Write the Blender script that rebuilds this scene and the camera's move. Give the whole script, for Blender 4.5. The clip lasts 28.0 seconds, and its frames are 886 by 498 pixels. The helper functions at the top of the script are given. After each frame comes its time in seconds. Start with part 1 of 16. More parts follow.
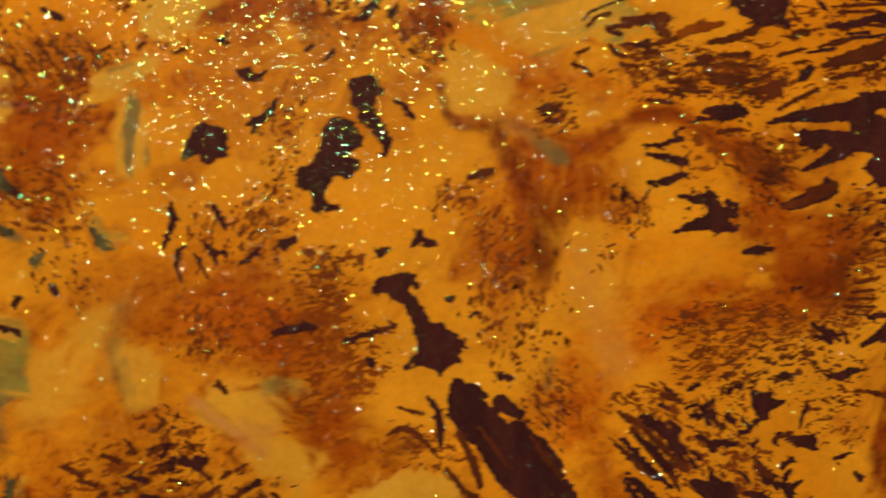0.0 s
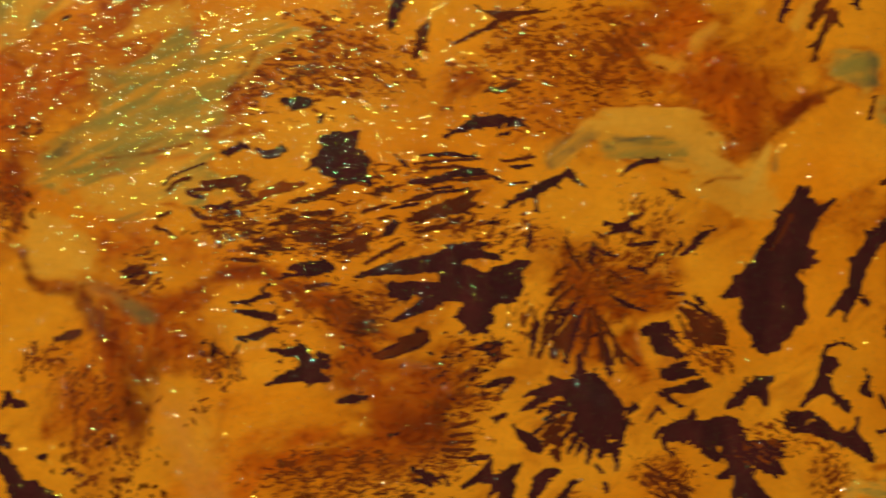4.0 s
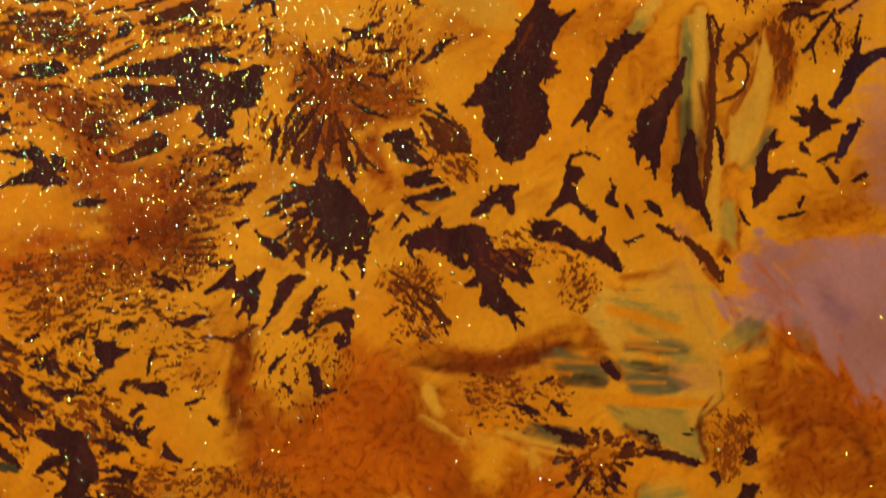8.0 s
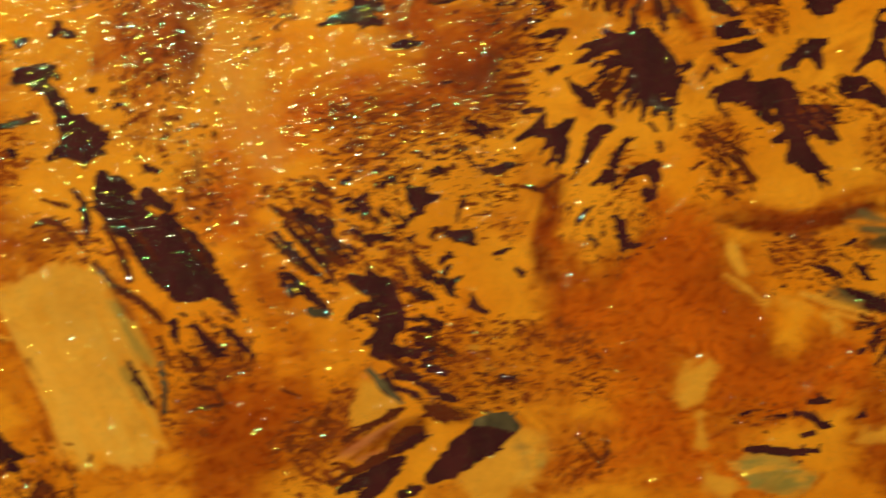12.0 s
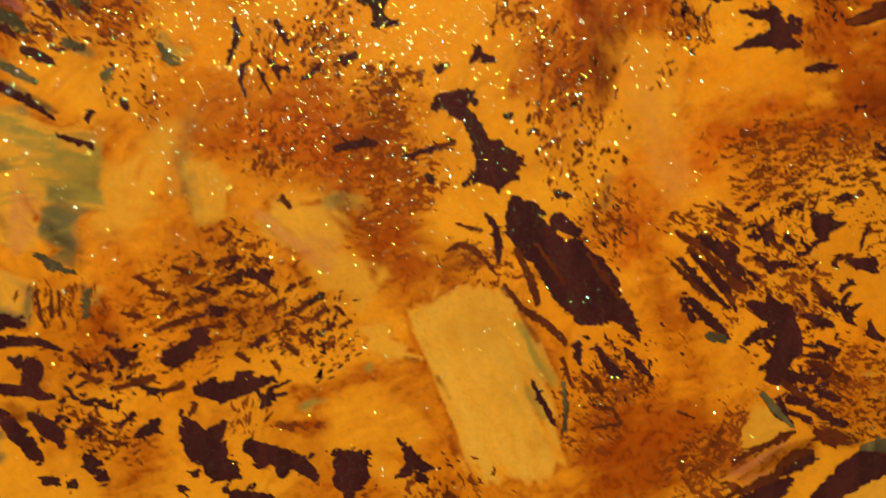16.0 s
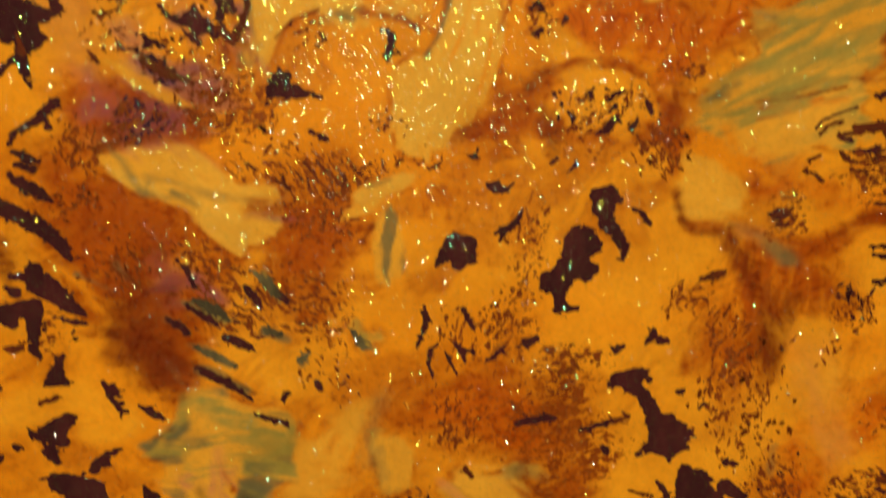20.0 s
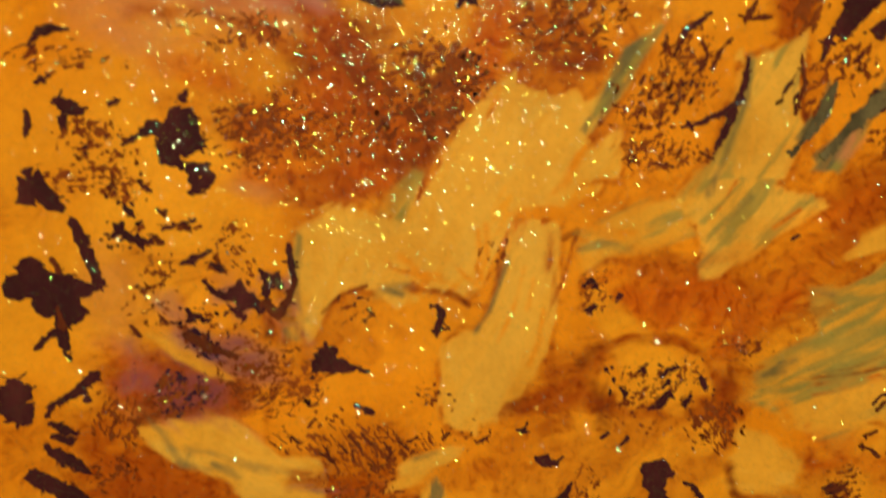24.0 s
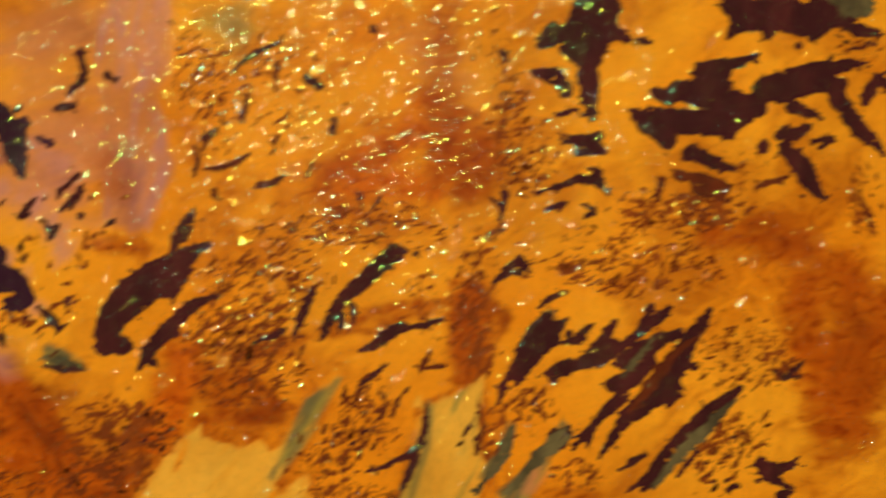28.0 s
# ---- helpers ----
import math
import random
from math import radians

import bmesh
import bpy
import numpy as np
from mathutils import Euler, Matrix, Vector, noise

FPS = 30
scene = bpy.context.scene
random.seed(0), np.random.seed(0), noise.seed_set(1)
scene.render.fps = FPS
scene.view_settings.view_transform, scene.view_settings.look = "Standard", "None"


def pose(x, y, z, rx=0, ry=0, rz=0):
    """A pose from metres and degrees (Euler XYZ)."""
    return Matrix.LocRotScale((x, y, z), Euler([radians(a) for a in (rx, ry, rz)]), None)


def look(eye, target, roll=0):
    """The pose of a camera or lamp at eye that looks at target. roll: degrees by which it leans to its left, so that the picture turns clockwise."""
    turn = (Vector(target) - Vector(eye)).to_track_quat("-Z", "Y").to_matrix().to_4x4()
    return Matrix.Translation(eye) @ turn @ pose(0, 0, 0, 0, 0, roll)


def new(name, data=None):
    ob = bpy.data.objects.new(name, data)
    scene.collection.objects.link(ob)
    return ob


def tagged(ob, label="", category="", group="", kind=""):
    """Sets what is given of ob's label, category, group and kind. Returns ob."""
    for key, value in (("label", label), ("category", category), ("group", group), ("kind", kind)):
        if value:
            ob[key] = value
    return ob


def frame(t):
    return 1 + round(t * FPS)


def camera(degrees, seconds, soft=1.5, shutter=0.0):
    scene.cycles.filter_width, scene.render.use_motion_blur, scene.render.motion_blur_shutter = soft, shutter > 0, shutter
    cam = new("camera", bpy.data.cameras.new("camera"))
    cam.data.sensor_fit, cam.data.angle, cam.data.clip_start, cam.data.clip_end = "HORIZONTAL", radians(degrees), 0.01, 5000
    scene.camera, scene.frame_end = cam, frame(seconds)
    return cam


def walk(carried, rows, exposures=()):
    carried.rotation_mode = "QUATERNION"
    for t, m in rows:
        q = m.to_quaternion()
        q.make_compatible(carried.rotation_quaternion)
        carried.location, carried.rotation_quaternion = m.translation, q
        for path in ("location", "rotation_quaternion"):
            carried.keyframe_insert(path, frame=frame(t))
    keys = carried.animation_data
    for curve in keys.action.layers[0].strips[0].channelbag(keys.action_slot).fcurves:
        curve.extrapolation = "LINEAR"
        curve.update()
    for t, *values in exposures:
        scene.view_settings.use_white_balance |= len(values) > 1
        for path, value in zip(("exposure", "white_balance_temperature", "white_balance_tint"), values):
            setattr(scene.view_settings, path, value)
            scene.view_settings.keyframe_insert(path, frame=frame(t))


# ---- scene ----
# A glossy resin-coated painting seen from a hand's width above. One unit of the plan is a millimetre.
MM = 0.001
cam = camera(51.47, 28.0, soft=1.5, shutter=1.35)
cam.data.dof.use_dof, cam.data.dof.focus_distance, cam.data.dof.aperture_fstop = True, 0.134, 15.0
PATH = [
    (0, 0.70, -0.57, 120.23, -4.76, -5.24, 0.73),
    (0.5, 8.01, -1.13, 121.70, -4.07, -4.56, 0.37),
    (1, 12.12, 0.10, 122.06, -3.74, -4.46, 0.10),
    (1.5, 18.16, 3.17, 123.34, -3.63, -5.09, 0.18),
    (2, 23.43, 7.32, 124.65, -3.26, -4.87, -0.11),
    (2.5, 30.29, 11.72, 125.83, -3.07, -5.03, -0.36),
    (3, 38.10, 15.25, 126.64, -3.32, -4.93, -0.31),
    (3.5, 47.21, 17.80, 127.15, -3.63, -5.25, -0.46),
    (4, 55.26, 19.09, 127.71, -3.80, -5.65, -0.44),
    (4.5, 62.01, 18.78, 128.83, -3.77, -6.39, -0.59),
    (6.5, 82.47, 4.61, 133.21, -4.01, -7.98, -1.19),
    (7, 84.81, 0.24, 133.59, -3.81, -7.97, -1.17),
    (7.5, 85.88, -5.22, 133.72, -3.76, -7.67, -1.35),
    (8, 86.87, -10.39, 134.56, -3.15, -7.65, -0.96),
    (8.5, 86.45, -17.87, 134.66, -2.55, -7.50, -1.12),
    (9, 85.09, -24.14, 135.19, -1.76, -7.23, -1.45),
    (9.5, 82.14, -28.27, 134.97, -1.41, -6.94, -1.18),
    (10, 77.32, -31.14, 133.57, -1.69, -6.62, -1.14),
    (10.5, 71.62, -32.67, 131.59, -2.08, -6.45, -1.41),
    (11, 65.20, -32.89, 130.65, -1.98, -6.37, -1.26),
    (11.5, 56.51, -32.93, 129.76, -1.95, -6.28, -0.50),
    (12, 46.16, -33.33, 128.01, -2.41, -6.16, -0.35),
    (12.5, 38.05, -32.92, 127.05, -3.30, -5.18, -0.06),
    (13, 32.76, -31.16, 126.37, -3.74, -4.33, 0.20),
    (13.5, 28.60, -29.54, 126.57, -5.03, -2.53, -0.28),
    (15.5, 3.33, -21.28, 123.54, -7.84, -2.26, 0.51),
    (16, -0.18, -18.06, 123.76, -7.85, -2.00, 0.38),
    (16.5, -3.02, -14.80, 124.01, -8.18, -1.96, 0.89),
    (17, -5.96, -10.70, 124.25, -8.09, -1.91, 0.68),
    (17.5, -8.70, -5.91, 124.87, -7.45, -2.27, 1.08),
    (18, -12.13, -1.17, 125.10, -7.29, -2.64, 0.81),
    (18.5, -16.03, 4.75, 125.26, -7.35, -2.10, 0.34),
    (19, -19.07, 10.66, 125.76, -7.32, -2.20, 0.35),
    (19.5, -22.29, 15.73, 124.78, -7.99, -1.70, 0.13),
    (20, -24.22, 21.36, 124.11, -8.32, -1.65, 0.18),
    (20.5, -25.06, 28.15, 123.94, -8.09, -1.51, -0.25),
    (21, -26.68, 33.29, 123.33, -7.74, -1.41, 0.22),
    (21.5, -26.91, 37.24, 122.31, -7.36, -1.74, 0.61),
    (23.5, -28.64, 52.58, 117.32, -7.69, -1.75, -0.03),
    (24, -31.06, 55.86, 116.04, -7.93, -1.69, 0.96),
    (24.5, -31.62, 60.64, 115.15, -7.77, -1.94, 0.82),
    (25, -30.36, 65.99, 114.61, -7.81, -2.20, 1.52),
    (25.5, -27.21, 71.75, 114.51, -7.49, -2.82, 2.10),
    (26, -23.37, 77.04, 114.68, -7.22, -2.77, 1.49),
    (26.5, -15.77, 83.31, 115.01, -6.38, -2.85, 1.24),
    (27, -7.87, 88.15, 115.53, -6.37, -2.18, 0.82),
    (27.5, 0.30, 92.96, 115.93, -5.76, -1.79, 0.12),
    (28, 9.07, 97.16, 115.99, -6.18, -1.97, -0.80),
]
walk(cam, [(t, pose(x * MM, y * MM, z * MM, rx, ry, rz)) for t, x, y, z, rx, ry, rz in PATH],
     exposures=[(0.0, -0.41), (4.5, -0.50), (8.0, -0.30), (11.0, -0.18), (13.0, -0.14), (17.0, -0.06), (19.0, -0.20), (21.0, -0.24), (25.0, -0.27), (28.0, -0.27)])

# ---- light: one warm lamp above the far side of the painting, and a dim warm room ----
world = bpy.data.worlds.new("room_light")
scene.world = world
world.use_nodes = True
world.node_tree.nodes["Background"].inputs["Color"].default_value = (1.0, 0.74, 0.55, 1)
world.node_tree.nodes["Background"].inputs["Strength"].default_value = 0.16
lamp = new("lamp", bpy.data.lights.new("lamp", "AREA"))
lamp.data.shape, lamp.data.size, lamp.data.energy, lamp.data.color = "DISK", 0.095, 2.95, (1.0, 0.90, 0.74)
lamp.matrix_world = look((-0.050, 0.185, 0.56), (0.02, 0.03, 0.0))
scene.view_settings.exposure = 0.0


# ---- materials ----
def material(name):
    mat = bpy.data.materials.new(name)
    mat.use_nodes = True
    nodes, links = mat.node_tree.nodes, mat.node_tree.links
    return mat, nodes, links, nodes["Principled BSDF"]


def noise_node(nodes, links, coords, scale, detail=3.0, stretch=(1, 1, 1), turn=0.0):
    mapping = nodes.new("ShaderNodeMapping")
    mapping.inputs["Scale"].default_value = stretch
    mapping.inputs["Rotation"].default_value = (0, 0, radians(turn))
    links.new(coords, mapping.inputs["Vector"])
    tex = nodes.new("ShaderNodeTexNoise")
    tex.inputs["Scale"].default_value, tex.inputs["Detail"].default_value = scale, detail
    links.new(mapping.outputs["Vector"], tex.inputs["Vector"])
    return tex.outputs["Fac"]


def ramp_node(nodes, links, fac, stops):
    ramp = nodes.new("ShaderNodeValToRGB")
    while len(ramp.color_ramp.elements) < len(stops):
        ramp.color_ramp.elements.new(0.5)
    for el, (at, colour) in zip(ramp.color_ramp.elements, stops):
        el.position, el.color = at, (*colour, 1)
    links.new(fac, ramp.inputs["Fac"])
    return ramp.outputs["Color"]


def mixed(nodes, links, kind, fac, a, b):
    mix = nodes.new("ShaderNodeMix")
    mix.data_type, mix.blend_type = "RGBA", kind
    for socket, value in ((mix.inputs[0], fac), (mix.inputs[6], a), (mix.inputs[7], b)):
        if isinstance(value, (int, float)):
            socket.default_value = value
        elif isinstance(value, tuple):
            socket.default_value = (*value, 1)
        else:
            links.new(value, socket)
    return mix.outputs[2]


def film_material():
    """The poured paint: its pigment lies in the mesh; clouding, fine grain and brush-fine streaks are added here."""
    mat, nodes, links, bsdf = material("poured_paint")
    pigment = nodes.new("ShaderNodeVertexColor")
    pigment.layer_name = "pigment"
    coords = nodes.new("ShaderNodeNewGeometry").outputs["Position"]
    cloud = noise_node(nodes, links, coords, 70, 4)
    grain = noise_node(nodes, links, coords, 900, 3)
    silk = noise_node(nodes, links, coords, 420, 3, (1, 0.35, 1), 25)
    colour = mixed(nodes, links, "MULTIPLY", 1.0, pigment.outputs["Color"],
                   ramp_node(nodes, links, cloud, [(0.25, (0.80, 0.72, 0.60)), (0.55, (1, 1, 1)), (0.8, (1.10, 1.08, 1.05))]))
    colour = mixed(nodes, links, "MULTIPLY", 0.35, colour,
                   ramp_node(nodes, links, silk, [(0.3, (0.94, 0.90, 0.85)), (0.6, (1.03, 1.03, 1.02))]))
    colour = mixed(nodes, links, "MULTIPLY", 0.8, colour,
                   ramp_node(nodes, links, grain, [(0.3, (0.94, 0.92, 0.90)), (0.65, (1.03, 1.03, 1.03))]))
    # rust fibres: thin threads that follow a slow swirl, only where the pigment is rusty
    swirl = nodes.new("ShaderNodeTexNoise")
    swirl.inputs["Scale"].default_value, swirl.inputs["Detail"].default_value = 95, 3
    links.new(coords, swirl.inputs["Vector"])
    drift = nodes.new("ShaderNodeVectorMath")
    drift.operation = "MULTIPLY_ADD"
    links.new(swirl.outputs["Color"], drift.inputs[0])
    drift.inputs[1].default_value = (0.009, 0.009, 0)
    links.new(coords, drift.inputs[2])
    fibre = noise_node(nodes, links, drift.outputs["Vector"], 430, 5, (1, 0.7, 1), 35)
    curd = noise_node(nodes, links, drift.outputs["Vector"], 800, 4)
    split = nodes.new("ShaderNodeSeparateColor")
    links.new(pigment.outputs["Color"], split.inputs["Color"])
    rusty = nodes.new("ShaderNodeMapRange")
    rusty.inputs["From Min"].default_value, rusty.inputs["From Max"].default_value = 0.034, 0.010
    rusty.inputs["To Min"].default_value, rusty.inputs["To Max"].default_value = 0.0, 1.0
    links.new(split.outputs["Blue"], rusty.inputs["Value"])
    red = nodes.new("ShaderNodeMapRange")
    red.inputs["From Min"].default_value, red.inputs["From Max"].default_value = 0.31, 0.17
    red.inputs["To Min"].default_value, red.inputs["To Max"].default_value = 0.08, 0.72
    links.new(split.outputs["Green"], red.inputs["Value"])
    both = nodes.new("ShaderNodeMath")
    both.operation = "MULTIPLY"
    links.new(rusty.outputs["Result"], both.inputs[0])
    links.new(red.outputs["Result"], both.inputs[1])
    colour = mixed(nodes, links, "MULTIPLY", both.outputs[0], colour,
                   ramp_node(nodes, links, fibre, [(0.34, (0.80, 0.66, 0.60)), (0.46, (0.96, 0.94, 0.92)), (0.56, (1.02, 1.03, 1.0)), (0.68, (1.12, 1.22, 1.1))]))
    colour = mixed(nodes, links, "MULTIPLY", both.outputs[0], colour,
                   ramp_node(nodes, links, curd, [(0.38, (0.60, 0.40, 0.32)), (0.46, (0.96, 0.94, 0.94)), (0.58, (1.0, 1.0, 1.0)), (0.68, (1.12, 1.22, 1.1))]))
    links.new(colour, bsdf.inputs["Base Color"])
    bsdf.inputs["Roughness"].default_value = 0.45
    bsdf.inputs["Specular IOR Level"].default_value = 0.025
    bump = nodes.new("ShaderNodeBump")
    bump.inputs["Strength"].default_value, bump.inputs["Distance"].default_value = 0.25, 0.0002
    links.new(cloud, bump.inputs["Height"])
    links.new(bump.outputs["Normal"], bsdf.inputs["Normal"])
    return mat


def chip_material(name, dark, light, turn=0.0, rough=0.5, spec=0.02):
    """Dried skin of dark paint: streaked between two tones, with fine grain."""
    mat, nodes, links, bsdf = material(name)
    coords = nodes.new("ShaderNodeNewGeometry").outputs["Position"]
    streak = noise_node(nodes, links, coords, 260, 4, (1, 0.3, 1), turn)
    grain = noise_node(nodes, links, coords, 1500, 2)
    colour = mixed(nodes, links, "MIX", ramp_node(nodes, links, streak, [(0.42, (0, 0, 0)), (0.72, (1, 1, 1))]), dark, light)
    colour = mixed(nodes, links, "MULTIPLY", 0.7, colour, ramp_node(nodes, links, grain, [(0.3, (0.75, 0.75, 0.75)), (0.7, (1.15, 1.15, 1.15))]))
    links.new(colour, bsdf.inputs["Base Color"])
    bsdf.inputs["Roughness"].default_value, bsdf.inputs["Specular IOR Level"].default_value = rough, spec
    return mat


def glitter_material(name, share, tints):
    """Clear iridescent flakes: mostly see-through, with a mirror film that shines yellow, green or white."""
    mat, nodes, links, bsdf = material(name)
    nodes.remove(bsdf)
    island = nodes.new("ShaderNodeNewGeometry").outputs["Random Per Island"]
    gloss = nodes.new("ShaderNodeBsdfGlossy")
    gloss.inputs["Roughness"].default_value = 0.12
    tint = ramp_node(nodes, links, island, tints)
    links.new(tint, gloss.inputs["Color"])
    clear = nodes.new("ShaderNodeBsdfTransparent")
    mix = nodes.new("ShaderNodeMixShader")
    mix.inputs["Fac"].default_value = share
    links.new(clear.outputs[0], mix.inputs[1])
    links.new(gloss.outputs[0], mix.inputs[2])
    links.new(mix.outputs[0], nodes["Material Output"].inputs["Surface"])
    return mat


FLASH = [(0.0, (1.0, 0.84, 0.10)), (0.18, (0.92, 0.96, 0.10)), (0.36, (0.62, 1.0, 0.14)), (0.54, (0.26, 1.0, 0.32)), (0.68, (0.34, 1.0, 0.74)),
         (0.82, (0.84, 1.0, 0.46)), (1.0, (1.0, 0.97, 0.72))]
PEARL = [(0.0, (1.0, 0.92, 0.74)), (0.5, (1.0, 0.98, 0.88)), (1.0, (0.92, 0.96, 0.90))]
FILM = film_material()
SKIN = {
    "dark": chip_material("dark_skin", (0.050, 0.0115, 0.0115), (0.092, 0.019, 0.016)),
    "umber": chip_material("umber_skin", (0.115, 0.028, 0.007), (0.19, 0.048, 0.010)),
    "maroon": chip_material("maroon_skin", (0.105, 0.021, 0.007), (0.18, 0.037, 0.009), 20),
    "sepia": chip_material("sepia_skin", (0.20, 0.040, 0.006), (0.34, 0.074, 0.008), 20),
    "rust": chip_material("rust_skin", (0.27, 0.052, 0.004), (0.38, 0.085, 0.005), 20),
    "teal": chip_material("teal_skin", (0.075, 0.055, 0.024), (0.22, 0.17, 0.06), 30),
    "indigo": chip_material("indigo_skin", (0.038, 0.011, 0.020), (0.075, 0.022, 0.040)),
}
BOARD = chip_material("primed_board", (0.55, 0.48, 0.38), (0.66, 0.60, 0.5), 0, 0.7)
TABLE = chip_material("table_wood", (0.16, 0.08, 0.035), (0.24, 0.13, 0.06), 0, 0.5)
# pigments of the poured film; rose, lilac and violet also carry painted reflections
INK = {"amber": (0.95, 0.378, 0.014), "orange": (0.91, 0.302, 0.007), "deep": (0.69, 0.138, 0.003), "rust": (0.46, 0.086, 0.003),
       "maroon": (0.21, 0.032, 0.004), "cream": (0.90, 0.45, 0.044), "straw": (0.86, 0.39, 0.028), "green": (0.36, 0.27, 0.045), "grey": (0.17, 0.135, 0.045),
       "lilac": (0.54, 0.23, 0.20), "rose": (0.62, 0.22, 0.070), "violet": (0.16, 0.06, 0.13), "black": (0.045, 0.018, 0.012)}

# ---- noise and outlines ----
_TABLE = np.random.RandomState(7).uniform(-1, 1, (256, 256))


def lattice(x, y):
    ix, iy = np.floor(x).astype(int), np.floor(y).astype(int)
    u, v = x - ix, y - iy
    u, v = u * u * (3 - 2 * u), v * v * (3 - 2 * v)
    g = lambda a, b: _TABLE[(ix + a) & 255, (iy + b) & 255]
    return (g(0, 0) * (1 - u) + g(1, 0) * u) * (1 - v) + (g(0, 1) * (1 - u) + g(1, 1) * u) * v


def grained(x, y, size, angle=0.0, long=1.0, seed=0, octaves=2):
    """Noise with grains of that size in mm, drawn out along an angle."""
    c, s = math.cos(radians(angle)), math.sin(radians(angle))
    a, b = (x * c + y * s) / (size * long) + 17.3 * seed, (y * c - x * s) / size + 5.7 * seed
    out, gain = 0, 1.0
    for n in range(octaves):
        out = out + gain * lattice(a * 2 ** n + 31 * n, b * 2 ** n + 11 * n)
        gain *= 0.5
    return out


def chain_distance(x, y, chain):
    """Distance in mm to a stroke given as x, y, radius, x, y, radius ...; negative inside."""
    pts = [chain[i:i + 3] for i in range(0, len(chain), 3)]
    if len(pts) == 1:
        pts = pts * 2
    best = None
    for (ax, ay, ar), (bx, by, br) in zip(pts, pts[1:]):
        dx, dy = bx - ax, by - ay
        t = np.clip(((x - ax) * dx + (y - ay) * dy) / max(dx * dx + dy * dy, 1e-9), 0, 1)
        d = np.hypot(x - ax - t * dx, y - ay - t * dy) - (ar + (br - ar) * t)
        best = d if best is None else np.minimum(best, d)
    return best


def corner_distance(x, y, corners):
    """Distance to a straight-sided shape; negative inside."""
    best, inside = None, np.zeros(x.shape, bool)
    for (ax, ay), (bx, by) in zip(corners, corners[1:] + corners[:1]):
        dx, dy = bx - ax, by - ay
        t = np.clip(((x - ax) * dx + (y - ay) * dy) / (dx * dx + dy * dy), 0, 1)
        d = np.hypot(x - ax - t * dx, y - ay - t * dy)
        best = d if best is None else np.minimum(best, d)
        if dy:
            inside ^= ((ay > y) != (by > y)) & (x < ax + dx * (y - ay) / dy)
    return np.where(inside, -best, best)


def skin_mesh(name, f, x0, y0, cell, top, thick):
    """A thin sheet with its edges, in metres, where the field f (rows along y) is below zero."""
    inside = f < 0
    ny, nx = f.shape
    code = inside[:-1, :-1] * 1 + inside[:-1, 1:] * 2 + inside[1:, 1:] * 4 + inside[1:, :-1] * 8
    verts, faces, count = [], [], 0

    def add(block):
        nonlocal count
        n, k, _ = block.shape
        verts.append(block.reshape(-1, 3))
        faces.extend((np.arange(n * k).reshape(n, k) + count).tolist())
        count += n * k

    full = np.pad(code == 15, ((0, 0), (1, 1)))
    step = np.diff(full.astype(int), axis=1)
    ra, ca = np.nonzero(step == 1)
    rb, cb = np.nonzero(step == -1)
    if len(ra):
        xa, xb, ya, yb = x0 + ca * cell, x0 + cb * cell, y0 + ra * cell, y0 + (ra + 1) * cell
        z = np.full(len(ra), top)
        add(np.stack([np.stack(p, -1) for p in ((xa, ya, z), (xb, ya, z), (xb, yb, z), (xa, yb, z))], 1))
    corner = ((0, 0), (1, 0), (1, 1), (0, 1))
    for case in range(1, 15):
        r, c = np.nonzero(code == case)
        if not len(r):
            continue
        pts, cuts = [], []
        for i in range(4):
            j = (i + 1) % 4
            (ax, ay), (bx, by) = corner[i], corner[j]
            if case >> i & 1:
                pts.append((c + ax, r + ay))
            if (case >> i & 1) != (case >> j & 1):
                fa, fb = f[r + ay, c + ax], f[r + by, c + bx]
                t = np.clip(fa / (fa - fb), 0.03, 0.97)
                pts.append((c + ax + (bx - ax) * t, r + ay + (by - ay) * t))
                cuts.append((len(pts) - 1, case >> i & 1))
        place = [np.stack([x0 + px * cell, y0 + py * cell, np.full(len(r), top)], -1) for px, py in pts]
        add(np.stack(place, 1))
        for n, (at, leaving) in enumerate(cuts):
            if leaving:
                a, b = place[at], place[cuts[(n + 1) % len(cuts)][0]]
                low = np.array([0, 0, thick])
                add(np.stack([b, a, a - low, b - low], 1))
    me = bpy.data.meshes.new(name)
    if verts:
        me.from_pydata((np.concatenate(verts) * MM).tolist(), [], faces)
    return me


# ---- the panel on its table ----
def block(name, size, centre, mat, bevel):
    bm = bmesh.new()
    bmesh.ops.create_cube(bm, size=1)
    bmesh.ops.scale(bm, vec=size, verts=bm.verts)
    bmesh.ops.translate(bm, vec=centre, verts=bm.verts)
    bmesh.ops.bevel(bm, geom=bm.edges[:], offset=bevel, segments=2, affect="EDGES")
    me = bpy.data.meshes.new(name)
    bm.to_mesh(me)
    bm.free()
    me.materials.append(mat)
    return new(name, me)


X0, X1, Y0, Y1, CELL = -94.0, 186.0, -87.0, 125.0, 0.3
table = tagged(block("ground", (1.6, 1.2, 0.03), (0.045, 0.019, -0.0302), TABLE, 0.002), "brown wooden tabletop under the painting", "table", kind="structure")
panel = tagged(new("painting"), "orange resin painting with dark brown flecks and fine glitter", "painting")
panel.location = (0, 0, -0.015)
FLAT = Matrix.Translation((0, 0, 0.015))


def part(name, me, mat, label="", kind=""):
    me.materials.append(mat)
    ob = new(name, me)
    ob.parent = panel
    ob.matrix_basis = FLAT
    return tagged(ob, label, kind=kind)


board = block("board", ((X1 - X0) * MM, (Y1 - Y0) * MM, 0.0142), ((X0 + X1) / 2 * MM, (Y0 + Y1) / 2 * MM, -0.0078), BOARD, 0.0006)
board.parent, board.matrix_basis = panel, FLAT

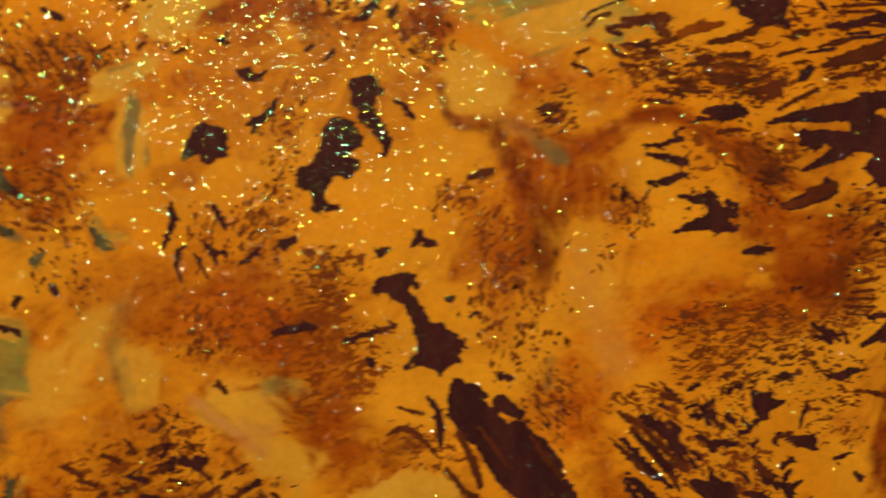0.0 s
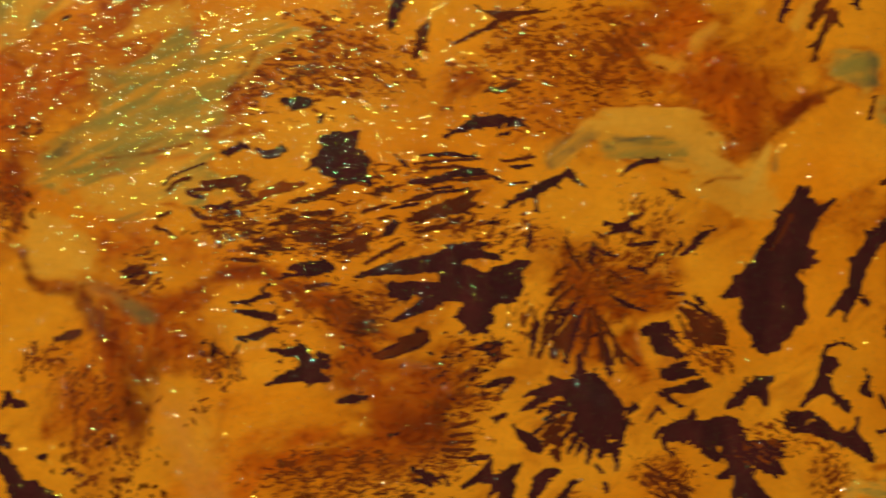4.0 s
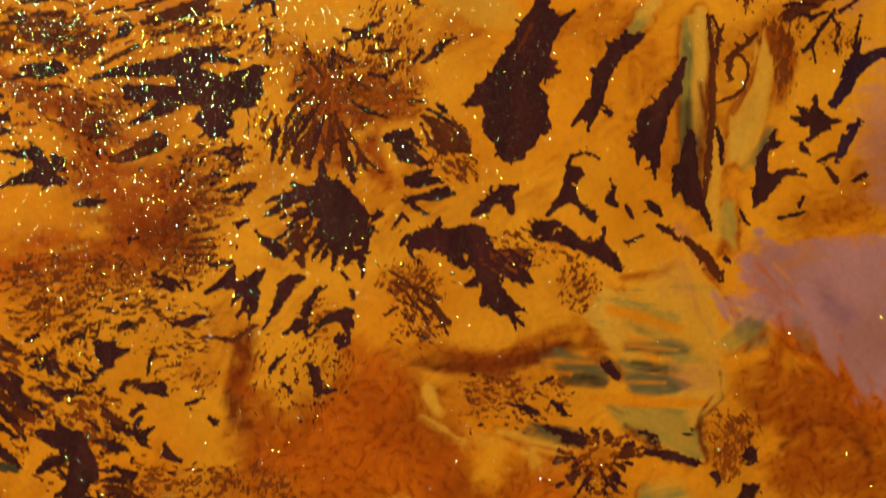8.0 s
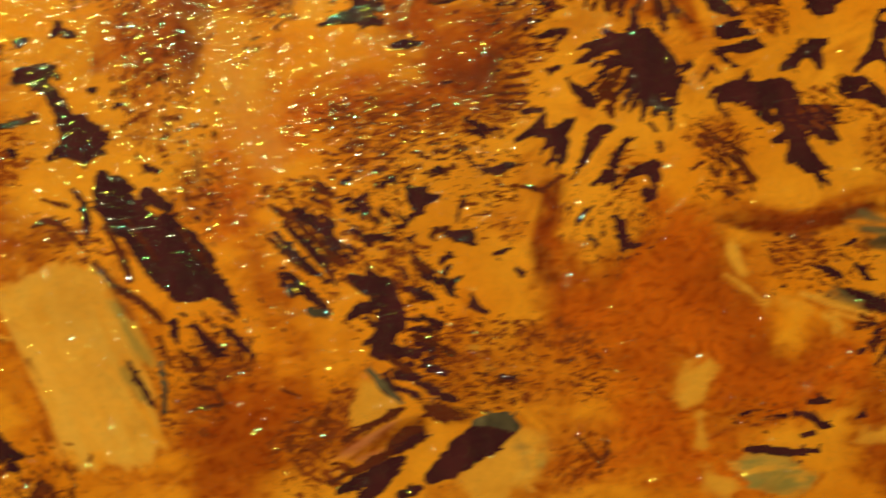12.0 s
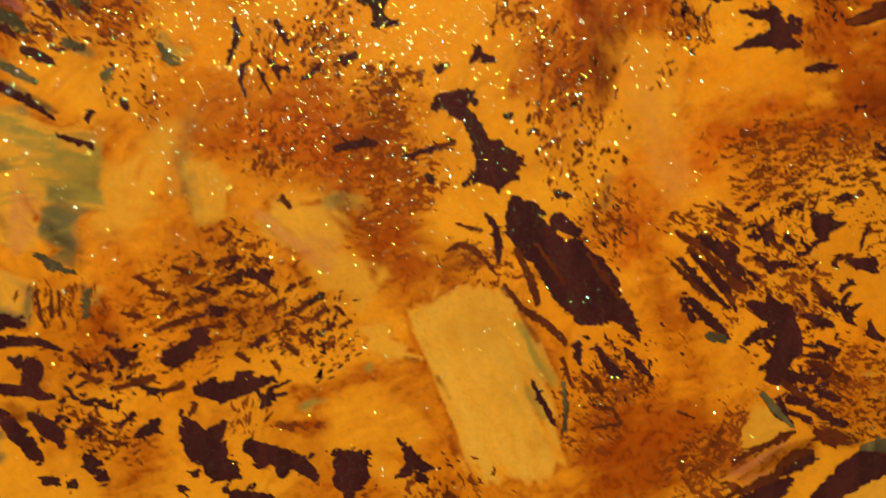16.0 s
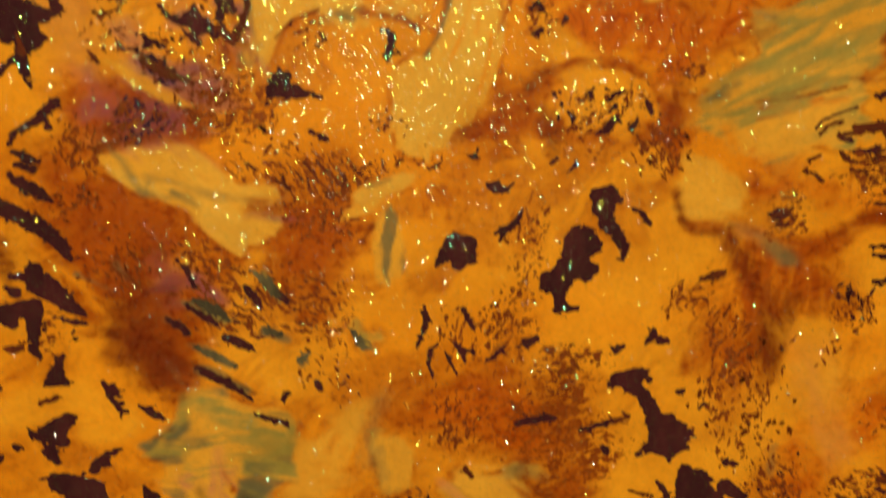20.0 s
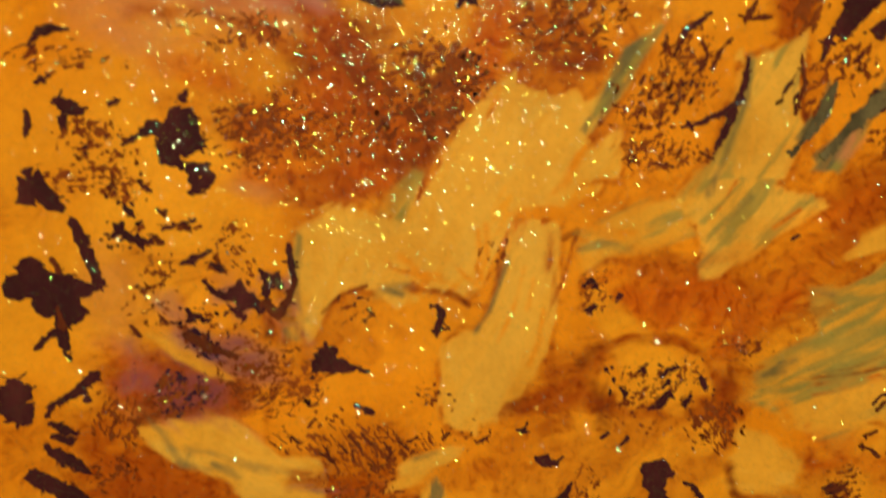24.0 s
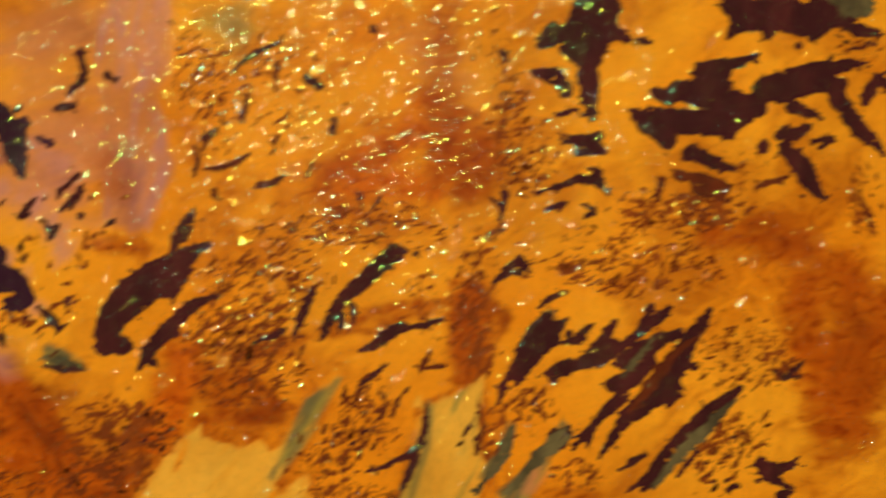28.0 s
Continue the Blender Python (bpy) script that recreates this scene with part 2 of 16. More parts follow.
NX, NY = int((X1 - X0) / CELL), int((Y1 - Y0) / CELL)
GX, GY = np.meshgrid(X0 + CELL * np.arange(NX), Y0 + CELL * np.arange(NY))
PAINT = np.empty((NY, NX, 3))
_mix = np.clip(0.5 + 0.7 * grained(GX, GY, 14, 30, 1.6, 3, 3), 0, 1)[..., None]
PAINT[:] = np.array(INK["amber"]) * _mix + np.array(INK["orange"]) * (1 - _mix)
# thin rust veils with a fibrous, curdled edge lie over the whole orange ground
_wx, _wy = GX + 2.5 * grained(GX, GY, 6, 0, 1, 21, 2), GY + 2.5 * grained(GX, GY, 6, 0, 1, 22, 2)
_veil = grained(_wx, _wy, 9, 35, 1.5, 8, 4) + 0.35 * grained(_wx, _wy, 0.9, 35, 3, 9, 2)
PAINT += (np.array(INK["rust"]) - PAINT) * (0.45 * np.clip(_veil * 1.3 - 0.05, 0, 1))[..., None]


def brush(ink, chain=(), corners=(), soft=1.5, rag=1.0, angle=0.0, long=3.0, grain=1.6, weight=1.0, seed=1, streak=""):
    """Pours pigment along a stroke or into a shape; rag: how far its edge feathers, drawn out along the angle; streak: a second
    pigment drawn through it in threads."""
    if ink in ("cream", "straw", "green", "lilac"):
        soft, rag = 1.25 * soft, 1.7 * rag
    flat = list(chain) + [v for x, y in corners for v in (x, y, 0)]
    xs, ys, rs = flat[0::3], flat[1::3], flat[2::3]
    m = max(rs) + soft + 2 * rag
    i0, i1 = max(int((min(xs) - m - X0) / CELL), 0), min(int((max(xs) + m - X0) / CELL) + 1, NX)
    j0, j1 = max(int((min(ys) - m - Y0) / CELL), 0), min(int((max(ys) + m - Y0) / CELL) + 1, NY)
    x, y = GX[j0:j1, i0:i1], GY[j0:j1, i0:i1]
    wave = grained(x, y, grain, angle, long, seed, 3)
    d = (corner_distance(x, y, list(corners)) if corners else chain_distance(x, y, chain)) + rag * wave
    a = np.clip(0.5 - d / (2 * soft), 0, 1)
    fibre = grained(x + 0.8 * wave, y - 0.8 * wave, 0.7, angle + 20, 2.5 * long, seed + 3, 3)
    a = a * a * (3 - 2 * a) * weight * np.clip((0.95 if ink in ("cream", "straw", "lilac") else 0.82) + 0.30 * fibre + 0.12 * wave, 0, 1)
    spot = PAINT[j0:j1, i0:i1]
    colour = np.array(INK[ink])
    if ink in ("cream", "green"):
        rim = np.clip(1 - np.abs(d - 0.55) / 0.6, 0, 1) * np.clip(0.35 + 0.5 * wave, 0, 0.75) * weight * (spot[..., 2] < 0.02)
        spot += (np.array(INK["rust"]) - spot) * rim[..., None]
        vein = np.clip(0.9 * grained(x - 0.5 * wave, y, 2.4, angle, 6, seed + 5, 3), -0.5, 0.5)[..., None]
        colour = colour + np.where(vein > 0, (np.array(INK["straw"]) - colour) * vein, (np.array(INK["green"]) - colour) * -0.2 * vein)
    if streak:
        thread = np.clip(2.2 * grained(x + 0.5 * wave, y + 0.5 * wave, 1.1, angle, 8, seed + 8, 3) - 0.25, 0, 1) * 0.85
        colour = colour + (np.array(INK[streak]) - colour) * thread[..., None]
    spot += (colour - spot) * np.clip(a, 0, 1)[..., None]


def fleck(skin, *chains, corners=(), fray=0.5, angle=0.0, long=1.3, grain=0.6, top=0.10, tear=0.5, name=""):
    """One torn island of dried paint: the union of its strokes, with a frayed edge drawn out along the angle."""
    fleck.count += 1
    flat = [v for c in chains for v in c] + [v for x, y in corners for v in (x, y, 0)]
    fray = max(fray, 0.12)
    if not corners:
        fray = min(fray, 0.42 * max(flat[2::3]))
    m = max(flat[2::3]) + 4 * fray + 0.4
    x0, x1, y0, y1 = min(flat[0::3]) - m, max(flat[0::3]) + m, min(flat[1::3]) - m, max(flat[1::3]) + m
    cell = 0.10 if max(x1 - x0, y1 - y0) < 10 else 0.14
    x, y = np.meshgrid(np.arange(x0, x1, cell), np.arange(y0, y1, cell))
    fields = [chain_distance(x, y, c) for c in chains] + ([corner_distance(x, y, list(corners))] if corners else [])
    blend = min(0.24, 0.4 * max(flat[2::3]) + 0.05) if len(fields) > 1 else 0.02
    low = np.minimum.reduce(fields)
    body = low - blend * np.log(sum(np.exp(np.clip((low - f) / blend, -30, 0)) for f in fields)) - 0.06
    # torn fingers run out of the outline and slits run into it, drawn towards the angle where the paint was pulled
    gy, gx = np.gradient(body, cell)
    rnd = np.random.RandomState(fleck.count)
    rim_j, rim_i = np.nonzero(np.abs(body) < 0.6 * cell)
    pulled = min(max((long - 1) / 3, 0.4), 0.85)
    fingers = []
    if len(rim_i):
        for n in range(int(len(rim_i) * cell * tear) + 2):
            k = rnd.randint(len(rim_i))
            px, py = x[rim_j[k], rim_i[k]], y[rim_j[k], rim_i[k]]
            nx, ny = gx[rim_j[k], rim_i[k]], gy[rim_j[k], rim_i[k]]
            ax, ay = math.cos(radians(angle)), math.sin(radians(angle))
            side = 1 if ax * nx + ay * ny > 0 else -1
            way = math.atan2(ny * (1 - pulled) + side * ay * pulled, nx * (1 - pulled) + side * ax * pulled) + 0.35 * rnd.randn()
            run = min(min(max(fray, 0.16), 0.34) * 2.0 * math.exp(0.6 * rnd.randn()), 1.4, 2.2 * max(flat[2::3]))
            fingers.append((px, py, way, run, 0.10 + 0.26 * rnd.rand() * min(run, 1), rnd.rand() < 0.2 and max(flat[2::3], default=1) > 0.7))
    d = body + fray * (0.45 * grained(x, y, 0.7 * grain, angle, long, fleck.count, 3) + 0.0)
    for px, py, way, run, wide, slit in fingers:
        ca, sa = math.cos(way), math.sin(way)
        if slit:
            d = np.maximum(d, -chain_distance(x, y, (px + 0.2 * ca, py + 0.2 * sa, 0.8 * wide, px - run * ca, py - run * sa, 0.02)))
        else:
            d = np.minimum(d, chain_distance(x, y, (px - 0.5 * run * ca, py - 0.5 * run * sa, wide, px + run * ca, py + run * sa, 0.02)))
    d = d + min(0.17, 0.5 * max(flat[2::3])) * grained(x, y, 0.42, angle, 1.4, fleck.count, 2)
    me = skin_mesh(name or skin + "_fleck", d, x0, y0, cell, top + 0.0003 * fleck.count, 0.12)
    if len(me.polygons):
        part(name or skin + "_fleck", me, SKIN[skin], WORDS[skin])


fleck.count = 0
WORDS = {"dark": "torn fleck of dark brown dried paint", "maroon": "frayed maroon streak of dried paint", "teal": "grey-green streak of dried paint",
         "indigo": "violet-brown fleck of dried paint", "rust": "rust-red fleck of dried paint"}


def mottle(skin, cx, cy, rx, ry, turn=0.0, angle=0.0, size=0.9, cover=0.4, long=2.5, seed=0, wander=25.0, edge=0.8, stain=1.0):
    """A patch of fine worm-like flecks whose run follows the angle."""
    mottle.count += 1
    r = max(rx, ry) * 1.5
    cell = 0.13
    x, y = np.meshgrid(np.arange(cx - r, cx + r, cell), np.arange(cy - r, cy + r, cell))
    c, s = math.cos(radians(turn)), math.sin(radians(turn))
    u, v = ((x - cx) * c + (y - cy) * s) / rx, ((y - cy) * c - (x - cx) * s) / ry
    rim = np.hypot(u, v) + 0.34 * grained(x, y, 4, 0, 1, mottle.count, 3)
    bend = wander / 57.3 * grained(x, y, 9, 0, 1, mottle.count + 40, 1)
    wx, wy = x + 0.5 * size * grained(x, y, 1.6 * size, 0, 1, mottle.count + 9, 1), y + 0.5 * size * grained(x, y, 1.6 * size, 0, 1, mottle.count + 19, 1)
    px, py = wx + bend * (wy - cy) * 0.5, wy - bend * (wx - cx) * 0.5
    worm = grained(px, py, size, angle, long, mottle.count + seed, 2) + 0.55 * grained(px, py, 0.45 * size, angle + 25, 1.5, mottle.count + 5, 2)
    bulk = grained(x, y, 4.5, angle, 1.5, mottle.count + 70, 1)
    level = (1.85 * cover - 1) * 0.6 + 0.30 * bulk - 1.5 * np.clip((rim - 0.72) / edge, 0, 2)
    col, row = np.clip(((x - X0) / CELL).astype(int), 0, NX - 1), np.clip(((y - Y0) / CELL).astype(int), 0, NY - 1)
    pale = np.clip((PAINT[row, col, 2] - 0.016) / 0.008, 0, 1) * np.clip((PAINT[row, col, 1] - 0.2) / 0.05, 0, 1)
    f = worm - level + 1.5 * pale
    i0, i1, j0, j1 = (max(int((cx - r - X0) / CELL), 0), min(int((cx + r - X0) / CELL), NX), max(int((cy - r - Y0) / CELL), 0), min(int((cy + r - Y0) / CELL), NY))
    gx, gy = GX[j0:j1, i0:i1], GY[j0:j1, i0:i1]
    gu, gv = ((gx - cx) * c + (gy - cy) * s) / rx, ((gy - cy) * c - (gx - cx) * s) / ry
    under = np.clip(1.25 - np.hypot(gu, gv) - 0.35 * grained(gx, gy, 3.5, angle, 1.5, mottle.count, 3), 0, 1)
    spot = PAINT[j0:j1, i0:i1]
    pale = np.clip((spot[..., 2] - 0.016) / 0.008, 0, 1) * np.clip((spot[..., 1] - 0.2) / 0.05, 0, 1)
    spot += (np.array(INK["rust"]) - spot) * (under * (1 - pale) * (0.2 if skin in ("umber", "indigo") else 0.30) * stain)[..., None]
    f[0], f[-1], f[:, 0], f[:, -1] = 1, 1, 1, 1
    me = skin_mesh(skin + "_speckle", f, cx - r, cy - r, cell, 0.035 + 0.0004 * mottle.count, 0.06)
    if len(me.polygons):
        part(skin + "_speckle", me, SKIN[skin], kind="stuff")


mottle.count = 0


def scatter(skin, cx, cy, rx, ry, count, angle=0.0, spread=30.0, length=1.0, width=0.3):
    """Small splinters of dried paint, pointed and bent, strewn over an oval among crumbs that run together; some fork."""
    crowd = 1.3 * count * length * width / (rx * ry)
    mottle("sepia" if skin == "dark" else skin, cx, cy, 1.05 * rx, 1.05 * ry, angle=angle, size=max(0.34, 1.5 * width), cover=min(0.10 + 0.15 * crowd, 0.18), long=min(1.2 + 0.35 * length / width, 2.6),
           wander=spread, stain=0.25)
    mottle.count += 1
    rnd = np.random.RandomState(mottle.count)
    verts, faces = [], []
    for n in range(int(0.9 * count)):
        r, b = 1.35 * rnd.rand() ** 0.62, rnd.uniform(0, 2 * math.pi)
        x, y = cx + rx * r * math.cos(b), cy + ry * r * math.sin(b)
        if grained(np.array(x), np.array(y), 3.2, angle, 1.6, 4, 2) < -0.12 * rnd.rand() - 0.10:
            continue
        lean, size = radians(angle + spread * rnd.randn()), rnd.uniform(0.7, 1.8)
        strokes = [(x, y, lean, size)]
        if rnd.rand() < 0.35:
            strokes.append((x, y, lean + rnd.choice([-1, 1]) * rnd.uniform(0.4, 1.0), 0.7 * size))
        for px, py, a, k in strokes:
            bend, half = rnd.uniform(-0.9, 0.9), 0.6 * width * rnd.uniform(0.5, 1.3) * (0.5 + 0.5 * k)
            s = np.linspace(0, 1, 8)
            turn = a + bend * (s - 0.5)
            mx = px + np.cumsum(np.cos(turn)) * length * k / 8 - 0.5 * length * k * math.cos(a)
            my = py + np.cumsum(np.sin(turn)) * length * k / 8 - 0.5 * length * k * math.sin(a)
            wide = half * np.sin(np.pi * np.clip(s, 0.03, 0.98) ** rnd.uniform(0.6, 1.5)) ** 0.8
            up, low = wide * (1 + 0.55 * rnd.uniform(-1, 1, 8)), wide * (1 + 0.55 * rnd.uniform(-1, 1, 8))
            ring = [(mx[i] - up[i] * math.sin(turn[i]), my[i] + up[i] * math.cos(turn[i])) for i in range(7, -1, -1)]
            ring += [(mx[i] + low[i] * math.sin(turn[i]), my[i] - low[i] * math.cos(turn[i])) for i in range(8)]
            at, top = len(verts), 0.06 + 0.0004 * mottle.count
            verts += [(u * MM, v * MM, top * MM) for u, v in ring] + [(u * MM, v * MM, (top - 0.08) * MM) for u, v in ring]
            for i in range(7):
                faces.append((at + i, at + i + 1, at + 14 - i, at + 15 - i))
            faces += [(at + i, at + 16 + i, at + 16 + (i + 1) % 16, at + (i + 1) % 16) for i in range(16)]
    me = bpy.data.meshes.new(skin + "_splinter_field")
    me.from_pydata(verts, [], faces)
    part(skin + "_splinter_field", me, SKIN[skin], kind="stuff")


# ---- pigments poured into the film, with a pink reflection tinted in at far left ----
brush("rust", (-39.8, 2.8, 6.6, -37.9, -2.8, 4.4), soft=4.4, rag=3.0, seed=0)
brush("rust", (-14.2, -17.9, 4.4, -7.7, -23.9, 4.4), soft=4.4, rag=2.2, seed=1)
brush("rust", (-3.2, -33, 3, -0.2, -38.4, 3.7), soft=3.7, rag=2.2, seed=2)
brush("rust", (16.7, -7.4, 3.7, 20.6, -13.4, 4.4, 19.2, -19.4, 3.7), soft=3.7, rag=1.8, weight=0.6, seed=3)
brush("rust", (21.8, 3.1, 3, 27.9, -0.5, 4.4, 34.1, -2.7, 3.7), soft=3.0, rag=1.8, angle=70, seed=4)
brush("maroon", (25, -6.6, 0.9, 25.5, -11.1, 0.9), soft=1.0, rag=0.7, seed=5)
brush("rust", (32.4, 2.5, 1.2, 35.4, 4.8, 0.9, 39.2, 7.3, 0.9, 43.8, 7.6, 0.7), soft=0.7, rag=0.4, seed=6)
brush("rust", (50.2, 3.5, 2.2, 55.2, -1, 2.2, 59.4, -6.3, 1.8, 64.3, -7.8, 1.5), soft=2.2, rag=1.5, seed=7)
brush("maroon", (63.1, -14.8, 1.9, 68.9, -16.4, 1.6), soft=1.8, rag=1.1, seed=8)
brush("rust", (42.5, -19.5, 2.2, 52, -18.3, 3, 61.6, -17.2, 3), soft=3.0, rag=1.8, seed=9)
brush("deep", (33.2, -25.6, 4.4, 29.6, -35, 2.2), soft=3.7, rag=1.8, seed=10)
brush("straw", (31.2, -8.8, 2.2, 33, -16.4, 3, 35.4, -19.5, 2.2), soft=2.2, rag=1.5, weight=0.7, seed=11)
brush("straw", (14.5, 13.5, 2.7, 16.4, 11.1, 3, 14.2, 9.9, 1.9), soft=0.6, rag=0.9, seed=12)
brush("straw", (19.9, 19.8, 3.7, 24.4, 19.2, 3.7, 28.1, 20.8, 3), soft=1.0, rag=0.9, seed=13)
brush("orange", (14.1, 16.8, 1, 17.8, 15.4, 0.7, 20.8, 15.1, 1), soft=0.7, rag=0.4, seed=14)
brush("deep", (22.3, 11.2, 1.5, 24.5, 13.4, 2.2), soft=1.8, rag=0.9, seed=15)
brush("straw", (13.9, 6.5, 0.6, 19.5, 6.4, 0.7, 24, 4.6, 0.6), soft=0.6, rag=0.4, seed=16)
brush("grey", (25.6, 2.8, 1, 27.5, 1.7, 1), soft=0.9, rag=0.6, weight=0.5, seed=17)
brush("grey", (26.6, -25.6, 0.6, 26.3, -29.5, 0.5), soft=0.6, rag=0.3, weight=0.6, seed=18)
brush("amber", (7.7, -2.3, 4.4, 14.3, 3, 3.7), soft=3.0, rag=1.5, seed=19)
brush("amber", (7.2, -26.2, 3, 15.4, -19.4, 2.2), soft=2.2, rag=1.1, seed=20)
brush("amber", (39.4, 1.1, 4.4, 47.8, -13.3, 3.7), soft=3.0, rag=1.1, seed=21)
brush("straw", (-27.4, 4.5, 1, -28.1, 0.2, 0.9), soft=0.7, rag=0.6, angle=90, seed=22)
brush("rust", (99.3, 40.4, 8.7, 107.6, 33.3, 6.3, 109.4, 25.3, 2), soft=4.7, rag=3.2, seed=23)
brush("maroon", (111.5, 29.3, 1.3, 112.8, 25.3, 1.1), soft=1.4, rag=0.9, seed=24)
brush("rust", (117, 29.3, 1.6, 122, 31.3, 1.1), soft=0.9, rag=0.6, seed=25)
brush("rust", (53.3, -5.9, 2.4, 60.3, -10.2, 3.2, 65.9, -9.5, 1.6), soft=2.4, rag=1.6, seed=26)
brush("maroon", (59.5, -14.2, 2.4, 65.9, -12, 1.6), soft=2.0, rag=1.2, seed=27)
brush("rust", (86.3, 3.7, 2.4, 87.9, -2.8, 2.4), soft=3.2, rag=2.0, seed=28)
brush("rust", (93.7, 0.3, 1.6, 95.4, -7.2, 1.1), soft=1.3, rag=0.8, seed=29)
brush("rust", (71.9, 34, 2, 68.7, 31.6, 1.6), soft=2.0, rag=1.1, angle=15, seed=30)
brush("cream", (87.5, 27.3, 0.6, 92, 28.1, 1.4, 96.9, 28.1, 1.9, 102.7, 27.3, 2, 106.5, 24.3, 1.7, 104.8, 22.1, 1.4), soft=0.6, rag=0.6, angle=5, long=4, seed=31)
brush("green", (92, 24.4, 0.8, 96.9, 24.1, 0.9, 100.2, 23.7, 0.6), soft=0.6, rag=0.6, angle=0, long=5, seed=32)
brush("grey", (91.2, 24.7, 0.3, 94.4, 24.4, 0.4), soft=0.4, rag=0.2, angle=0, seed=33)
brush("grey", (83, 23.4, 0.6, 85.1, 25, 0.8, 87.5, 26.3, 0.5), soft=0.6, rag=0.5, angle=35, long=5, weight=0.7, seed=34)
brush("straw", (104.8, 19.2, 1.3, 108.6, 18.4, 1.6, 111.6, 18.8, 1.6, 113.7, 21.6, 0.9, 114.5, 24, 0.4), soft=0.5, rag=0.5, seed=35)
brush("straw", (22.9, 18, 4.7, 28.1, 19.5, 3.9, 16.3, 19.6, 3.2), soft=1.6, rag=1.2, seed=36)
brush("cream", (26.9, 27.8, 3.2, 32.2, 32.3, 3.2, 36.7, 35.4, 2.4, 38, 30.1, 1.6), soft=1.6, rag=1.6, angle=20, long=4, seed=37)
brush("green", (16.5, 23.3, 1.3, 20.9, 25.2, 1.6, 26.8, 26.7, 1.3), soft=0.9, rag=0.9, angle=15, long=5, seed=38)
brush("green", (23.9, 28.6, 2.4, 31.4, 30.8, 1.6), soft=1.6, rag=1.2, angle=20, long=5, weight=0.6, seed=39)
brush("rust", (20.9, 23.7, 0.3, 28.2, 24.6, 0.4, 35.7, 26.3, 0.5, 43.2, 26.9, 0.3), soft=0.6, rag=0.5, angle=15, long=6, seed=40)
brush("rust", (19.3, 21.8, 0.2, 26.7, 22.5, 0.4, 34.1, 23.2, 0.4), soft=0.6, rag=0.5, angle=10, long=6, weight=0.7, seed=41)
brush("straw", (44.2, 38.1, 0.6, 49.6, 40.4, 0.5), soft=0.6, rag=0.4, seed=42)
brush("rust", (44.2, 34.6, 1.6, 40.3, 31.6, 1.6, 38, 29.3, 1.3), soft=1.4, rag=0.9, seed=43)
brush("rust", (16.2, 15.1, 2.4, 22.7, 14.2, 3.2), soft=2.4, rag=1.2, weight=0.7, seed=44)
brush("green", (125.4, 36.2, 1.6, 128.8, 35.4, 1.9, 129.7, 33.4, 0.9), soft=0.8, rag=0.8, seed=45)
brush("green", (132.8, 30.1, 1.3, 135.1, 27.6, 1.4, 137.2, 31.7, 1.6), soft=0.9, rag=0.8, seed=46)
brush("rust", (134.3, 23.5, 0.8, 136, 25.2, 0.8), soft=0.8, rag=0.5, seed=47)
brush("rose", (105.9, 41.2, 0.5, 103.4, 39.2, 0.5, 101, 38.4, 0.5), soft=0.5, rag=0.4, weight=0.7, seed=48)
brush("rust", (159.8, -42.6, 5.8, 169.5, -48.5, 7.4, 161.9, -54.5, 5.8, 175.4, -55.3, 5), soft=3.3, rag=2.5, seed=49)
brush("rust", (67.5, -8.3, 3.3, 61.9, -13, 4.1, 65.6, -16.3, 3.3), soft=3.3, rag=2.1, seed=50)
brush("maroon", (64.1, -15.4, 1.2, 67.4, -11.5, 0.8), soft=1.3, rag=0.8, seed=51)
brush("rust", (97.4, -39.7, 4.1, 88.9, -46.1, 5, 79, -47.3, 5, 102.3, -48.5, 6.6), soft=4.1, rag=2.5, seed=52)
brush("rust", (98.3, 6, 2.5, 99.9, 3.6, 2.5), soft=2.5, rag=1.5, seed=53)
brush("rust", (89.2, 3.6, 1.2, 88.3, -2.1, 1.2), soft=2.1, rag=1.0, angle=80, seed=54)
brush("rust", (94, -0.5, 0.8, 97.2, -7.9, 0.8), soft=1.0, rag=0.7, angle=-60, seed=55)
brush("rust", (105.9, -35.8, 1.7, 114.6, -35.5, 1.3, 121.6, -33.4, 1.5), soft=1.2, rag=0.7, seed=56)
brush("maroon", (108.5, -36.1, 0.6, 114.6, -35.7, 0.6), soft=0.8, rag=0.4, seed=57)
brush("lilac", (162.4, -22.5, 3.3, 168.2, -28.5, 5.8, 175, -32.3, 7.4, 174.8, -22.4, 3.3), soft=1.0, rag=1.2, angle=-30, seed=58)
brush("lilac", (154.5, -21.9, 1.3, 159.6, -20.7, 1.2, 157.7, -24.6, 1.7), soft=1.0, rag=1.0, seed=59)
brush("rose", (152.1, -20.5, 1, 154.4, -18.3, 0.8), soft=0.8, rag=0.8, seed=60)
brush("rose", (174.4, -2.8, 3.3, 176.4, -9.9, 3.3), soft=2.1, rag=1.2, seed=61)
brush("violet", (159.7, -28.2, 0.8, 164.5, -33.7, 0.8, 167.4, -37.5, 0.5), soft=1.0, rag=1.0, angle=-40, weight=0.6, seed=62)
brush("rust", (161.6, -34.5, 1.3, 169.4, -41.2, 1.7), soft=1.7, rag=1.2, angle=-40, seed=63)
brush("straw", (139.4, -27.5, 4.1, 144, -34.7, 4.5, 144, -41, 3), soft=1.5, rag=1.2, angle=-10, long=4, seed=64)
brush("cream", (128.6, -27.6, 1.3, 131.3, -31.6, 1.7, 128.6, -30.7, 1.3), soft=0.8, rag=0.7, seed=65)
brush("green", (132.2, -27.3, 1, 137.6, -32.7, 1), soft=1.0, rag=0.8, angle=-15, long=5, seed=66)
brush("straw", (148.5, -33.1, 1.7, 151.3, -29.7, 1.2, 155, -28.5, 0.8), soft=1.0, rag=0.8, seed=67)
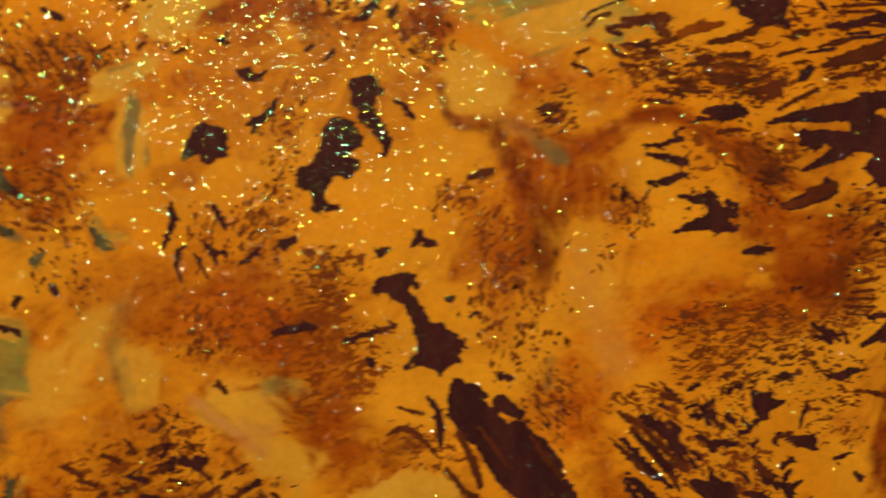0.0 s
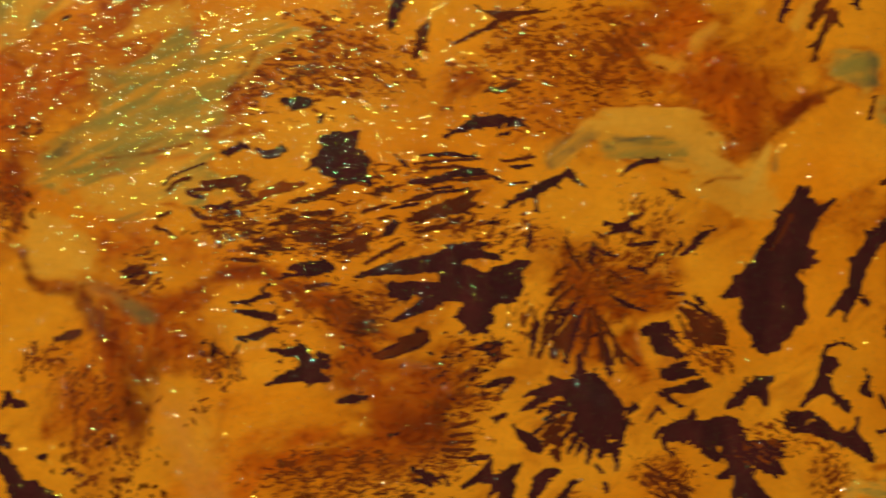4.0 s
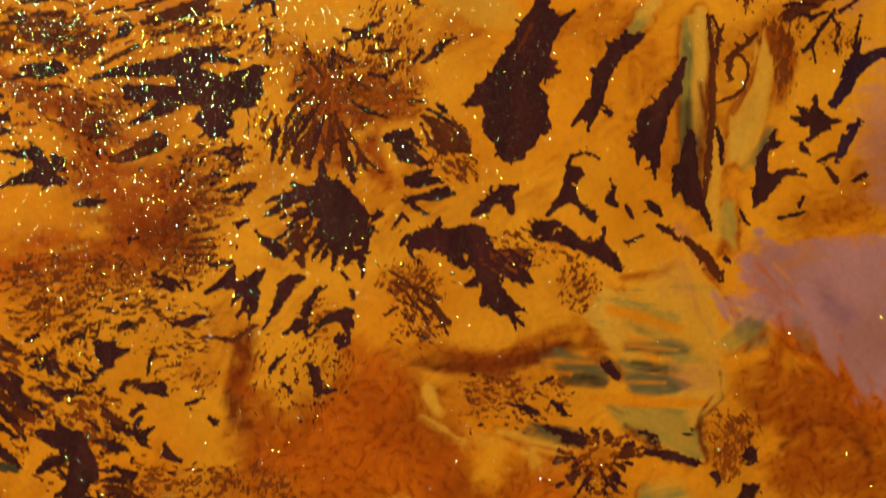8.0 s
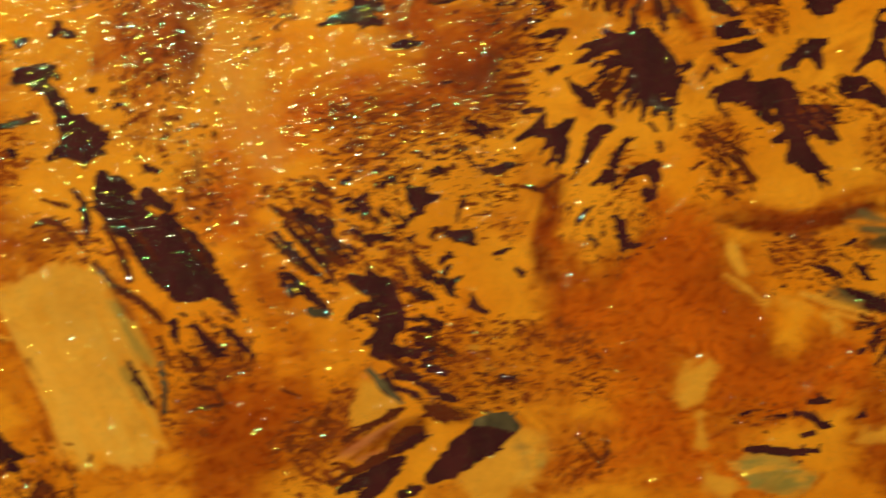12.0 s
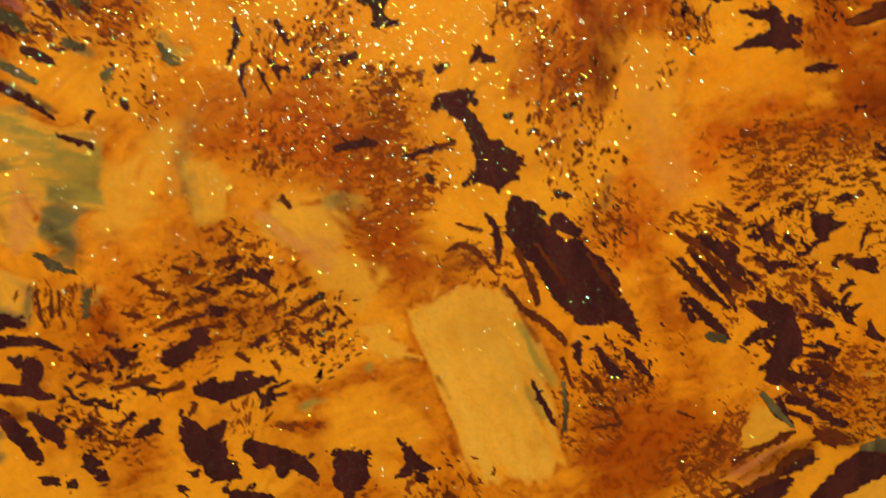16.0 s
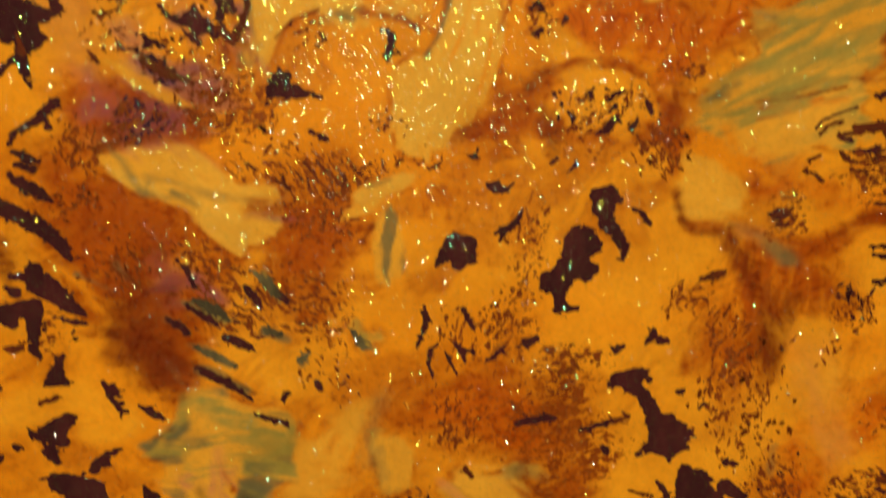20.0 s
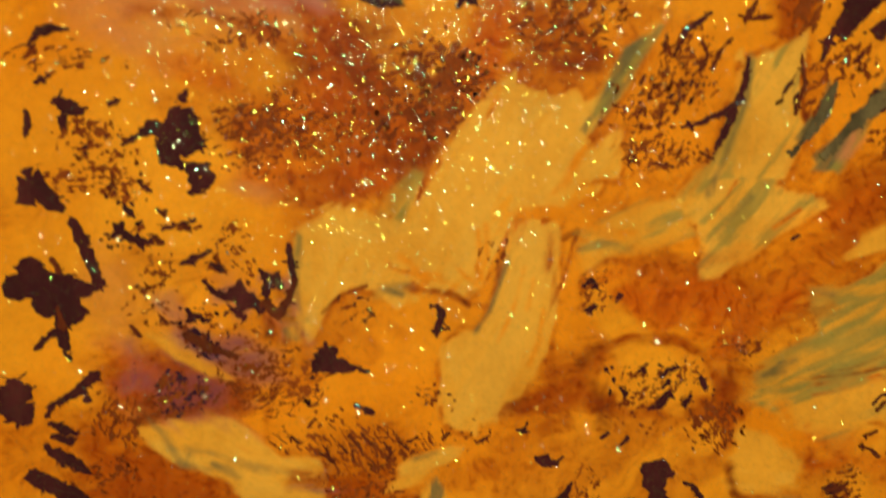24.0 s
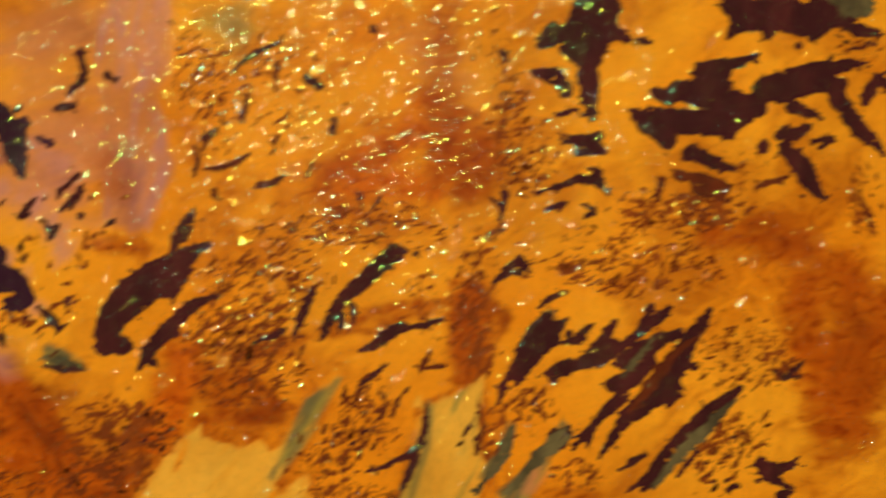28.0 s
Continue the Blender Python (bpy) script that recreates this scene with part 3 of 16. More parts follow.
brush("green", (150.4, -34.1, 1.2, 153.2, -32.4, 1.2), soft=1.0, rag=0.8, angle=40, long=4, seed=68)
brush("orange", (131.3, -27.7, 0.2, 136.7, -29.6, 0.4, 140.3, -31.1, 0.3), soft=0.3, rag=0.3, angle=-15, seed=69)
brush("orange", (133.1, -33.4, 0.3, 139.4, -36.3, 0.4), soft=0.3, rag=0.3, seed=70)
brush("orange", (130.4, -41.7, 0.5, 136.7, -42.6, 0.6, 142.2, -43.1, 0.4), soft=0.3, rag=0.3, seed=71)
brush("green", (134.9, -45.4, 1.5, 140.3, -47.9, 2, 144, -49, 1.3, 139.4, -45.2, 1.3), soft=0.8, rag=0.8, angle=-20, seed=72)
brush("grey", (134, -37, 1.2, 137.6, -38.9, 1.3, 141.2, -40.8, 0.8), soft=0.7, rag=0.8, angle=0, long=6, seed=73)
brush("rust", (119.6, -53.9, 3.3, 110.9, -50.7, 4.1), soft=3.3, rag=1.7, weight=0.5, seed=74)
brush("orange", (111.8, -48.2, 2.5, 110.9, -51.6, 2.5), soft=2.1, rag=1.0, seed=75)
brush("straw", (100.8, -39.9, 0.5, 103.3, -43.4, 0.6, 105.8, -46.1, 0.5), soft=0.5, rag=0.5, angle=-45, seed=76)
brush("straw", (108.4, -45.6, 0.4, 114.4, -48.3, 0.4), soft=0.4, rag=0.4, seed=77)
brush("green", (101.6, -39.9, 0.3, 103.3, -42.1, 0.3), soft=0.4, rag=0.3, seed=78)
brush("straw", (117, -49.3, 0.5, 119.7, -52.5, 0.4), soft=0.4, rag=0.4, seed=79)
brush("green", (135.3, 16.2, 0.7, 133.6, 13.3, 0.7, 132.7, 11.8, 0.5), soft=0.5, rag=0.5, angle=55, seed=80)
brush("straw", (136.6, 17.7, 0.7, 135.8, 16.4, 0.5), soft=0.5, rag=0.4, seed=81)
brush("straw", (144.6, 15.3, 1.2, 145.2, 7.7, 0.9, 145.6, 1.7, 0.7, 146.1, -9.5, 0.9, 146.8, -15.1, 0.8), soft=0.4, rag=0.3, angle=-88, seed=82)
brush("green", (142.7, 15.2, 0.6, 142.5, 9.3, 0.7, 143.1, 2.6, 0.6), soft=0.4, rag=0.4, angle=88, seed=83)
brush("green", (149.3, -13, 0.8, 149.8, -16.5, 0.8), soft=0.7, rag=0.7, angle=80, seed=84)
brush("straw", (154.8, 8.5, 1, 154.7, 3.4, 1.5, 152.7, -0.9, 1.5, 151.5, -4.8, 0.7), soft=0.4, rag=0.4, angle=70, seed=85)
brush("straw", (111.7, 17.4, 3.3, 108.4, 18.2, 2.5, 115.1, 17.1, 1.7), soft=0.7, rag=0.7, seed=86)
brush("rust", (148.4, -19.1, 1.2, 150.3, -17.4, 0.8), soft=0.8, rag=0.7, seed=87)
brush("rust", (167, -14.2, 3.3, 171.7, -12.5, 2.5), soft=3.3, rag=2.1, weight=0.6, seed=88)
brush("straw", (97.5, 6.8, 0, 99.5, 6.8, 1.5), soft=1.2, rag=0.8, weight=0.6, seed=89)
brush("rust", (95.7, -47.9, 7.3, 104, -54.9, 7.3, 115.1, -56.2, 4.9, 93.7, -62.8, 6.5, 89.7, -54.3, 4.9), soft=4.9, rag=3.2, seed=90)
brush("deep", (90.3, -65.9, 4.9, 103.6, -73.4, 4.9, 95.2, -72.1, 4.9), soft=4.0, rag=2.4, seed=91)
brush("rust", (125.4, -69.5, 4.9, 133.4, -74.3, 4, 122.9, -62.5, 2.4), soft=3.2, rag=2.0, seed=92)
brush("rust", (76.2, -40.7, 3.2, 79.2, -47.3, 4, 74.7, -36.6, 2.4), soft=3.2, rag=2.0, seed=93)
brush("rust", (31.9, -61.3, 6.5, 37.2, -60, 4.9, 28.6, -68.2, 4.9), soft=4.0, rag=2.4, seed=94)
brush("rust", (74.5, -71.7, 4, 80.3, -68.7, 4), soft=3.2, rag=1.6, weight=0.6, seed=95)
brush("orange", (110.9, -51, 2.3, 110.1, -46.4, 2.1), soft=2.0, rag=1.0, seed=96)
brush("orange", (128.4, -41.9, 0.5, 135.5, -42.6, 0.6, 141.3, -43.3, 0.4), soft=0.3, rag=0.3, seed=0)
brush("straw", (97.2, -56.7, 1.5, 95.9, -59.6, 1.5, 98.5, -55.1, 0.8), soft=0.8, rag=0.6, seed=1)
brush("straw", (97.5, -63, 0.4, 97.8, -68, 0.6), soft=0.6, rag=0.4, seed=2)
brush("straw", (98.6, -72.2, 1, 101.9, -74.6, 1.3), soft=0.8, rag=0.6, seed=3)
brush("straw", (103, -39.1, 0.4, 103.8, -42.8, 0.4), soft=0.6, rag=0.4, seed=4)
brush("straw", (100.8, -43.4, 0.3, 107.1, -47.1, 0.4), soft=0.5, rag=0.4, seed=5)
brush("straw", (117, -47.7, 0.4, 119.5, -51.5, 0.4), soft=0.5, rag=0.4, seed=6)
brush("green", (103, -39.1, 0.2, 103.4, -41.2, 0.3), soft=0.4, rag=0.3, seed=7)
brush("straw", (117, -46.2, 0.2, 124.8, -49.7, 0.3), soft=0.3, rag=0.2, seed=8)
brush("straw", (142.3, -38.5, 2.9, 144.5, -42, 1.9), soft=1.3, rag=1.0, angle=0, seed=9)
brush("green", (134.1, -45.9, 1.5, 139.1, -46.5, 2.1, 142.6, -49.7, 1.5), soft=0.8, rag=0.8, angle=-20, long=4, seed=10)
brush("green", (135.4, -57.1, 1.3), soft=0.8, rag=0.6, seed=11)
brush("straw", (139, -56.8, 1.6, 142.6, -57.4, 1.1), soft=0.8, rag=0.6, seed=12)
brush("cream", (129.9, -66.3, 1.9, 133.5, -64.3, 3.6, 138.9, -66.8, 3.7, 142.5, -66.1, 1.9, 133.5, -69.1, 1.3), soft=0.6, rag=0.6, seed=13)
brush("cream", (124.1, -67.7, 0.7, 128.6, -67.3, 1), soft=0.6, rag=0.5, seed=14)
brush("green", (105.4, -70.8, 1.1, 108.8, -71.8, 1.6), soft=0.8, rag=0.6, seed=15)
brush("cream", (109.7, -73.3, 1.8, 113.1, -73.9, 1.1), soft=0.7, rag=0.6, seed=16)
brush("straw", (49.5, -58.6, 1.5, 51.8, -60.8, 1.3, 48.7, -62.1, 1.3, 47.8, -63.7, 1), soft=0.5, rag=0.5, seed=17)
brush("straw", (67.3, -68.8, 2.7, 71.4, -66.6, 1.1, 72.1, -69.9, 2.1, 64.1, -71.1, 1.6), soft=0.6, rag=0.6, seed=18)
brush("green", (74.3, -66.7, 0.6, 73.8, -69.2, 0.6), soft=0.6, rag=0.5, seed=19)
brush("green", (64.6, -53.2, 0.6, 66.5, -55.7, 0.6), soft=0.6, rag=0.6, weight=0.6, seed=20)
brush("rust", (-23.4, -20.3, 4.6, -16.8, -21, 5.3, -8.7, -22.4, 3.8), soft=3.8, rag=2.3, weight=0.8, seed=21)
brush("rust", (-39.7, -42.9, 3.8, -42.9, -47.6, 3), soft=3.0, rag=1.9, seed=22)
brush("rust", (-4.2, -35.2, 3, -1.2, -29.8, 3, -5.8, -39, 2.3), soft=3.0, rag=1.9, seed=23)
brush("rust", (28.9, -63.8, 5.3, 36.1, -62.2, 3.8, 31.5, -69.6, 3.8), soft=3.8, rag=2.3, seed=24)
brush("rust", (36.1, -44.4, 1.9, 40.5, -54, 1.9), soft=2.7, rag=1.5, weight=0.7, seed=25)
brush("rust", (-36.8, -61.8, 2.3, -38.6, -69.1, 3), soft=3.0, rag=1.9, weight=0.8, seed=26)
brush("rust", (-25.9, -31.5, 3, -31.1, -31.5, 2.3), soft=3.0, rag=1.5, weight=0.6, seed=27)
brush("cream", (4.6, -45.2, 2.9, 7.7, -50.7, 4.4, 10.5, -57.2, 4.7, 13.7, -62.9, 4.3, 17, -65.8, 2.3), soft=0.7, rag=0.7, angle=-60, seed=28)
brush("straw", (8.8, -42.9, 2.3, 13.5, -48.4, 2.3), soft=0.9, rag=0.8, angle=-55, seed=29)
brush("orange", (6.6, -60.4, 0.5, 9.8, -62, 0.6, 12.1, -58.8, 0.4), soft=0.6, rag=0.5, weight=0.6, seed=30)
brush("green", (15.5, -47.6, 1, 17.5, -50, 1.1, 19.1, -52.4, 0.6), soft=0.6, rag=0.5, angle=-55, seed=31)
brush("green", (12.8, -55.6, 0.6, 15.2, -57.2, 0.6), soft=0.5, rag=0.5, angle=-60, seed=32)
brush("green", (19.7, -63.7, 0.6, 20, -60.4, 0.5), soft=0.7, rag=0.6, weight=0.6, seed=33)
brush("cream", (1.1, -44.4, 1.1), soft=0.5, rag=0.4, seed=34)
brush("cream", (-17.7, -30.7, 1.4, -14.8, -31.8, 2.7, -11.7, -31, 2.3), soft=0.9, rag=0.8, angle=0, seed=35)
brush("straw", (-11.1, -37.5, 2, -8, -38.6, 2.1, -5, -38.2, 1.1), soft=0.9, rag=0.8, seed=36)
brush("green", (-9.8, -28.4, 1.1, -7.2, -28, 0.6), soft=0.8, rag=0.5, seed=37)
brush("straw", (-27.3, -25.9, 1.2, -26.2, -28.5, 1.4, -25.5, -30, 0.8), soft=0.7, rag=0.6, seed=38)
brush("green", (-28.4, -25.9, 0.9, -28.8, -29.2, 0.8), soft=0.8, rag=0.6, seed=39)
brush("straw", (-33, -21.5, 1.1, -31.8, -18.9, 0.6), soft=0.9, rag=0.6, seed=40)
brush("straw", (-39.1, -27.8, 2.3, -40, -32.3, 2.7, -35.5, -30, 1.5), soft=1.5, rag=0.9, weight=0.8, seed=41)
brush("cream", (-4.7, -47.6, 1.2, -2, -49.5, 0.8), soft=0.6, rag=0.5, seed=42)
brush("green", (-14.4, -57.1, 0.8, -13.2, -55.9, 0.6), soft=0.5, rag=0.4, seed=43)
brush("green", (-29.6, -8.8, 0.7, -31.8, -9.5, 0.6), soft=0.6, rag=0.5, seed=44)
brush("green", (-41.9, -40.6, 0.6, -43.4, -42.2, 0.5), soft=0.6, rag=0.5, seed=45)
brush("rust", (-69.1, 6.7, 7, -61.7, 6.8, 5.4, -56.7, -0.8, 4.6), soft=4.6, rag=3.1, seed=46)
brush("maroon", (-69.3, 2.9, 3.1, -64.5, 10.5, 2.3), soft=3.9, rag=2.3, weight=0.7, seed=47)
brush("maroon", (-59.4, -12.5, 2.8, -61.6, -9.4, 2.8, -55.7, -14.9, 1.5), soft=2.3, rag=1.5, seed=48)
brush("violet", (-60.3, 20.9, 2.6, -56, 19.5, 2.6, -63.2, 23.1, 1.5), soft=2.3, rag=1.9, weight=0.8, seed=49)
brush("violet", (-53.5, 25.8, 2, -50.6, 24, 1.5), soft=2.0, rag=1.5, weight=0.7, seed=50)
brush("rose", (-66.4, 17.9, 1.5, -63.5, 16.5, 1.2), soft=1.5, rag=1.1, weight=0.6, seed=51)
brush("rust", (-39.1, 3.1, 4.6, -36, 6.1, 3.1, -31.4, 5.4, 2.3), soft=3.1, rag=1.9, seed=52)
brush("rust", (-20.7, 10, 1.5, -25.3, 10, 1.5), soft=1.9, rag=1.2, weight=0.6, seed=53)
brush("violet", (-48.9, 5.3, 0.8, -56.3, 10.6, 0.6), soft=1.1, rag=0.6, weight=0.5, seed=54)
brush("cream", (-63.9, 14.2, 0.8, -59.1, 13.9, 2, -54.7, 11.7, 2.2, -51.1, 8, 2.5, -47.4, 6.1, 2.5, -44.7, 6.5, 1.5), soft=0.5, rag=0.6, angle=-35, long=4, seed=55)
brush("grey", (-61, 12.8, 0.7, -57.3, 12.8, 0.6, -54, 11, 0.5), soft=0.6, rag=0.6, angle=-35, weight=0.6, seed=56)
brush("grey", (-42, 10.3, 0.6, -45, 11, 0.6), soft=0.8, rag=0.5, weight=0.6, seed=57)
brush("straw", (-32.9, 7.8, 0.6, -29.1, 10.1, 0.6, -26, 12.6, 0.6), soft=0.6, rag=0.4, seed=58)
brush("green", (-30.6, 11.3, 0.4, -29.1, 12.2, 0.3), soft=0.5, rag=0.3, seed=59)
brush("straw", (-28.2, 4.6, 0.9, -28.4, 1.6, 1.5, -28.6, -0.6, 0.9), soft=0.5, rag=0.5, angle=80, seed=60)
brush("straw", (-22.2, 23.5, 3.9, -23.7, 19, 2.8, -20.7, 26.5, 3.9), soft=0.8, rag=0.8, angle=75, seed=61)
brush("green", (-46.6, -21.3, 1.1, -44.3, -23.7, 3.1, -44.4, -27.8, 2.2), soft=0.6, rag=0.6, seed=62)
brush("green", (-55, -18.1, 1.2, -51.9, -18.1, 0.8), soft=0.8, rag=0.6, angle=-10, seed=63)
brush("straw", (-52, -22.1, 2.8, -50.6, -25.3, 2), soft=0.9, rag=0.8, angle=-5, long=4, seed=64)
brush("grey", (-58.7, -24.4, 2, -56.7, -22.8, 1.9, -55.2, -25.3, 1.5), soft=0.9, rag=0.9, angle=-5, long=5, seed=65)
brush("straw", (-54.6, -30.1, 2.8, -52.3, -31.8, 2.3, -56.1, -27.7, 1.5), soft=0.8, rag=0.8, angle=0, seed=66)
brush("rust", (-49.9, -27.7, 0.9, -50.3, -28.9, 1.1), soft=0.9, rag=0.6, weight=0.6, seed=67)
brush("grey", (-46.8, -31, 1.5, -46.1, -33.1, 1.2, -44.5, -34.7, 0.8), soft=0.6, rag=0.6, seed=68)
brush("straw", (-40.4, -26.2, 2.3, -39.7, -31.1, 2.3), soft=1.5, rag=0.9, weight=0.8, seed=69)
brush("green", (-29.8, -23.8, 0.9, -28.6, -26.2, 1.2), soft=0.8, rag=0.6, seed=70)
brush("straw", (-27.1, -27, 1.5), soft=0.9, rag=0.6, seed=71)
brush("straw", (-53.8, -40, 1.5, -54.9, -39.2, 1.1), soft=0.4, rag=0.3, seed=72)
brush("straw", (-32.9, -18.1, 0.9, -34.1, -21.3, 1.1), soft=1.1, rag=0.6, weight=0.8, seed=73)
brush("rust", (-67.4, 5.9, 5.3, -61.3, 7.4, 4.5, -70.9, 12, 3.8), soft=3.8, rag=2.3, seed=74)
brush("maroon", (-63.1, -3.6, 3.8, -61.7, -9.2, 3.8), soft=3.4, rag=2.3, seed=75)
brush("rust", (-57.5, 5.9, 3.8, -50.8, 2.8, 2.3), soft=3.0, rag=1.9, seed=76)
brush("rust", (-39.3, 5.9, 3, -35.5, 7.5, 3), soft=3.0, rag=1.5, weight=0.7, seed=77)
brush("violet", (-50, 49.4, 3.8, -46.4, 48, 3, -41.2, 50.9, 3.8), soft=3.0, rag=2.3, weight=0.35, seed=78)
brush("rust", (-42.7, 48, 4.5, -34.7, 51, 3.8, -31, 48.9, 2.3), soft=3.0, rag=1.9, seed=79)
brush("maroon", (-33.2, 51, 2.3, -30.3, 51.8, 1.5), soft=2.3, rag=1.4, seed=80)
brush("rust", (-63.1, 22, 4.5, -68.3, 21.2, 4.5, -57.2, 21.3, 3), soft=3.4, rag=2.3, seed=81)
brush("violet", (-62.4, 21.2, 2.3, -66.8, 22.7, 2.3), soft=2.3, rag=1.5, weight=0.4, seed=82)
brush("rose", (-70, 36.1, 3, -69.5, 30.2, 3), soft=3.0, rag=1.5, weight=0.4, seed=83)
# pinkish surface reflection at the far left, painted in as rose and lilac
brush("rose", (-57.3, 72.6, 4.2, -50.5, 71.4, 3.5, -62.7, 71.1, 3.5), soft=3.5, rag=2.1, weight=0.6, seed=84)
brush("lilac", (-47.7, 70.2, 1.7, -44.3, 69.9, 1.3), soft=1.8, rag=1.1, weight=0.5, seed=85)
brush("rust", (-40.9, 67.6, 1.1, -38.8, 64.9, 1.7, -37, 60.1, 2.4), soft=2.1, rag=1.4, seed=86)
brush("maroon", (-35.6, 59.5, 1.1, -38, 63.6, 0.7, -41.6, 70.3, 0.7), soft=1.4, rag=0.8, weight=0.7, seed=87)
brush("rust", (-31.6, 56.7, 3.5, -35.1, 51.7, 4.2, -40.7, 48, 3.5, -47, 52.8, 4.2), soft=3.2, rag=2.1, seed=88)
brush("amber", (-54.7, 57.6, 2.8, -59.7, 44, 3.5, -52.7, 41.2, 2.8), soft=2.8, rag=1.4, seed=89)
brush("rust", (1.6, 35.5, 3.5, 9.1, 34.9, 3.5, 20.2, 35.8, 4.2, 27.3, 39.7, 2.1, 16.7, 32, 2.8), soft=2.8, rag=2.1, seed=90)
brush("rust", (-11.9, 23.9, 2.8, -6.8, 26.3, 1.4, -13.2, 19.3, 2.8), soft=2.1, rag=1.4, seed=91)
brush("rust", (26.7, 47.2, 3.5, 29.5, 48.7, 2.8), soft=2.8, rag=1.4, seed=92)
brush("rust", (-22, 64.7, 2.1, -20, 67.5, 1.4), soft=2.1, rag=1.4, weight=0.6, seed=93)
brush("rust", (-12.1, 63.5, 2.8, -14.9, 64.2, 2.1), soft=2.1, rag=1.4, seed=94)
brush("rust", (14.9, 75.4, 1.8, 16.9, 76.8, 1.7, 14.6, 70.5, 1.7), soft=1.4, rag=1.1, seed=95)
brush("cream", (-24.5, 53.3, 1.7, -22.3, 50.5, 2.7, -24.3, 46.1, 3.4, -26.7, 41.7, 3.4, -25.9, 37.7, 2.5), soft=0.6, rag=0.6, angle=60, seed=96)
brush("cream", (-37.8, 39.3, 2.7, -41.3, 41.5, 1.5, -42.7, 37, 2, -44.2, 31.8, 1.4), soft=0.5, rag=0.5, angle=70, seed=0)
brush("cream", (-34.9, 39.7, 2.7, -31.3, 41.3, 2.4, -29.1, 38.7, 2.8), soft=0.6, rag=0.6, seed=1)
brush("cream", (-18.9, 56.3, 1.3, -17.6, 58.5, 1.3, -15.2, 53.6, 2, -17.2, 49.2, 2.7, -19.9, 44.8, 2), soft=0.6, rag=0.7, angle=60, long=5, seed=2)
brush("straw", (-11.6, 52.2, 1.8, -6.6, 52.3, 1.1, -12.9, 48.6, 1.4), soft=0.8, rag=0.7, angle=55, long=5, seed=3)
brush("green", (-34.2, 43, 0.5, -32.8, 45.3, 0.6, -30.8, 48.2, 0.4), soft=0.5, rag=0.4, angle=65, seed=4)
brush("green", (-45.3, 40.6, 0.4, -45.6, 37, 0.5), soft=0.4, rag=0.4, angle=80, seed=5)
brush("green", (-34.1, 34.2, 1, -35.5, 33.8, 0.7), soft=0.8, rag=0.6, weight=0.6, seed=6)
brush("cream", (-16.2, 41.2, 2.1, -17.1, 35.2, 2.5, -19, 28.4, 3, -20.7, 23.8, 2.7, -22.9, 21.5, 1.4), soft=0.4, rag=0.5, angle=75, long=6, seed=7)
brush("cream", (-24.8, 26.4, 1.7, -25.5, 23, 1.1), soft=0.5, rag=0.4, seed=8)
brush("cream", (15.8, 64.1, 1.7, 13.7, 62.8, 2.4, 12.3, 57.8, 2.4, 10.8, 53.4, 2.4, 8.9, 49, 2.1), soft=0.4, rag=0.4, angle=65, long=5, seed=9)
brush("straw", (17.1, 66.8, 0.3, 16.8, 65, 0.6), soft=0.3, rag=0.2, seed=10)
brush("green", (9.1, 59.1, 0.5, 7.9, 54.1, 0.6, 6.7, 50.4, 0.6), soft=0.6, rag=0.4, angle=65, long=5, seed=11)
brush("cream", (11.3, 46.1, 2.1, 9.3, 42.4, 2, 7.3, 38.6, 1.5, 14.3, 45.4, 1.4, 19.3, 46.6, 0.6, 21.5, 46.7, 0.4), soft=0.6, rag=0.6, angle=50, long=5, seed=12)
brush("straw", (4.7, 45.3, 1.5, 1.1, 44.5, 1.3, -2.4, 42.2, 1.3, -6, 39.9, 0.8), soft=1.1, rag=0.8, angle=30, long=4, weight=0.8, seed=13)
brush("green", (-6, 40.3, 0.6, -3.1, 41, 0.5), soft=0.6, rag=0.5, angle=20, seed=14)
brush("orange", (-14.9, 44.9, 1, -12.4, 45.1, 0.8), soft=0.4, rag=0.4, seed=15)
brush("orange", (-11.2, 50.8, 0.4, -13.3, 48.9, 0.4), soft=0.4, rag=0.3, angle=55, seed=16)
brush("orange", (-31.3, 36.9, 0.6, -24, 35.9, 0.4, -23.4, 41, 0.4), soft=0.4, rag=0.4, seed=17)
brush("green", (-3.6, 64.1, 0.6, -5.9, 60.2, 0.7, -7.5, 57.3, 0.5), soft=0.5, rag=0.4, angle=60, seed=18)
brush("grey", (-2.9, 65.3, 0.5, -4.6, 62.5, 0.4), soft=0.4, rag=0.4, angle=60, seed=19)
brush("green", (20.9, 26.7, 1, 26.8, 29.1, 1.5, 31, 32.2, 2), soft=0.8, rag=1.0, angle=15, long=6, seed=20)
brush("cream", (21.4, 20.9, 1.3, 27.3, 22.9, 1.5, 33.2, 25.3, 1.4), soft=0.8, rag=0.8, angle=10, long=6, seed=21)
brush("green", (16.6, 24.3, 0.5, 19.5, 25, 0.6), soft=0.5, rag=0.5, angle=10, seed=22)
brush("green", (17.6, 21.2, 0.7), soft=0.6, rag=0.5, seed=23)
brush("cream", (31.6, 42.4, 0.8, 27.3, 40.5, 0.5), soft=0.4, rag=0.4, angle=30, seed=24)
brush("straw", (32.2, 36, 1.3), soft=0.7, rag=0.6, seed=25)
brush("rust", (-4.5, 26, 0.4, -1.6, 27.8, 0.3, 2, 28.3, 0.2), soft=0.4, rag=0.3, seed=26)
brush("green", (-36.1, 71.9, 0.8, -37.1, 72, 0.6), soft=0.4, rag=0.4, seed=27)
# pink haze of the reflection, laid on as rose
brush("rose", (-36.7, 111.9, 3.6, -32.5, 113.2, 3.6, -29.3, 109.7, 2.1), soft=2.9, rag=1.8, weight=0.7, seed=29)
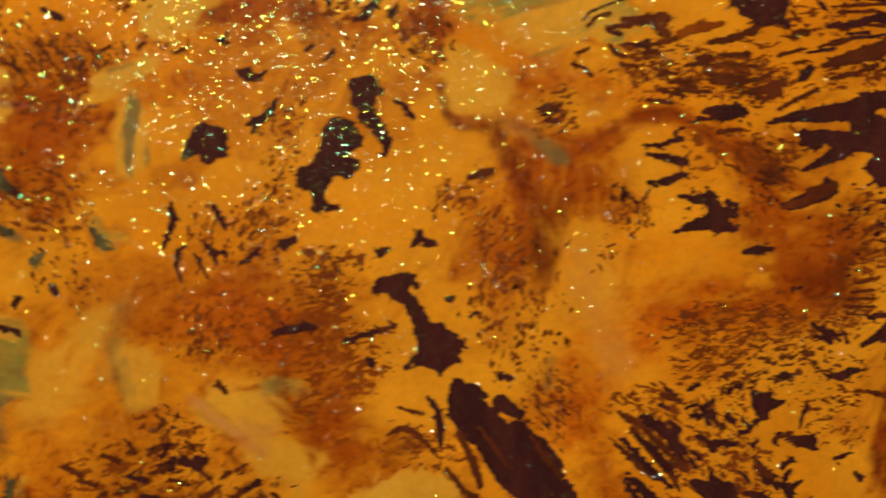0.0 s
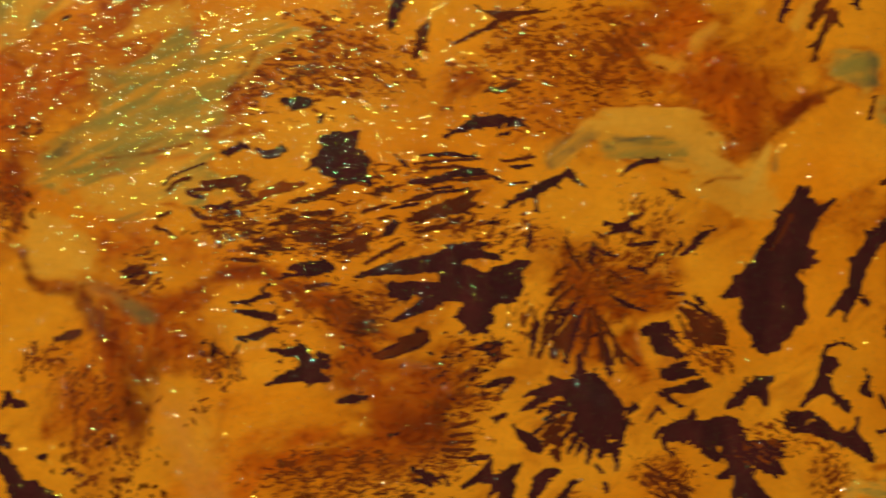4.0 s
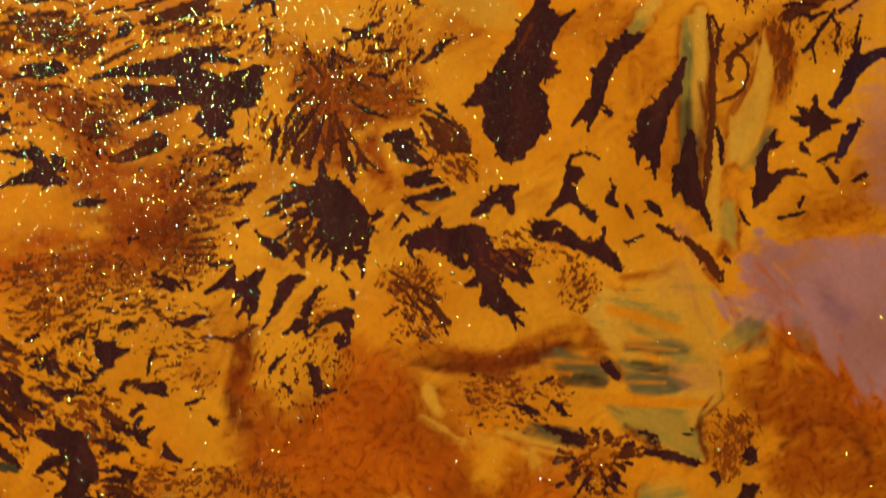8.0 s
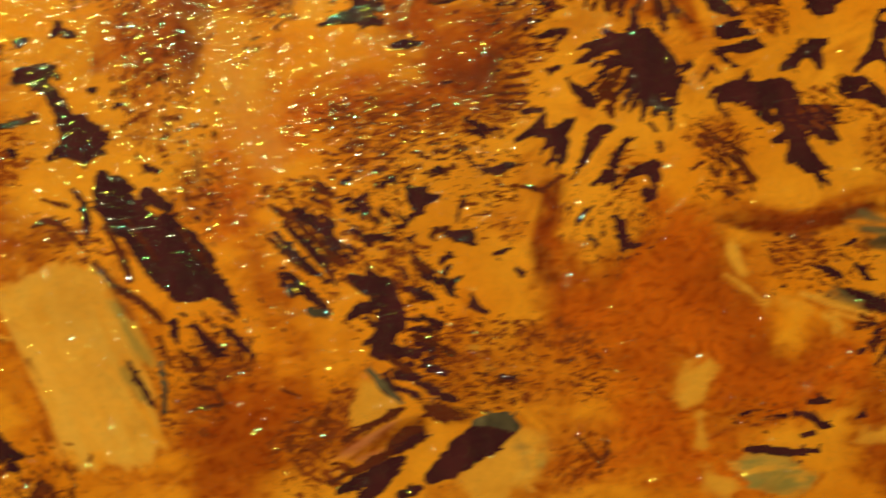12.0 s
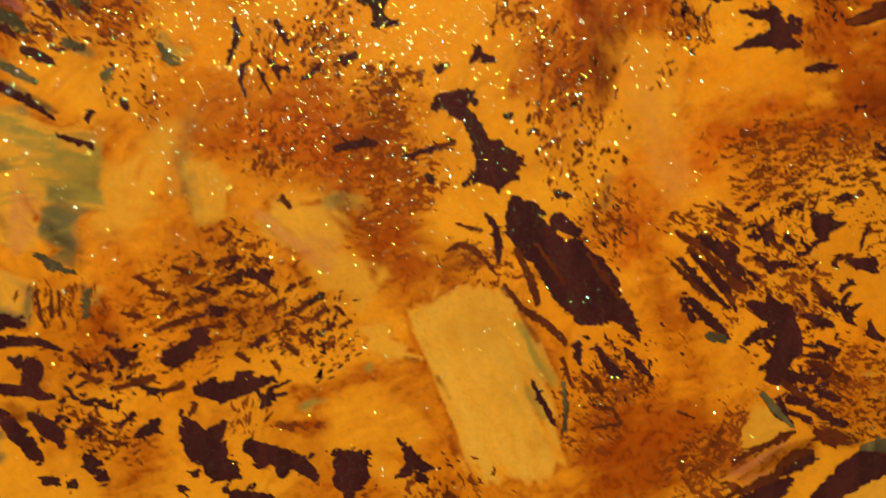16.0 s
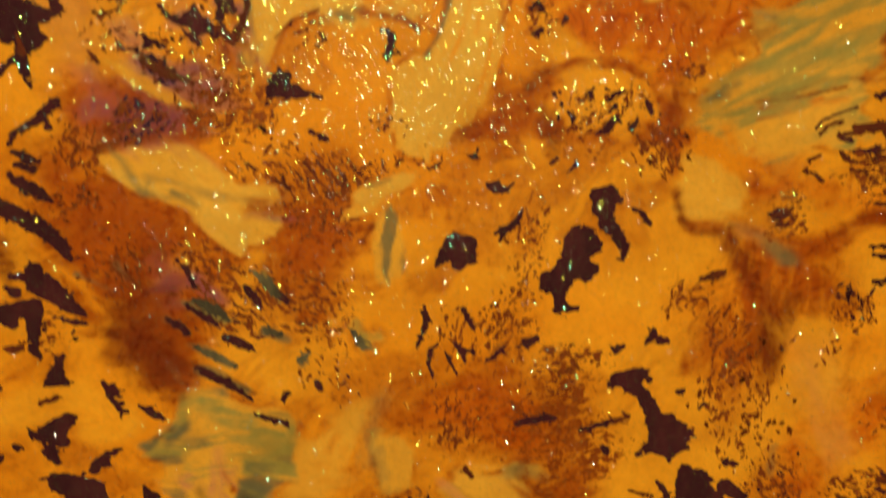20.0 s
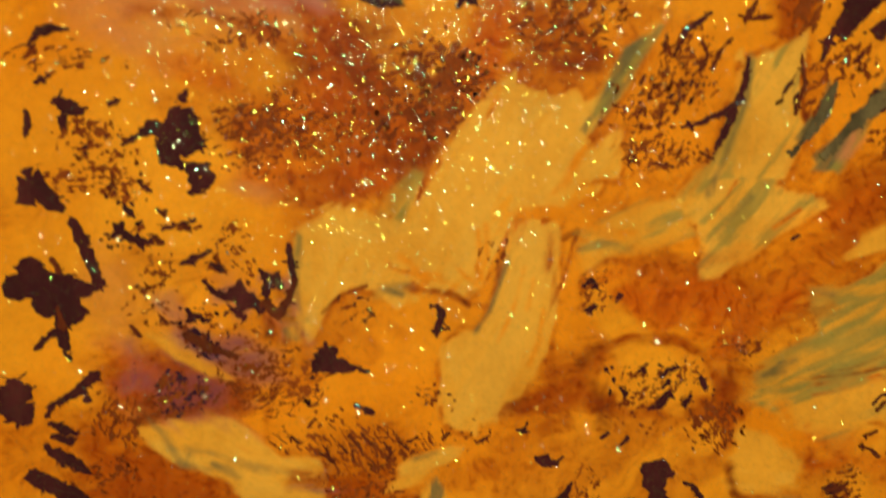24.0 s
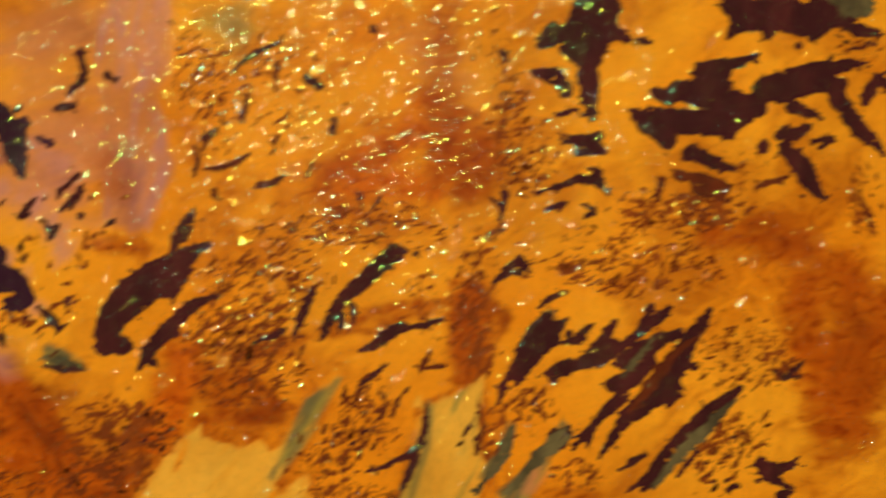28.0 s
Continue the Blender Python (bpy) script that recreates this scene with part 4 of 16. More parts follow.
brush("maroon", (-27.5, 92.4, 2.1, -25.9, 96.6, 1.7), soft=2.1, rag=1.4, weight=0.45, seed=31)
brush("rose", (-37.1, 93.3, 4.3, -32.7, 98.8, 2.9), soft=3.6, rag=1.8, weight=0.6, seed=32)
brush("green", (-20.1, 115.7, 0.1, -13.4, 113, 1.6, -11.2, 114.3, 1.6), soft=1.4, rag=1.0, weight=0.5, seed=33)
brush("rust", (1.3, 92, 2.9, -1.4, 94.8, 2.4, 4.3, 97.6, 2.1), soft=2.9, rag=1.8, seed=34)
brush("rust", (16.3, 97.4, 3.6, 18.4, 94.6, 2.9), soft=2.5, rag=1.4, seed=35)
brush("rose", (15, 105.1, 3.1, 11.5, 109.3, 2.9), soft=2.9, rag=1.8, weight=0.6, seed=36)
brush("rust", (63.7, 79.3, 5, 68.5, 71.8, 5, 65.8, 62.8, 3.6, 57.7, 82.4, 2.9), soft=2.9, rag=2.1, seed=37)
brush("rust", (-20, 71.4, 2.6, -16.7, 64.7, 2.1), soft=2.5, rag=1.4, seed=38)
# rust patch, deepened to maroon to carry lens corner darkening
brush("maroon", (-39.6, 65.3, 3.6, -42.1, 59.4, 4.3, -43.6, 68.3, 2.9), soft=2.9, rag=1.8, seed=39)
brush("maroon", (-29.4, 55.3, 3.6, -33.8, 53.9, 2.9, -24.8, 61.9, 1.4), soft=2.5, rag=1.8, seed=40)
brush("rust", (15.7, 75.8, 1.9, 17.5, 72.1, 1.7, 16.8, 69.9, 1.4), soft=1.0, rag=0.9, seed=41)
brush("amber", (6.7, 77.5, 2.9, 11.1, 80.3, 2.1), soft=1.8, rag=0.9, seed=42)
brush("amber", (38.5, 92.1, 1.4, 36.3, 104.2, 1.4, 41.2, 109.7, 2.1), soft=1.8, rag=0.9, seed=43)
brush("straw", (42.7, 55.3, 0.3, 47.1, 59.8, 0.4), soft=0.4, rag=0.3, angle=45, seed=44)
brush("straw", corners=((15, 22.6), (16.5, 24.8), (21.7, 27.1), (29.1, 30.1), (36.8, 37.6), (48.1, 41.5), (51.1, 40.4), (43.5, 36.9), (41.9, 33.9), (38.1, 30.8), (37.2, 27.8), (34.2, 26.3), (36.4, 24.8), (34.1, 22.5), (29.6, 21), (28, 18.3), (26.5, 15.7), (22.7, 15), (18.4, 16.5), (14.2, 20.4)), streak="green", soft=0.7, rag=0.7, angle=18, long=7, seed=45)
brush("green", corners=((14.7, 23), (16.5, 25), (21, 26.7), (25.3, 26.7), (19.4, 24.1), (20.1, 21.8), (17.8, 20.3), (14.9, 20.7)), streak="grey", soft=0.6, rag=0.6, angle=15, long=6, seed=46)
brush("rust", (20.9, 23.7, 0.2, 28.2, 24.6, 0.3, 35.7, 26.3, 0.4, 43.2, 26.9, 0.2), soft=0.5, rag=0.5, angle=15, long=6, seed=47)
brush("rust", (19.3, 21.8, 0.2, 26.7, 22.5, 0.3, 34.1, 23.2, 0.3), soft=0.6, rag=0.5, angle=10, long=6, weight=0.7, seed=48)
brush("orange", (13.4, 18.5, 1.3, 17.7, 16.2, 1.1, 19.8, 14.6, 1.3), soft=0.8, rag=0.6, seed=49)
brush("cream", corners=((87.5, 27.1), (91.2, 29.3), (96.9, 30.1), (101.8, 30.1), (105.2, 29.1), (103.5, 28.3), (107.7, 25.3), (106.1, 24.3), (106.5, 21.9), (101.1, 21.3), (98.6, 22.5), (93.6, 23.3), (91.2, 24.9), (88.7, 26.1)), streak="straw", soft=0.3, rag=0.4, angle=3, long=8, seed=50)
brush("green", (91.6, 24.4, 0.7, 96.1, 24, 0.9, 99.8, 23.5, 0.6), soft=0.6, rag=0.6, angle=-3, long=7, weight=0.8, seed=51)
brush("grey", (91.2, 24.7, 0.3, 94.4, 24.4, 0.4, 96.9, 24.7, 0.2), soft=0.4, rag=0.3, angle=-3, long=6, seed=52)
brush("grey", (81.8, 22.2, 0.3, 83.8, 24.2, 0.6, 86.3, 25.9, 0.6), soft=0.5, rag=0.5, angle=38, long=6, weight=0.8, seed=53)
brush("straw", corners=((102.8, 18.8), (106.1, 20.4), (109.5, 19.6), (111.1, 21.2), (112.8, 24), (114.7, 24.3), (114.1, 19.6), (112.9, 16.3), (110.4, 14.9), (107.8, 16.8), (104.9, 17.6)), streak="green", soft=0.3, rag=0.4, angle=20, seed=54)
brush("straw", corners=((12.3, 15.4), (16.3, 15), (19.3, 13.3), (20.6, 10.4), (17.9, 8.2), (12.7, 7.9), (11.6, 11.7)), soft=0.4, rag=0.4, seed=55)
brush("straw", corners=((16.2, 21.9), (28, 23.7), (30.4, 20.8), (29, 17.2), (24.5, 14.9), (20, 16.2)), soft=0.7, rag=0.6, angle=10, seed=56)
brush("straw", corners=((127.8, -26.3), (133.1, -24.7), (137.6, -21.4), (142.1, -21.5), (146.7, -26), (147.8, -33.1), (148.4, -40.3), (144, -43.6), (141.2, -41.7), (135.8, -40.6), (132.2, -36.9), (130.4, -33.3), (128.6, -30.7)), streak="green", soft=0.8, rag=0.7, angle=-8, long=7, seed=57)
brush("cream", corners=((127.3, -28.9), (128.6, -25.9), (132.2, -25.1), (134.9, -27.4), (133.1, -32.6), (130.4, -33.8)), streak="green", soft=0.6, rag=0.5, angle=-10, seed=58)
brush("grey", (132.6, -36.1, 0.8, 136.7, -38, 1.2, 141.2, -39.9, 0.8), soft=0.6, rag=0.7, angle=-3, long=7, weight=0.9, seed=59)
brush("grey", (134.9, -34.4, 0.4, 140.3, -35.5, 0.5), soft=0.5, rag=0.5, angle=-3, long=6, seed=60)
brush("orange", (130.9, -27.7, 0.2, 136.7, -29.6, 0.4, 140.8, -31.3, 0.3), soft=0.3, rag=0.3, angle=-12, seed=61)
brush("orange", (133.1, -33.3, 0.3, 139.4, -36.2, 0.4, 140.8, -36.4, 0.3), soft=0.3, rag=0.3, seed=62)
brush("orange", (130.4, -41.5, 0.5, 136.7, -42.6, 0.6, 142.6, -43.1, 0.4), soft=0.3, rag=0.3, seed=63)
brush("green", corners=((130.8, -43), (134.9, -43), (141.3, -44.4), (144.9, -43.7), (144.5, -49.9), (143.1, -52.5), (140.4, -49.7), (136.7, -47.7), (132.6, -46.2)), streak="straw", soft=0.5, rag=0.6, angle=-20, seed=64)
brush("straw", corners=((152.7, 13.6), (154.1, 15.3), (155.7, 8.5), (155.6, 2.5), (153.8, -1.8), (151.1, -5.6), (151.5, -0.9), (153.3, 5.1)), streak="green", soft=0.3, rag=0.3, angle=78, seed=65)
brush("straw", corners=((143.5, 16.9), (146, 16.8), (145.6, 6), (145.2, 1.7), (146.7, -9.5), (147.3, -15.6), (145.7, -15.1), (146.2, -6.9), (145.2, -0.9), (143.8, 6)), streak="green", soft=0.2, rag=0.2, angle=-88, seed=66)
brush("green", corners=((141.9, 15.2), (143.7, 16.5), (144.1, 9.3), (143.4, 1.7), (142.4, -1.7), (141.8, 8.5)), streak="grey", soft=0.3, rag=0.3, angle=88, seed=67)
brush("lilac", corners=((153.5, -21.8), (155.8, -18.8), (161.4, -19.4), (178.5, -18), (179.2, -49), (173.7, -43.2), (167.4, -37.5), (160.6, -31.8), (156.8, -27.2)), streak="rose", soft=0.7, rag=1.0, angle=-35, long=4, seed=68)
brush("violet", corners=((158.7, -26.8), (161.5, -28.3), (166.4, -34.7), (169.3, -38.4), (165.5, -36.5), (160.6, -31.8)), soft=1.0, rag=1.0, angle=-40, weight=0.5, seed=69)
brush("cream", corners=((122.4, -68.1), (125.5, -66.9), (129, -66.7), (128.2, -61.9), (134.4, -60.5), (140.7, -61.7), (142.5, -63.5), (145.4, -67.1), (142.5, -70.4), (134.3, -70.5), (129, -70.7), (128.1, -68.4)), streak="straw", soft=0.6, rag=1.3, angle=10, grain=1.1, seed=70)
brush("green", (130.9, -61.2, 0.8, 137.1, -60.5, 1.1, 142.5, -62.2, 0.6), streak="grey", soft=0.8, rag=0.7, angle=5, seed=71)
brush("green", corners=((131.1, -43.9), (137.3, -43.3), (142.7, -44.5), (143.7, -49.7), (143.2, -52.9), (139, -50.4), (134.6, -47.7)), streak="straw", soft=0.5, rag=0.6, angle=-15, long=6, seed=72)
brush("green", corners=((101.6, -70.6), (104.6, -69.4), (111.5, -69.3), (113.3, -72.7), (116.6, -73.3), (112.2, -75.8), (105.3, -74.5)), streak="cream", soft=0.4, rag=0.5, angle=5, seed=73)
brush("straw", corners=((92.9, -60.7), (95.1, -55.4), (97.7, -53.4), (99.1, -55.5), (97.1, -59.6), (94.6, -61.6)), soft=0.6, rag=0.5, seed=74)
brush("straw", corners=((47.2, -59.7), (49.6, -57.4), (50.8, -56.6), (54.1, -61.2), (49.4, -63), (46.3, -64.4)), soft=0.3, rag=0.3, seed=75)
brush("straw", corners=((64, -72.7), (67.3, -68.8), (70.7, -64.9), (73.9, -65.9), (72.5, -73.2)), streak="cream", soft=0.4, rag=0.4, seed=76)
brush("cream", corners=((0.7, -43.3), (3.4, -43.8), (6.5, -41.9), (9.6, -41.1), (13.4, -41.4), (17.4, -47.6), (19.5, -52.4), (20.2, -58.8), (21.9, -65.4), (17.8, -67.8), (13.8, -68.2), (9.9, -68.8), (7.4, -65.3), (5.8, -60.4), (4.2, -53.9), (2.8, -49.2), (0.3, -46.4)), streak="amber", soft=0.5, rag=0.6, angle=-62, long=8, seed=77)
brush("green", corners=((14.3, -46), (16.2, -46.4), (19.2, -51.6), (19.9, -54), (17.9, -52.4), (15.9, -50)), streak="cream", soft=0.5, rag=0.5, angle=-55, seed=78)
brush("green", corners=((12.4, -54.3), (14.4, -55.6), (16, -58.8), (14.8, -58)), soft=0.4, rag=0.4, angle=-60, seed=79)
brush("cream", corners=((-21.1, -31.6), (-17, -29.9), (-10.2, -27.5), (-8.6, -31.4), (-10.3, -34.6), (-13.3, -35.3), (-17.1, -34.9)), streak="straw", soft=0.5, rag=0.6, angle=0, long=5, seed=80)
brush("straw", corners=((-12.9, -36.1), (-5.8, -35.8), (-3.2, -39), (-5.8, -41.5), (-8.8, -40.6), (-11.8, -38.4)), streak="cream", soft=0.6, rag=0.6, angle=0, seed=81)
brush("cream", corners=((-7, -46.4), (-3.5, -45.6), (-2, -48.4), (1.1, -50.3), (-2.8, -50.7)), streak="straw", soft=0.5, rag=0.5, seed=82)
brush("straw", corners=((-29.4, -24.4), (-25.8, -24.7), (-24.3, -27), (-25.5, -30.7), (-27.4, -31.1), (-28.8, -28.5)), streak="green", soft=0.5, rag=0.5, angle=80, seed=83)
brush("green", corners=((-29.8, -24.4), (-28, -24.8), (-28.1, -30), (-29.4, -29.2)), soft=0.6, rag=0.5, angle=80, seed=84)
brush("cream", corners=((-65.8, 14.8), (-62.7, 16.9), (-58.3, 16.5), (-54.5, 17.3), (-50.9, 14.2), (-48.7, 12), (-44.3, 9.1), (-43.5, 5.3), (-47.4, 3.8), (-48.1, 1.3), (-51.2, 4.4), (-54.1, 7.4), (-55.5, 9.8), (-60.7, 11.1), (-63.6, 12.8)), streak="straw", soft=0.4, rag=0.5, angle=-32, long=7, seed=85)
brush("grey", (-62.1, 13.1, 0.5, -58.4, 13.2, 0.5, -54.8, 11.2, 0.5), soft=0.5, rag=0.5, angle=-32, long=6, weight=0.7, seed=86)
brush("straw", corners=((-62.2, -24.4), (-58.2, -22), (-56.5, -18.1), (-51.1, -16.5), (-48.5, -19.3), (-48.1, -25.3), (-52.9, -26.5), (-59.9, -26.5)), streak="grey", soft=0.5, rag=0.7, angle=-5, long=7, seed=87)
brush("grey", corners=((-62.6, -24.4), (-58.6, -22), (-57, -20.4), (-55.2, -22.9), (-56.8, -26.1), (-60.7, -26.5)), soft=0.6, rag=0.6, angle=-10, long=6, weight=0.9, seed=88)
brush("green", corners=((-49.2, -19.8), (-44.2, -18.7), (-41, -22.1), (-41.6, -28.6), (-44.5, -31.2), (-48.7, -27.9)), streak="straw", soft=0.4, rag=0.5, angle=0, seed=89)
brush("straw", corners=((-59.5, -26.5), (-49.7, -26.1), (-49.3, -31), (-52.4, -35.7), (-57.1, -33.6), (-60, -29.5)), streak="grey", soft=0.5, rag=0.5, angle=0, long=6, seed=90)
brush("rust", (-50.2, -27.3, 0.8, -50.7, -29.4, 0.9), soft=0.9, rag=0.6, weight=0.6, seed=91)
brush("grey", corners=((-49.1, -29.8), (-44.5, -30.8), (-44.4, -34.3), (-46.1, -35.3), (-49.6, -33.5)), soft=0.4, rag=0.5, angle=-10, seed=92)
brush("straw", corners=((-30.6, -23.4), (-27.8, -24.6), (-25.5, -27.9), (-27.9, -31.1), (-29.5, -32), (-30.2, -27.8)), streak="green", soft=0.5, rag=0.5, angle=80, seed=93)
brush("straw", corners=((-30.3, 3.9), (-28.4, 5.4), (-26.5, 3.1), (-25.9, 0.8), (-28, -1.9), (-29.6, -0.8)), streak="grey", soft=0.4, rag=0.5, angle=85, seed=94)
brush("straw", corners=((-34.5, 7.3), (-31.4, 9.2), (-28.3, 11.1), (-25.7, 13), (-26, 11.5), (-29.9, 8.8)), soft=0.4, rag=0.4, angle=25, seed=95)
brush("straw", corners=((-27.1, 26.4), (-20.7, 29.4), (-14.7, 28.8), (-15.4, 23.6), (-18.4, 18.3), (-23.7, 16.4), (-26.8, 16.8), (-26.7, 20.5)), streak="cream", soft=0.5, rag=0.5, angle=75, long=6, seed=96)
brush("cream", corners=((-18.7, 61.3), (-15.1, 59.9), (-13.3, 58.6), (-10.3, 54.7), (-11.6, 51.8), (-4.9, 54.1), (-6.5, 51.6), (-10.7, 48.6), (-15, 47.8), (-18.5, 44.8), (-19.8, 41.8), (-21.1, 37.4), (-23.2, 34.2), (-31.2, 35), (-35.6, 35.1), (-40.9, 35), (-42.4, 31.8), (-44.5, 27.9), (-46.3, 29.4), (-46, 38.4), (-45.6, 40.6), (-42.8, 43.6), (-39.2, 44.4), (-35.7, 43), (-32.1, 44.5), (-28.7, 49.3), (-26.6, 54), (-24.6, 55.5), (-21.8, 59.1)), streak="orange", soft=0.4, rag=0.6, angle=58, long=9, seed=0)
brush("cream", corners=((-18.6, 43), (-12.5, 43.1), (-12.8, 39), (-13.7, 33), (-15.5, 27), (-16.8, 21.6), (-19.8, 18), (-23.5, 19), (-26.1, 16.8), (-27.3, 23.7), (-25.6, 28), (-22.1, 26.9), (-20.3, 32.9), (-19.2, 38.9)), streak="deep", soft=0.3, rag=0.4, angle=76, long=10, seed=1)
brush("cream", corners=((9.6, 64.4), (12.9, 63.5), (17, 68.2), (17.8, 67.5), (17.1, 61.4), (16.4, 56.4), (14.6, 50.6), (13.3, 48.4), (19.3, 47.4), (22.4, 46.5), (18.1, 43.7), (13.1, 41), (8.2, 36.4), (5.6, 36.4), (6.7, 40.1), (5.3, 42.3), (3.5, 46.7), (6.7, 50.4), (9.2, 55.5), (10.3, 59.9)), streak="green", soft=0.3, rag=0.5, angle=58, long=9, seed=2)
brush("green", corners=((9.6, 64.2), (11.1, 63.8), (11.1, 58.5), (9.3, 53.4), (6.6, 50.1), (7.8, 54.1), (9.6, 59.1)), streak="cream", soft=0.4, rag=0.4, angle=66, long=7, seed=3)
brush("green", corners=((-0.9, 67.7), (-2.5, 64.5), (-6, 58.4), (-8.7, 54.3), (-10.3, 54.8), (-7.6, 59.3), (-5, 63.6)), streak="grey", soft=0.4, rag=0.4, angle=58, long=8, seed=4)
brush("straw", corners=((-10.4, 42), (-5.5, 45.1), (-1.2, 46.6), (4.7, 46.4), (4.9, 41.9), (-3.8, 39.8), (-8.8, 37.5)), streak="green", soft=0.7, rag=0.6, angle=25, long=6, seed=5)
brush("orange", (-15, 44.7, 0.9, -12.6, 45.1, 0.8), soft=0.4, rag=0.4, seed=6)
brush("orange", (-11.2, 50.8, 0.4, -13.3, 48.9, 0.4), soft=0.4, rag=0.3, angle=55, seed=7)
brush("orange", (-31.3, 37.1, 0.5, -24.7, 35.8, 0.4, -23.3, 40.3, 0.3), soft=0.4, rag=0.4, seed=8)
brush("green", (-45.3, 40.6, 0.4, -45.6, 37, 0.4), soft=0.4, rag=0.4, angle=80, seed=9)
brush("green", corners=((13.9, 19.4), (14.5, 23.1), (19.6, 25.9), (22.3, 28.6), (20.2, 35.7), (26.3, 35), (30.3, 39.8), (34.5, 42.9), (36.9, 19.1)), streak="cream", soft=0.5, rag=0.8, angle=14, long=9, seed=10)
brush("cream", (21.4, 20.5, 0.8, 27.3, 22.5, 1.1, 34.8, 24.5, 1.1), soft=0.7, rag=0.7, angle=12, long=8, weight=0.8, seed=11)
brush("rust", (15.2, 22.3, 0.2, 22.7, 23.2, 0.3, 33.2, 25.7, 0.4), soft=0.4, rag=0.4, angle=10, long=8, weight=0.8, seed=12)
brush("grey", (15.1, 23.4, 0.4, 18.8, 24.7, 0.5), soft=0.4, rag=0.4, angle=14, long=6, weight=0.7, seed=13)
brush("cream", corners=((25.1, 39.7), (27.2, 41.2), (32.9, 44.3), (33.8, 42.8), (30.2, 40.9)), soft=0.4, rag=0.4, angle=28, seed=14)
brush("rust", (-35, 43.4, 0.2, -31.2, 35, 0.2), soft=0.4, rag=0.3, weight=0.3, seed=15)
brush("rust", (-31.2, 34.6, 0.3, -27.9, 34.2, 0.3, -23.9, 32.9, 0.3, -21, 32.2, 0.3), soft=0.4, rag=0.3, seed=16)
brush("grey", (-62.4, -42.8, 0.8, -57.1, -43.8, 0.7, -51.8, -44.9, 0.4), soft=0.5, rag=0.5, angle=-10, long=6, seed=17)
brush("grey", corners=((-63.7, -54.5), (-58.4, -54.9), (-56.2, -58.6), (-59.4, -61.1), (-64.1, -61.1)), soft=0.8, rag=0.6, weight=0.9, seed=18)
brush("maroon", (-54.6, -57.8, 1.5, -57, -59.4, 1.5), soft=1.2, rag=0.8, seed=19)
brush("straw", corners=((-55.8, -38.6), (-50.8, -39.7), (-51.8, -44.9), (-55.6, -43.3)), streak="grey", soft=0.3, rag=0.3, seed=20)
brush("green", (-42.3, -40.7, 0.6, -42.5, -42.3, 0.5), soft=0.5, rag=0.4, seed=21)
brush("maroon", (-57.6, -12.9, 2.3, -61.4, -9.6, 2.3, -56.2, -15.4, 1.1), soft=1.9, rag=1.4, seed=22)
brush("straw", corners=((132.8, 29.3), (135.4, 31.4), (145.2, 31.4), (140.7, 27.7), (138.2, 24.1), (135.4, 22.5), (134.3, 26)), streak="rust", soft=0.5, rag=0.5, angle=30, seed=23)
brush("straw", corners=((140.3, 24.1), (146.1, 27.8), (146.3, 25.2), (142.7, 23), (139.8, 22.1)), streak="green", soft=0.4, rag=0.4, angle=35, seed=24)
brush("rust", (136.7, 23.9, 0.3, 141.6, 27.5, 0.4, 147, 30, 0.4), soft=0.4, rag=0.4, angle=30, seed=25)
brush("rose", (167.2, 27.7, 4.1, 170.1, 20.8, 3.3), soft=2.5, rag=1.6, weight=0.7, seed=26)
brush("rust", (89, 3.5, 1.6, 90.2, -0.4, 1.6, 87.3, 6.3, 1.1, 94.7, -0.5, 1.3, 98.1, 4.5, 1.6), soft=1.3, rag=1.3, angle=70, grain=0.6, seed=27)
brush("maroon", (84.8, 10.3, 0.4, 86.5, 6.4, 0.6, 88.5, 1.9, 0.8, 89, -1.5, 0.6), soft=0.6, rag=0.8, angle=70, grain=0.5, seed=28)
brush("maroon", (92.4, 1.8, 0.5, 94.7, -2.2, 0.4), soft=0.5, rag=0.6, angle=70, grain=0.5, seed=29)
brush("rust", (47.4, 5.9, 0.8, 53.2, 2.6, 1.3, 55.8, -1.3, 1.3, 55.2, -5.1, 1.1), soft=0.9, rag=0.8, angle=-40, grain=0.6, seed=30)
brush("maroon", (53.7, 1.5, 0.5, 55.3, -0.7, 0.5), soft=0.6, rag=0.5, seed=31)
brush("rust", (17.8, -8.2, 2.7, 15.6, -11.9, 2.2, 20.3, -10.5, 3.2, 22.1, -1.4, 2.7, 24.5, -6.8, 2.7), soft=2.2, rag=1.9, angle=70, grain=1.1, seed=32)
brush("maroon", (19, 5, 0.8, 20.6, 1.8, 1.4, 24.1, -3.1, 1.4, 25.5, -8.5, 1.5, 25.1, -12.2, 1), soft=1.4, rag=1.3, angle=70, grain=0.9, seed=33)
brush("maroon", (15, -0.9, 0.3, 18, -0.4, 0.5), soft=0.4, rag=0.4, angle=15, seed=34)
brush("rust", (29.4, 2.7, 1.6, 32.6, 4.7, 1.1, 36.8, 7.1, 0.8, 41, 7.8, 0.6, 44.7, 7.4, 0.4), soft=0.8, rag=0.6, seed=35)
brush("maroon", (36.8, 6.5, 0.2, 41, 7.9, 0.4, 44.4, 7.4, 0.3), soft=0.4, rag=0.4, angle=5, seed=36)
brush("maroon", (11.3, 10.4, 0.6, 12.2, 7.2, 0.8, 14.2, 5.4, 0.6, 17.2, 5.6, 0.5), soft=0.8, rag=0.6, seed=37)
brush("straw", corners=((12.4, 11.9), (20.5, 11.8), (20.1, 9.5), (17.3, 7.7), (14.8, 8.2)), soft=0.4, rag=0.4, seed=38)
brush("grey", (24.8, 3, 0.9, 27.8, 1.4, 0.9), soft=1.0, rag=0.6, weight=0.6, seed=39)
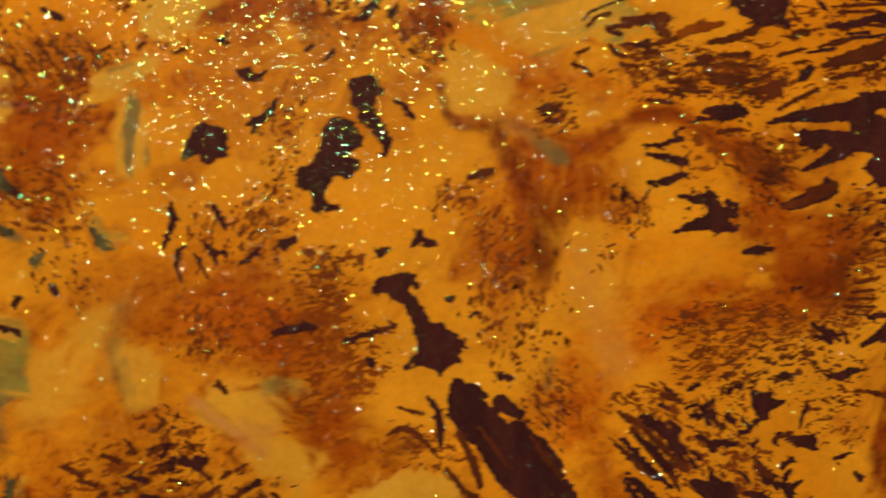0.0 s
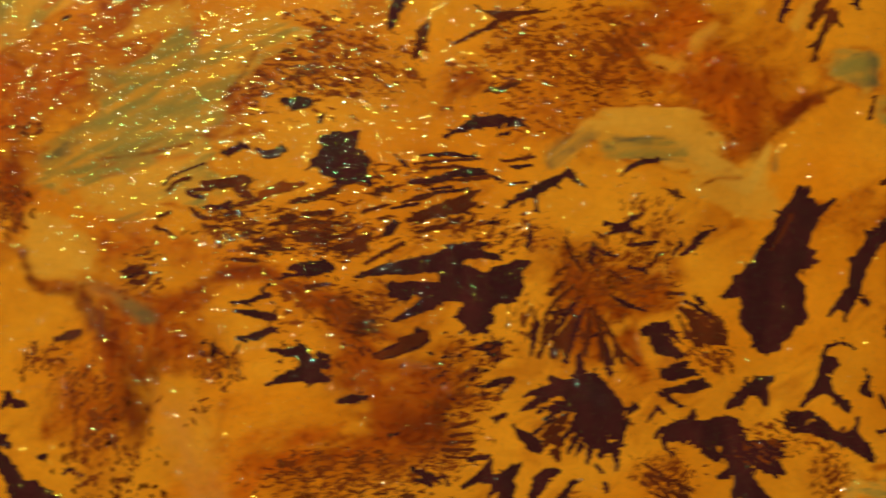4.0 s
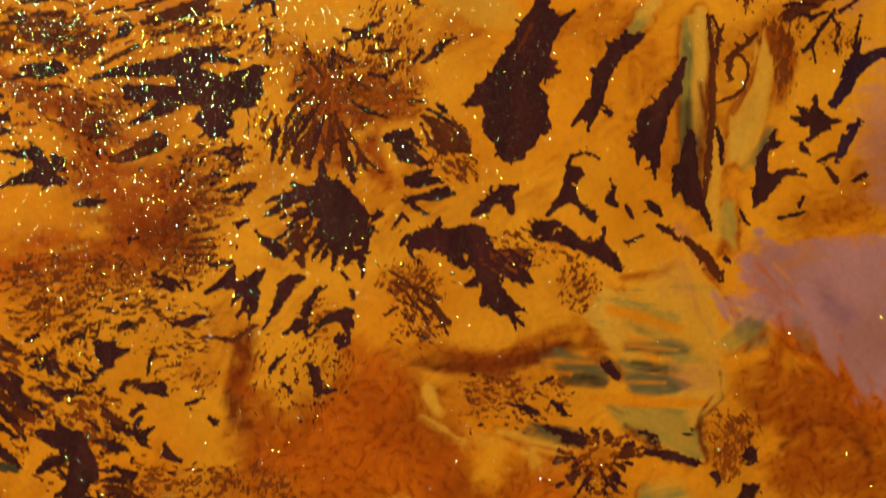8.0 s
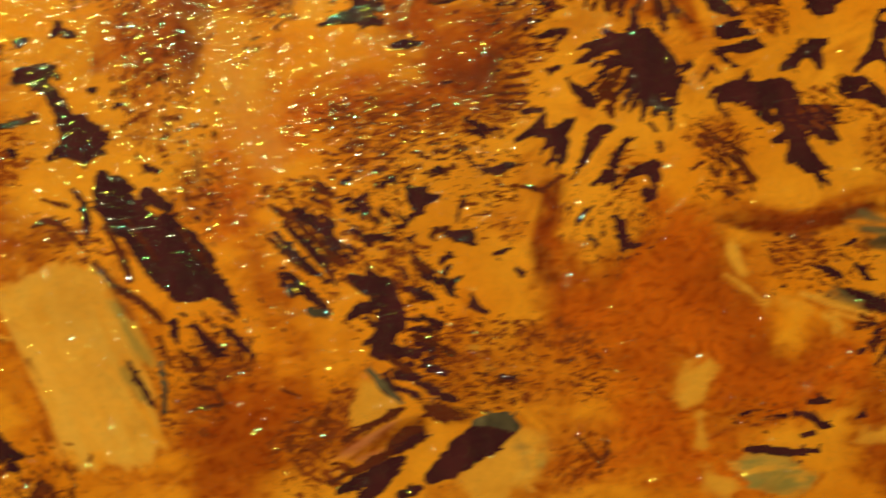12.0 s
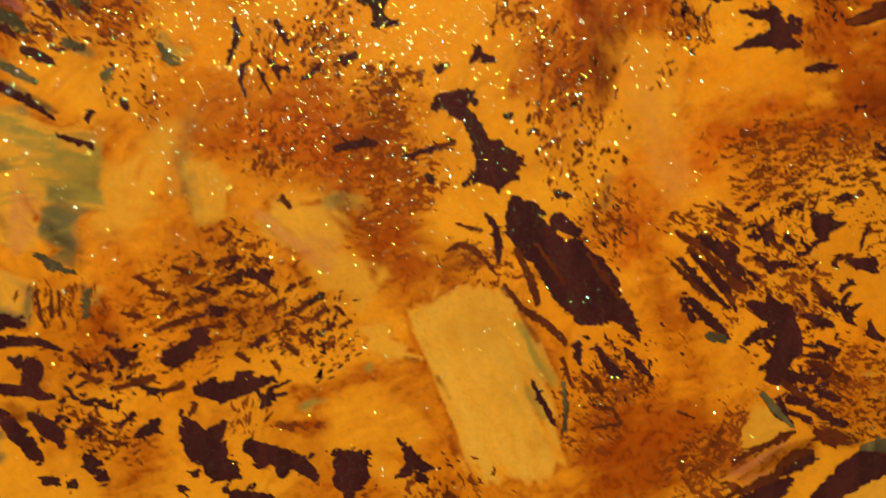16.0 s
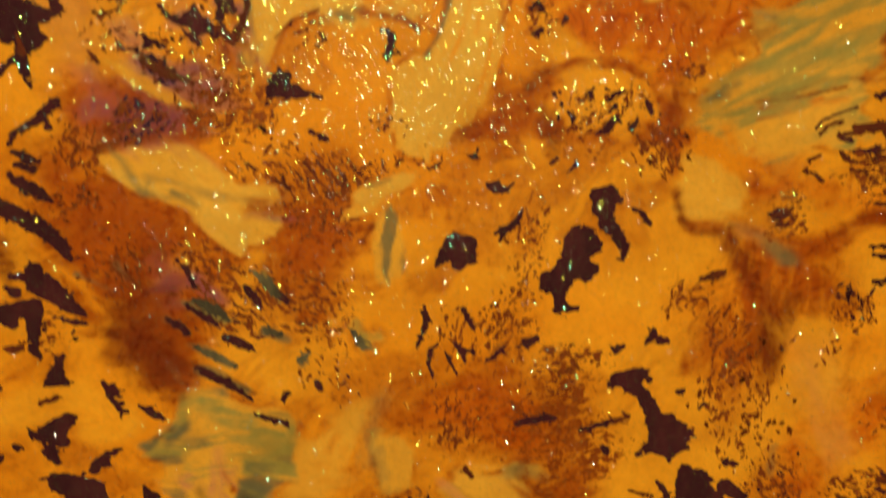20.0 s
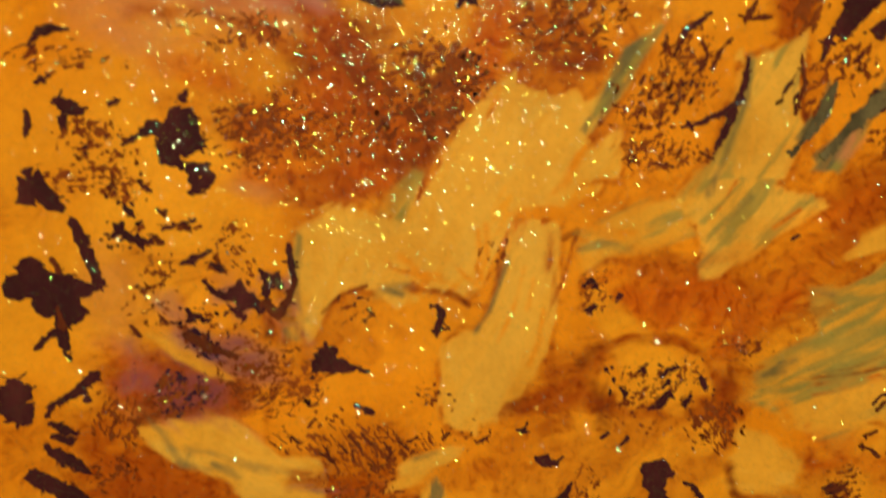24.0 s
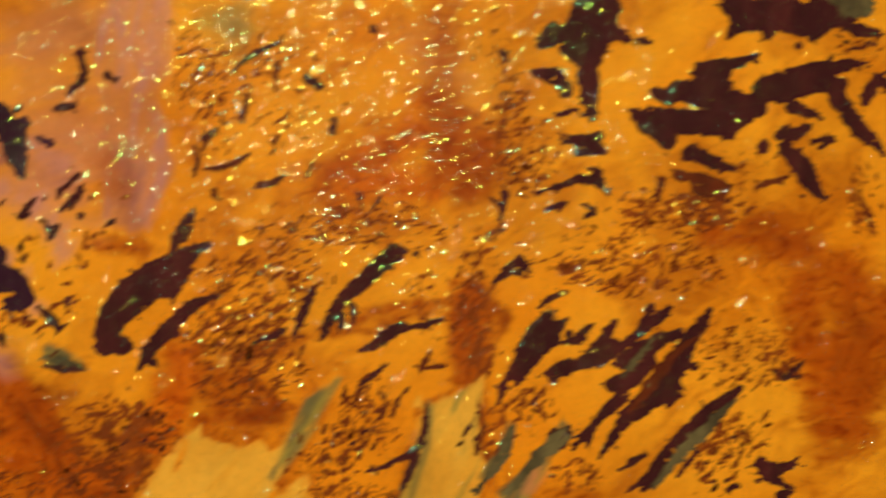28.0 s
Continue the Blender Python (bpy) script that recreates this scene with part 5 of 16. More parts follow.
brush("rose", (20.3, 6.1, 0.5, 23.3, 4.9, 0.6), soft=0.6, rag=0.5, weight=0.6, seed=40)
brush("rust", (30.3, -1.6, 2.2, 31.8, -4.9, 1.6), soft=2.2, rag=1.6, weight=0.8, seed=41)
brush("rust", (64.3, -15.2, 2.7, 59.9, -16.1, 1.9, 56.8, -5, 1.1, 53.6, -0, 0.8), soft=1.1, rag=1.0, seed=42)
brush("maroon", (62.6, -16.2, 1.2, 66.8, -13.6, 1.2), soft=0.8, rag=0.6, angle=30, seed=43)
brush("deep", (43.6, -17.8, 3.8, 49.1, -14.7, 2.7, 38.2, -22, 3.2, 31.9, -22.8, 2.7), soft=2.2, rag=1.9, angle=20, seed=44)
brush("orange", (40.6, -10, 2.2, 45.9, -10.7, 2.7, 51.8, -12, 1.6), soft=1.6, rag=0.8, seed=46)
brush("amber", (31.7, -8.7, 2.2, 32.1, -13.5, 2.2), soft=1.6, rag=0.8, seed=47)
brush("maroon", (67.2, -12.5, 1.4, 68.6, -10.9, 0.9), soft=0.8, rag=0.6, seed=48)
brush("rust", (32, -32.5, 2.2, 33.9, -39, 2.2, 35.8, -43.3, 1.7), soft=1.7, rag=1.7, weight=0.7, seed=49)
brush("maroon", (76.5, -31.3, 1.3, 74.1, -37.3, 1.1, 75.1, -42.9, 1.1), soft=1.1, rag=1.3, angle=70, seed=50)
brush("deep", (91.5, -33.3, 2.8, 94.3, -39, 5, 91.3, -45.1, 6.1, 99.8, -50.5, 5.5, 103.2, -58.6, 4.4, 112.6, -61.3, 3.3, 121.6, -57.1, 3.3), soft=2.2, rag=1.9, angle=40, seed=51)
brush("rust", (89.7, -37.7, 2.2, 96.5, -41.3, 2.8, 102.3, -43.7, 2.2, 104.5, -49.5, 2, 106.8, -54.2, 1.7, 112.7, -56.7, 1.7), soft=2.5, rag=2.5, angle=50, weight=0.6, seed=52)
brush("orange", (112.1, -53.2, 1.9, 111.6, -49.2, 1.4), soft=1.3, rag=0.8, seed=53)
brush("straw", (110.4, -47.4, 0.8, 114, -47.5, 0.7), soft=0.8, rag=0.4, weight=0.6, seed=54)
brush("straw", (101.9, -38.9, 0.4, 103.2, -41.8, 0.4, 103.7, -42.6, 0.3), soft=0.4, rag=0.3, seed=55)
brush("straw", (101.1, -42.8, 0.3, 104.6, -44.9, 0.3, 106.6, -46.7, 0.3, 107.6, -49.3, 0.2), soft=0.3, rag=0.3, angle=-30, seed=56)
brush("straw", (115.2, -46.3, 0.3, 118.7, -47.2, 0.4, 123.5, -49.3, 0.2), soft=0.3, rag=0.3, angle=-18, seed=57)
brush("straw", (116.3, -49, 0.3, 118.1, -51.4, 0.3), soft=0.3, rag=0.3, seed=58)
brush("straw", corners=((94.2, -59.9), (95.1, -57.7), (97.4, -56.1), (99.2, -55), (100.3, -56.8), (99.1, -59), (97.9, -61.2), (95.3, -62.1)), soft=0.4, rag=0.4, seed=59)
brush("grey", (122.4, -36.8, 0.7, 126, -38.1, 0.8, 129.6, -39.3, 0.4), streak="straw", soft=0.4, rag=0.4, angle=-15, long=5, seed=60)
brush("grey", corners=((133, -38.3), (141.9, -38.2), (141.9, -41.5), (136.9, -41.4), (133.6, -40.5)), streak="black", soft=0.4, rag=0.4, angle=-5, long=6, seed=61)
brush("maroon", (100.1, -35.2, 0.3, 105.9, -36.3, 0.8, 112.9, -36.5, 0.9, 118.9, -34.7, 0.9, 123.7, -32.7, 0.6), streak="black", soft=0.7, rag=0.7, angle=8, long=5, seed=62)
brush("rust", (104.8, -33, 0.8, 112.9, -34.9, 1.1, 120.1, -32.2, 1.4, 124.9, -30.6, 1.1), soft=1.0, rag=0.9, weight=0.8, seed=63)
brush("grey", corners=((117, -44.5), (120.5, -45.4), (123.5, -45.8), (125.9, -47), (125.6, -49), (122.9, -48.5), (119.9, -46.9)), streak="black", soft=0.3, rag=0.3, angle=-15, seed=64)
brush("green", (135.7, 16.2, 0.7, 133.3, 13.2, 0.7, 131.5, 11, 0.5), soft=0.5, rag=0.3, angle=60, seed=65)
brush("cream", (137.8, 18.5, 0.7, 136, 16.2, 0.6), soft=0.4, rag=0.3, angle=50, seed=66)
brush("straw", corners=((142.4, 16.6), (147, 16.6), (146.4, 8.2), (144.9, 3.5), (145.6, -5.9), (146.9, -16), (145, -13), (141.9, -11.8), (141.8, 1.2), (142.7, 9.9)), soft=0.2, rag=0.2, angle=88, long=8, seed=67)
brush("green", corners=((142.3, 13.4), (143.5, 14), (144.4, 7), (143.4, -1.2), (141.8, -0.6), (141.8, 7)), streak="grey", soft=0.4, rag=0.2, angle=85, long=8, seed=68)
brush("grey", corners=((141.8, 3.5), (143.8, 4.1), (144.9, -0.6), (144.9, -7.1), (143.1, -5.9), (141.5, -4.7)), streak="black", soft=0.4, rag=0.2, angle=85, seed=69)
brush("maroon", corners=((145.4, 16.3), (147, 16.3), (146.8, 7), (147.3, -0), (146.3, -7.7), (145.2, -7.1), (145.5, 1.2), (145.8, 8.2)), streak="straw", soft=0.3, rag=0.2, angle=88, long=8, seed=70)
brush("straw", (147.9, -1.8, 0.5, 147.3, -7.7, 0.6, 146.6, -14.2, 0.7, 147.8, -16.6, 0.3), soft=0.3, rag=0.2, angle=88, long=6, seed=71)
brush("rust", (154.1, 13.5, 1.4, 157.9, 11.1, 2, 159.2, 8.2, 1.5, 157.4, 3.5, 0.8), soft=1.1, rag=0.9, angle=75, seed=72)
brush("maroon", (156.7, 12.3, 0.8, 158, 8.8, 0.7), soft=0.7, rag=0.7, angle=75, seed=73)
brush("cream", corners=((155.1, 14.4), (155.9, 10.6), (156.4, 7), (155.5, 2.3), (153.7, -3), (151.2, -6.6), (149.8, -5.9), (149.3, -1.2), (149.6, 1.7), (151.7, 4.7), (153.6, 8.2)), streak="straw", soft=0.3, rag=0.2, angle=70, seed=74)
brush("rust", (149.9, 1.7, 0.3, 152.3, 5.3, 0.3, 153.9, 8.8, 0.3, 154.8, 13.5, 0.2), soft=0.3, rag=0.3, angle=60, seed=75)
brush("green", (156.3, -1.6, 0.5, 154.4, -3.6, 0.5, 151.8, -6.7, 0.3), soft=0.4, rag=0.3, seed=76)
brush("green", corners=((147.8, -13.1), (150.3, -11.9), (150.6, -15.5), (150.7, -19.1), (148.8, -17.9), (147.8, -16)), soft=0.3, rag=0.2, angle=85, seed=77)
brush("rust", (74, -30.1, 0.8, 76.1, -33.6, 1.1, 73.9, -36.4, 0.9, 76, -39.3, 0.9), soft=0.8, rag=0.8, seed=78)
brush("maroon", (74.6, -30.1, 0.5, 76.1, -34.2, 0.6, 73.9, -36.1, 0.5), soft=0.5, rag=0.6, seed=79)
brush("maroon", (158.7, -50.6, 0.6, 161.2, -47.6, 0.7, 165.1, -46.2, 0.8, 170.5, -48.1, 0.6, 173.2, -53.9, 0.6), soft=1.0, rag=0.6, seed=80)
brush("rust", (155.4, -44.2, 2.8, 162.5, -43.3, 3.4, 169.1, -45.5, 2.8, 158.7, -55.6, 2.8, 171.9, -56.4, 3.4), soft=2.3, rag=1.4, weight=0.8, seed=81)
brush("cream", corners=((-0.5, -43.4), (2.2, -44), (4.3, -41.7), (5.9, -42.3), (10.3, -41.7), (13, -43.9), (15.9, -47.8), (18.7, -51.2), (20, -54.1), (17.6, -51.2), (15.4, -50.7), (16.1, -55.8), (17.9, -60.4), (19.8, -65.7), (8.1, -65.6), (5.7, -58.7), (2.9, -51.8), (0.6, -47.3)), streak="straw", soft=0.2, rag=0.2, angle=-65, seed=82)
brush("green", (16.2, -48.1, 0.4, 17.9, -50.7, 0.5, 19.5, -53.1, 0.5), soft=0.3, rag=0.3, angle=-60, seed=83)
brush("green", (16.1, -54.7, 0.3, 18.7, -58.7, 0.4), soft=0.3, rag=0.3, angle=-60, seed=84)
brush("maroon", (12.7, -40.6, 0.3, 15.2, -44.5, 0.3, 17.5, -47.8, 0.3), soft=0.3, rag=0.3, angle=-60, seed=85)
brush("maroon", (8, -36.8, 1.6, 5.9, -37.9, 1), soft=1.3, rag=1.0, weight=0.7, seed=86)
brush("maroon", (25.2, -8.5, 1, 26.2, -13.2, 0.8, 25.8, -15.8, 0.7, 28.1, -3.9, 1), soft=0.9, rag=0.8, angle=85, seed=87)
brush("rust", (-58.3, -12.6, 3.1, -56.9, -6, 2.6, -57.4, -16.1, 1.6, -53.8, -3.4, 2.1), soft=2.1, rag=1.6, seed=88)
brush("maroon", (-58.8, -13.1, 2.1, -57.5, -8, 1.6, -57.7, -3, 1.3), soft=1.6, rag=1.3, seed=89)
brush("violet", (-50.8, -3.9, 0.8, -54.6, -0.5, 0.7), soft=1.0, rag=0.7, weight=0.7, seed=90)
brush("grey", corners=((-56.3, -4.2), (-52.8, -4.4), (-49.4, -6.6), (-50.4, -7.4), (-53.9, -6.4)), streak="green", soft=0.3, rag=0.3, angle=-25, long=5, seed=91)
brush("grey", (-45.1, -0.3, 0.4, -44.2, -2.3, 0.5, -43.2, -3.8, 0.3), streak="green", soft=0.3, rag=0.3, angle=-60, seed=92)
brush("grey", (-54.3, -13.5, 0.6, -50.3, -15.5, 0.5, -47.8, -16.5, 0.3), streak="black", soft=0.3, rag=0.3, angle=-25, seed=93)
brush("grey", (-55.1, -10.2, 0.2, -52.1, -11.5, 0.4, -49.4, -13, 0.2), streak="black", soft=0.3, rag=0.2, angle=-28, seed=94)
brush("grey", (-44.1, -8.1, 0.5, -42.7, -9.1, 0.5), soft=0.4, rag=0.3, weight=0.8, seed=95)
brush("green", (-33, -7.4, 0.5, -31.6, -10.2, 0.5), streak="grey", soft=0.5, rag=0.4, angle=-60, seed=96)
brush("grey", (-40, -12.6, 0.4), soft=0.4, rag=0.3, seed=0)
brush("green", corners=((-57.7, -21.3), (-56, -17.7), (-52.4, -18.1), (-47.9, -19.6), (-41.3, -22.7), (-41.3, -29.3), (-48.8, -29.3), (-57.1, -29.4)), streak="straw", soft=0.4, rag=0.4, angle=-15, long=6, seed=1)
brush("straw", corners=((-53.1, -20.7), (-48.5, -21.2), (-48.8, -29.3), (-52.5, -29.4)), soft=0.5, rag=0.4, weight=0.8, seed=2)
brush("grey", corners=((-60.9, -23.4), (-57.7, -21.8), (-53.3, -24.4), (-58, -26), (-61.1, -26.5)), streak="black", soft=0.5, rag=0.4, angle=-10, seed=3)
brush("green", corners=((-48.3, -22.8), (-42.4, -24.3), (-41.3, -29.3), (-48.3, -29.3)), streak="grey", soft=0.3, rag=0.3, angle=-15, seed=4)
brush("straw", (-32.8, -20, 0.6, -34.1, -24.2, 1.2, -36.3, -28.5, 0.9), soft=0.6, rag=0.4, angle=70, seed=5)
brush("straw", corners=((-30, -24.7), (-27.4, -23.6), (-25.3, -25.7), (-24.9, -29.2), (-29.6, -29.2)), streak="green", soft=0.4, rag=0.4, seed=6)
brush("maroon", (-32.6, -46.3, 3.1, -29.2, -38.6, 2.1, -23, -45.1, 3.1, -39.5, -45.7, 2.1), soft=2.1, rag=1.6, weight=0.45, seed=7)
brush("rust", (-39.9, -42.4, 2.1, -37.9, -45.7, 1.6), soft=1.6, rag=1.0, seed=8)
brush("orange", (-32.8, -55.2, 2.1, -45.8, -31.1, 0.5, -28.4, -51.8, 1.6), soft=1.6, rag=0.7, weight=0.8, seed=9)
brush("straw", corners=((-58.6, -29.1), (-49.3, -27.4), (-49.2, -32.2), (-51.7, -35.4), (-55.8, -34.4)), streak="rose", soft=0.5, rag=0.4, angle=-30, seed=10)
brush("grey", corners=((-49.4, -29.5), (-47.3, -29), (-43.2, -30), (-45.8, -32.2), (-44.6, -34.3), (-45.5, -37.8), (-49.1, -36.5), (-46.5, -34.9), (-49.8, -33.3)), streak="green", soft=0.3, rag=0.3, angle=-20, seed=11)
brush("green", corners=((-56.8, -38.4), (-55.5, -37.9), (-51.4, -40.3), (-51.3, -43.6), (-52.4, -46), (-56.3, -44.1)), streak="rose", soft=0.2, rag=0.2, angle=-40, seed=12)
brush("grey", corners=((-61.9, -41.8), (-57.3, -42.8), (-54.7, -44.7), (-57.4, -45.8), (-62.1, -44.1)), streak="black", soft=0.3, rag=0.3, angle=-15, seed=13)
brush("grey", (-44.3, -40.3, 0.3, -43.9, -43, 0.4, -44.2, -44.4, 0.2), soft=0.2, rag=0.2, angle=80, seed=14)
brush("straw", (-42.2, -40.8, 0.6), soft=0.4, rag=0.3, seed=15)
brush("grey", corners=((-63.7, -54.6), (-57.4, -55.8), (-56.5, -58.6), (-56.3, -65.4), (-64.3, -65.4)), streak="straw", soft=0.7, rag=0.5, seed=16)
brush("straw", corners=((-20.7, -31.5), (-17, -29.9), (-12.8, -29.3), (-10.1, -32), (-11.2, -35.2), (-15.4, -35.8), (-18.6, -33.6)), soft=0.5, rag=0.4, angle=-30, seed=17)
brush("straw", corners=((-14.4, -36.3), (-9, -35.8), (-4.2, -37.9), (-4.2, -40.7), (-6.9, -44), (-11.2, -40.7)), soft=0.5, rag=0.5, angle=-30, seed=18)
brush("straw", (-4.7, -47.3, 1, -3, -49.6, 0.8), soft=0.5, rag=0.4, seed=19)
brush("maroon", (-16, -37.7, 0.4, -14.1, -39.9, 0.5), soft=0.5, rag=0.4, seed=20)
brush("green", (-13.6, -56.3, 0.3, -15, -57.2, 0.3), soft=0.3, rag=0.2, seed=21)
brush("deep", (-3.6, 33.2, 2.9, 4, 32.8, 3.4, 12.2, 32.4, 3.4, 19, 37.7, 2.4, 26, 46.1, 2.4, 9.5, 27.2, 2.4), soft=1.9, rag=1.5, angle=30, seed=22)
brush("rust", (15.1, 35.1, 0.7, 19, 37.7, 0.6, 27.7, 44.6, 2.4, 21.8, 41.9, 1), soft=1.2, rag=1.0, angle=35, weight=0.8, seed=23)
brush("maroon", (-9.3, 24.8, 0.6, -6.9, 26.9, 0.5, -1.8, 28, 0.4, 2.3, 27.6, 0.4), soft=0.7, rag=0.5, weight=0.8, seed=24)
brush("rust", (9.8, 22.4, 1.5, 11.1, 18.6, 1.5, -15.8, 20.5, 1, -19.8, 18.3, 1, -7.6, 20.6, 1.2), soft=1.0, rag=0.8, seed=25)
brush("amber", (-7.2, 33.2, 1.7, 1.6, 22.8, 3.4, -1.9, 20.6, 1.9), soft=0.9, rag=0.5, seed=26)
brush("cream", corners=((-27.7, 52), (-16.9, 52.2), (-10.5, 51.4), (-6.1, 52.4), (-7.8, 47.4), (-11.7, 45.3), (-15.7, 45.8), (-19.1, 43.7), (-22, 42.1), (-22.3, 35), (-24.3, 33.4), (-27.3, 35.4)), streak="amber", soft=0.2, rag=0.2, angle=55, seed=27)
brush("orange", (-23.5, 42.1, 0.3, -22.8, 36, 0.3), soft=0.3, rag=0.2, angle=85, seed=28)
brush("orange", (-17.2, 44.7, 0.7, -14.7, 44.5, 0.7, -11.6, 43.3, 0.4), soft=0.3, rag=0.2, seed=29)
brush("orange", (-10.3, 47.9, 0.3, -6.9, 48.9, 0.4, -3.4, 48.5, 0.4), soft=0.3, rag=0.3, seed=30)
brush("cream", corners=((-17.6, 42.7), (-12.6, 43.6), (-12.3, 35.2), (-13.5, 26.8), (-16.8, 20.5), (-20.8, 18.3), (-22.8, 18.8), (-26, 22.5), (-26.1, 27.7), (-23.1, 28.8), (-21.2, 30.9), (-19.8, 36.1)), streak="straw", soft=0.2, rag=0.2, angle=70, seed=31)
brush("deep", (-15, 34.1, 0.2, -13.7, 38.2, 0.3), soft=0.2, rag=0.3, angle=75, seed=32)
brush("grey", (-18.9, 38.1, 0.2, -21.2, 31.9, 0.3, -23.1, 28.8, 0.3), soft=0.3, rag=0.2, angle=65, seed=33)
brush("maroon", (-12, 41.3, 0.3, -10.1, 42.3, 0.3, -11, 39.8, 0.2), soft=0.2, rag=0.2, seed=34)
brush("grey", (-10, 39.8, 0.3, -7.5, 40.6, 0.4, -5, 40.7, 0.3), streak="green", soft=0.3, rag=0.3, angle=15, seed=35)
brush("cream", corners=((3.3, 45.1), (6.9, 51.7), (16.3, 52.9), (15.2, 47.4), (21.4, 46.5), (23, 46), (15.1, 41.8), (12.8, 39.2), (6.9, 36.5), (5.2, 38), (8.1, 41.2)), streak="green", soft=0.3, rag=0.3, angle=50, seed=36)
brush("deep", (7.8, 45.2, 0.2, 10.1, 49.3, 0.2), soft=0.2, rag=0.2, angle=55, seed=37)
brush("green", (3.2, 47.1, 0.8, 6, 50.2, 0.7), soft=0.5, rag=0.4, angle=55, seed=38)
brush("green", (20.4, 52, 0.7), soft=0.5, rag=0.4, seed=39)
brush("deep", (15.1, 43.1, 0.2, 18.4, 45.4, 0.2), soft=0.2, rag=0.2, angle=35, seed=40)
brush("straw", corners=((25.1, 39.4), (26.9, 42), (32.8, 44.9), (33.1, 41.6), (29.1, 40.2)), soft=0.3, rag=0.3, angle=30, seed=41)
brush("green", corners=((20.3, 35.2), (24.3, 35.8), (29.3, 37.9), (33.2, 40.1), (35.5, 16.7), (15.3, 18.7), (14.5, 23), (17.3, 26.2), (22.9, 27.9), (21.7, 30.5), (24.6, 33.2)), streak="straw", soft=0.3, rag=0.4, angle=25, long=6, seed=42)
brush("grey", (15, 23.5, 0.4, 17.4, 24.9, 0.6, 21, 25.4, 0.5), soft=0.3, rag=0.3, angle=15, seed=43)
brush("grey", (20.8, 34.9, 0.3, 23.4, 34.4, 0.4), soft=0.3, rag=0.3, seed=44)
brush("maroon", (18.1, 23, 0.1, 25.4, 23.5, 0.2, 33.8, 25.2, 0.2), soft=0.2, rag=0.2, angle=10, seed=45)
brush("deep", (20.3, 22.2, 0.2, 25.4, 22.6, 0.2, 30.6, 23.7, 0.2), soft=0.2, rag=0.2, angle=8, seed=46)
brush("rust", (-66.7, 22, 3.4, -60.9, 20.5, 3.4, -53.9, 20, 1.9), soft=1.5, rag=1.2, seed=47)
brush("maroon", (-61.8, 22, 1.6, -59.9, 18.9, 1.5, -65.4, 17.8, 1.2), soft=1.2, rag=1.1, seed=48)
brush("violet", (-61.7, 28.2, 0.5, -59.8, 27.2, 0.8, -56.8, 25.7, 0.6), soft=0.5, rag=0.4, angle=-30, weight=0.7, seed=49)
brush("amber", (-63.7, 29, 0.3, -59.8, 25.9, 0.4, -56.9, 23.9, 0.5, -54.4, 22.4, 0.4), soft=0.4, rag=0.3, angle=-35, seed=50)
brush("deep", (-50.8, 49.5, 1.9, -46, 49.1, 2.4, -39.2, 49.3, 2.9, -34.8, 47.9, 1.5), soft=1.5, rag=1.1, seed=51)
brush("rust", (-42.1, 49.7, 1.9, -37.3, 47.8, 1.5, -47, 47.6, 1.2), soft=1.2, rag=1.1, weight=0.8, seed=52)
brush("cream", corners=((-46.5, 40.7), (-45.5, 41.7), (-42.8, 42.5), (-42.6, 44.2), (-39.7, 44.8), (-34.3, 43.4), (-32.3, 46.4), (-30.9, 49.4), (-30, 49), (-30.8, 44.5), (-27.5, 50), (-23.7, 51.6), (-23.2, 36), (-27.2, 34.9), (-31.2, 36.9), (-33.1, 35.3), (-32.1, 34.3), (-30.6, 33.3), (-33.1, 32), (-35.6, 34.3), (-39.1, 34.7), (-41.5, 33.4), (-42.5, 31.6), (-44, 28), (-45, 28), (-46, 33.1)), streak="straw", soft=0.2, rag=0.2, angle=70, seed=53)
brush("green", (-45.6, 40.9, 0.4, -45.7, 37.4, 0.4), soft=0.3, rag=0.2, seed=54)
brush("green", (-33.3, 43.4, 0.6, -31.4, 46.5, 0.5, -30.4, 48.9, 0.4), soft=0.4, rag=0.3, angle=55, seed=55)
brush("grey", (-34.6, 34.5, 0.5, -32.6, 33.7, 0.5), soft=0.4, rag=0.3, seed=56)
brush("orange", (-35.2, 39.9, 0.2, -34.2, 37.4, 0.3, -30.7, 36.4, 0.3, -26.7, 36, 0.3), soft=0.3, rag=0.3, seed=57)
brush("maroon", (-46.7, 34.1, 0.3, -47.2, 30.5, 0.4, -45.5, 28.5, 0.3), soft=0.4, rag=0.4, angle=80, seed=58)
brush("rose", (-49.7, 30.5, 0.5, -47.4, 29.5, 0.7, -47.4, 27.7, 0.6), streak="maroon", soft=0.5, rag=0.4, angle=80, seed=59)
brush("grey", (-47.4, 29, 0.3, -46, 27.9, 0.3), soft=0.4, rag=0.3, seed=60)
brush("maroon", (-42.7, 31.3, 0.2, -40.5, 33.6, 0.2, -37.1, 34.8, 0.2), soft=0.2, rag=0.2, seed=61)
brush("cream", corners=((-26.5, 27.2), (-24.5, 29.3), (-23, 28.8), (-22.6, 15.1), (-26.2, 16.1), (-27.3, 20.3), (-27.2, 24.6)), streak="straw", soft=0.2, rag=0.2, angle=80, seed=62)
brush("maroon", (-28.6, 34.4, 0.2, -25.6, 33.9, 0.3, -23.9, 32.4, 0.3), soft=0.3, rag=0.2, seed=63)
# broad pink reflection put into the colour
brush("rose", corners=((-72.5, 75.4), (-61, 74.8), (-51.7, 73.7), (-45.1, 71.1), (-43.2, 69.3), (-47, 66.4), (-54.1, 64.8), (-61.2, 61.3), (-65.9, 62.1), (-70.5, 64.3), (-75, 68.9)), soft=1.9, rag=1.0, weight=0.55, seed=64)
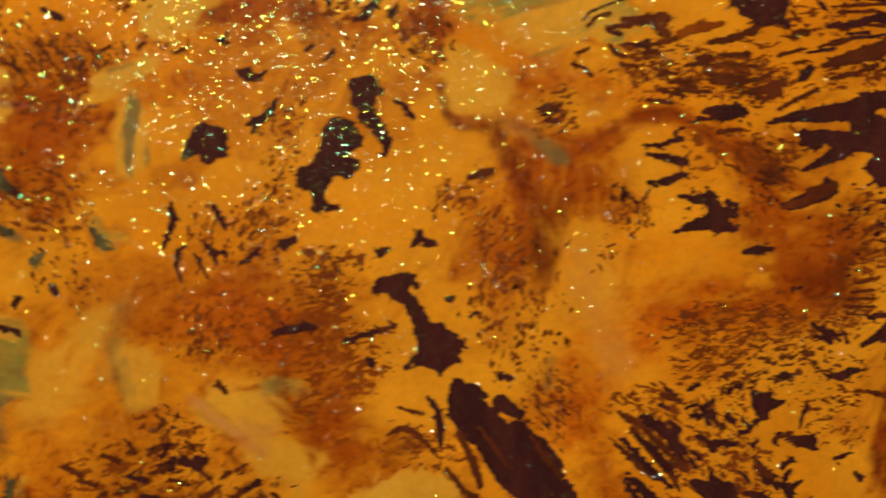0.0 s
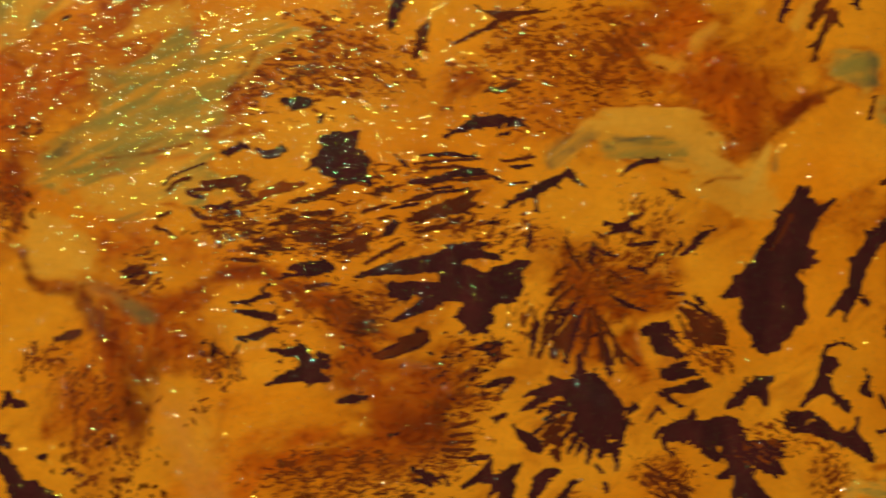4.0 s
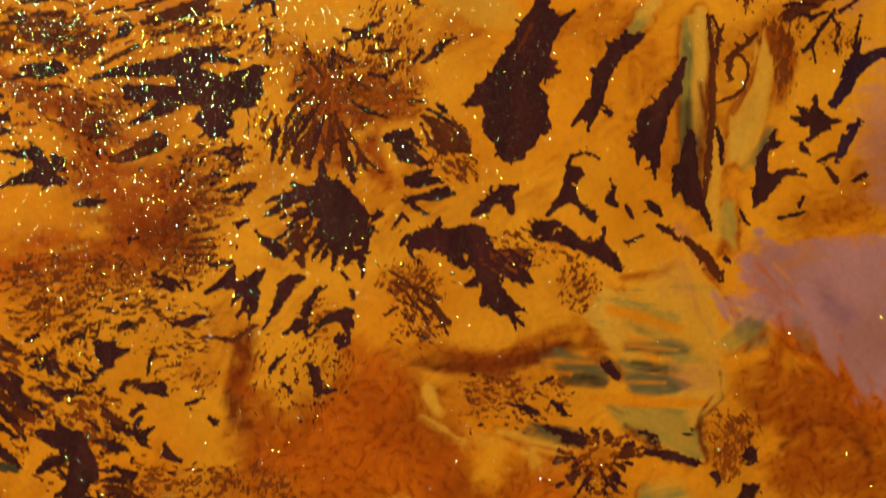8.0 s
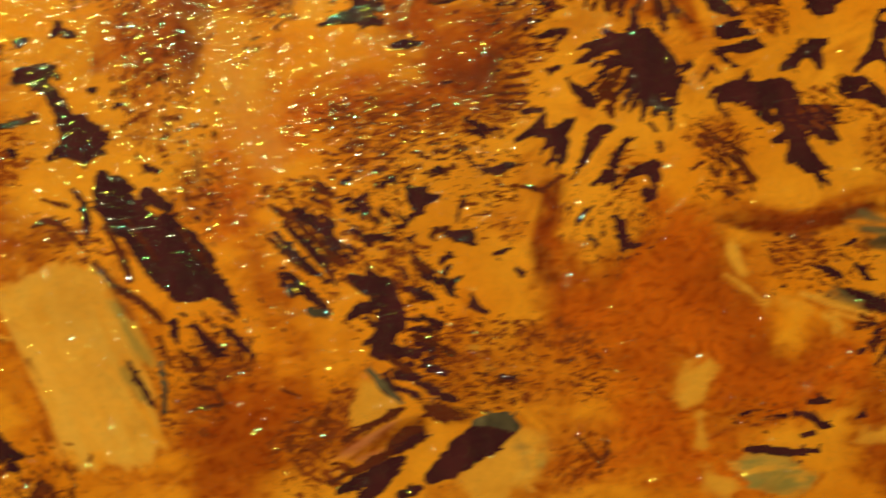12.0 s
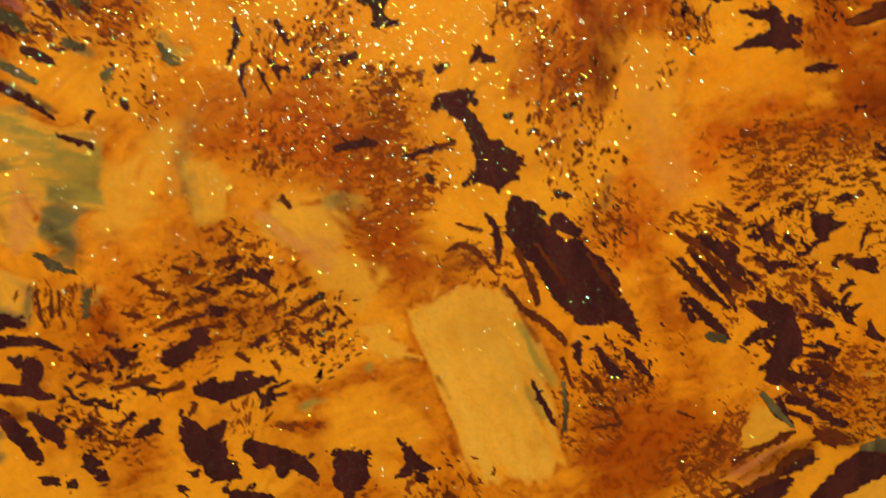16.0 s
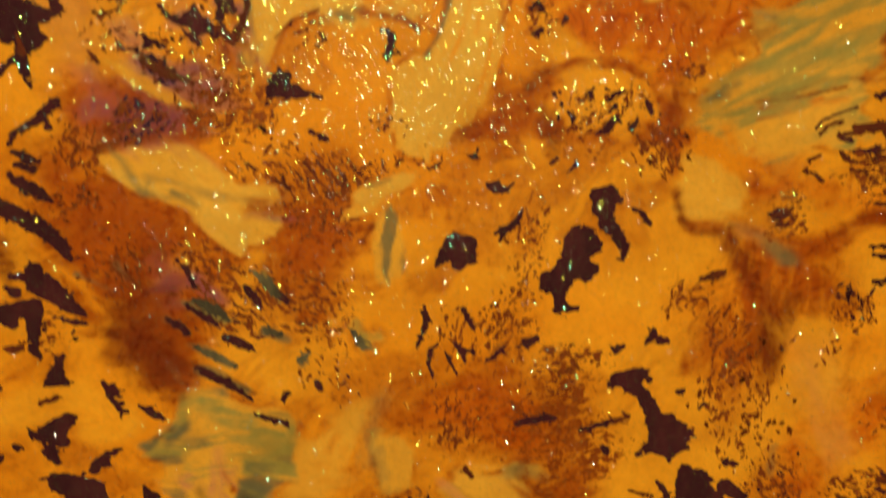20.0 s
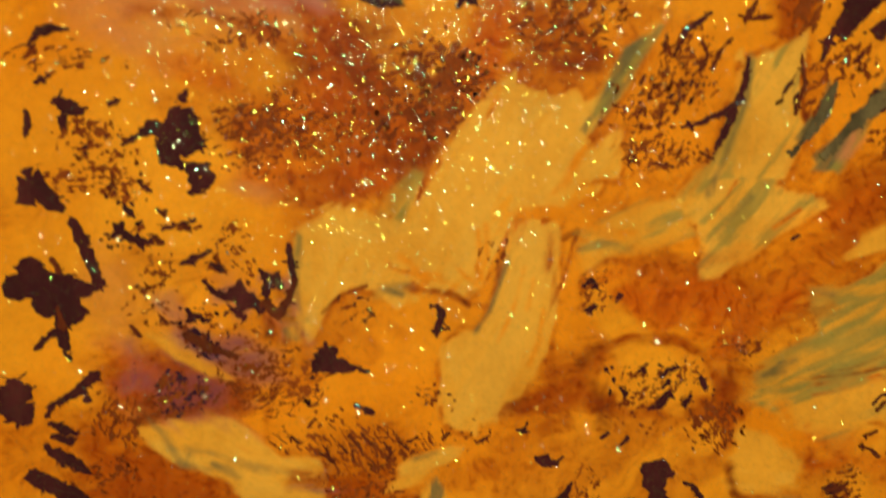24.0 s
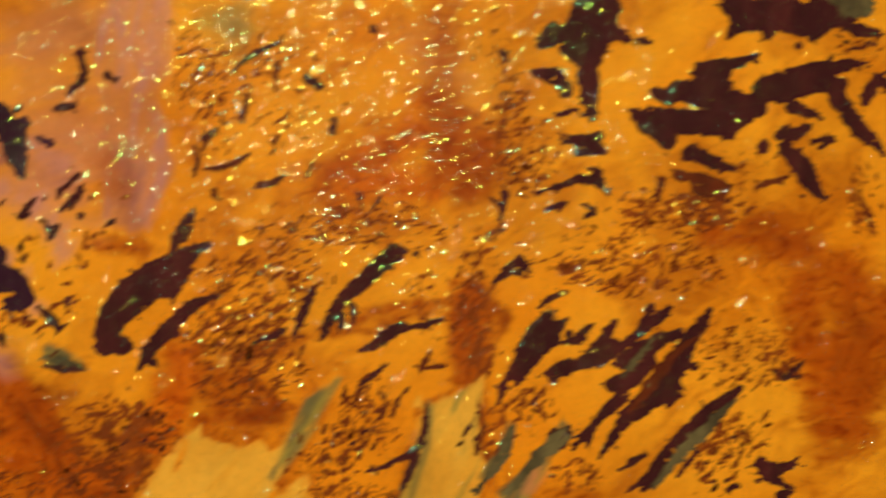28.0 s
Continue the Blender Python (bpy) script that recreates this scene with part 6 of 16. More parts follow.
brush("lilac", (-45.6, 70.4, 1.2, -49.3, 71, 1.2), soft=1.2, rag=0.7, weight=0.55, seed=65)
brush("lilac", (-47.5, 78, 1.6), soft=1.6, rag=0.7, weight=0.5, seed=66)
brush("violet", (-43.7, 71.1, 0.4, -42.3, 70.5, 0.3), soft=0.5, rag=0.4, weight=0.8, seed=67)
brush("deep", (-44.1, 67.8, 1.2, -39.8, 64.2, 2.1, -38.8, 59.4, 2.4), soft=1.2, rag=1.0, seed=68)
brush("deep", (-42.2, 58.4, 2.9, -46, 54.9, 2.9, -39.3, 54.1, 1.9, -50.8, 54.8, 1.5), soft=1.5, rag=1.0, weight=0.85, seed=69)
brush("rust", (-42.2, 57.9, 2.4, -37.3, 54.1, 2.9, -46, 53.9, 1.9, -50.8, 54.8, 1, -32.5, 52.3, 1.9), soft=1.6, rag=1.4, weight=0.45, seed=70)
brush("maroon", (-37.9, 64.2, 0.6, -36, 60.5, 0.6, -38.3, 56.1, 0.6), soft=0.7, rag=0.8, angle=-60, weight=0.7, seed=71)
brush("grey", corners=((-38, 71.8), (-35.7, 72.8), (-33.3, 71.2), (-32.5, 69.8), (-35.6, 69.7), (-37.5, 70.6)), streak="green", soft=0.2, rag=0.2, angle=-15, seed=72)
brush("deep", (-22.3, 67, 2.4, -24.1, 61.2, 2.4, -21, 71.3, 1.2), soft=1.6, rag=1.2, seed=73)
brush("rust", (-12.5, 63.4, 1.6, -7.6, 64.1, 1.3, -15.7, 70.5, 1, 14.9, 78.5, 1.2, 15.3, 72.8, 1.2, 15.2, 68, 0.7, 17.1, 75.2, 0.7), soft=1.0, rag=1.0, seed=74)
brush("maroon", (20.6, 74.4, 0.8, 21.1, 76.3, 0.6), soft=0.6, rag=0.5, seed=75)
brush("maroon", (-12.5, 63, 1, -8.6, 63.3, 0.8), soft=0.9, rag=0.8, weight=0.7, seed=76)
brush("cream", corners=((-25.7, 48.5), (-26.7, 52.4), (-24.9, 55.4), (-22, 58.4), (-19.3, 62.3), (-18.3, 63.8), (-18, 60.9), (-14.3, 59.1), (-10.9, 60.1), (-9.8, 58.7), (-6.5, 60.7), (-8.7, 55.8), (-9.6, 52.8), (-5.1, 52.9), (-4.9, 48.9)), streak="straw", soft=0.2, rag=0.3, angle=50, seed=77)
brush("orange", (-22, 56.4, 0.2, -20.6, 60.3, 0.3), soft=0.3, rag=0.3, angle=60, seed=78)
brush("orange", (-11.4, 50, 0.4, -9.6, 52.9, 0.3), soft=0.2, rag=0.2, angle=45, seed=79)
brush("grey", corners=((-7.9, 58.7), (-6.6, 62.6), (-5.3, 65.6), (-1.9, 67.1), (-0.8, 68.3), (-0.1, 68.1), (-1.9, 65.6), (-4.2, 62.7), (-6, 60.2), (-9.7, 54.8), (-10.2, 55.2)), streak="green", soft=0.3, rag=0.2, angle=55, seed=80)
brush("straw", (-5.1, 61.2, 0.2, -1.9, 65.6, 0.2), soft=0.2, rag=0.2, angle=55, seed=81)
brush("cream", corners=((10.5, 64), (13.4, 65.1), (15.8, 66.6), (17.9, 68.1), (17.8, 65.7), (17.1, 62.3), (17.7, 57.4), (18.6, 55.4), (16.1, 49.3), (6.1, 49.1), (8.7, 55.2), (9.8, 59.6)), streak="green", soft=0.2, rag=0.1, angle=60, seed=82)
brush("green", (10.8, 63.1, 0.3, 10.6, 59.6, 0.4, 9.4, 55.2, 0.4, 7.9, 51.2, 0.4), soft=0.3, rag=0.2, angle=65, seed=83)
brush("grey", (21.4, 61.4, 0.2, 20.4, 58.9, 0.3, 18.6, 55.9, 0.3, 16.9, 52.4, 0.2), soft=0.2, rag=0.2, angle=55, seed=84)
brush("maroon", (17.6, 59.3, 0.2, 18.3, 56.9, 0.2, 18.9, 58.4, 0.2), soft=0.2, rag=0.2, seed=85)
brush("grey", corners=((28.1, 62.5), (29.8, 60.1), (27.5, 57.6), (25.7, 55.6), (22.9, 53), (20, 51.4), (19.4, 52.4), (22.7, 55), (25.4, 58.5), (27.2, 61)), streak="black", soft=0.2, rag=0.2, angle=45, seed=86)
brush("rose", (25.8, 54.6, 0.4, 24.4, 53, 0.4), soft=0.4, rag=0.3, weight=0.7, seed=87)
brush("rust", (-66.1, 8.4, 3.7, -61.1, 3.5, 3.7, -64, -1.9, 3.1, -69.1, 2, 2.1, -69, -6.2, 1.6), soft=1.8, rag=1.5, seed=88)
brush("maroon", (-80.7, 1, 1.8, -81.6, 3.7, 1.6, -79.3, -1.7, 0.7), soft=1.2, rag=0.9, seed=89)
brush("maroon", (-65.4, -8.5, 2.3, -60.7, -10.2, 1.8, -58.2, -12.5, 1.3, -59.9, -15.8, 0.7), soft=1.6, rag=1.4, seed=90)
brush("maroon", (-66.2, 6.8, 1.6, -60, 4.1, 1.3), soft=1.8, rag=1.6, weight=0.5, seed=91)
brush("orange", (-76.8, 4.8, 0.5, -69.8, -1.8, 1.2, -67.4, -5.1, 0.8), soft=0.8, rag=0.6, angle=-35, seed=92)
brush("amber", (-80.6, -20.1, 2.6, -70.2, -16.8, 2.1, -63.5, -21.5, 1.8, -69.4, -22, 2.1), soft=1.0, rag=0.7, seed=93)
brush("amber", (-74.6, -10, 1, -80.8, -7.2, 0.4), soft=0.6, rag=0.5, seed=94)
brush("cream", corners=((-59.7, 11), (-55.5, 12), (-42.9, 11.9), (-42.5, 8.2), (-43.1, 5.5), (-47.4, 4.2), (-48, 1.8), (-50.6, 3.4), (-53.6, 6.7)), streak="straw", soft=0.3, rag=0.3, angle=-35, seed=95)
brush("grey", (-57.1, 11, 0.4, -53.5, 9.4, 0.4), soft=0.4, rag=0.3, angle=-30, seed=96)
brush("straw", corners=((-29.6, 6.5), (-27.7, 9.2), (-26.6, 8.1), (-26.1, 3.2), (-27.8, -1.7), (-29.4, 0.5)), streak="grey", soft=0.4, rag=0.3, angle=80, seed=0)
brush("maroon", (-31.5, 4.3, 0.4, -30.1, 6.5, 0.4), soft=0.4, rag=0.4, seed=1)
brush("grey", corners=((-56.2, -3.9), (-53, -4.2), (-49.3, -6.7), (-50.4, -7.3), (-54.1, -5.6)), streak="green", soft=0.2, rag=0.2, angle=-25, seed=2)
brush("grey", corners=((-55.9, -9.7), (-53.2, -10.3), (-49, -13.1), (-50.1, -13.4), (-54.3, -11.1)), streak="green", soft=0.2, rag=0.2, angle=-28, seed=3)
brush("grey", corners=((-54.4, -12.5), (-51.2, -13.7), (-46.5, -17.1), (-48.1, -17.1), (-52.9, -14.2)), streak="black", soft=0.3, rag=0.3, angle=-28, seed=4)
brush("grey", (-45.4, -0.4, 0.4, -43.9, -2.6, 0.4, -43.1, -4, 0.3), streak="green", soft=0.3, rag=0.2, angle=-60, seed=5)
brush("grey", (-45.4, -8.2, 0.5, -41.9, -9.4, 0.4), soft=0.4, rag=0.3, seed=6)
brush("grey", (-58.4, -6.3, 0.5, -55.8, -8.3, 0.4), streak="black", soft=0.3, rag=0.3, angle=-30, seed=7)
brush("grey", (-64.9, 1.1, 0.4, -63.3, -0.9, 0.3), soft=0.4, rag=0.3, angle=-40, seed=8)
brush("grey", (-70.3, -0.2, 0.2, -65.1, -2.7, 0.2), soft=0.3, rag=0.2, seed=9)
brush("green", (-32.7, -7.2, 0.4, -31.4, -9.7, 0.6, -30.3, -10.8, 0.3), streak="grey", soft=0.3, rag=0.3, angle=-50, seed=10)
brush("grey", (-40.1, -13, 0.4), soft=0.4, rag=0.3, seed=11)
brush("green", corners=((-56.7, -17), (-53.5, -17.3), (-49.2, -17.7), (-42.8, -20.6), (-41.3, -26.4), (-62.6, -26.1), (-58.1, -22.1)), streak="straw", soft=0.4, rag=0.3, angle=-8, long=6, seed=12)
brush("grey", (-58.7, -23.8, 0.7, -55.9, -21.6, 0.5), soft=0.6, rag=0.5, seed=13)
brush("orange", corners=((11.8, 19.4), (13.9, 19.9), (18.8, 16.7), (23.1, 15.1), (21.6, 13), (18.4, 14.1)), soft=0.3, rag=0.3, angle=-25, seed=14)
brush("straw", corners=((12.2, 16.2), (15.1, 15.7), (19.5, 13.5), (20.8, 8.1), (13.2, 8.2)), streak="cream", soft=0.4, rag=0.3, seed=15)
brush("rust", (9.6, 21.5, 0.8, 10.8, 17.8, 0.8, 10.9, 13.6, 0.7), soft=0.7, rag=0.6, seed=16)
brush("maroon", (-7.3, 22.2, 0.8, -6.1, 16.9, 0.7), soft=0.7, rag=0.6, weight=0.7, seed=17)
brush("maroon", (-18.3, 19.1, 0.7, -16.2, 19.6, 0.7), soft=0.7, rag=0.5, seed=18)
brush("straw", (-31.6, 10.6, 0.5, -26.2, 12.7, 0.5), soft=0.5, rag=0.4, angle=20, seed=19)
# rose tint standing in for the reflection
brush("rose", (-29.9, 113.1, 3.4, -35.2, 110.3, 2.9), soft=2.4, rag=1.0, weight=0.5, seed=20)
brush("rose", (-26.6, 95.1, 2.4, -26.4, 90.2, 1.7), streak="violet", soft=1.3, rag=0.8, weight=0.75, seed=22)
brush("rust", (-25.7, 85.8, 1.2, -30, 85.4, 1), soft=0.9, rag=0.6, seed=23)
brush("grey", (-12.6, 111.5, 1.8), soft=2.0, rag=0.8, weight=0.4, seed=24)
brush("deep", (4.2, 95.1, 2.4, 11.1, 101.3, 2.9, 1.3, 93.7, 1.7, 12, 92.5, 2.4), soft=1.8, rag=1.2, seed=25)
brush("rust", (13.2, 112.7, 2.4, 13.5, 95.4, 1.5), soft=2.0, rag=1.2, weight=0.7, seed=26)
brush("rust", (6, 87.7, 2, 0.2, 88.8, 1.5), soft=1.3, rag=1.0, weight=0.6, seed=27)
brush("rust", (14.8, 95.4, 3.4, 13.4, 101.2, 2.4, 16.2, 91.5, 1.5), soft=1.5, rag=1.1, seed=28)
brush("maroon", (16.8, 94.9, 1, 14.8, 96.4, 1), soft=1.2, rag=0.9, weight=0.6, seed=29)
brush("rust", (53.1, 86.4, 2.4, 59.2, 84.8, 2.4, 46.6, 86, 1.5), soft=1.3, rag=1.0, seed=30)
brush("maroon", (53.6, 86.4, 1.2, 56.7, 84.9, 1), soft=1.2, rag=0.9, weight=0.7, seed=31)
# rust made darker than its pigment for the lens falloff
brush("rust", (-41, 63.7, 2.4, -39.3, 60.1, 2.4, -32.1, 55.8, 2.4, -41.5, 56, 3.4, -28.1, 57.2, 1.5), soft=1.7, rag=1.3, weight=0.6, seed=32)
brush("maroon", (-39.5, 64.7, 0.7, -41.2, 61.2, 0.8), soft=1.5, rag=1.2, weight=0.5, seed=33)
brush("deep", (-20.2, 68.3, 1.5, -21.6, 64.3, 1.2), soft=1.0, rag=0.8, seed=34)
brush("rust", (-12.2, 70.2, 2, -9.2, 71.6, 1.3, -16.3, 67.2, 1.2), soft=1.3, rag=1.1, weight=0.7, seed=35)
brush("grey", (-37.3, 72.5, 0.7, -33.7, 70.9, 0.4), streak="straw", soft=0.4, rag=0.3, seed=36)
brush("deep", (62.2, 69, 3.4, 64.6, 61.7, 2.4), soft=2.0, rag=1.5, seed=37)
brush("rust", (64.9, 66.4, 2.9, 66.7, 58.5, 2.4, 66.1, 75.1, 2.4, 62.7, 56.5, 2, 59.9, 78.3, 1.5), soft=2.0, rag=1.5, seed=38)
brush("maroon", (66.7, 75.1, 1.3, 67.8, 71.5, 1.2), soft=1.2, rag=1.0, weight=0.8, seed=39)
brush("rust", (16.6, 78.6, 1.7, 16.1, 74.6, 1.7, 15.5, 68, 0.8, 21.1, 75.5, 0.7), soft=1.0, rag=0.9, seed=40)
brush("maroon", (21.1, 75, 0.8, 16.1, 80.2, 0.8), soft=0.8, rag=0.7, weight=0.7, seed=41)
brush("grey", corners=((18.9, 50.2), (22.5, 54.9), (24.5, 57.4), (26.6, 56.3), (25, 53.2), (23, 50.1)), streak="green", soft=0.3, rag=0.3, angle=50, seed=42)
brush("rose", (24, 52.7, 0.5), soft=0.5, rag=0.3, seed=43)
brush("grey", (21, 61.7, 0.1, 19.9, 58.1, 0.2, 17.4, 54.5, 0.2), soft=0.2, rag=0.2, angle=60, seed=44)
brush("deep", (156.5, -29.5, 0.3, 158.5, -32.6, 0.5, 162.4, -36.5, 0.5, 168.3, -37.3, 0.4, 171, -41.8, 0.5, 173.1, -45.1, 0.5), soft=0.5, rag=0.9, angle=-50, long=4, grain=0.6, seed=45)
brush("rust", (162.4, -39, 0.8, 169, -42.4, 0.7, 173.1, -46.9, 0.7), soft=0.9, rag=1.0, angle=-50, weight=0.8, seed=46)
brush("violet", (159.7, -27.8, 0.5, 162.3, -30.3, 0.5, 165.6, -31.7, 0.3), soft=0.7, rag=0.6, angle=-30, weight=0.5, seed=47)
brush("grey", (160.4, -32.4, 0.6, 163, -35.1, 0.5), soft=0.6, rag=0.5, angle=-40, weight=0.7, seed=48)
brush("cream", (147.9, -28, 0.2, 149.8, -30.2, 0.2), soft=0.2, rag=0.2, angle=-50, seed=49)
brush("lilac", (153.2, -23.9, 0.5, 155.1, -22.2, 0.6, 156.4, -19.8, 0.7), soft=0.6, rag=0.7, weight=0.8, seed=50)
brush("lilac", (155.8, -27.6, 0.3, 158.4, -28.9, 0.5), soft=0.4, rag=0.5, angle=-30, seed=51)
brush("orange", (152, -26.3, 0.6, 154.6, -28.2, 0.5, 157.1, -30.1, 0.3), soft=0.5, rag=0.6, angle=-30, seed=52)
brush("straw", (139.4, -22.3, 1.3, 144.4, -24.9, 1.3, 146.9, -29.2, 1.3), soft=1.1, rag=0.8, angle=-40, weight=0.55, seed=53)
brush("grey", (151.4, -29.9, 0.5, 154.6, -31.3, 0.9, 156.5, -28.9, 0.5), streak="straw", soft=0.6, rag=0.6, angle=40, long=4, seed=54)
brush("maroon", (145, -20.1, 0.5, 147.5, -23.2, 0.3), soft=0.5, rag=0.5, seed=55)
brush("maroon", (148.8, -26.8, 0.2, 152, -28.1, 0.2, 157.1, -29.2, 0.2), soft=0.3, rag=0.3, seed=56)
brush("rust", (44.7, -65.1, 3.2, 50, -67.8, 2.4), soft=1.6, rag=1.3, weight=0.6, seed=57)
brush("lilac", corners=((153.6, -24.8), (155.8, -22.2), (175.5, -19), (178.4, -45.9), (173.1, -44.1), (170.6, -38.7), (167.6, -36.1), (164, -34.1), (159.7, -30.2), (156.5, -27.7)), soft=0.5, rag=1.3, angle=-50, long=4, grain=0.5, seed=58)
brush("violet", (164.8, -26.1, 1.7, 168.8, -31.2, 1.4), soft=1.7, rag=1.1, weight=0.3, seed=59)
brush("rose", (158.3, -22.2, 0.8, 163.5, -19.9, 0.8), soft=0.8, rag=0.7, weight=0.6, seed=60)
brush("rust", (162.4, -34, 0.2, 164.4, -37.2, 0.2), soft=0.2, rag=0.3, angle=-60, seed=61)
brush("rust", (166.3, -35.4, 0.2, 169, -39.2, 0.2), soft=0.2, rag=0.3, angle=-60, seed=62)
brush("orange", (156.5, -27.7, 0.2, 160.4, -30.2, 0.2), soft=0.2, rag=0.3, angle=-40, seed=63)
brush("deep", (-16.4, -17.8, 3.1, -11.2, -20.9, 3.1, -21.6, -19.9, 2.1, -7, -24, 2.1), soft=2.6, rag=1.8, weight=0.75, seed=64)
brush("rust", (-14.3, -16.7, 1, -10.1, -21.9, 1.3, -18.5, -22, 0.8), soft=1.6, rag=1.6, weight=0.5, seed=65)
brush("deep", (-46, 55.9, 3.4, -40.8, 58.4, 2.9, -35.9, 54.2, 1.9, -51.8, 53.8, 1.9), soft=1.9, rag=1.5, weight=0.75, seed=66)
brush("maroon", (-38.4, 64.2, 0.4, -36.2, 60.4, 0.4, -37.4, 57, 0.4), soft=0.6, rag=0.7, angle=-60, weight=0.8, seed=67)
brush("rust", (-44.1, 54, 1.5, -37.3, 52.7, 1.5), soft=1.5, rag=1.5, weight=0.45, seed=68)
brush("deep", (-41.9, 65.3, 2.9, -38.9, 58, 2.9, -29.7, 54.7, 2), soft=2.0, rag=1.5, weight=0.5, seed=69)
brush("deep", corners=((151.9, -19.8), (154.5, -22.9), (159.2, -28), (163.5, -30.3), (168.3, -35.5), (172.2, -41.1), (176.7, -44.7), (176.8, -51.6), (167.5, -42.9), (159.7, -34.5), (154, -27.1)), soft=0.5, rag=1.7, angle=-48, long=4, grain=0.7, seed=70)
brush("rust", (159.7, -32.7, 1.2, 166.5, -40.1, 1.5, 173.3, -47.8, 1.7), soft=2.0, rag=1.8, angle=-48, weight=0.8, seed=71)
brush("lilac", (157.8, -26.4, 0.2, 159.7, -28.6, 0.3), soft=0.3, rag=0.4, angle=-48, seed=72)
brush("lilac", (164, -31.5, 0.2, 167.3, -35.7, 0.4), soft=0.3, rag=0.5, angle=-48, seed=73)
brush("deep", (103.2, 42.5, 2.7, 101.3, 38.4, 2.7, 107.1, 33.9, 3.2, 110, 27.9, 2.3), soft=2.0, rag=1.5, seed=74)
brush("rust", (112.9, 33.9, 2.1, 112.9, 27.9, 2.1, 111.1, 23.8, 1.2), soft=1.4, rag=1.3, weight=0.8, seed=75)
brush("maroon", (117.3, 27.9, 0.6, 119.7, 30.2, 0.6, 122.6, 32.1, 0.5, 125.8, 33, 0.3), soft=0.6, rag=0.6, angle=30, seed=76)
brush("straw", (97.6, 37.5, 0.3, 100.4, 36.4, 0.5, 103.7, 35.9, 0.3), soft=0.5, rag=0.4, weight=0.6, seed=77)
brush("straw", (103.2, 38.4, 0.3, 104.6, 40.3, 0.3, 107, 41.6, 0.2), soft=0.4, rag=0.3, angle=50, weight=0.8, seed=78)
brush("amber", (120.6, 34.4, 1.4), soft=1.1, rag=0.6, seed=79)
brush("grey", corners=((82, 22.8), (84.1, 24.8), (86.9, 26.6), (89.2, 27.7), (89.7, 26.1), (87.3, 24.3), (85, 22.1), (83.2, 21.6)), streak="straw", soft=0.3, rag=0.3, angle=35, seed=80)
brush("straw", corners=((89, 27), (90.6, 28.9), (94.3, 30), (99.1, 30.3), (103.3, 29.5), (106.9, 29.5), (105.2, 28.6), (107.2, 26.6), (108.2, 25.2), (107.2, 23.3), (110.1, 21.9), (112.1, 21), (113.3, 21.9), (114.9, 24.7), (115.7, 24.2), (115.3, 19.6), (114.6, 16.8), (110.2, 15.9), (107.3, 16.8), (104.9, 18.3), (102.5, 18.3), (103.9, 20.1), (104.9, 21), (102.4, 22.2), (98.2, 22.7), (94.9, 22.9), (92.5, 23.9), (91.5, 25.5), (89.7, 25.2)), streak="cream", soft=0.2, rag=0.3, angle=10, seed=81)
brush("green", corners=((92, 25.2), (95.8, 26.4), (101.5, 25.7), (105.3, 24.3), (103.4, 22.9), (98.2, 22.9), (94.4, 22.9)), streak="straw", soft=0.4, rag=0.3, angle=4, long=8, seed=82)
brush("grey", (92.3, 25.1, 0.2, 95.8, 25.9, 0.2, 101.5, 25.9, 0.1), soft=0.2, rag=0.2, angle=4, long=6, seed=83)
brush("grey", (94.9, 23.2, 0.2, 98.2, 22.9, 0.2, 102.4, 22.6, 0.1), soft=0.2, rag=0.2, seed=84)
brush("orange", (96.8, 21.1, 1.2, 99.6, 19.7, 1.2), soft=0.5, rag=0.4, seed=85)
brush("maroon", (105.3, 19.2, 0.1, 108.2, 20.3, 0.1, 111.9, 19.6, 0.1), soft=0.2, rag=0.2, seed=86)
brush("grey", (112.4, 18.4, 0.1, 113.8, 21, 0.2), soft=0.3, rag=0.2, seed=87)
brush("grey", (116, 21.4, 0.3, 116.2, 23.3, 0.2), soft=0.4, rag=0.3, weight=0.7, seed=88)
brush("green", corners=((123.5, 34.9), (126.4, 36.7), (127.4, 38.1), (131.3, 37.9), (131.7, 33.1), (129, 33.3), (126.5, 34.2)), streak="grey", soft=0.2, rag=0.2, seed=89)
brush("grey", (130.8, 37.2, 0.3, 131.2, 33.5, 0.3), soft=0.3, rag=0.2, seed=90)
brush("straw", (118.8, 42.2, 0.5, 119.7, 44.5, 0.5), soft=0.4, rag=0.3, angle=75, seed=91)
brush("rust", (11.4, 23.6, 2.6, 10.4, 19.1, 2.2, 13.7, 37.5, 2.2, 19.4, 38.4, 1.7, 23.8, 41.6, 1.9), soft=1.9, rag=1.4, weight=0.7, seed=92)
brush("maroon", (10.6, 23.7, 1.1, 9.9, 17.3, 0.9), soft=1.2, rag=0.9, weight=0.7, seed=93)
brush("straw", corners=((30.2, 33.1), (33.9, 36.3), (38, 39.9), (43, 42.7), (44.8, 42.7), (49.3, 40.5), (44.8, 38.6), (40.2, 35.4), (38.3, 31.8), (37.7, 27.7), (30.9, 26.3), (24.2, 25.4), (19.7, 23.2), (20.5, 19.1), (23, 15.4), (18.3, 18.2), (16.1, 20.5), (18.1, 26.3), (23, 27.2), (26.6, 30.8)), streak="green", soft=0.6, rag=0.6, angle=22, seed=94)
brush("green", corners=((23.4, 27.7), (27.5, 30.4), (33.8, 33.1), (37.4, 32.7), (37.3, 29), (30.9, 26.8), (25.6, 26.3)), soft=0.9, rag=0.7, angle=18, weight=0.6, seed=95)
brush("grey", (16.5, 23.9, 0.5, 19.2, 25.4, 0.6), soft=0.6, rag=0.4, weight=0.8, seed=96)
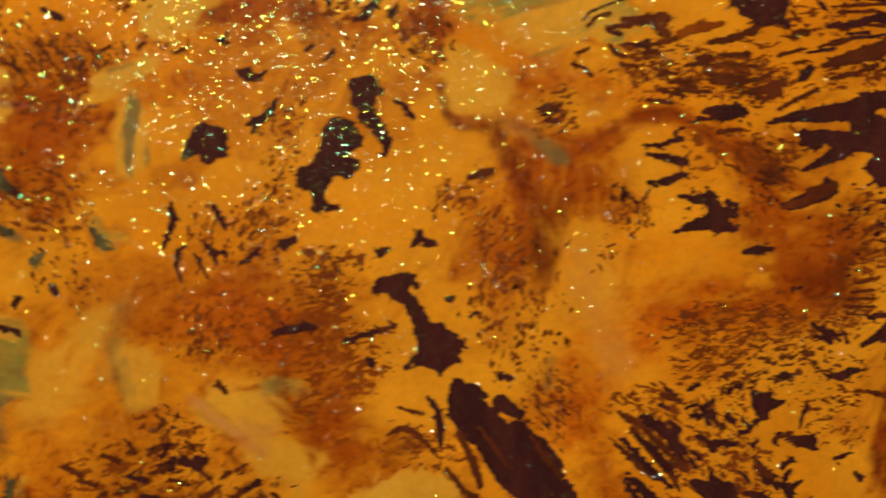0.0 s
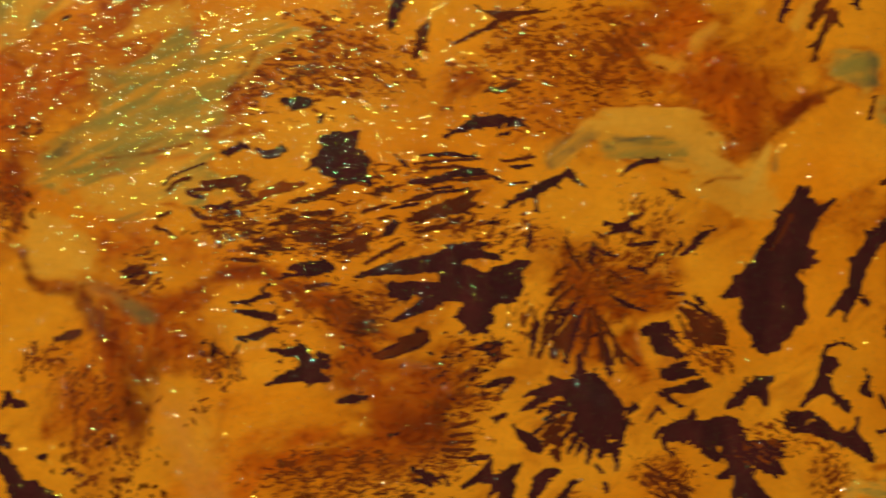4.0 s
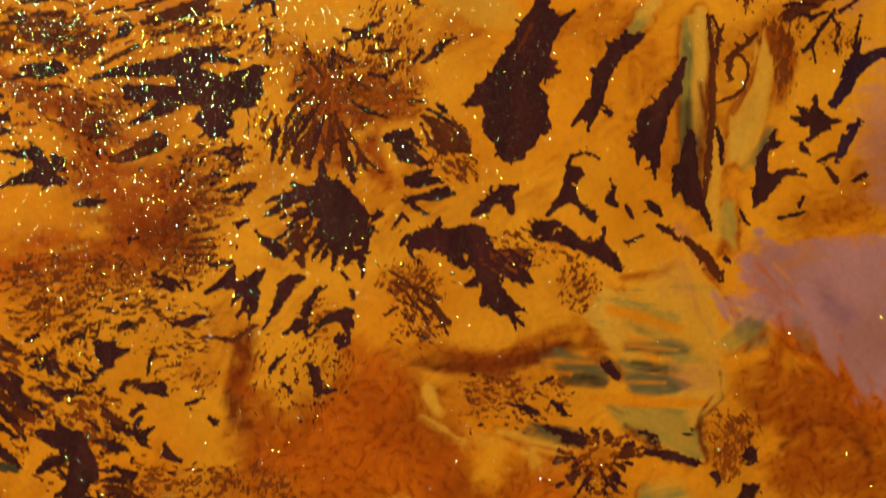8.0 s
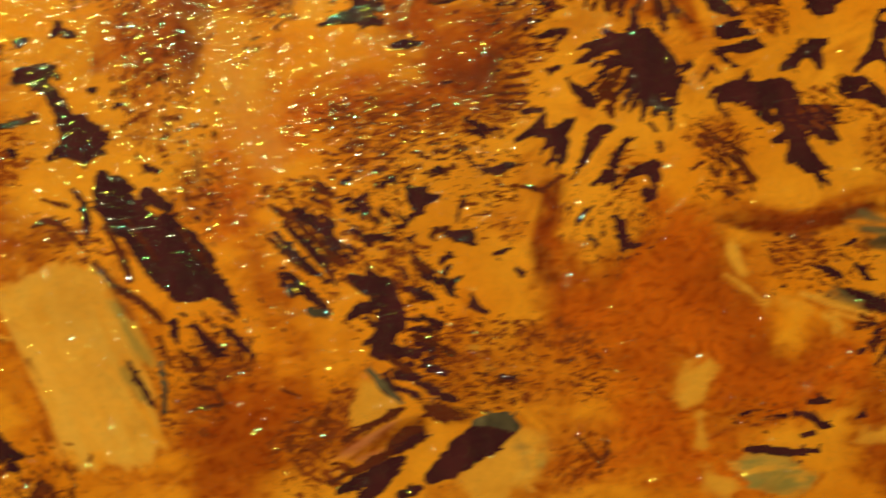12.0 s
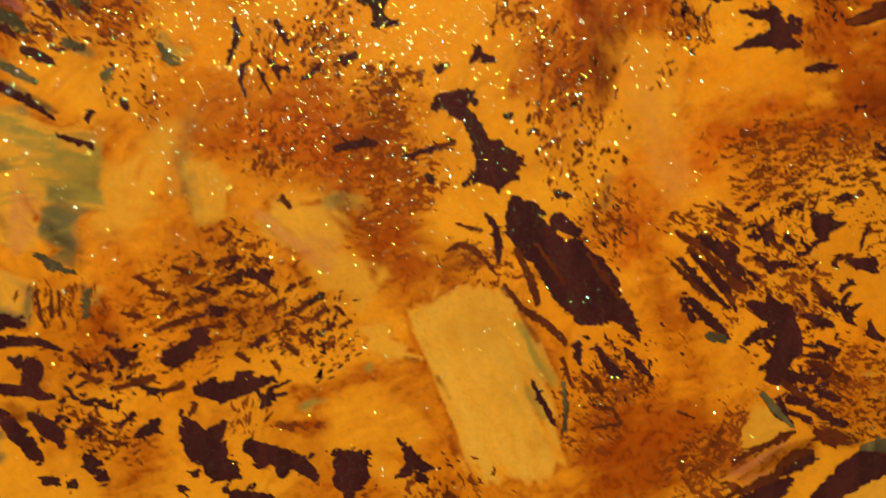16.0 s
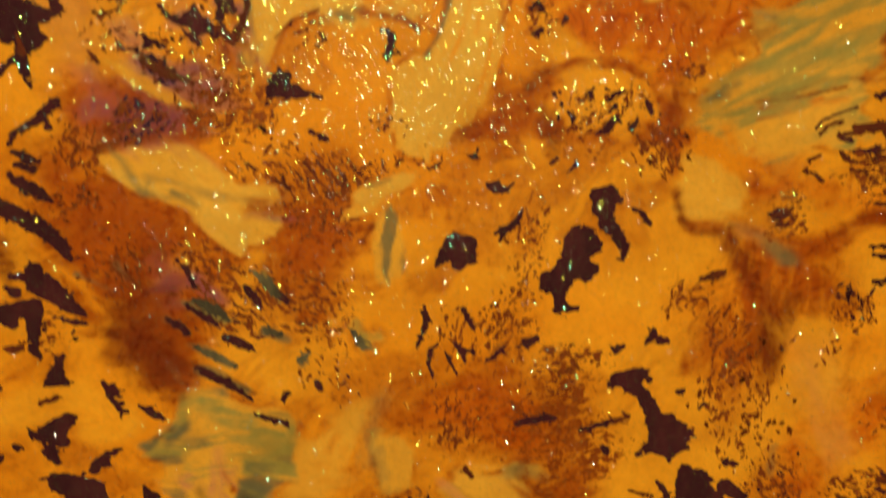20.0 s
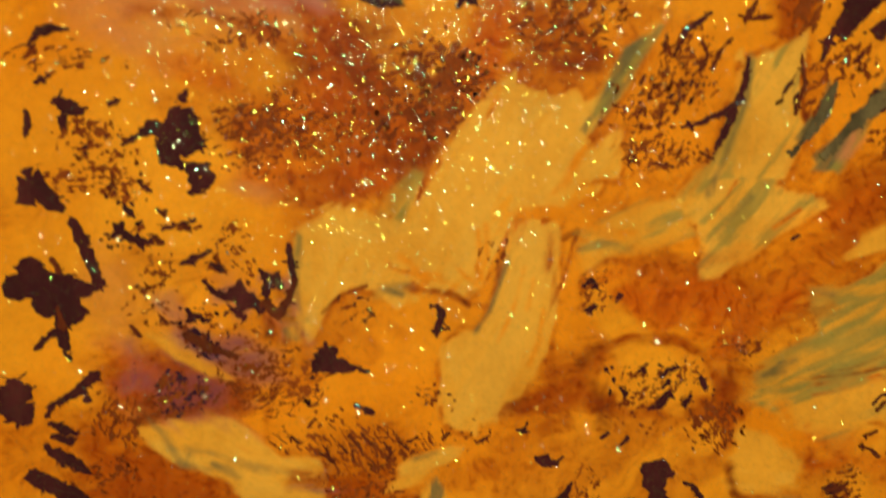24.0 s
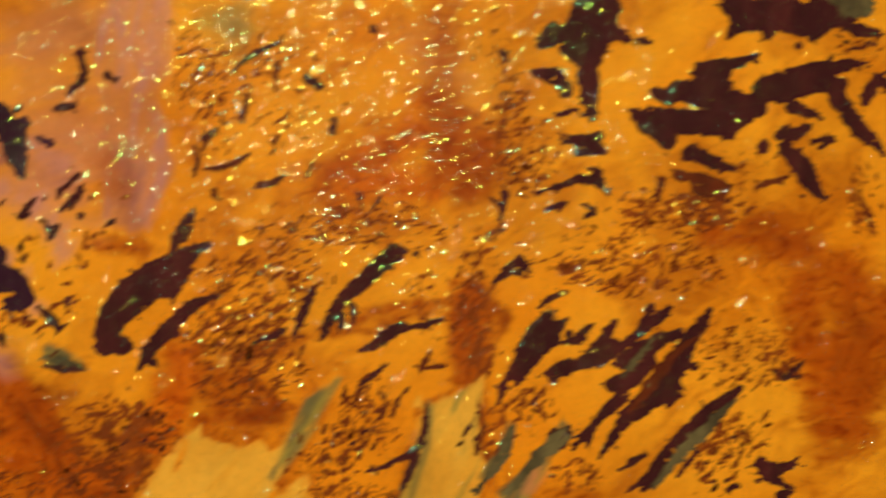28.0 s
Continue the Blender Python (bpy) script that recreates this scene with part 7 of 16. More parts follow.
brush("maroon", (19.7, 23.4, 0.1, 26.4, 24.5, 0.2, 30.9, 26.2, 0.2, 35.9, 26.5, 0.2), soft=0.3, rag=0.3, angle=12, long=6, seed=0)
brush("deep", (21.9, 20.9, 0.3, 28.6, 22.7, 0.4, 34, 23.6, 0.4), soft=0.4, rag=0.4, angle=12, long=5, weight=0.75, seed=1)
brush("maroon", (40.2, 35.4, 0.3, 43.4, 38.4, 0.2, 38.3, 31.3, 0.3), soft=0.4, rag=0.4, angle=40, seed=2)
brush("violet", (35.3, 39.5, 0.6, 34.4, 37.7, 0.5), soft=0.8, rag=0.5, weight=0.4, seed=3)
brush("deep", (18.7, 17.7, 0.5, 21.3, 17, 0.4), soft=0.4, rag=0.4, seed=4)
brush("amber", (-7.4, -58.5, 4.3, -0.7, -60.7, 3.2, -10.1, -61.7, 2.1, 2.8, -70.7, 1.6), soft=1.6, rag=0.9, seed=5)
brush("rust", (-15.7, -55.1, 1.4, -11.5, -54.6, 1.1, -5.7, -52.6, 0.9), soft=1.1, rag=1.0, weight=0.8, seed=6)
brush("maroon", (5.4, -61.9, 0.5, 6.2, -63.9, 0.5), soft=0.6, rag=0.5, seed=7)
brush("maroon", (3.7, -53.2, 0.3, 5.3, -55.9, 0.3), soft=0.4, rag=0.4, seed=8)
brush("straw", (-2.7, -49.6, 0.7, -4.5, -47.2, 0.7), soft=0.6, rag=0.5, angle=-30, seed=9)
brush("maroon", (-0.9, -50.2, 0.3, 0.9, -50.5, 0.3), soft=0.3, rag=0.3, seed=10)
brush("green", (-14.4, -57, 0.3, -12.2, -56.1, 0.3), soft=0.3, rag=0.3, angle=25, seed=11)
brush("green", (-5.7, -51.8, 0.4), soft=0.3, rag=0.3, seed=12)
# purple-pink reflected haze over the amber, washed on as colour
brush("rose", (-53.4, 98.4, 4.3, -43.9, 97.2, 5, -51.1, 84.7, 2.8), soft=4.3, rag=1.7, weight=0.5, seed=13)
brush("lilac", (-35.1, 96.7, 2.8, -28.8, 101.6, 2.4, -37.2, 91.9, 2.1), soft=3.5, rag=1.7, weight=0.4, seed=14)
brush("violet", (-37.8, 98, 1.7, -30.4, 88.5, 1.1), soft=2.1, rag=1.4, weight=0.35, seed=15)
brush("grey", (-48.1, 82.7, 0.6, -46.6, 85.8, 0.6, -45.2, 88.3, 0.4), soft=0.6, rag=0.6, angle=60, weight=0.8, seed=16)
brush("rust", (-55.7, 72.7, 3.5, -52.2, 74.9, 2.1), soft=2.8, rag=1.8, weight=0.8, seed=17)
brush("deep", (-56.1, 62, 3.5, -50.4, 66.3, 2.8), soft=2.8, rag=1.8, weight=0.7, seed=18)
brush("rust", (128.9, -33.9, 0.9, 127.1, -31.5, 0.7, 128.3, -38.1, 0.6), soft=0.8, rag=0.8, weight=0.8, seed=19)
brush("straw", corners=((126.8, -29.4), (129, -26.2), (131.4, -25.4), (136.9, -27.6), (141.9, -30.2), (145.7, -32.8), (148.3, -38.4), (148, -42.6), (145.1, -45), (145.2, -52.7), (142, -51), (139.5, -47.1), (135.7, -43.3), (135.7, -37.2), (132, -35.9), (130.2, -32.8)), streak="green", soft=0.4, rag=0.5, angle=-10, long=5, seed=20)
brush("green", (131.4, -26.9, 0.6, 135.7, -28.5, 0.5), soft=0.5, rag=0.5, angle=-15, weight=0.7, seed=21)
brush("grey", (134.5, -30.9, 0.3, 139.4, -33.1, 0.5, 143.2, -34.5, 0.4), streak="straw", soft=0.5, rag=0.5, angle=-12, long=6, weight=0.7, seed=22)
brush("orange", (131.4, -27.8, 0.2, 136.9, -29.4, 0.3, 141.9, -31.1, 0.2), soft=0.2, rag=0.3, angle=-10, long=6, seed=23)
brush("orange", (133.2, -32.4, 0.2, 136.9, -33.4, 0.2), soft=0.2, rag=0.2, angle=-10, seed=24)
brush("grey", corners=((133.5, -38.3), (136.9, -38.2), (142, -39), (145.1, -40.2), (140.7, -41.6), (133.8, -41.3)), streak="black", soft=0.3, rag=0.5, angle=-4, long=8, seed=25)
brush("grey", corners=((122.2, -36.1), (127.1, -36.6), (130.1, -38.8), (129.5, -40.3), (124, -39.4), (122.8, -37.9)), streak="black", soft=0.4, rag=0.4, angle=-12, long=6, weight=0.85, seed=26)
brush("orange", (135.7, -35.1, 0.2, 139.4, -36.2, 0.3), soft=0.2, rag=0.3, angle=-10, seed=27)
brush("orange", (129.5, -41.3, 0.3, 136.3, -42.4, 0.3, 143.2, -43.3, 0.3), soft=0.2, rag=0.3, angle=-4, long=6, seed=28)
brush("green", corners=((131.4, -43.6), (137, -44.1), (145.1, -44.8), (145.2, -52.4), (142, -51), (137, -47.6), (133.2, -45.6)), streak="straw", soft=0.3, rag=0.3, angle=-8, seed=29)
brush("maroon", (147.9, -38.3, 0.1, 148.4, -42.7, 0.2, 145.1, -45.3, 0.2, 144.5, -48.6, 0.2, 145.9, -52.4, 0.2), soft=0.2, rag=0.2, seed=30)
brush("orange", (156.6, -21.7, 0.2, 159.8, -24.8, 0.2), soft=0.2, rag=0.3, angle=-45, seed=31)
brush("orange", (161.3, -27.5, 0.2, 164.6, -30.7, 0.3), soft=0.2, rag=0.4, angle=-45, seed=32)
brush("rust", (166.3, -32.9, 0.2, 169.5, -37.5, 0.3), soft=0.2, rag=0.4, angle=-50, seed=33)
brush("rust", (170.7, -37.6, 0.2, 173.2, -42.3, 0.3), soft=0.2, rag=0.4, angle=-55, seed=34)
brush("lilac", (154.5, -24.9, 0.2, 157, -27.2, 0.2), soft=0.2, rag=0.3, angle=-45, seed=35)
brush("lilac", (159.7, -30, 0.2, 162.5, -32.3, 0.2), soft=0.2, rag=0.3, angle=-45, seed=36)
brush("rose", (159.6, -22, 0.7, 167.1, -20.4, 0.7), soft=0.8, rag=0.8, weight=0.6, seed=37)
brush("violet", (169.2, -30.3, 1.7, 164.3, -25.7, 1), soft=2.0, rag=1.5, angle=-40, weight=0.3, seed=38)
brush("green", (136.6, 15.6, 0.62, 134.7, 13.7, 0.79, 133.3, 12.5, 0.61), soft=0.6, rag=0.4, angle=45, long=5, seed=0)
brush("straw", (138.4, 17.9, 0.53, 136.5, 15.8, 0.62), soft=0.8, rag=0.5, angle=45, long=5, seed=1)
brush("cream", (144.6, 16.9, 0.89, 144.7, 10.2, 1.08, 144.3, 3.4, 0.99, 144, -0.9, 0.72), soft=0.5, rag=0.3, angle=88, long=8, seed=2)
brush("green", (142.7, 15.2, 0.8, 142.5, 8.5, 1.07, 142.3, 3.4, 0.98, 142.2, -1.7, 0.72), soft=0.6, rag=0.3, angle=88, long=8, streak='grey', seed=3)
brush("straw", (146.9, -0.9, 0.63, 146.7, -6.9, 0.82, 146.2, -12.5, 0.82, 147.5, -17.3, 0.64), soft=0.6, rag=0.4, angle=88, long=6, seed=4)
brush("black", (142.4, 2.6, 0.72, 143.1, -1.7, 1.26, 143.1, -6.8, 1.62, 143.4, -10.7, 1.45), soft=1.2, rag=0.8, angle=85, long=6, seed=5)
brush("maroon", (145.1, 6, 0.45, 145.6, -1.7, 0.81, 145, -9.5, 0.82), soft=0.8, rag=0.5, angle=85, long=8, seed=6)
brush("cream", (154.6, 13.8, 0.18, 154.8, 9.4, 0.91, 154.3, 5.1, 1.55, 152.5, 0.8, 2.1, 150.7, -2.6, 1.55, 149.7, -5.8, 0.46), soft=0.4, rag=0.4, angle=65, long=4, seed=7)
brush("rust", (156.8, 13.6, 0.73, 158.4, 9.4, 1.1, 156.7, 4.2, 0.55), soft=1.2, rag=1.2, angle=80, long=3, seed=8)
brush("grey", (155.8, -1.1, 0.64, 154.7, -3.7, 0.74, 153.5, -5.7, 0.46), soft=0.7, rag=0.5, angle=60, long=4, seed=9)
brush("rose", (141.2, -15.6, 0.36, 143.4, -18.3, 0.45, 145.5, -21.2, 0.27), soft=0.6, rag=0.5, angle=-50, long=4, seed=10)
brush("maroon", (142.5, -17.6, 0.27, 144.8, -20.3, 0.36, 146.8, -23, 0.18), soft=0.5, rag=0.4, angle=-50, long=4, seed=11)
brush("green", (148.6, -14.3, 0.73, 149.6, -17.8, 0.73, 150.3, -19.1, 0.28), soft=0.5, rag=0.3, angle=-70, long=4, seed=12)
brush("cream", (129.5, -25.5, 0.89, 128.6, -29.8, 1.42, 130.8, -32.5, 1.07), soft=0.6, rag=0.7, angle=-10, long=3, seed=13)
brush("green", (134, -29.1, 1.26, 139.4, -30.2, 1.09), soft=1, rag=0.8, angle=-12, long=6, streak='cream', seed=14)
brush("orange", (130, -27.7, 0.36, 134.9, -29, 0.45, 140.7, -30.9, 0.27), soft=0.4, rag=0.3, angle=-10, long=6, seed=15)
brush("orange", (134.9, -34.4, 0.36, 140.8, -36.4, 0.36), soft=0.4, rag=0.3, angle=-15, long=6, seed=16)
brush("orange", (127.7, -41.5, 0.54, 134, -41.4, 0.54, 141.2, -43.1, 0.46), soft=0.5, rag=0.4, angle=-4, long=6, seed=17)
brush("grey", (129.1, -35.5, 0.53, 131.3, -37.3, 0.9), soft=0.8, rag=0.7, angle=-40, long=3, seed=18)
brush("grey", (134.9, -37.2, 0.72, 140.8, -37.7, 0.82), soft=0.8, rag=0.6, angle=-4, long=8, streak='black', seed=19)
brush("black", (134.4, -38.9, 0.63, 140.8, -40.1, 0.64), soft=0.7, rag=0.6, angle=-5, long=8, streak='grey', seed=20)
brush("grey", (119.8, -34, 0.7, 124.2, -35, 0.79, 127.7, -36.3, 0.62), soft=1.1, rag=0.9, angle=-12, long=6, weight=0.7, seed=21)
brush("grey", (122, -36.9, 0.44, 126.8, -38.4, 0.71, 129.5, -39.4, 0.36), soft=0.8, rag=0.8, angle=-12, long=6, streak='black', seed=22)
brush("green", (134, -44.5, 1.08, 138.5, -46.5, 1.46, 142.6, -48, 1.66, 145, -50.8, 0.93), soft=0.6, rag=0.5, angle=-25, long=4, seed=23)
brush("black", (129.9, -42.8, 0.36, 133.1, -44.4, 0.45, 136.7, -47.9, 0.36), soft=0.6, rag=0.5, angle=-35, long=4, seed=24)
brush("cream", (143.1, -44.9, 1.1, 146.3, -42, 0.92, 145.8, -39.3, 0.92), soft=1, rag=0.7, angle=60, seed=25)
brush("maroon", (144.9, -45, 0.18, 144.2, -47.2, 0.28, 145.4, -50.9, 0.28), soft=0.5, rag=0.5, seed=26)
brush("cream", (114.4, -46.6, 0.35, 118.8, -48.6, 0.44, 123.2, -49.7, 0.27), soft=0.6, rag=0.5, angle=-15, long=6, seed=27)
brush("straw", (117, -50.7, 0.53, 118.8, -52.9, 0.35), soft=0.6, rag=0.5, angle=-50, long=3, seed=28)
brush("lilac", (152, -22.5, 0.55, 153, -19.6, 0.65, 154.1, -17.3, 0.46), soft=0.5, rag=0.8, seed=29)
brush("lilac", (154.5, -26.3, 1.12, 153.1, -23.6, 0.83), soft=0.6, rag=0.8, seed=30)
brush("lilac", (163.5, -30.1, 0.95, 166.4, -37.4, 0.48), soft=0.6, rag=1, angle=-60, long=4, seed=31)
brush("lilac", (169.3, -35.7, 0.96, 172.7, -42.2, 0.48), soft=0.6, rag=1, angle=-60, long=4, seed=32)
brush("lilac", (146.7, -26, 0.18, 149, -29.6, 0.28), soft=0.3, rag=0.3, seed=33)
brush("lilac", (174.1, 8.5, 1.33, 174.6, -2.8, 1.14, 174.9, -9.9, 0.77), soft=3, rag=2, weight=0.5, seed=34)
brush("lilac", (158.6, -20.2, 0.65, 164.2, -19.5, 0.57, 171.8, -18.7, 0.76), soft=1, rag=1.2, weight=0.8, seed=35)
brush("maroon", (68.5, 31.9, 0.47, 71.6, 33.1, 0.95, 74.2, 32.7, 0.48), soft=1.4, rag=1, angle=15, weight=0.7, seed=0)
brush("straw", (120.4, 45, 0.68, 119, 41.4, 0.42), soft=0.8, rag=0.6, angle=70, long=5, streak='grey', seed=1)
brush("green", (124.9, 34.9, 0.26, 126.3, 35.5, 1.2, 128.9, 36.3, 1.72, 129.9, 34.4, 1.03), soft=0.8, rag=0.6, angle=10, long=3, seed=2)
brush("grey", (130.1, 37.9, 0.43, 130.6, 33.5, 0.52), soft=0.8, rag=0.5, angle=80, weight=0.7, seed=3)
brush("maroon", (113.3, 23.7, 0.59, 115.8, 26.6, 0.76, 118.3, 29, 0.68, 120.8, 30.6, 0.51, 125.2, 33.2, 0.17), soft=1.2, rag=0.9, angle=40, long=2.5, seed=4)
brush("rust", (104.8, 34.2, 2.07, 111.5, 33.4, 1.84, 112.4, 27, 1.52, 109.1, 23, 0.67), soft=2.5, rag=1.5, angle=60, seed=5)
brush("cream", (91.1, 29.2, 0.57, 95, 28.4, 1.23, 99.9, 27.4, 1.49, 104.1, 25.4, 1.33, 106.6, 22.2, 1, 110, 19.9, 1.01, 111.7, 18.5, 0.84), soft=0.4, rag=0.5, angle=-5, long=5, seed=6)
brush("cream", (115.2, 24.7, 0.17, 113.8, 22.1, 0.51, 112.7, 19.7, 0.76), soft=0.4, rag=0.4, angle=65, long=4, seed=7)
brush("cream", (102.4, 28.4, 0.66, 106.4, 29.2, 0.17), soft=0.3, rag=0.3, angle=10, long=4, seed=8)
brush("green", (92.1, 25.3, 0.57, 96.6, 24.3, 0.82, 101.2, 24.3, 0.41), soft=0.7, rag=0.6, angle=-4, long=8, seed=9)
brush("grey", (92.5, 25.8, 0.25, 97.5, 25.2, 0.33), soft=0.5, rag=0.4, angle=-6, long=8, seed=10)
brush("grey", (83.6, 22.8, 0.4, 86, 25, 0.57, 89.1, 27, 0.49), soft=0.8, rag=0.6, angle=38, long=5, weight=0.8, streak='straw', seed=11)
brush("amber", (94.2, 20.5, 0.66, 100, 20.4, 1, 102.9, 19.6, 0.5), soft=0.6, rag=0.4, seed=12)
brush("rust", (104.3, 18.5, 0.08, 106.8, 20.1, 0.17, 111, 20, 0.17), soft=0.4, rag=0.3, seed=13)
brush("straw", (98.2, 36.4, 0.49, 100.7, 36.1, 0.41, 103.5, 38, 0.41, 105.2, 40.1, 0.25, 106.8, 41.3, 0.08), soft=1, rag=0.6, weight=0.7, seed=14)
brush("maroon", (34.5, 6.6, 0.15, 39.5, 7.4, 0.38, 43.3, 7.8, 0.31, 45.2, 7.2, 0.15), soft=0.7, rag=0.5, angle=8, long=3, seed=15)
brush("rust", (92.6, 5.3, 1.49, 96.8, 3.6, 1.67, 98.5, 2, 1), soft=2, rag=1.6, angle=20, seed=16)
brush("rust", (85.2, 9.5, 0.49, 86, 7.1, 0.65, 87.7, 0.6, 0.66, 90.2, -4.4, 0.41), soft=1.2, rag=1.2, angle=70, seed=17)
# purple cast of the surface reflection, put in as violet
brush("violet", (-58.8, 1.8, 1.3, -57.5, -2.5, 1.16), soft=2.5, rag=1.8, weight=0.45, seed=0)
brush("maroon", (-59.6, -12.8, 1.18, -57.1, -14.6, 1.03, -58.3, -17.3, 0.74), soft=2, rag=1.5, weight=0.8, seed=1)
brush("rust", (-58.4, -4.7, 1.46, -55.7, -9.1, 1.17), soft=2.5, rag=1.6, weight=0.8, seed=2)
brush("straw", (-55.1, -18.7, 0.89, -53.8, -22.5, 1.94, -52.9, -27, 2.25, -53.8, -30.9, 1.88), soft=0.8, rag=0.8, angle=10, long=4, streak='green', seed=3)
brush("green", (-47.4, -22.4, 1.2, -44.9, -24.7, 2.25, -43.4, -23.9, 1.2), soft=0.7, rag=0.6, angle=10, long=4, seed=4)
brush("green", (-54.7, -19.5, 0.52, -51.8, -20.2, 0.6), soft=0.8, rag=0.6, angle=-8, long=6, streak='grey', seed=5)
brush("grey", (-56.4, -23.3, 0.75, -54.2, -24, 0.6), soft=1, rag=0.7, angle=10, long=5, weight=0.7, seed=6)
brush("grey", (-47.8, -30.7, 1.06, -45.9, -31.6, 1.06, -47.5, -33.2, 0.76), soft=0.9, rag=0.8, angle=20, long=3, streak='green', seed=7)
brush("rust", (-51.4, -28.6, 0.3, -50, -30.9, 0.38), soft=0.6, rag=0.5, seed=8)
brush("straw", (-40.4, -25.4, 1.06, -37.7, -24.6, 1.21, -33.9, -20.4, 0.6, -31.2, -18.3, 0.3), soft=1.2, rag=0.9, angle=55, long=3, seed=9)
brush("cream", (-29.4, -25.3, 0.45, -27.6, -26.1, 1.37, -25.7, -27.6, 0.76, -28, -29.6, 0.61), soft=0.7, rag=0.6, angle=60, seed=10)
brush("green", (-29.1, -27.6, 0.61, -28, -29.2, 0.61), soft=0.8, rag=0.5, weight=0.6, seed=11)
brush("straw", (-18.9, -31.5, 1.07, -15, -31.8, 1.39, -12.7, -30.6, 0.92), soft=0.7, rag=0.9, angle=20, seed=12)
brush("straw", (-10.4, -38.9, 1.4, -6.5, -38.9, 1.4, -8, -40.5, 0.78), soft=0.7, rag=0.9, angle=20, seed=13)
brush("straw", (-9.6, -28.7, 0.62, -8.1, -28.3, 0.62), soft=0.6, rag=0.5, streak='green', seed=14)
brush("straw", (-4.5, -46.5, 0.79, -4.1, -48.2, 0.63), soft=0.8, rag=0.7, seed=15)
brush("straw", (-55, -39.1, 0.76, -54, -41.9, 1.37, -52.5, -43.8, 0.61), soft=0.5, rag=0.4, angle=70, seed=16)
brush("grey", (-51.4, -41.1, 0.23, -52.3, -44.6, 0.38), soft=0.5, rag=0.4, angle=75, long=3, seed=17)
brush("grey", (-62.4, -42.5, 0.53, -57.5, -43.9, 0.53, -53.6, -44.7, 0.31), soft=0.7, rag=0.5, angle=-12, long=6, seed=18)
brush("rust", (-19.1, -59.5, 0.32, -15.9, -60.1, 0.79, -11.8, -59.4, 0.48), soft=0.8, rag=0.7, angle=-5, long=3, seed=19)
brush("green", (16.4, -47.2, 0.32, 18.2, -50.6, 0.88, 19.7, -53.7, 0.48), soft=0.6, rag=0.5, angle=-55, long=4, streak='straw', seed=20)
brush("cream", (3.8, -43.3, 1.1, 7.7, -42.5, 1.42, 12.5, -44.1, 1.27), soft=0.6, rag=1.2, angle=70, long=4, seed=21)
brush("rust", (4.5, -40.9, 0.47, 7.6, -39.2, 0.39), soft=1, rag=1, seed=22)
brush("maroon", (24.5, -9.6, 0.61, 25, -12.6, 0.77, 24, -16.4, 0.46), soft=1.4, rag=1.2, angle=80, long=3, weight=0.8, seed=23)
# brown-violet pigment, made purpler to take in reflected haze
brush("violet", (-54.2, 34.3, 1.03, -52.7, 31.8, 0.81), soft=1.6, rag=1.5, angle=40, weight=0.6, seed=0)
brush("violet", (-60.3, 27.5, 1.33, -56.7, 25.9, 0.96), soft=1.8, rag=1.5, angle=-30, weight=0.6, seed=1)
brush("violet", (-63.2, 21.8, 1.78, -60.7, 19.3, 1.34), soft=2, rag=1.6, angle=30, weight=0.6, seed=2)
brush("violet", (-45.9, 29.3, 0.52, -44.1, 27.3, 0.45), soft=1.2, rag=1, weight=0.5, seed=3)
brush("straw", (-65.7, 15.1, 0.37, -63.5, 15.5, 0.97, -60.2, 14.8, 1.42, -56.4, 14, 1.65), soft=0.6, rag=0.9, angle=-30, long=4, seed=4)
brush("cream", (-56.4, 14.4, 1.5, -52.8, 11.8, 1.51, -49.9, 7.9, 1.82, -46.9, 6.4, 1.67, -44.6, 7.2, 1.06), soft=0.6, rag=0.9, angle=-35, long=4, seed=5)
brush("grey", (-61.1, 11, 0.23, -57.3, 10.2, 0.23), soft=0.6, rag=0.5, weight=0.6, seed=6)
brush("cream", (-16.2, 36.7, 2.68, -17.1, 30.5, 2.47, -19.8, 24.6, 2.71, -21.7, 20.1, 2.27, -24.1, 23.1, 1.66), soft=0.6, rag=0.8, angle=75, long=4, seed=7)
brush("straw", (-23.6, 26.1, 1.2, -24.3, 22.3, 1.21, -23.6, 19, 1.06), soft=0.7, rag=0.7, angle=80, streak='cream', seed=8)
brush("orange", (-14.3, 32, 0.22, -14.8, 27.6, 0.23, -16.1, 24.6, 0.15), soft=0.4, rag=0.4, angle=78, long=6, seed=9)
brush("cream", (-31.6, 10.2, 0.3, -29.3, 11, 0.69, -25.9, 12.4, 0.53), soft=0.6, rag=0.6, angle=25, seed=10)
brush("grey", (-30.5, 11.8, 0.23, -27.8, 12.7, 0.3), soft=0.5, rag=0.4, angle=25, weight=0.7, seed=11)
brush("straw", (13.2, 14.9, 0.77, 14.5, 11.8, 1.71, 17.6, 12.2, 1.71, 16.3, 9.5, 1.09), soft=0.5, rag=0.6, seed=12)
brush("orange", (14.3, 17.2, 0.54, 18.3, 14.9, 0.78, 22.6, 14.1, 0.54), soft=0.6, rag=0.5, angle=-20, seed=13)
brush("straw", (15.7, 20.1, 0.31, 20.4, 18.7, 1.39, 26.5, 19.6, 2.01, 32.5, 22.9, 1.55, 39.2, 27.1, 1.54), soft=0.6, rag=1, angle=25, long=6, seed=14)
brush("green", (14.4, 23.2, 0.31, 18.5, 24.7, 0.84, 24.5, 27.7, 1.07, 33.5, 30.4, 1.07), soft=0.7, rag=1, angle=28, long=7, streak='straw', seed=15)
brush("green", (15, 21, 0.23, 21, 22, 0.46, 27.9, 23.1, 0.31), soft=0.6, rag=0.8, angle=14, long=7, seed=16)
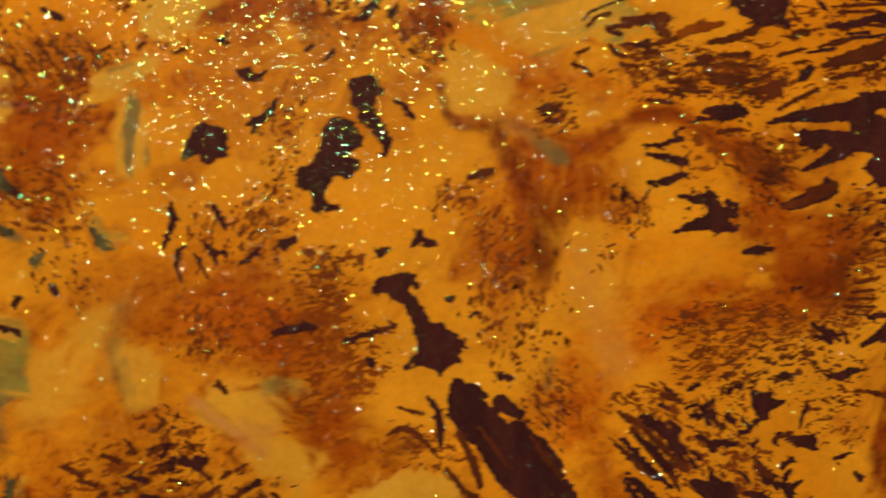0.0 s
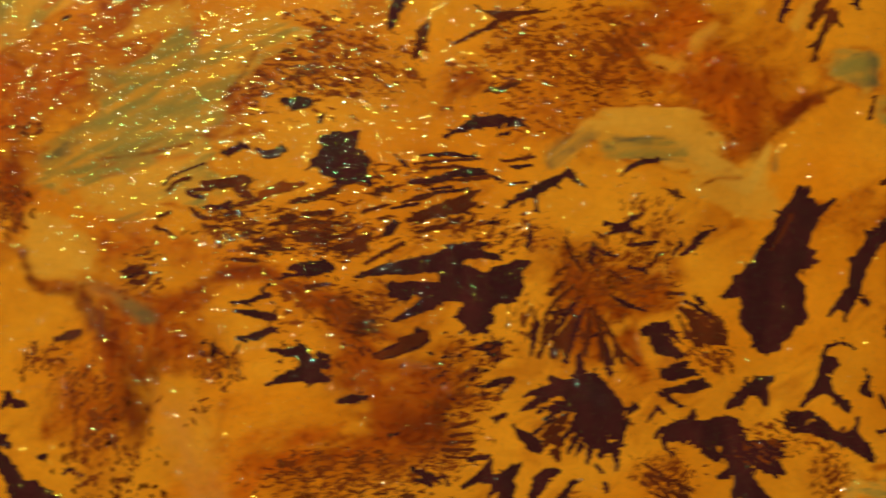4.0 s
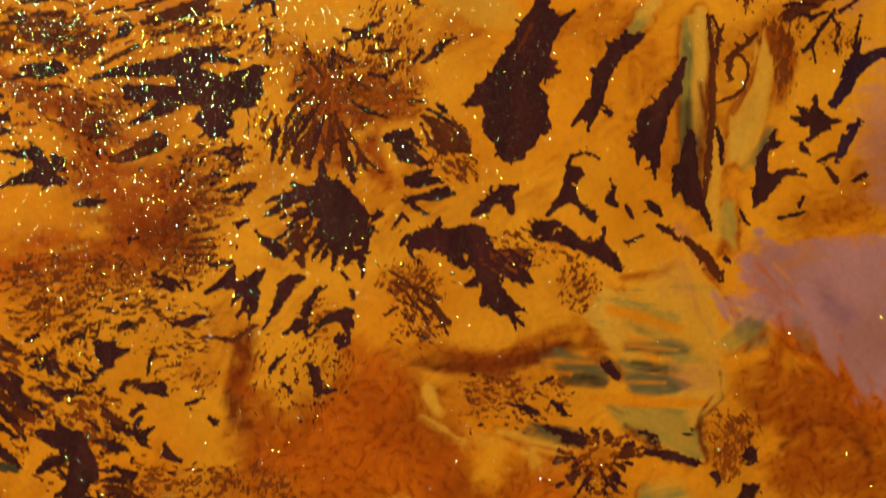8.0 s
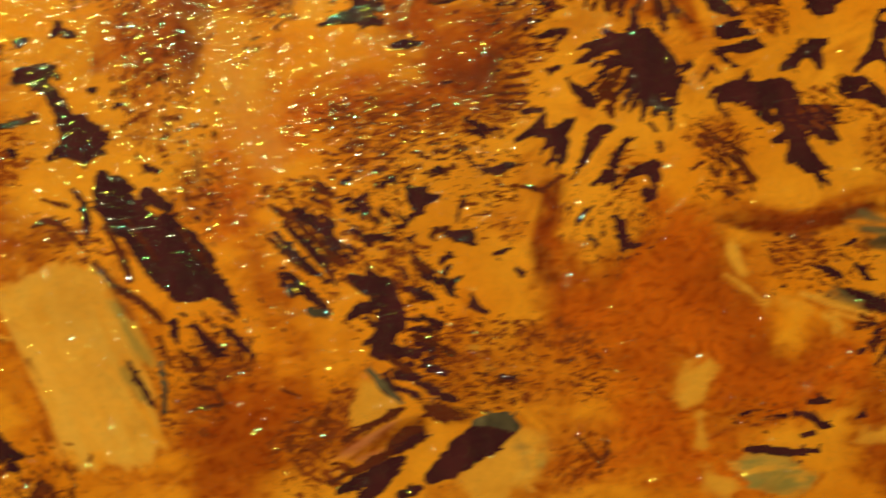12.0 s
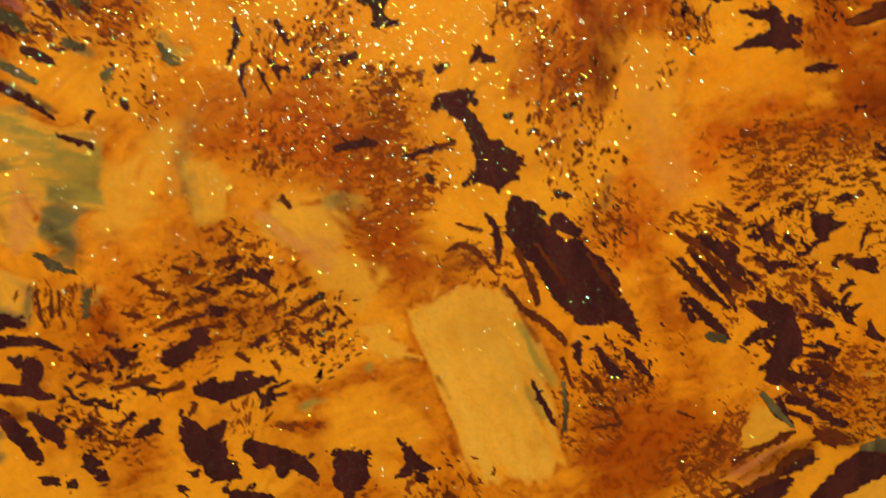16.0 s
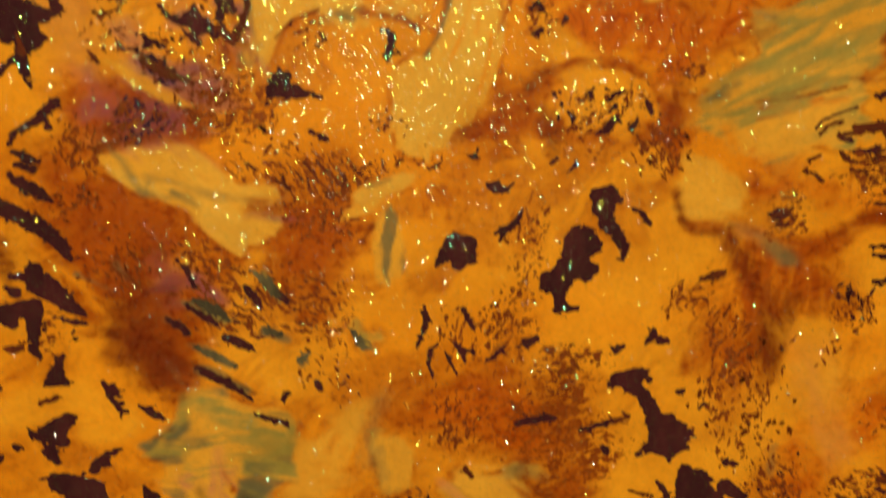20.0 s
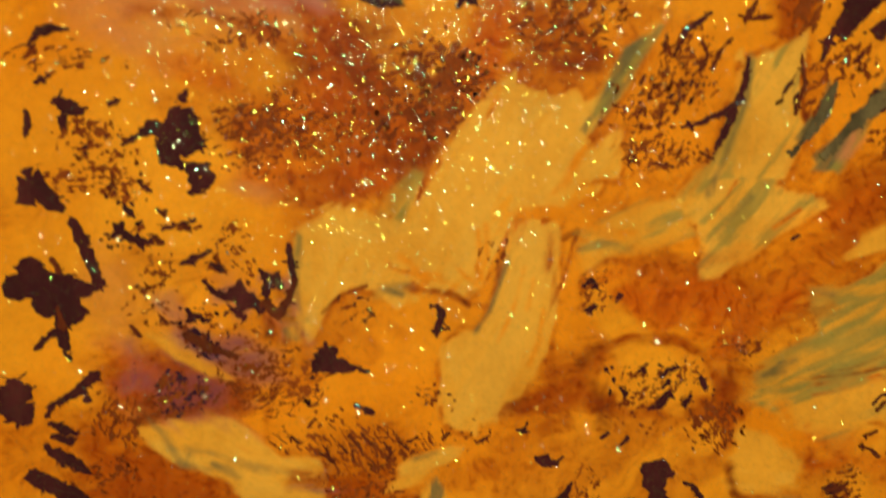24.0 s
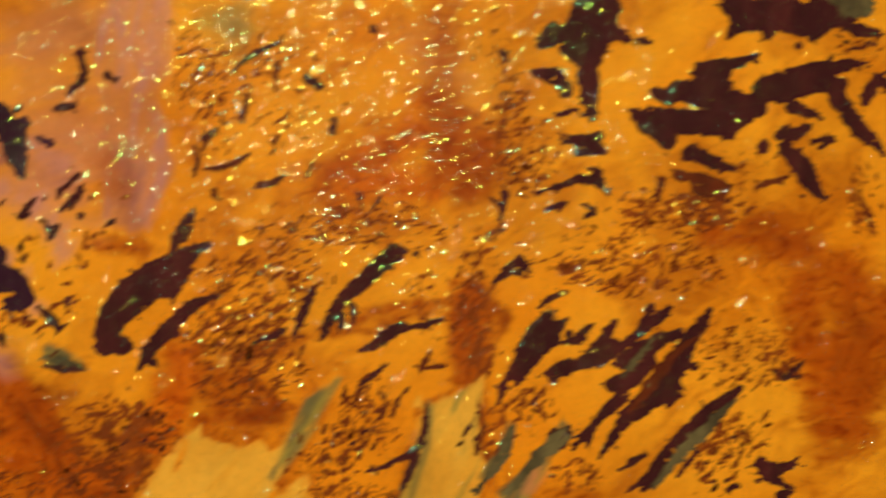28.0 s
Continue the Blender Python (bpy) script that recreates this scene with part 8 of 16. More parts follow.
brush("rust", (22.5, 22.5, 0.15, 30.1, 24.4, 0.31, 38.5, 26.3, 0.31), soft=0.6, rag=0.6, angle=14, long=7, seed=17)
brush("grey", (14.4, 23.4, 0.23, 17.8, 24, 0.31), soft=0.5, rag=0.4, angle=15, weight=0.7, seed=18)
brush("maroon", (-63.1, -0.5, 2.58, -62, -9.2, 3.07, -61, -14, 1.55), soft=3, rag=2.2, angle=60, weight=0.6, seed=19)
brush("rust", (-65, 7.9, 1.5, -60.5, 6.4, 1.81, -56, 6.4, 1.36), soft=2.5, rag=1.8, seed=20)
brush("rust", (-16.4, 19, 0.91, -13.4, 21.3, 0.76, -9.6, 23.1, 0.61), soft=1.4, rag=1.1, angle=30, seed=21)
brush("maroon", (-6.2, 21.7, 0.38, -5.3, 17.9, 0.38), soft=1, rag=0.9, angle=80, long=3, weight=0.7, seed=22)
brush("rose", (45.9, -66.7, 0.39, 49.1, -65.4, 0.55, 52.3, -63.7, 0.32), soft=0.8, rag=0.6, angle=32, long=5, seed=0)
brush("straw", (46.4, -64.9, 0.24, 48.7, -62.6, 1.03, 50.9, -60.5, 1.03, 52.3, -59.5, 0.48), soft=0.4, rag=0.5, angle=35, seed=1)
brush("straw", (63.9, -72.6, 1.95, 67.5, -69.9, 2.12, 70.2, -67.3, 1.31, 66.7, -74.7, 1.8), soft=0.5, rag=0.6, angle=30, long=3, seed=2)
brush("grey", (70.4, -65.5, 0.49, 72, -70.4, 0.49), soft=0.9, rag=0.7, weight=0.5, seed=3)
brush("maroon", (101.6, -34.4, 0.51, 110.2, -35.4, 0.78, 118, -35.2, 0.61, 125.9, -33.4, 0.62), soft=1.3, rag=1, angle=0, long=4, weight=0.8, seed=4)
brush("grey", (119.8, -34.8, 0.53, 125.1, -36.1, 0.71), soft=1, rag=0.8, weight=0.6, seed=5)
brush("deep", (80.7, -48.7, 2.48, 89.9, -53.8, 3.79, 87.4, -61.9, 3.78, 84.9, -70.1, 3.36), soft=4.5, rag=2, weight=0.8, seed=6)
brush("rust", (98.3, -45.7, 2.55, 104.4, -54.1, 2.58, 102.7, -60.7, 1.89), soft=4, rag=2.2, weight=0.6, seed=7)
brush("rust", (124.6, -60.5, 1.96, 125.2, -69.8, 2.33), soft=3, rag=2, seed=8)
brush("straw", (95.2, -60.7, 0.85, 97.1, -58.5, 1.28, 99.1, -56.6, 0.77), soft=0.7, rag=0.7, angle=50, seed=9)
brush("straw", (97.2, -63.5, 0.43, 98.2, -68.5, 0.43), soft=0.8, rag=0.6, angle=80, weight=0.7, seed=10)
brush("straw", (98.9, -73.5, 0.77, 101.5, -75, 0.52), soft=0.7, rag=0.6, angle=-40, seed=11)
brush("amber", (109.4, -53, 1.13, 111.7, -50.5, 1.31, 113, -47.6, 0.7), soft=1.8, rag=1.2, seed=12)
brush("cream", (101.3, -43, 0.09, 105.1, -45.4, 0.26, 107, -46.9, 0.09), soft=0.6, rag=0.4, angle=-35, long=5, seed=13)
brush("straw", (102.3, -38.5, 0.17, 103.6, -41.5, 0.34, 104.4, -42.9, 0.09), soft=0.6, rag=0.5, angle=-60, long=4, seed=14)
brush("straw", (116.9, -48.7, 0.35, 118.9, -51.3, 0.26), soft=0.6, rag=0.5, seed=15)
brush("cream", (112.8, -45.9, 0.09, 118.2, -47.7, 0.18, 123.1, -49.2, 0.09), soft=0.4, rag=0.3, angle=-18, long=6, seed=16)
brush("green", (103.2, -71.3, 0.26, 107.1, -71.7, 1.13, 111.5, -71.9, 1.14, 113.4, -73.8, 0.7), soft=0.6, rag=0.6, angle=5, long=3, streak='straw', seed=17)
brush("straw", (122.9, -67.2, 0.71, 126.3, -67.3, 0.9), soft=0.8, rag=0.6, seed=18)
brush("rose", (-46.4, 35.5, 0.43, -46, 31.4, 0.43), soft=0.7, rag=0.5, angle=80, long=4, seed=0)
brush("rust", (16.1, 78.9, 1.13, 17.2, 74.1, 1.28, 16.1, 69.5, 0.86), soft=1.6, rag=1.6, angle=60, seed=1)
brush("cream", (12.6, 64, 0.72, 13.6, 59.9, 1.59, 12.2, 55.6, 2.03, 11, 50.9, 1.61), soft=0.4, rag=0.5, angle=68, long=5, seed=2)
brush("cream", (17.6, 67.6, 0.07, 16.8, 65.7, 0.43, 15.3, 61.4, 1.3, 14.6, 56.4, 1.31), soft=0.4, rag=0.5, angle=68, long=5, seed=3)
brush("green", (10.4, 59.1, 0.36, 10, 54.8, 0.58, 8.7, 51.2, 0.73), soft=0.8, rag=0.5, angle=65, long=6, weight=0.8, seed=4)
brush("cream", (-19, 58.8, 1.42, -21.3, 53.4, 2.42, -24, 49.8, 3.14, -24.9, 43.2, 3.31, -26.6, 38.8, 2.45), soft=0.5, rag=1, angle=60, long=4, seed=5)
brush("cream", (-12.9, 57.9, 1.42, -14.5, 52.1, 2.15, -17.2, 47.7, 1.44), soft=0.6, rag=1, angle=55, long=5, seed=6)
brush("cream", (-44.5, 41.4, 0.64, -41.3, 42.3, 1.56, -35.6, 41, 2.29, -31.3, 39.4, 2.73), soft=0.5, rag=0.8, angle=15, seed=7)
brush("cream", (-44.2, 38.5, 1.14, -44.5, 34.8, 1.29, -45.2, 30.7, 0.43), soft=0.5, rag=0.6, angle=75, long=4, seed=8)
brush("cream", (-14.4, 41.9, 1.01, -16.4, 36, 1.97, -18.3, 30, 2.64, -23.3, 23.8, 2.65, -24.3, 18.8, 1.92), soft=0.5, rag=0.9, angle=68, long=5, seed=9)
brush("orange", (-14.5, 45.2, 0.65, -12.7, 43.6, 0.58, -10.9, 45.7, 0.29), soft=0.5, rag=0.6, seed=10)
brush("orange", (-22.9, 42.2, 0.22, -22.3, 35.9, 0.22), soft=0.4, rag=0.3, angle=85, long=5, seed=11)
brush("orange", (-10.5, 51.9, 0.36, -12.1, 48.6, 0.29, -13.5, 47.1, 0.14), soft=0.4, rag=0.5, angle=55, long=5, seed=12)
brush("orange", (-32.7, 38.7, 0.22, -29.1, 35.8, 0.29, -24, 34.7, 0.29), soft=0.5, rag=0.4, seed=13)
brush("orange", (-15.6, 36, 0.29, -16.2, 32.2, 0.29), soft=0.5, rag=0.5, angle=75, long=5, seed=14)
brush("grey", (-35.5, 34.2, 0.5, -31.9, 35.1, 0.51), soft=1, rag=0.8, weight=0.6, seed=15)
brush("green", (-9.6, 40.4, 0.36, -4.5, 40.7, 0.51), soft=0.9, rag=0.8, angle=5, long=4, weight=0.9, seed=16)
brush("green", (-35.3, 44.3, 0.36, -32.5, 47.3, 0.5, -31.1, 49.3, 0.14), soft=0.7, rag=0.5, angle=45, long=4, seed=17)
brush("rust", (-23.9, 34, 0.22, -21.1, 35.2, 0.22, -19.4, 38.2, 0.22), soft=0.6, rag=0.6, seed=18)
brush("grey", (-20, 35.9, 0.22, -19, 38.9, 0.22), soft=0.6, rag=0.4, weight=0.6, seed=19)
brush("rust", (-13.5, 42, 0.29, -13.5, 37.5, 0.29, -12.2, 33.1, 0.22), soft=0.7, rag=0.7, angle=75, long=4, seed=20)
brush("green", (-2.3, 66.2, 0.21, -4.3, 63.7, 0.57, -6.9, 60.1, 0.57, -8.2, 57.3, 0.36), soft=0.7, rag=0.5, angle=55, long=6, streak='grey', seed=21)
brush("grey", (-3, 66.2, 0.28, -5.3, 63.8, 0.36), soft=0.6, rag=0.4, angle=52, long=5, seed=22)
# reflected haze again, brushed in as rose and lilac
brush("rose", (-67.5, 68.3, 2.71, -57.3, 71.3, 2.72, -47.7, 70.8, 2.46), soft=3.5, rag=2, weight=0.5, seed=23)
brush("lilac", (-45.7, 72.9, 0.96, -43.6, 70.3, 0.82, -42.6, 68.3, 0.41), soft=1.6, rag=1.2, weight=0.6, seed=24)
brush("rust", (-41.5, 64.9, 1.11, -38.7, 61.5, 1.39, -36.6, 57.3, 1.12), soft=2, rag=1.8, angle=-55, seed=25)
brush("rose", (25.1, 55.8, 0.3, 23.3, 52.2, 0.37), soft=0.7, rag=0.5, angle=55, long=5, seed=26)
# the reflection's pink carried into this corner as rose and violet
brush("rose", (-28.3, 95.9, 1.94, -26.5, 91, 1.67), soft=2.5, rag=1.6, seed=28)
brush("violet", (-27, 95.2, 0.97, -25.5, 90.3, 0.98), soft=2.5, rag=1.6, weight=0.3, seed=30)
brush("rose", (-32.5, 113.2, 2.04, -35.5, 109.1, 2.05, -34.7, 99.5, 2.07), soft=3.5, rag=2, weight=0.6, seed=31)
brush("grey", (-13, 113, 0.96, -11.3, 109.9, 0.62), soft=2, rag=1.2, weight=0.45, seed=32)
brush("rust", (-2.9, 91.7, 0.71, 0.7, 94.5, 1.13, 4.2, 95.8, 0.99, 8.6, 98.9, 0.99), soft=1.8, rag=1.3, angle=30, seed=33)
brush("rust", (14.2, 98.1, 2.13, 17.7, 95.3, 1.71, 12.9, 103.1, 1.83), soft=3, rag=2, seed=34)
brush("rust", (63.7, 80.8, 1.93, 69.8, 76.2, 2.24, 69, 67.2, 1.81, 68.9, 59.6, 1.52), soft=3.5, rag=2, seed=35)
# rust again, with some corner falloff of the lens painted in
brush("rust", (-41.5, 68.2, 1.7, -39.7, 62.3, 1.85, -40.1, 56.3, 1.86), soft=2.5, rag=1.8, seed=36)
brush("maroon", (-39.6, 65.3, 0.5, -37.6, 62.2, 0.57), soft=1.5, rag=1, weight=0.7, seed=37)
brush("rust", (51.7, 4.5, 0.31, 55.6, 1.3, 0.47, 60.3, -2, 0.63, 64.2, -2.9, 0.4), soft=1, rag=1, angle=-35, long=4, seed=0)
brush("amber", (81.1, 3.9, 0.65, 82, 7.1, 0.65), soft=1.5, rag=1, seed=1)
brush("amber", (92.7, -1.2, 0.66, 95.1, 0.4, 0.67), soft=1.2, rag=1, seed=2)
brush("straw", (32.7, -16.2, 1.81, 34.5, -21.5, 1.97, 36.4, -25.3, 1.37), soft=3.2, rag=1.6, weight=0.5, seed=0)
brush("amber", (42.6, -15.3, 1.84, 47.3, -12.9, 1.55), soft=3, rag=1.5, weight=0.7, seed=1)
brush("amber", (67.6, -39.6, 2.42, 69.2, -43.7, 1.95), soft=2.5, rag=1, seed=2)
brush("amber", (109.1, -12.3, 2.05, 110.9, -17.9, 1.72), soft=2, rag=1, seed=3)
brush("maroon", (59.8, -15.9, 0.79, 63.7, -14.7, 0.95, 66.1, -15.1, 0.48), soft=1.6, rag=1.2, angle=15, weight=0.7, seed=4)
brush("straw", (123.6, -67.3, 0.44, 128.1, -66.6, 1.07, 132.6, -63.8, 1.79, 137, -64.9, 1.45), soft=0.6, rag=0.7, angle=20, seed=5)
brush("straw", (136.1, -69.2, 1.45, 141.6, -67.7, 1.82, 143.4, -65.2, 0.91), soft=0.6, rag=0.7, angle=15, seed=6)
brush("rust", (129.8, -66.3, 0.18, 136.1, -66.2, 0.27, 141.6, -64.2, 0.27), soft=0.5, rag=0.4, angle=15, long=4, seed=7)
brush("green", (136.2, -57.9, 0.81, 141.2, -57.7, 1.09), soft=0.7, rag=0.6, angle=5, streak='straw', seed=8)
brush("cream", (147, -70.6, 0.92, 148.4, -68.9, 0.46), soft=0.7, rag=0.6, seed=9)
brush("amber", (149.9, -54.1, 1.66, 150.8, -62.9, 1.66), soft=2, rag=1.2, seed=10)
brush("violet", (151.9, -31.5, 0.92, 155.6, -29.8, 1.11), soft=2, rag=1.5, weight=0.35, seed=11)
brush("lilac", (150.1, -27.1, 1.28, 155.6, -28.1, 1.48, 161.2, -29, 1.86), soft=1.2, rag=1.4, weight=0.8, seed=12)
brush("rust", (13.6, 6.2, 0.4, 18.6, 6.8, 0.5, 24.2, 4.9, 0.71, 30.9, 3.3, 0.82, 34.5, 5.3, 0.62, 38, 7.4, 0.62, 42.7, 7.8, 0.73, 46.4, 5.3, 0.63, 51.8, 2.3, 0.85, 55.8, -2.8, 0.75, 58.6, -5.8, 0.97, 65.1, -6.8, 1.09), soft=0.9, rag=0.7, angle=-20, long=4, seed=0)
brush("maroon", (24.2, 5.2, 0.2, 30.9, 3.4, 0.31, 34.5, 5.5, 0.26, 38, 7.7, 0.26, 42.7, 8, 0.36, 46.4, 5.5, 0.27, 51.8, 2.6, 0.43), soft=0.6, rag=0.5, weight=0.8, seed=1)
brush("maroon", (52.4, 2.2, 0.85, 55.6, 1.3, 0.74, 57.3, -0.7, 0.43), soft=0.9, rag=0.8, weight=0.6, seed=2)
brush("maroon", (20.2, 3.4, 0.71, 20.3, 1.4, 0.81, 24.5, -6.6, 1.13, 24, -9.7, 1.13), soft=1.2, rag=1.0, angle=80, weight=0.6, seed=3)
brush("grey", (19.1, 6.6, 0.46, 21.7, 5.6, 0.46, 24.8, 3.9, 0.61, 26.9, 2, 1.12), soft=0.7, rag=0.6, weight=0.6, seed=4)
brush("deep", (22, 14.7, 1.51, 24.6, 12.8, 1.52, 27.6, 13.4, 1.32, 32.8, 10.5, 1.54, 39, 10.2, 1.35), soft=1.8, rag=1.4, weight=0.6, seed=5)
brush("orange", (17.9, 19, 0.7, 20, 15.7, 0.5, 23.6, 13.3, 0.61), soft=1.0, rag=0.8, seed=6)
brush("grey", (-29.5, -17.9, 0.99, -30.6, -23, 1.27, -31, -26.7, 0.99), soft=1.4, rag=1.0, angle=75, weight=0.45, seed=7)
brush("grey", (-26.5, -29, 0.57, -27.1, -26, 0.64, -28.9, -25.3, 0.57), soft=0.8, rag=0.7, angle=80, weight=0.6, seed=8)
brush("maroon", (-30.3, -26.7, 0.57, -28.6, -31.9, 0.71), soft=1.2, rag=1.0, angle=70, weight=0.5, seed=9)
brush("grey", (-11.3, -29.1, 0.88, -9.1, -28.4, 1.03, -6.1, -29.2, 0.74), soft=0.8, rag=0.7, weight=0.6, seed=10)
brush("rust", (-9.1, -29.9, 0.73, -6.1, -32.2, 1.03, -3.9, -36.8, 0.89), soft=1.0, rag=1.0, angle=-60, weight=0.7, streak='maroon', seed=11)
brush("rose", (-13.5, -32.9, 1.02, -10.6, -34.4, 0.73), soft=1.0, rag=0.8, weight=0.5, seed=12)
brush("rust", (-17.8, -28.3, 0.58, -19.3, -29, 0.43, -18.1, -27.4, 0.29), soft=0.5, rag=0.4, seed=13)
brush("rust", (-28, -34.2, 1.86, -36.5, -37.1, 2.83, -40.7, -34, 2.1), soft=3, rag=2, weight=0.5, seed=14)
# violet pigment strengthened with the tint of reflected haze
brush("violet", (-63.2, 21.8, 1.63, -59.9, 21.1, 1.93, -56.9, 20.4, 1.49), soft=1.2, rag=1.0, angle=40, weight=0.75, seed=15)
brush("violet", (-67.7, 26.6, 1.03, -66, 24, 1.18, -67.3, 21.5, 0.89), soft=1.2, rag=1.0, angle=70, weight=0.5, seed=16)
brush("violet", (-62.7, 32.4, 1.02, -61, 28.8, 1.18, -57.5, 25.9, 1.33), soft=1.4, rag=1.0, angle=-40, weight=0.55, seed=17)
brush("violet", (-55.7, 33.9, 1.03, -52.8, 32.8, 1.32), soft=1.0, rag=0.9, angle=30, weight=0.6, seed=18)
brush("violet", (-49.4, 35.4, 0.73, -47.6, 34.7, 0.88, -46.2, 32.5, 0.44), soft=0.8, rag=0.7, weight=0.7, seed=19)
brush("rust", (-49.8, 31, 0.66, -49.1, 29.2, 0.74, -48.5, 27.8, 0.44), soft=0.7, rag=0.6, angle=75, streak='maroon', seed=20)
brush("straw", (-47.3, 31.8, 0.52, -46.3, 29.6, 0.59, -45.6, 27.8, 0.37), soft=0.7, rag=0.6, angle=70, weight=0.7, seed=21)
brush("straw", (-64, 28.1, 0.37, -61.1, 26.3, 0.52, -57.5, 24.1, 0.59, -55, 22.6, 0.37), soft=0.6, rag=0.5, angle=-32, weight=0.8, seed=22)
brush("rose", (-64.2, 16.4, 0.74, -60.8, 16.3, 1.19, -57.8, 17.2, 1.04, -54.1, 16.9, 0.9, -51.2, 14.8, 0.75), soft=0.9, rag=1.0, angle=-50, long=5, weight=0.55, streak='straw', seed=23)
brush("grey", (-65.3, 16.9, 0.37, -63.5, 15.1, 0.52, -61.1, 11.1, 0.38), soft=0.6, rag=0.6, angle=-50, weight=0.6, seed=24)
brush("grey", (-59.9, 12.7, 0.37, -57.3, 12.4, 0.53, -52.8, 10.6, 0.45, -48.3, 10.2, 0.45, -43.8, 7.8, 0.53), soft=0.8, rag=0.7, angle=-25, weight=0.5, seed=25)
brush("grey", (-60.5, 10.8, 0.3, -60.1, 12.1, 0.3), soft=0.4, rag=0.3, weight=0.6, seed=26)
brush("rust", (-49.9, 18.2, 0.6, -49.8, 15.2, 0.6, -49.6, 12.5, 0.45), soft=0.7, rag=0.6, angle=85, weight=0.8, seed=27)
brush("rust", (-46.8, 8.7, 0.76, -40.8, 8.3, 1.06, -37.7, 7.9, 0.91, -34.7, 7.2, 0.61), soft=0.9, rag=0.8, weight=0.8, streak='violet', seed=28)
brush("maroon", (20.5, 32.2, 0.91, 23.5, 32.9, 0.76), soft=0.8, rag=0.6, weight=0.5, seed=29)
brush("maroon", (105.9, -35, 0.43, 112.1, -34.6, 0.52, 119.7, -34.3, 0.61, 123.2, -33.1, 0.53), soft=0.7, rag=0.7, angle=8, weight=0.8, seed=0)
brush("orange", (130.3, -28.2, 0.44, 135.7, -29.7, 0.72, 141.1, -31.6, 0.55), soft=0.5, rag=0.4, angle=-12, long=5, seed=1)
brush("orange", (129.4, -41.9, 0.54, 135.6, -42.7, 0.72, 145.7, -43.3, 0.65), soft=0.5, rag=0.4, long=5, seed=2)
brush("orange", (134.3, -33.1, 0.63, 137.5, -36.3, 0.45), soft=0.4, rag=0.3, seed=3)
brush("straw", (141.1, -22.4, 2.72, 144.3, -27.8, 3.11, 144.8, -33, 2.75, 143.8, -37.9, 2.2), soft=1.6, rag=1.2, angle=-60, weight=0.5, streak='rose', seed=4)
brush("grey", (133.7, -39.1, 1.44, 137.5, -39.4, 1.81, 140.6, -40.1, 1.28), soft=0.5, rag=0.5, angle=-5, long=6, streak='black', seed=5)
brush("rose", (142.5, -39.3, 1.83, 145.7, -39.4, 1.66), soft=1.6, rag=0.8, weight=0.6, seed=6)
brush("grey", (133, -33.9, 0.63, 137.9, -34.4, 0.91, 142.5, -34.9, 0.46), soft=0.5, rag=0.4, angle=-8, long=5, streak='black', seed=7)
brush("black", (133.9, -36.3, 0.36, 139.3, -37.2, 0.36), soft=0.4, rag=0.3, angle=-8, weight=0.8, seed=8)
brush("maroon", (129.4, -35.9, 0.8, 131.6, -38, 0.81), soft=0.5, rag=0.5, angle=-45, streak='black', seed=9)
brush("grey", (121.9, -34.3, 0.53, 125, -36.5, 0.71, 129.4, -37.7, 0.54), soft=0.5, rag=0.5, angle=-25, long=5, seed=10)
brush("black", (123.2, -38.5, 0.62, 127.6, -38.8, 0.8, 129.6, -38.7, 0.36), soft=0.5, rag=0.5, angle=-10, long=4, weight=0.75, seed=11)
brush("green", (132.9, -44.4, 0.72, 137.4, -45.8, 1.64, 141.1, -47.9, 1.83, 143.7, -50.7, 1.11), soft=0.6, rag=0.5, angle=-30, seed=12)
brush("black", (132.6, -45.9, 0.27, 136.5, -49.3, 0.36, 139.7, -51.8, 0.37), soft=0.4, rag=0.4, weight=0.8, seed=13)
brush("black", (117.4, -46, 0.53, 121.8, -47.4, 0.79, 125.9, -48.2, 0.71), soft=0.5, rag=0.5, angle=-10, long=5, weight=0.8, streak='grey', seed=14)
brush("grey", (151.2, -31.5, 1.48, 154.5, -33, 1.87, 152.6, -34.7, 0.93), soft=0.7, rag=0.6, angle=50, weight=0.75, streak='maroon', seed=15)
brush("grey", (160.7, -31, 0.75, 162.5, -34.8, 0.95), soft=0.9, rag=0.7, angle=-60, weight=0.55, seed=16)
brush("maroon", (146.8, -42, 0.18, 144.4, -45.2, 0.28, 144.8, -49, 0.28, 145.9, -51.9, 0.28), soft=0.3, rag=0.3, seed=17)
brush("rust", (156.8, -38.8, 1.32, 158.7, -32.7, 0.75, 157.7, -30, 0.47), soft=0.8, rag=0.6, angle=75, seed=18)
brush("rust", (145.7, -22.5, 0.55, 148.4, -26.1, 0.46, 151.2, -29.7, 0.46), soft=0.6, rag=0.5, angle=-55, seed=19)
brush("rust", (132.2, -23, 0.62, 137.5, -22.8, 0.72, 140.2, -21.5, 0.54), soft=0.7, rag=0.6, weight=0.8, seed=20)
brush("maroon", (44.4, -67.4, 0.63, 48.3, -66.4, 0.95, 52.3, -64.5, 1.43, 55.9, -64.2, 1.12), soft=1.0, rag=0.9, angle=32, long=6, weight=0.8, streak='rose', seed=21)
brush("rust", (45.1, -71.1, 0.79, 42, -69.3, 0.78, 42, -64.6, 1.09), soft=1.5, rag=1.2, angle=30, weight=0.6, seed=22)
brush("rose", (48.3, -68.1, 0.79, 52.3, -67.3, 0.79), soft=0.7, rag=0.6, angle=30, long=5, weight=0.8, seed=23)
brush("straw", (71.6, -65.5, 1.15, 74.1, -67.2, 1.15), soft=0.9, rag=0.7, weight=0.7, seed=24)
brush("amber", (69.2, -60.2, 0.57, 71.6, -62.3, 0.74, 74.1, -64.8, 0.49), soft=0.6, rag=0.5, angle=-40, seed=25)
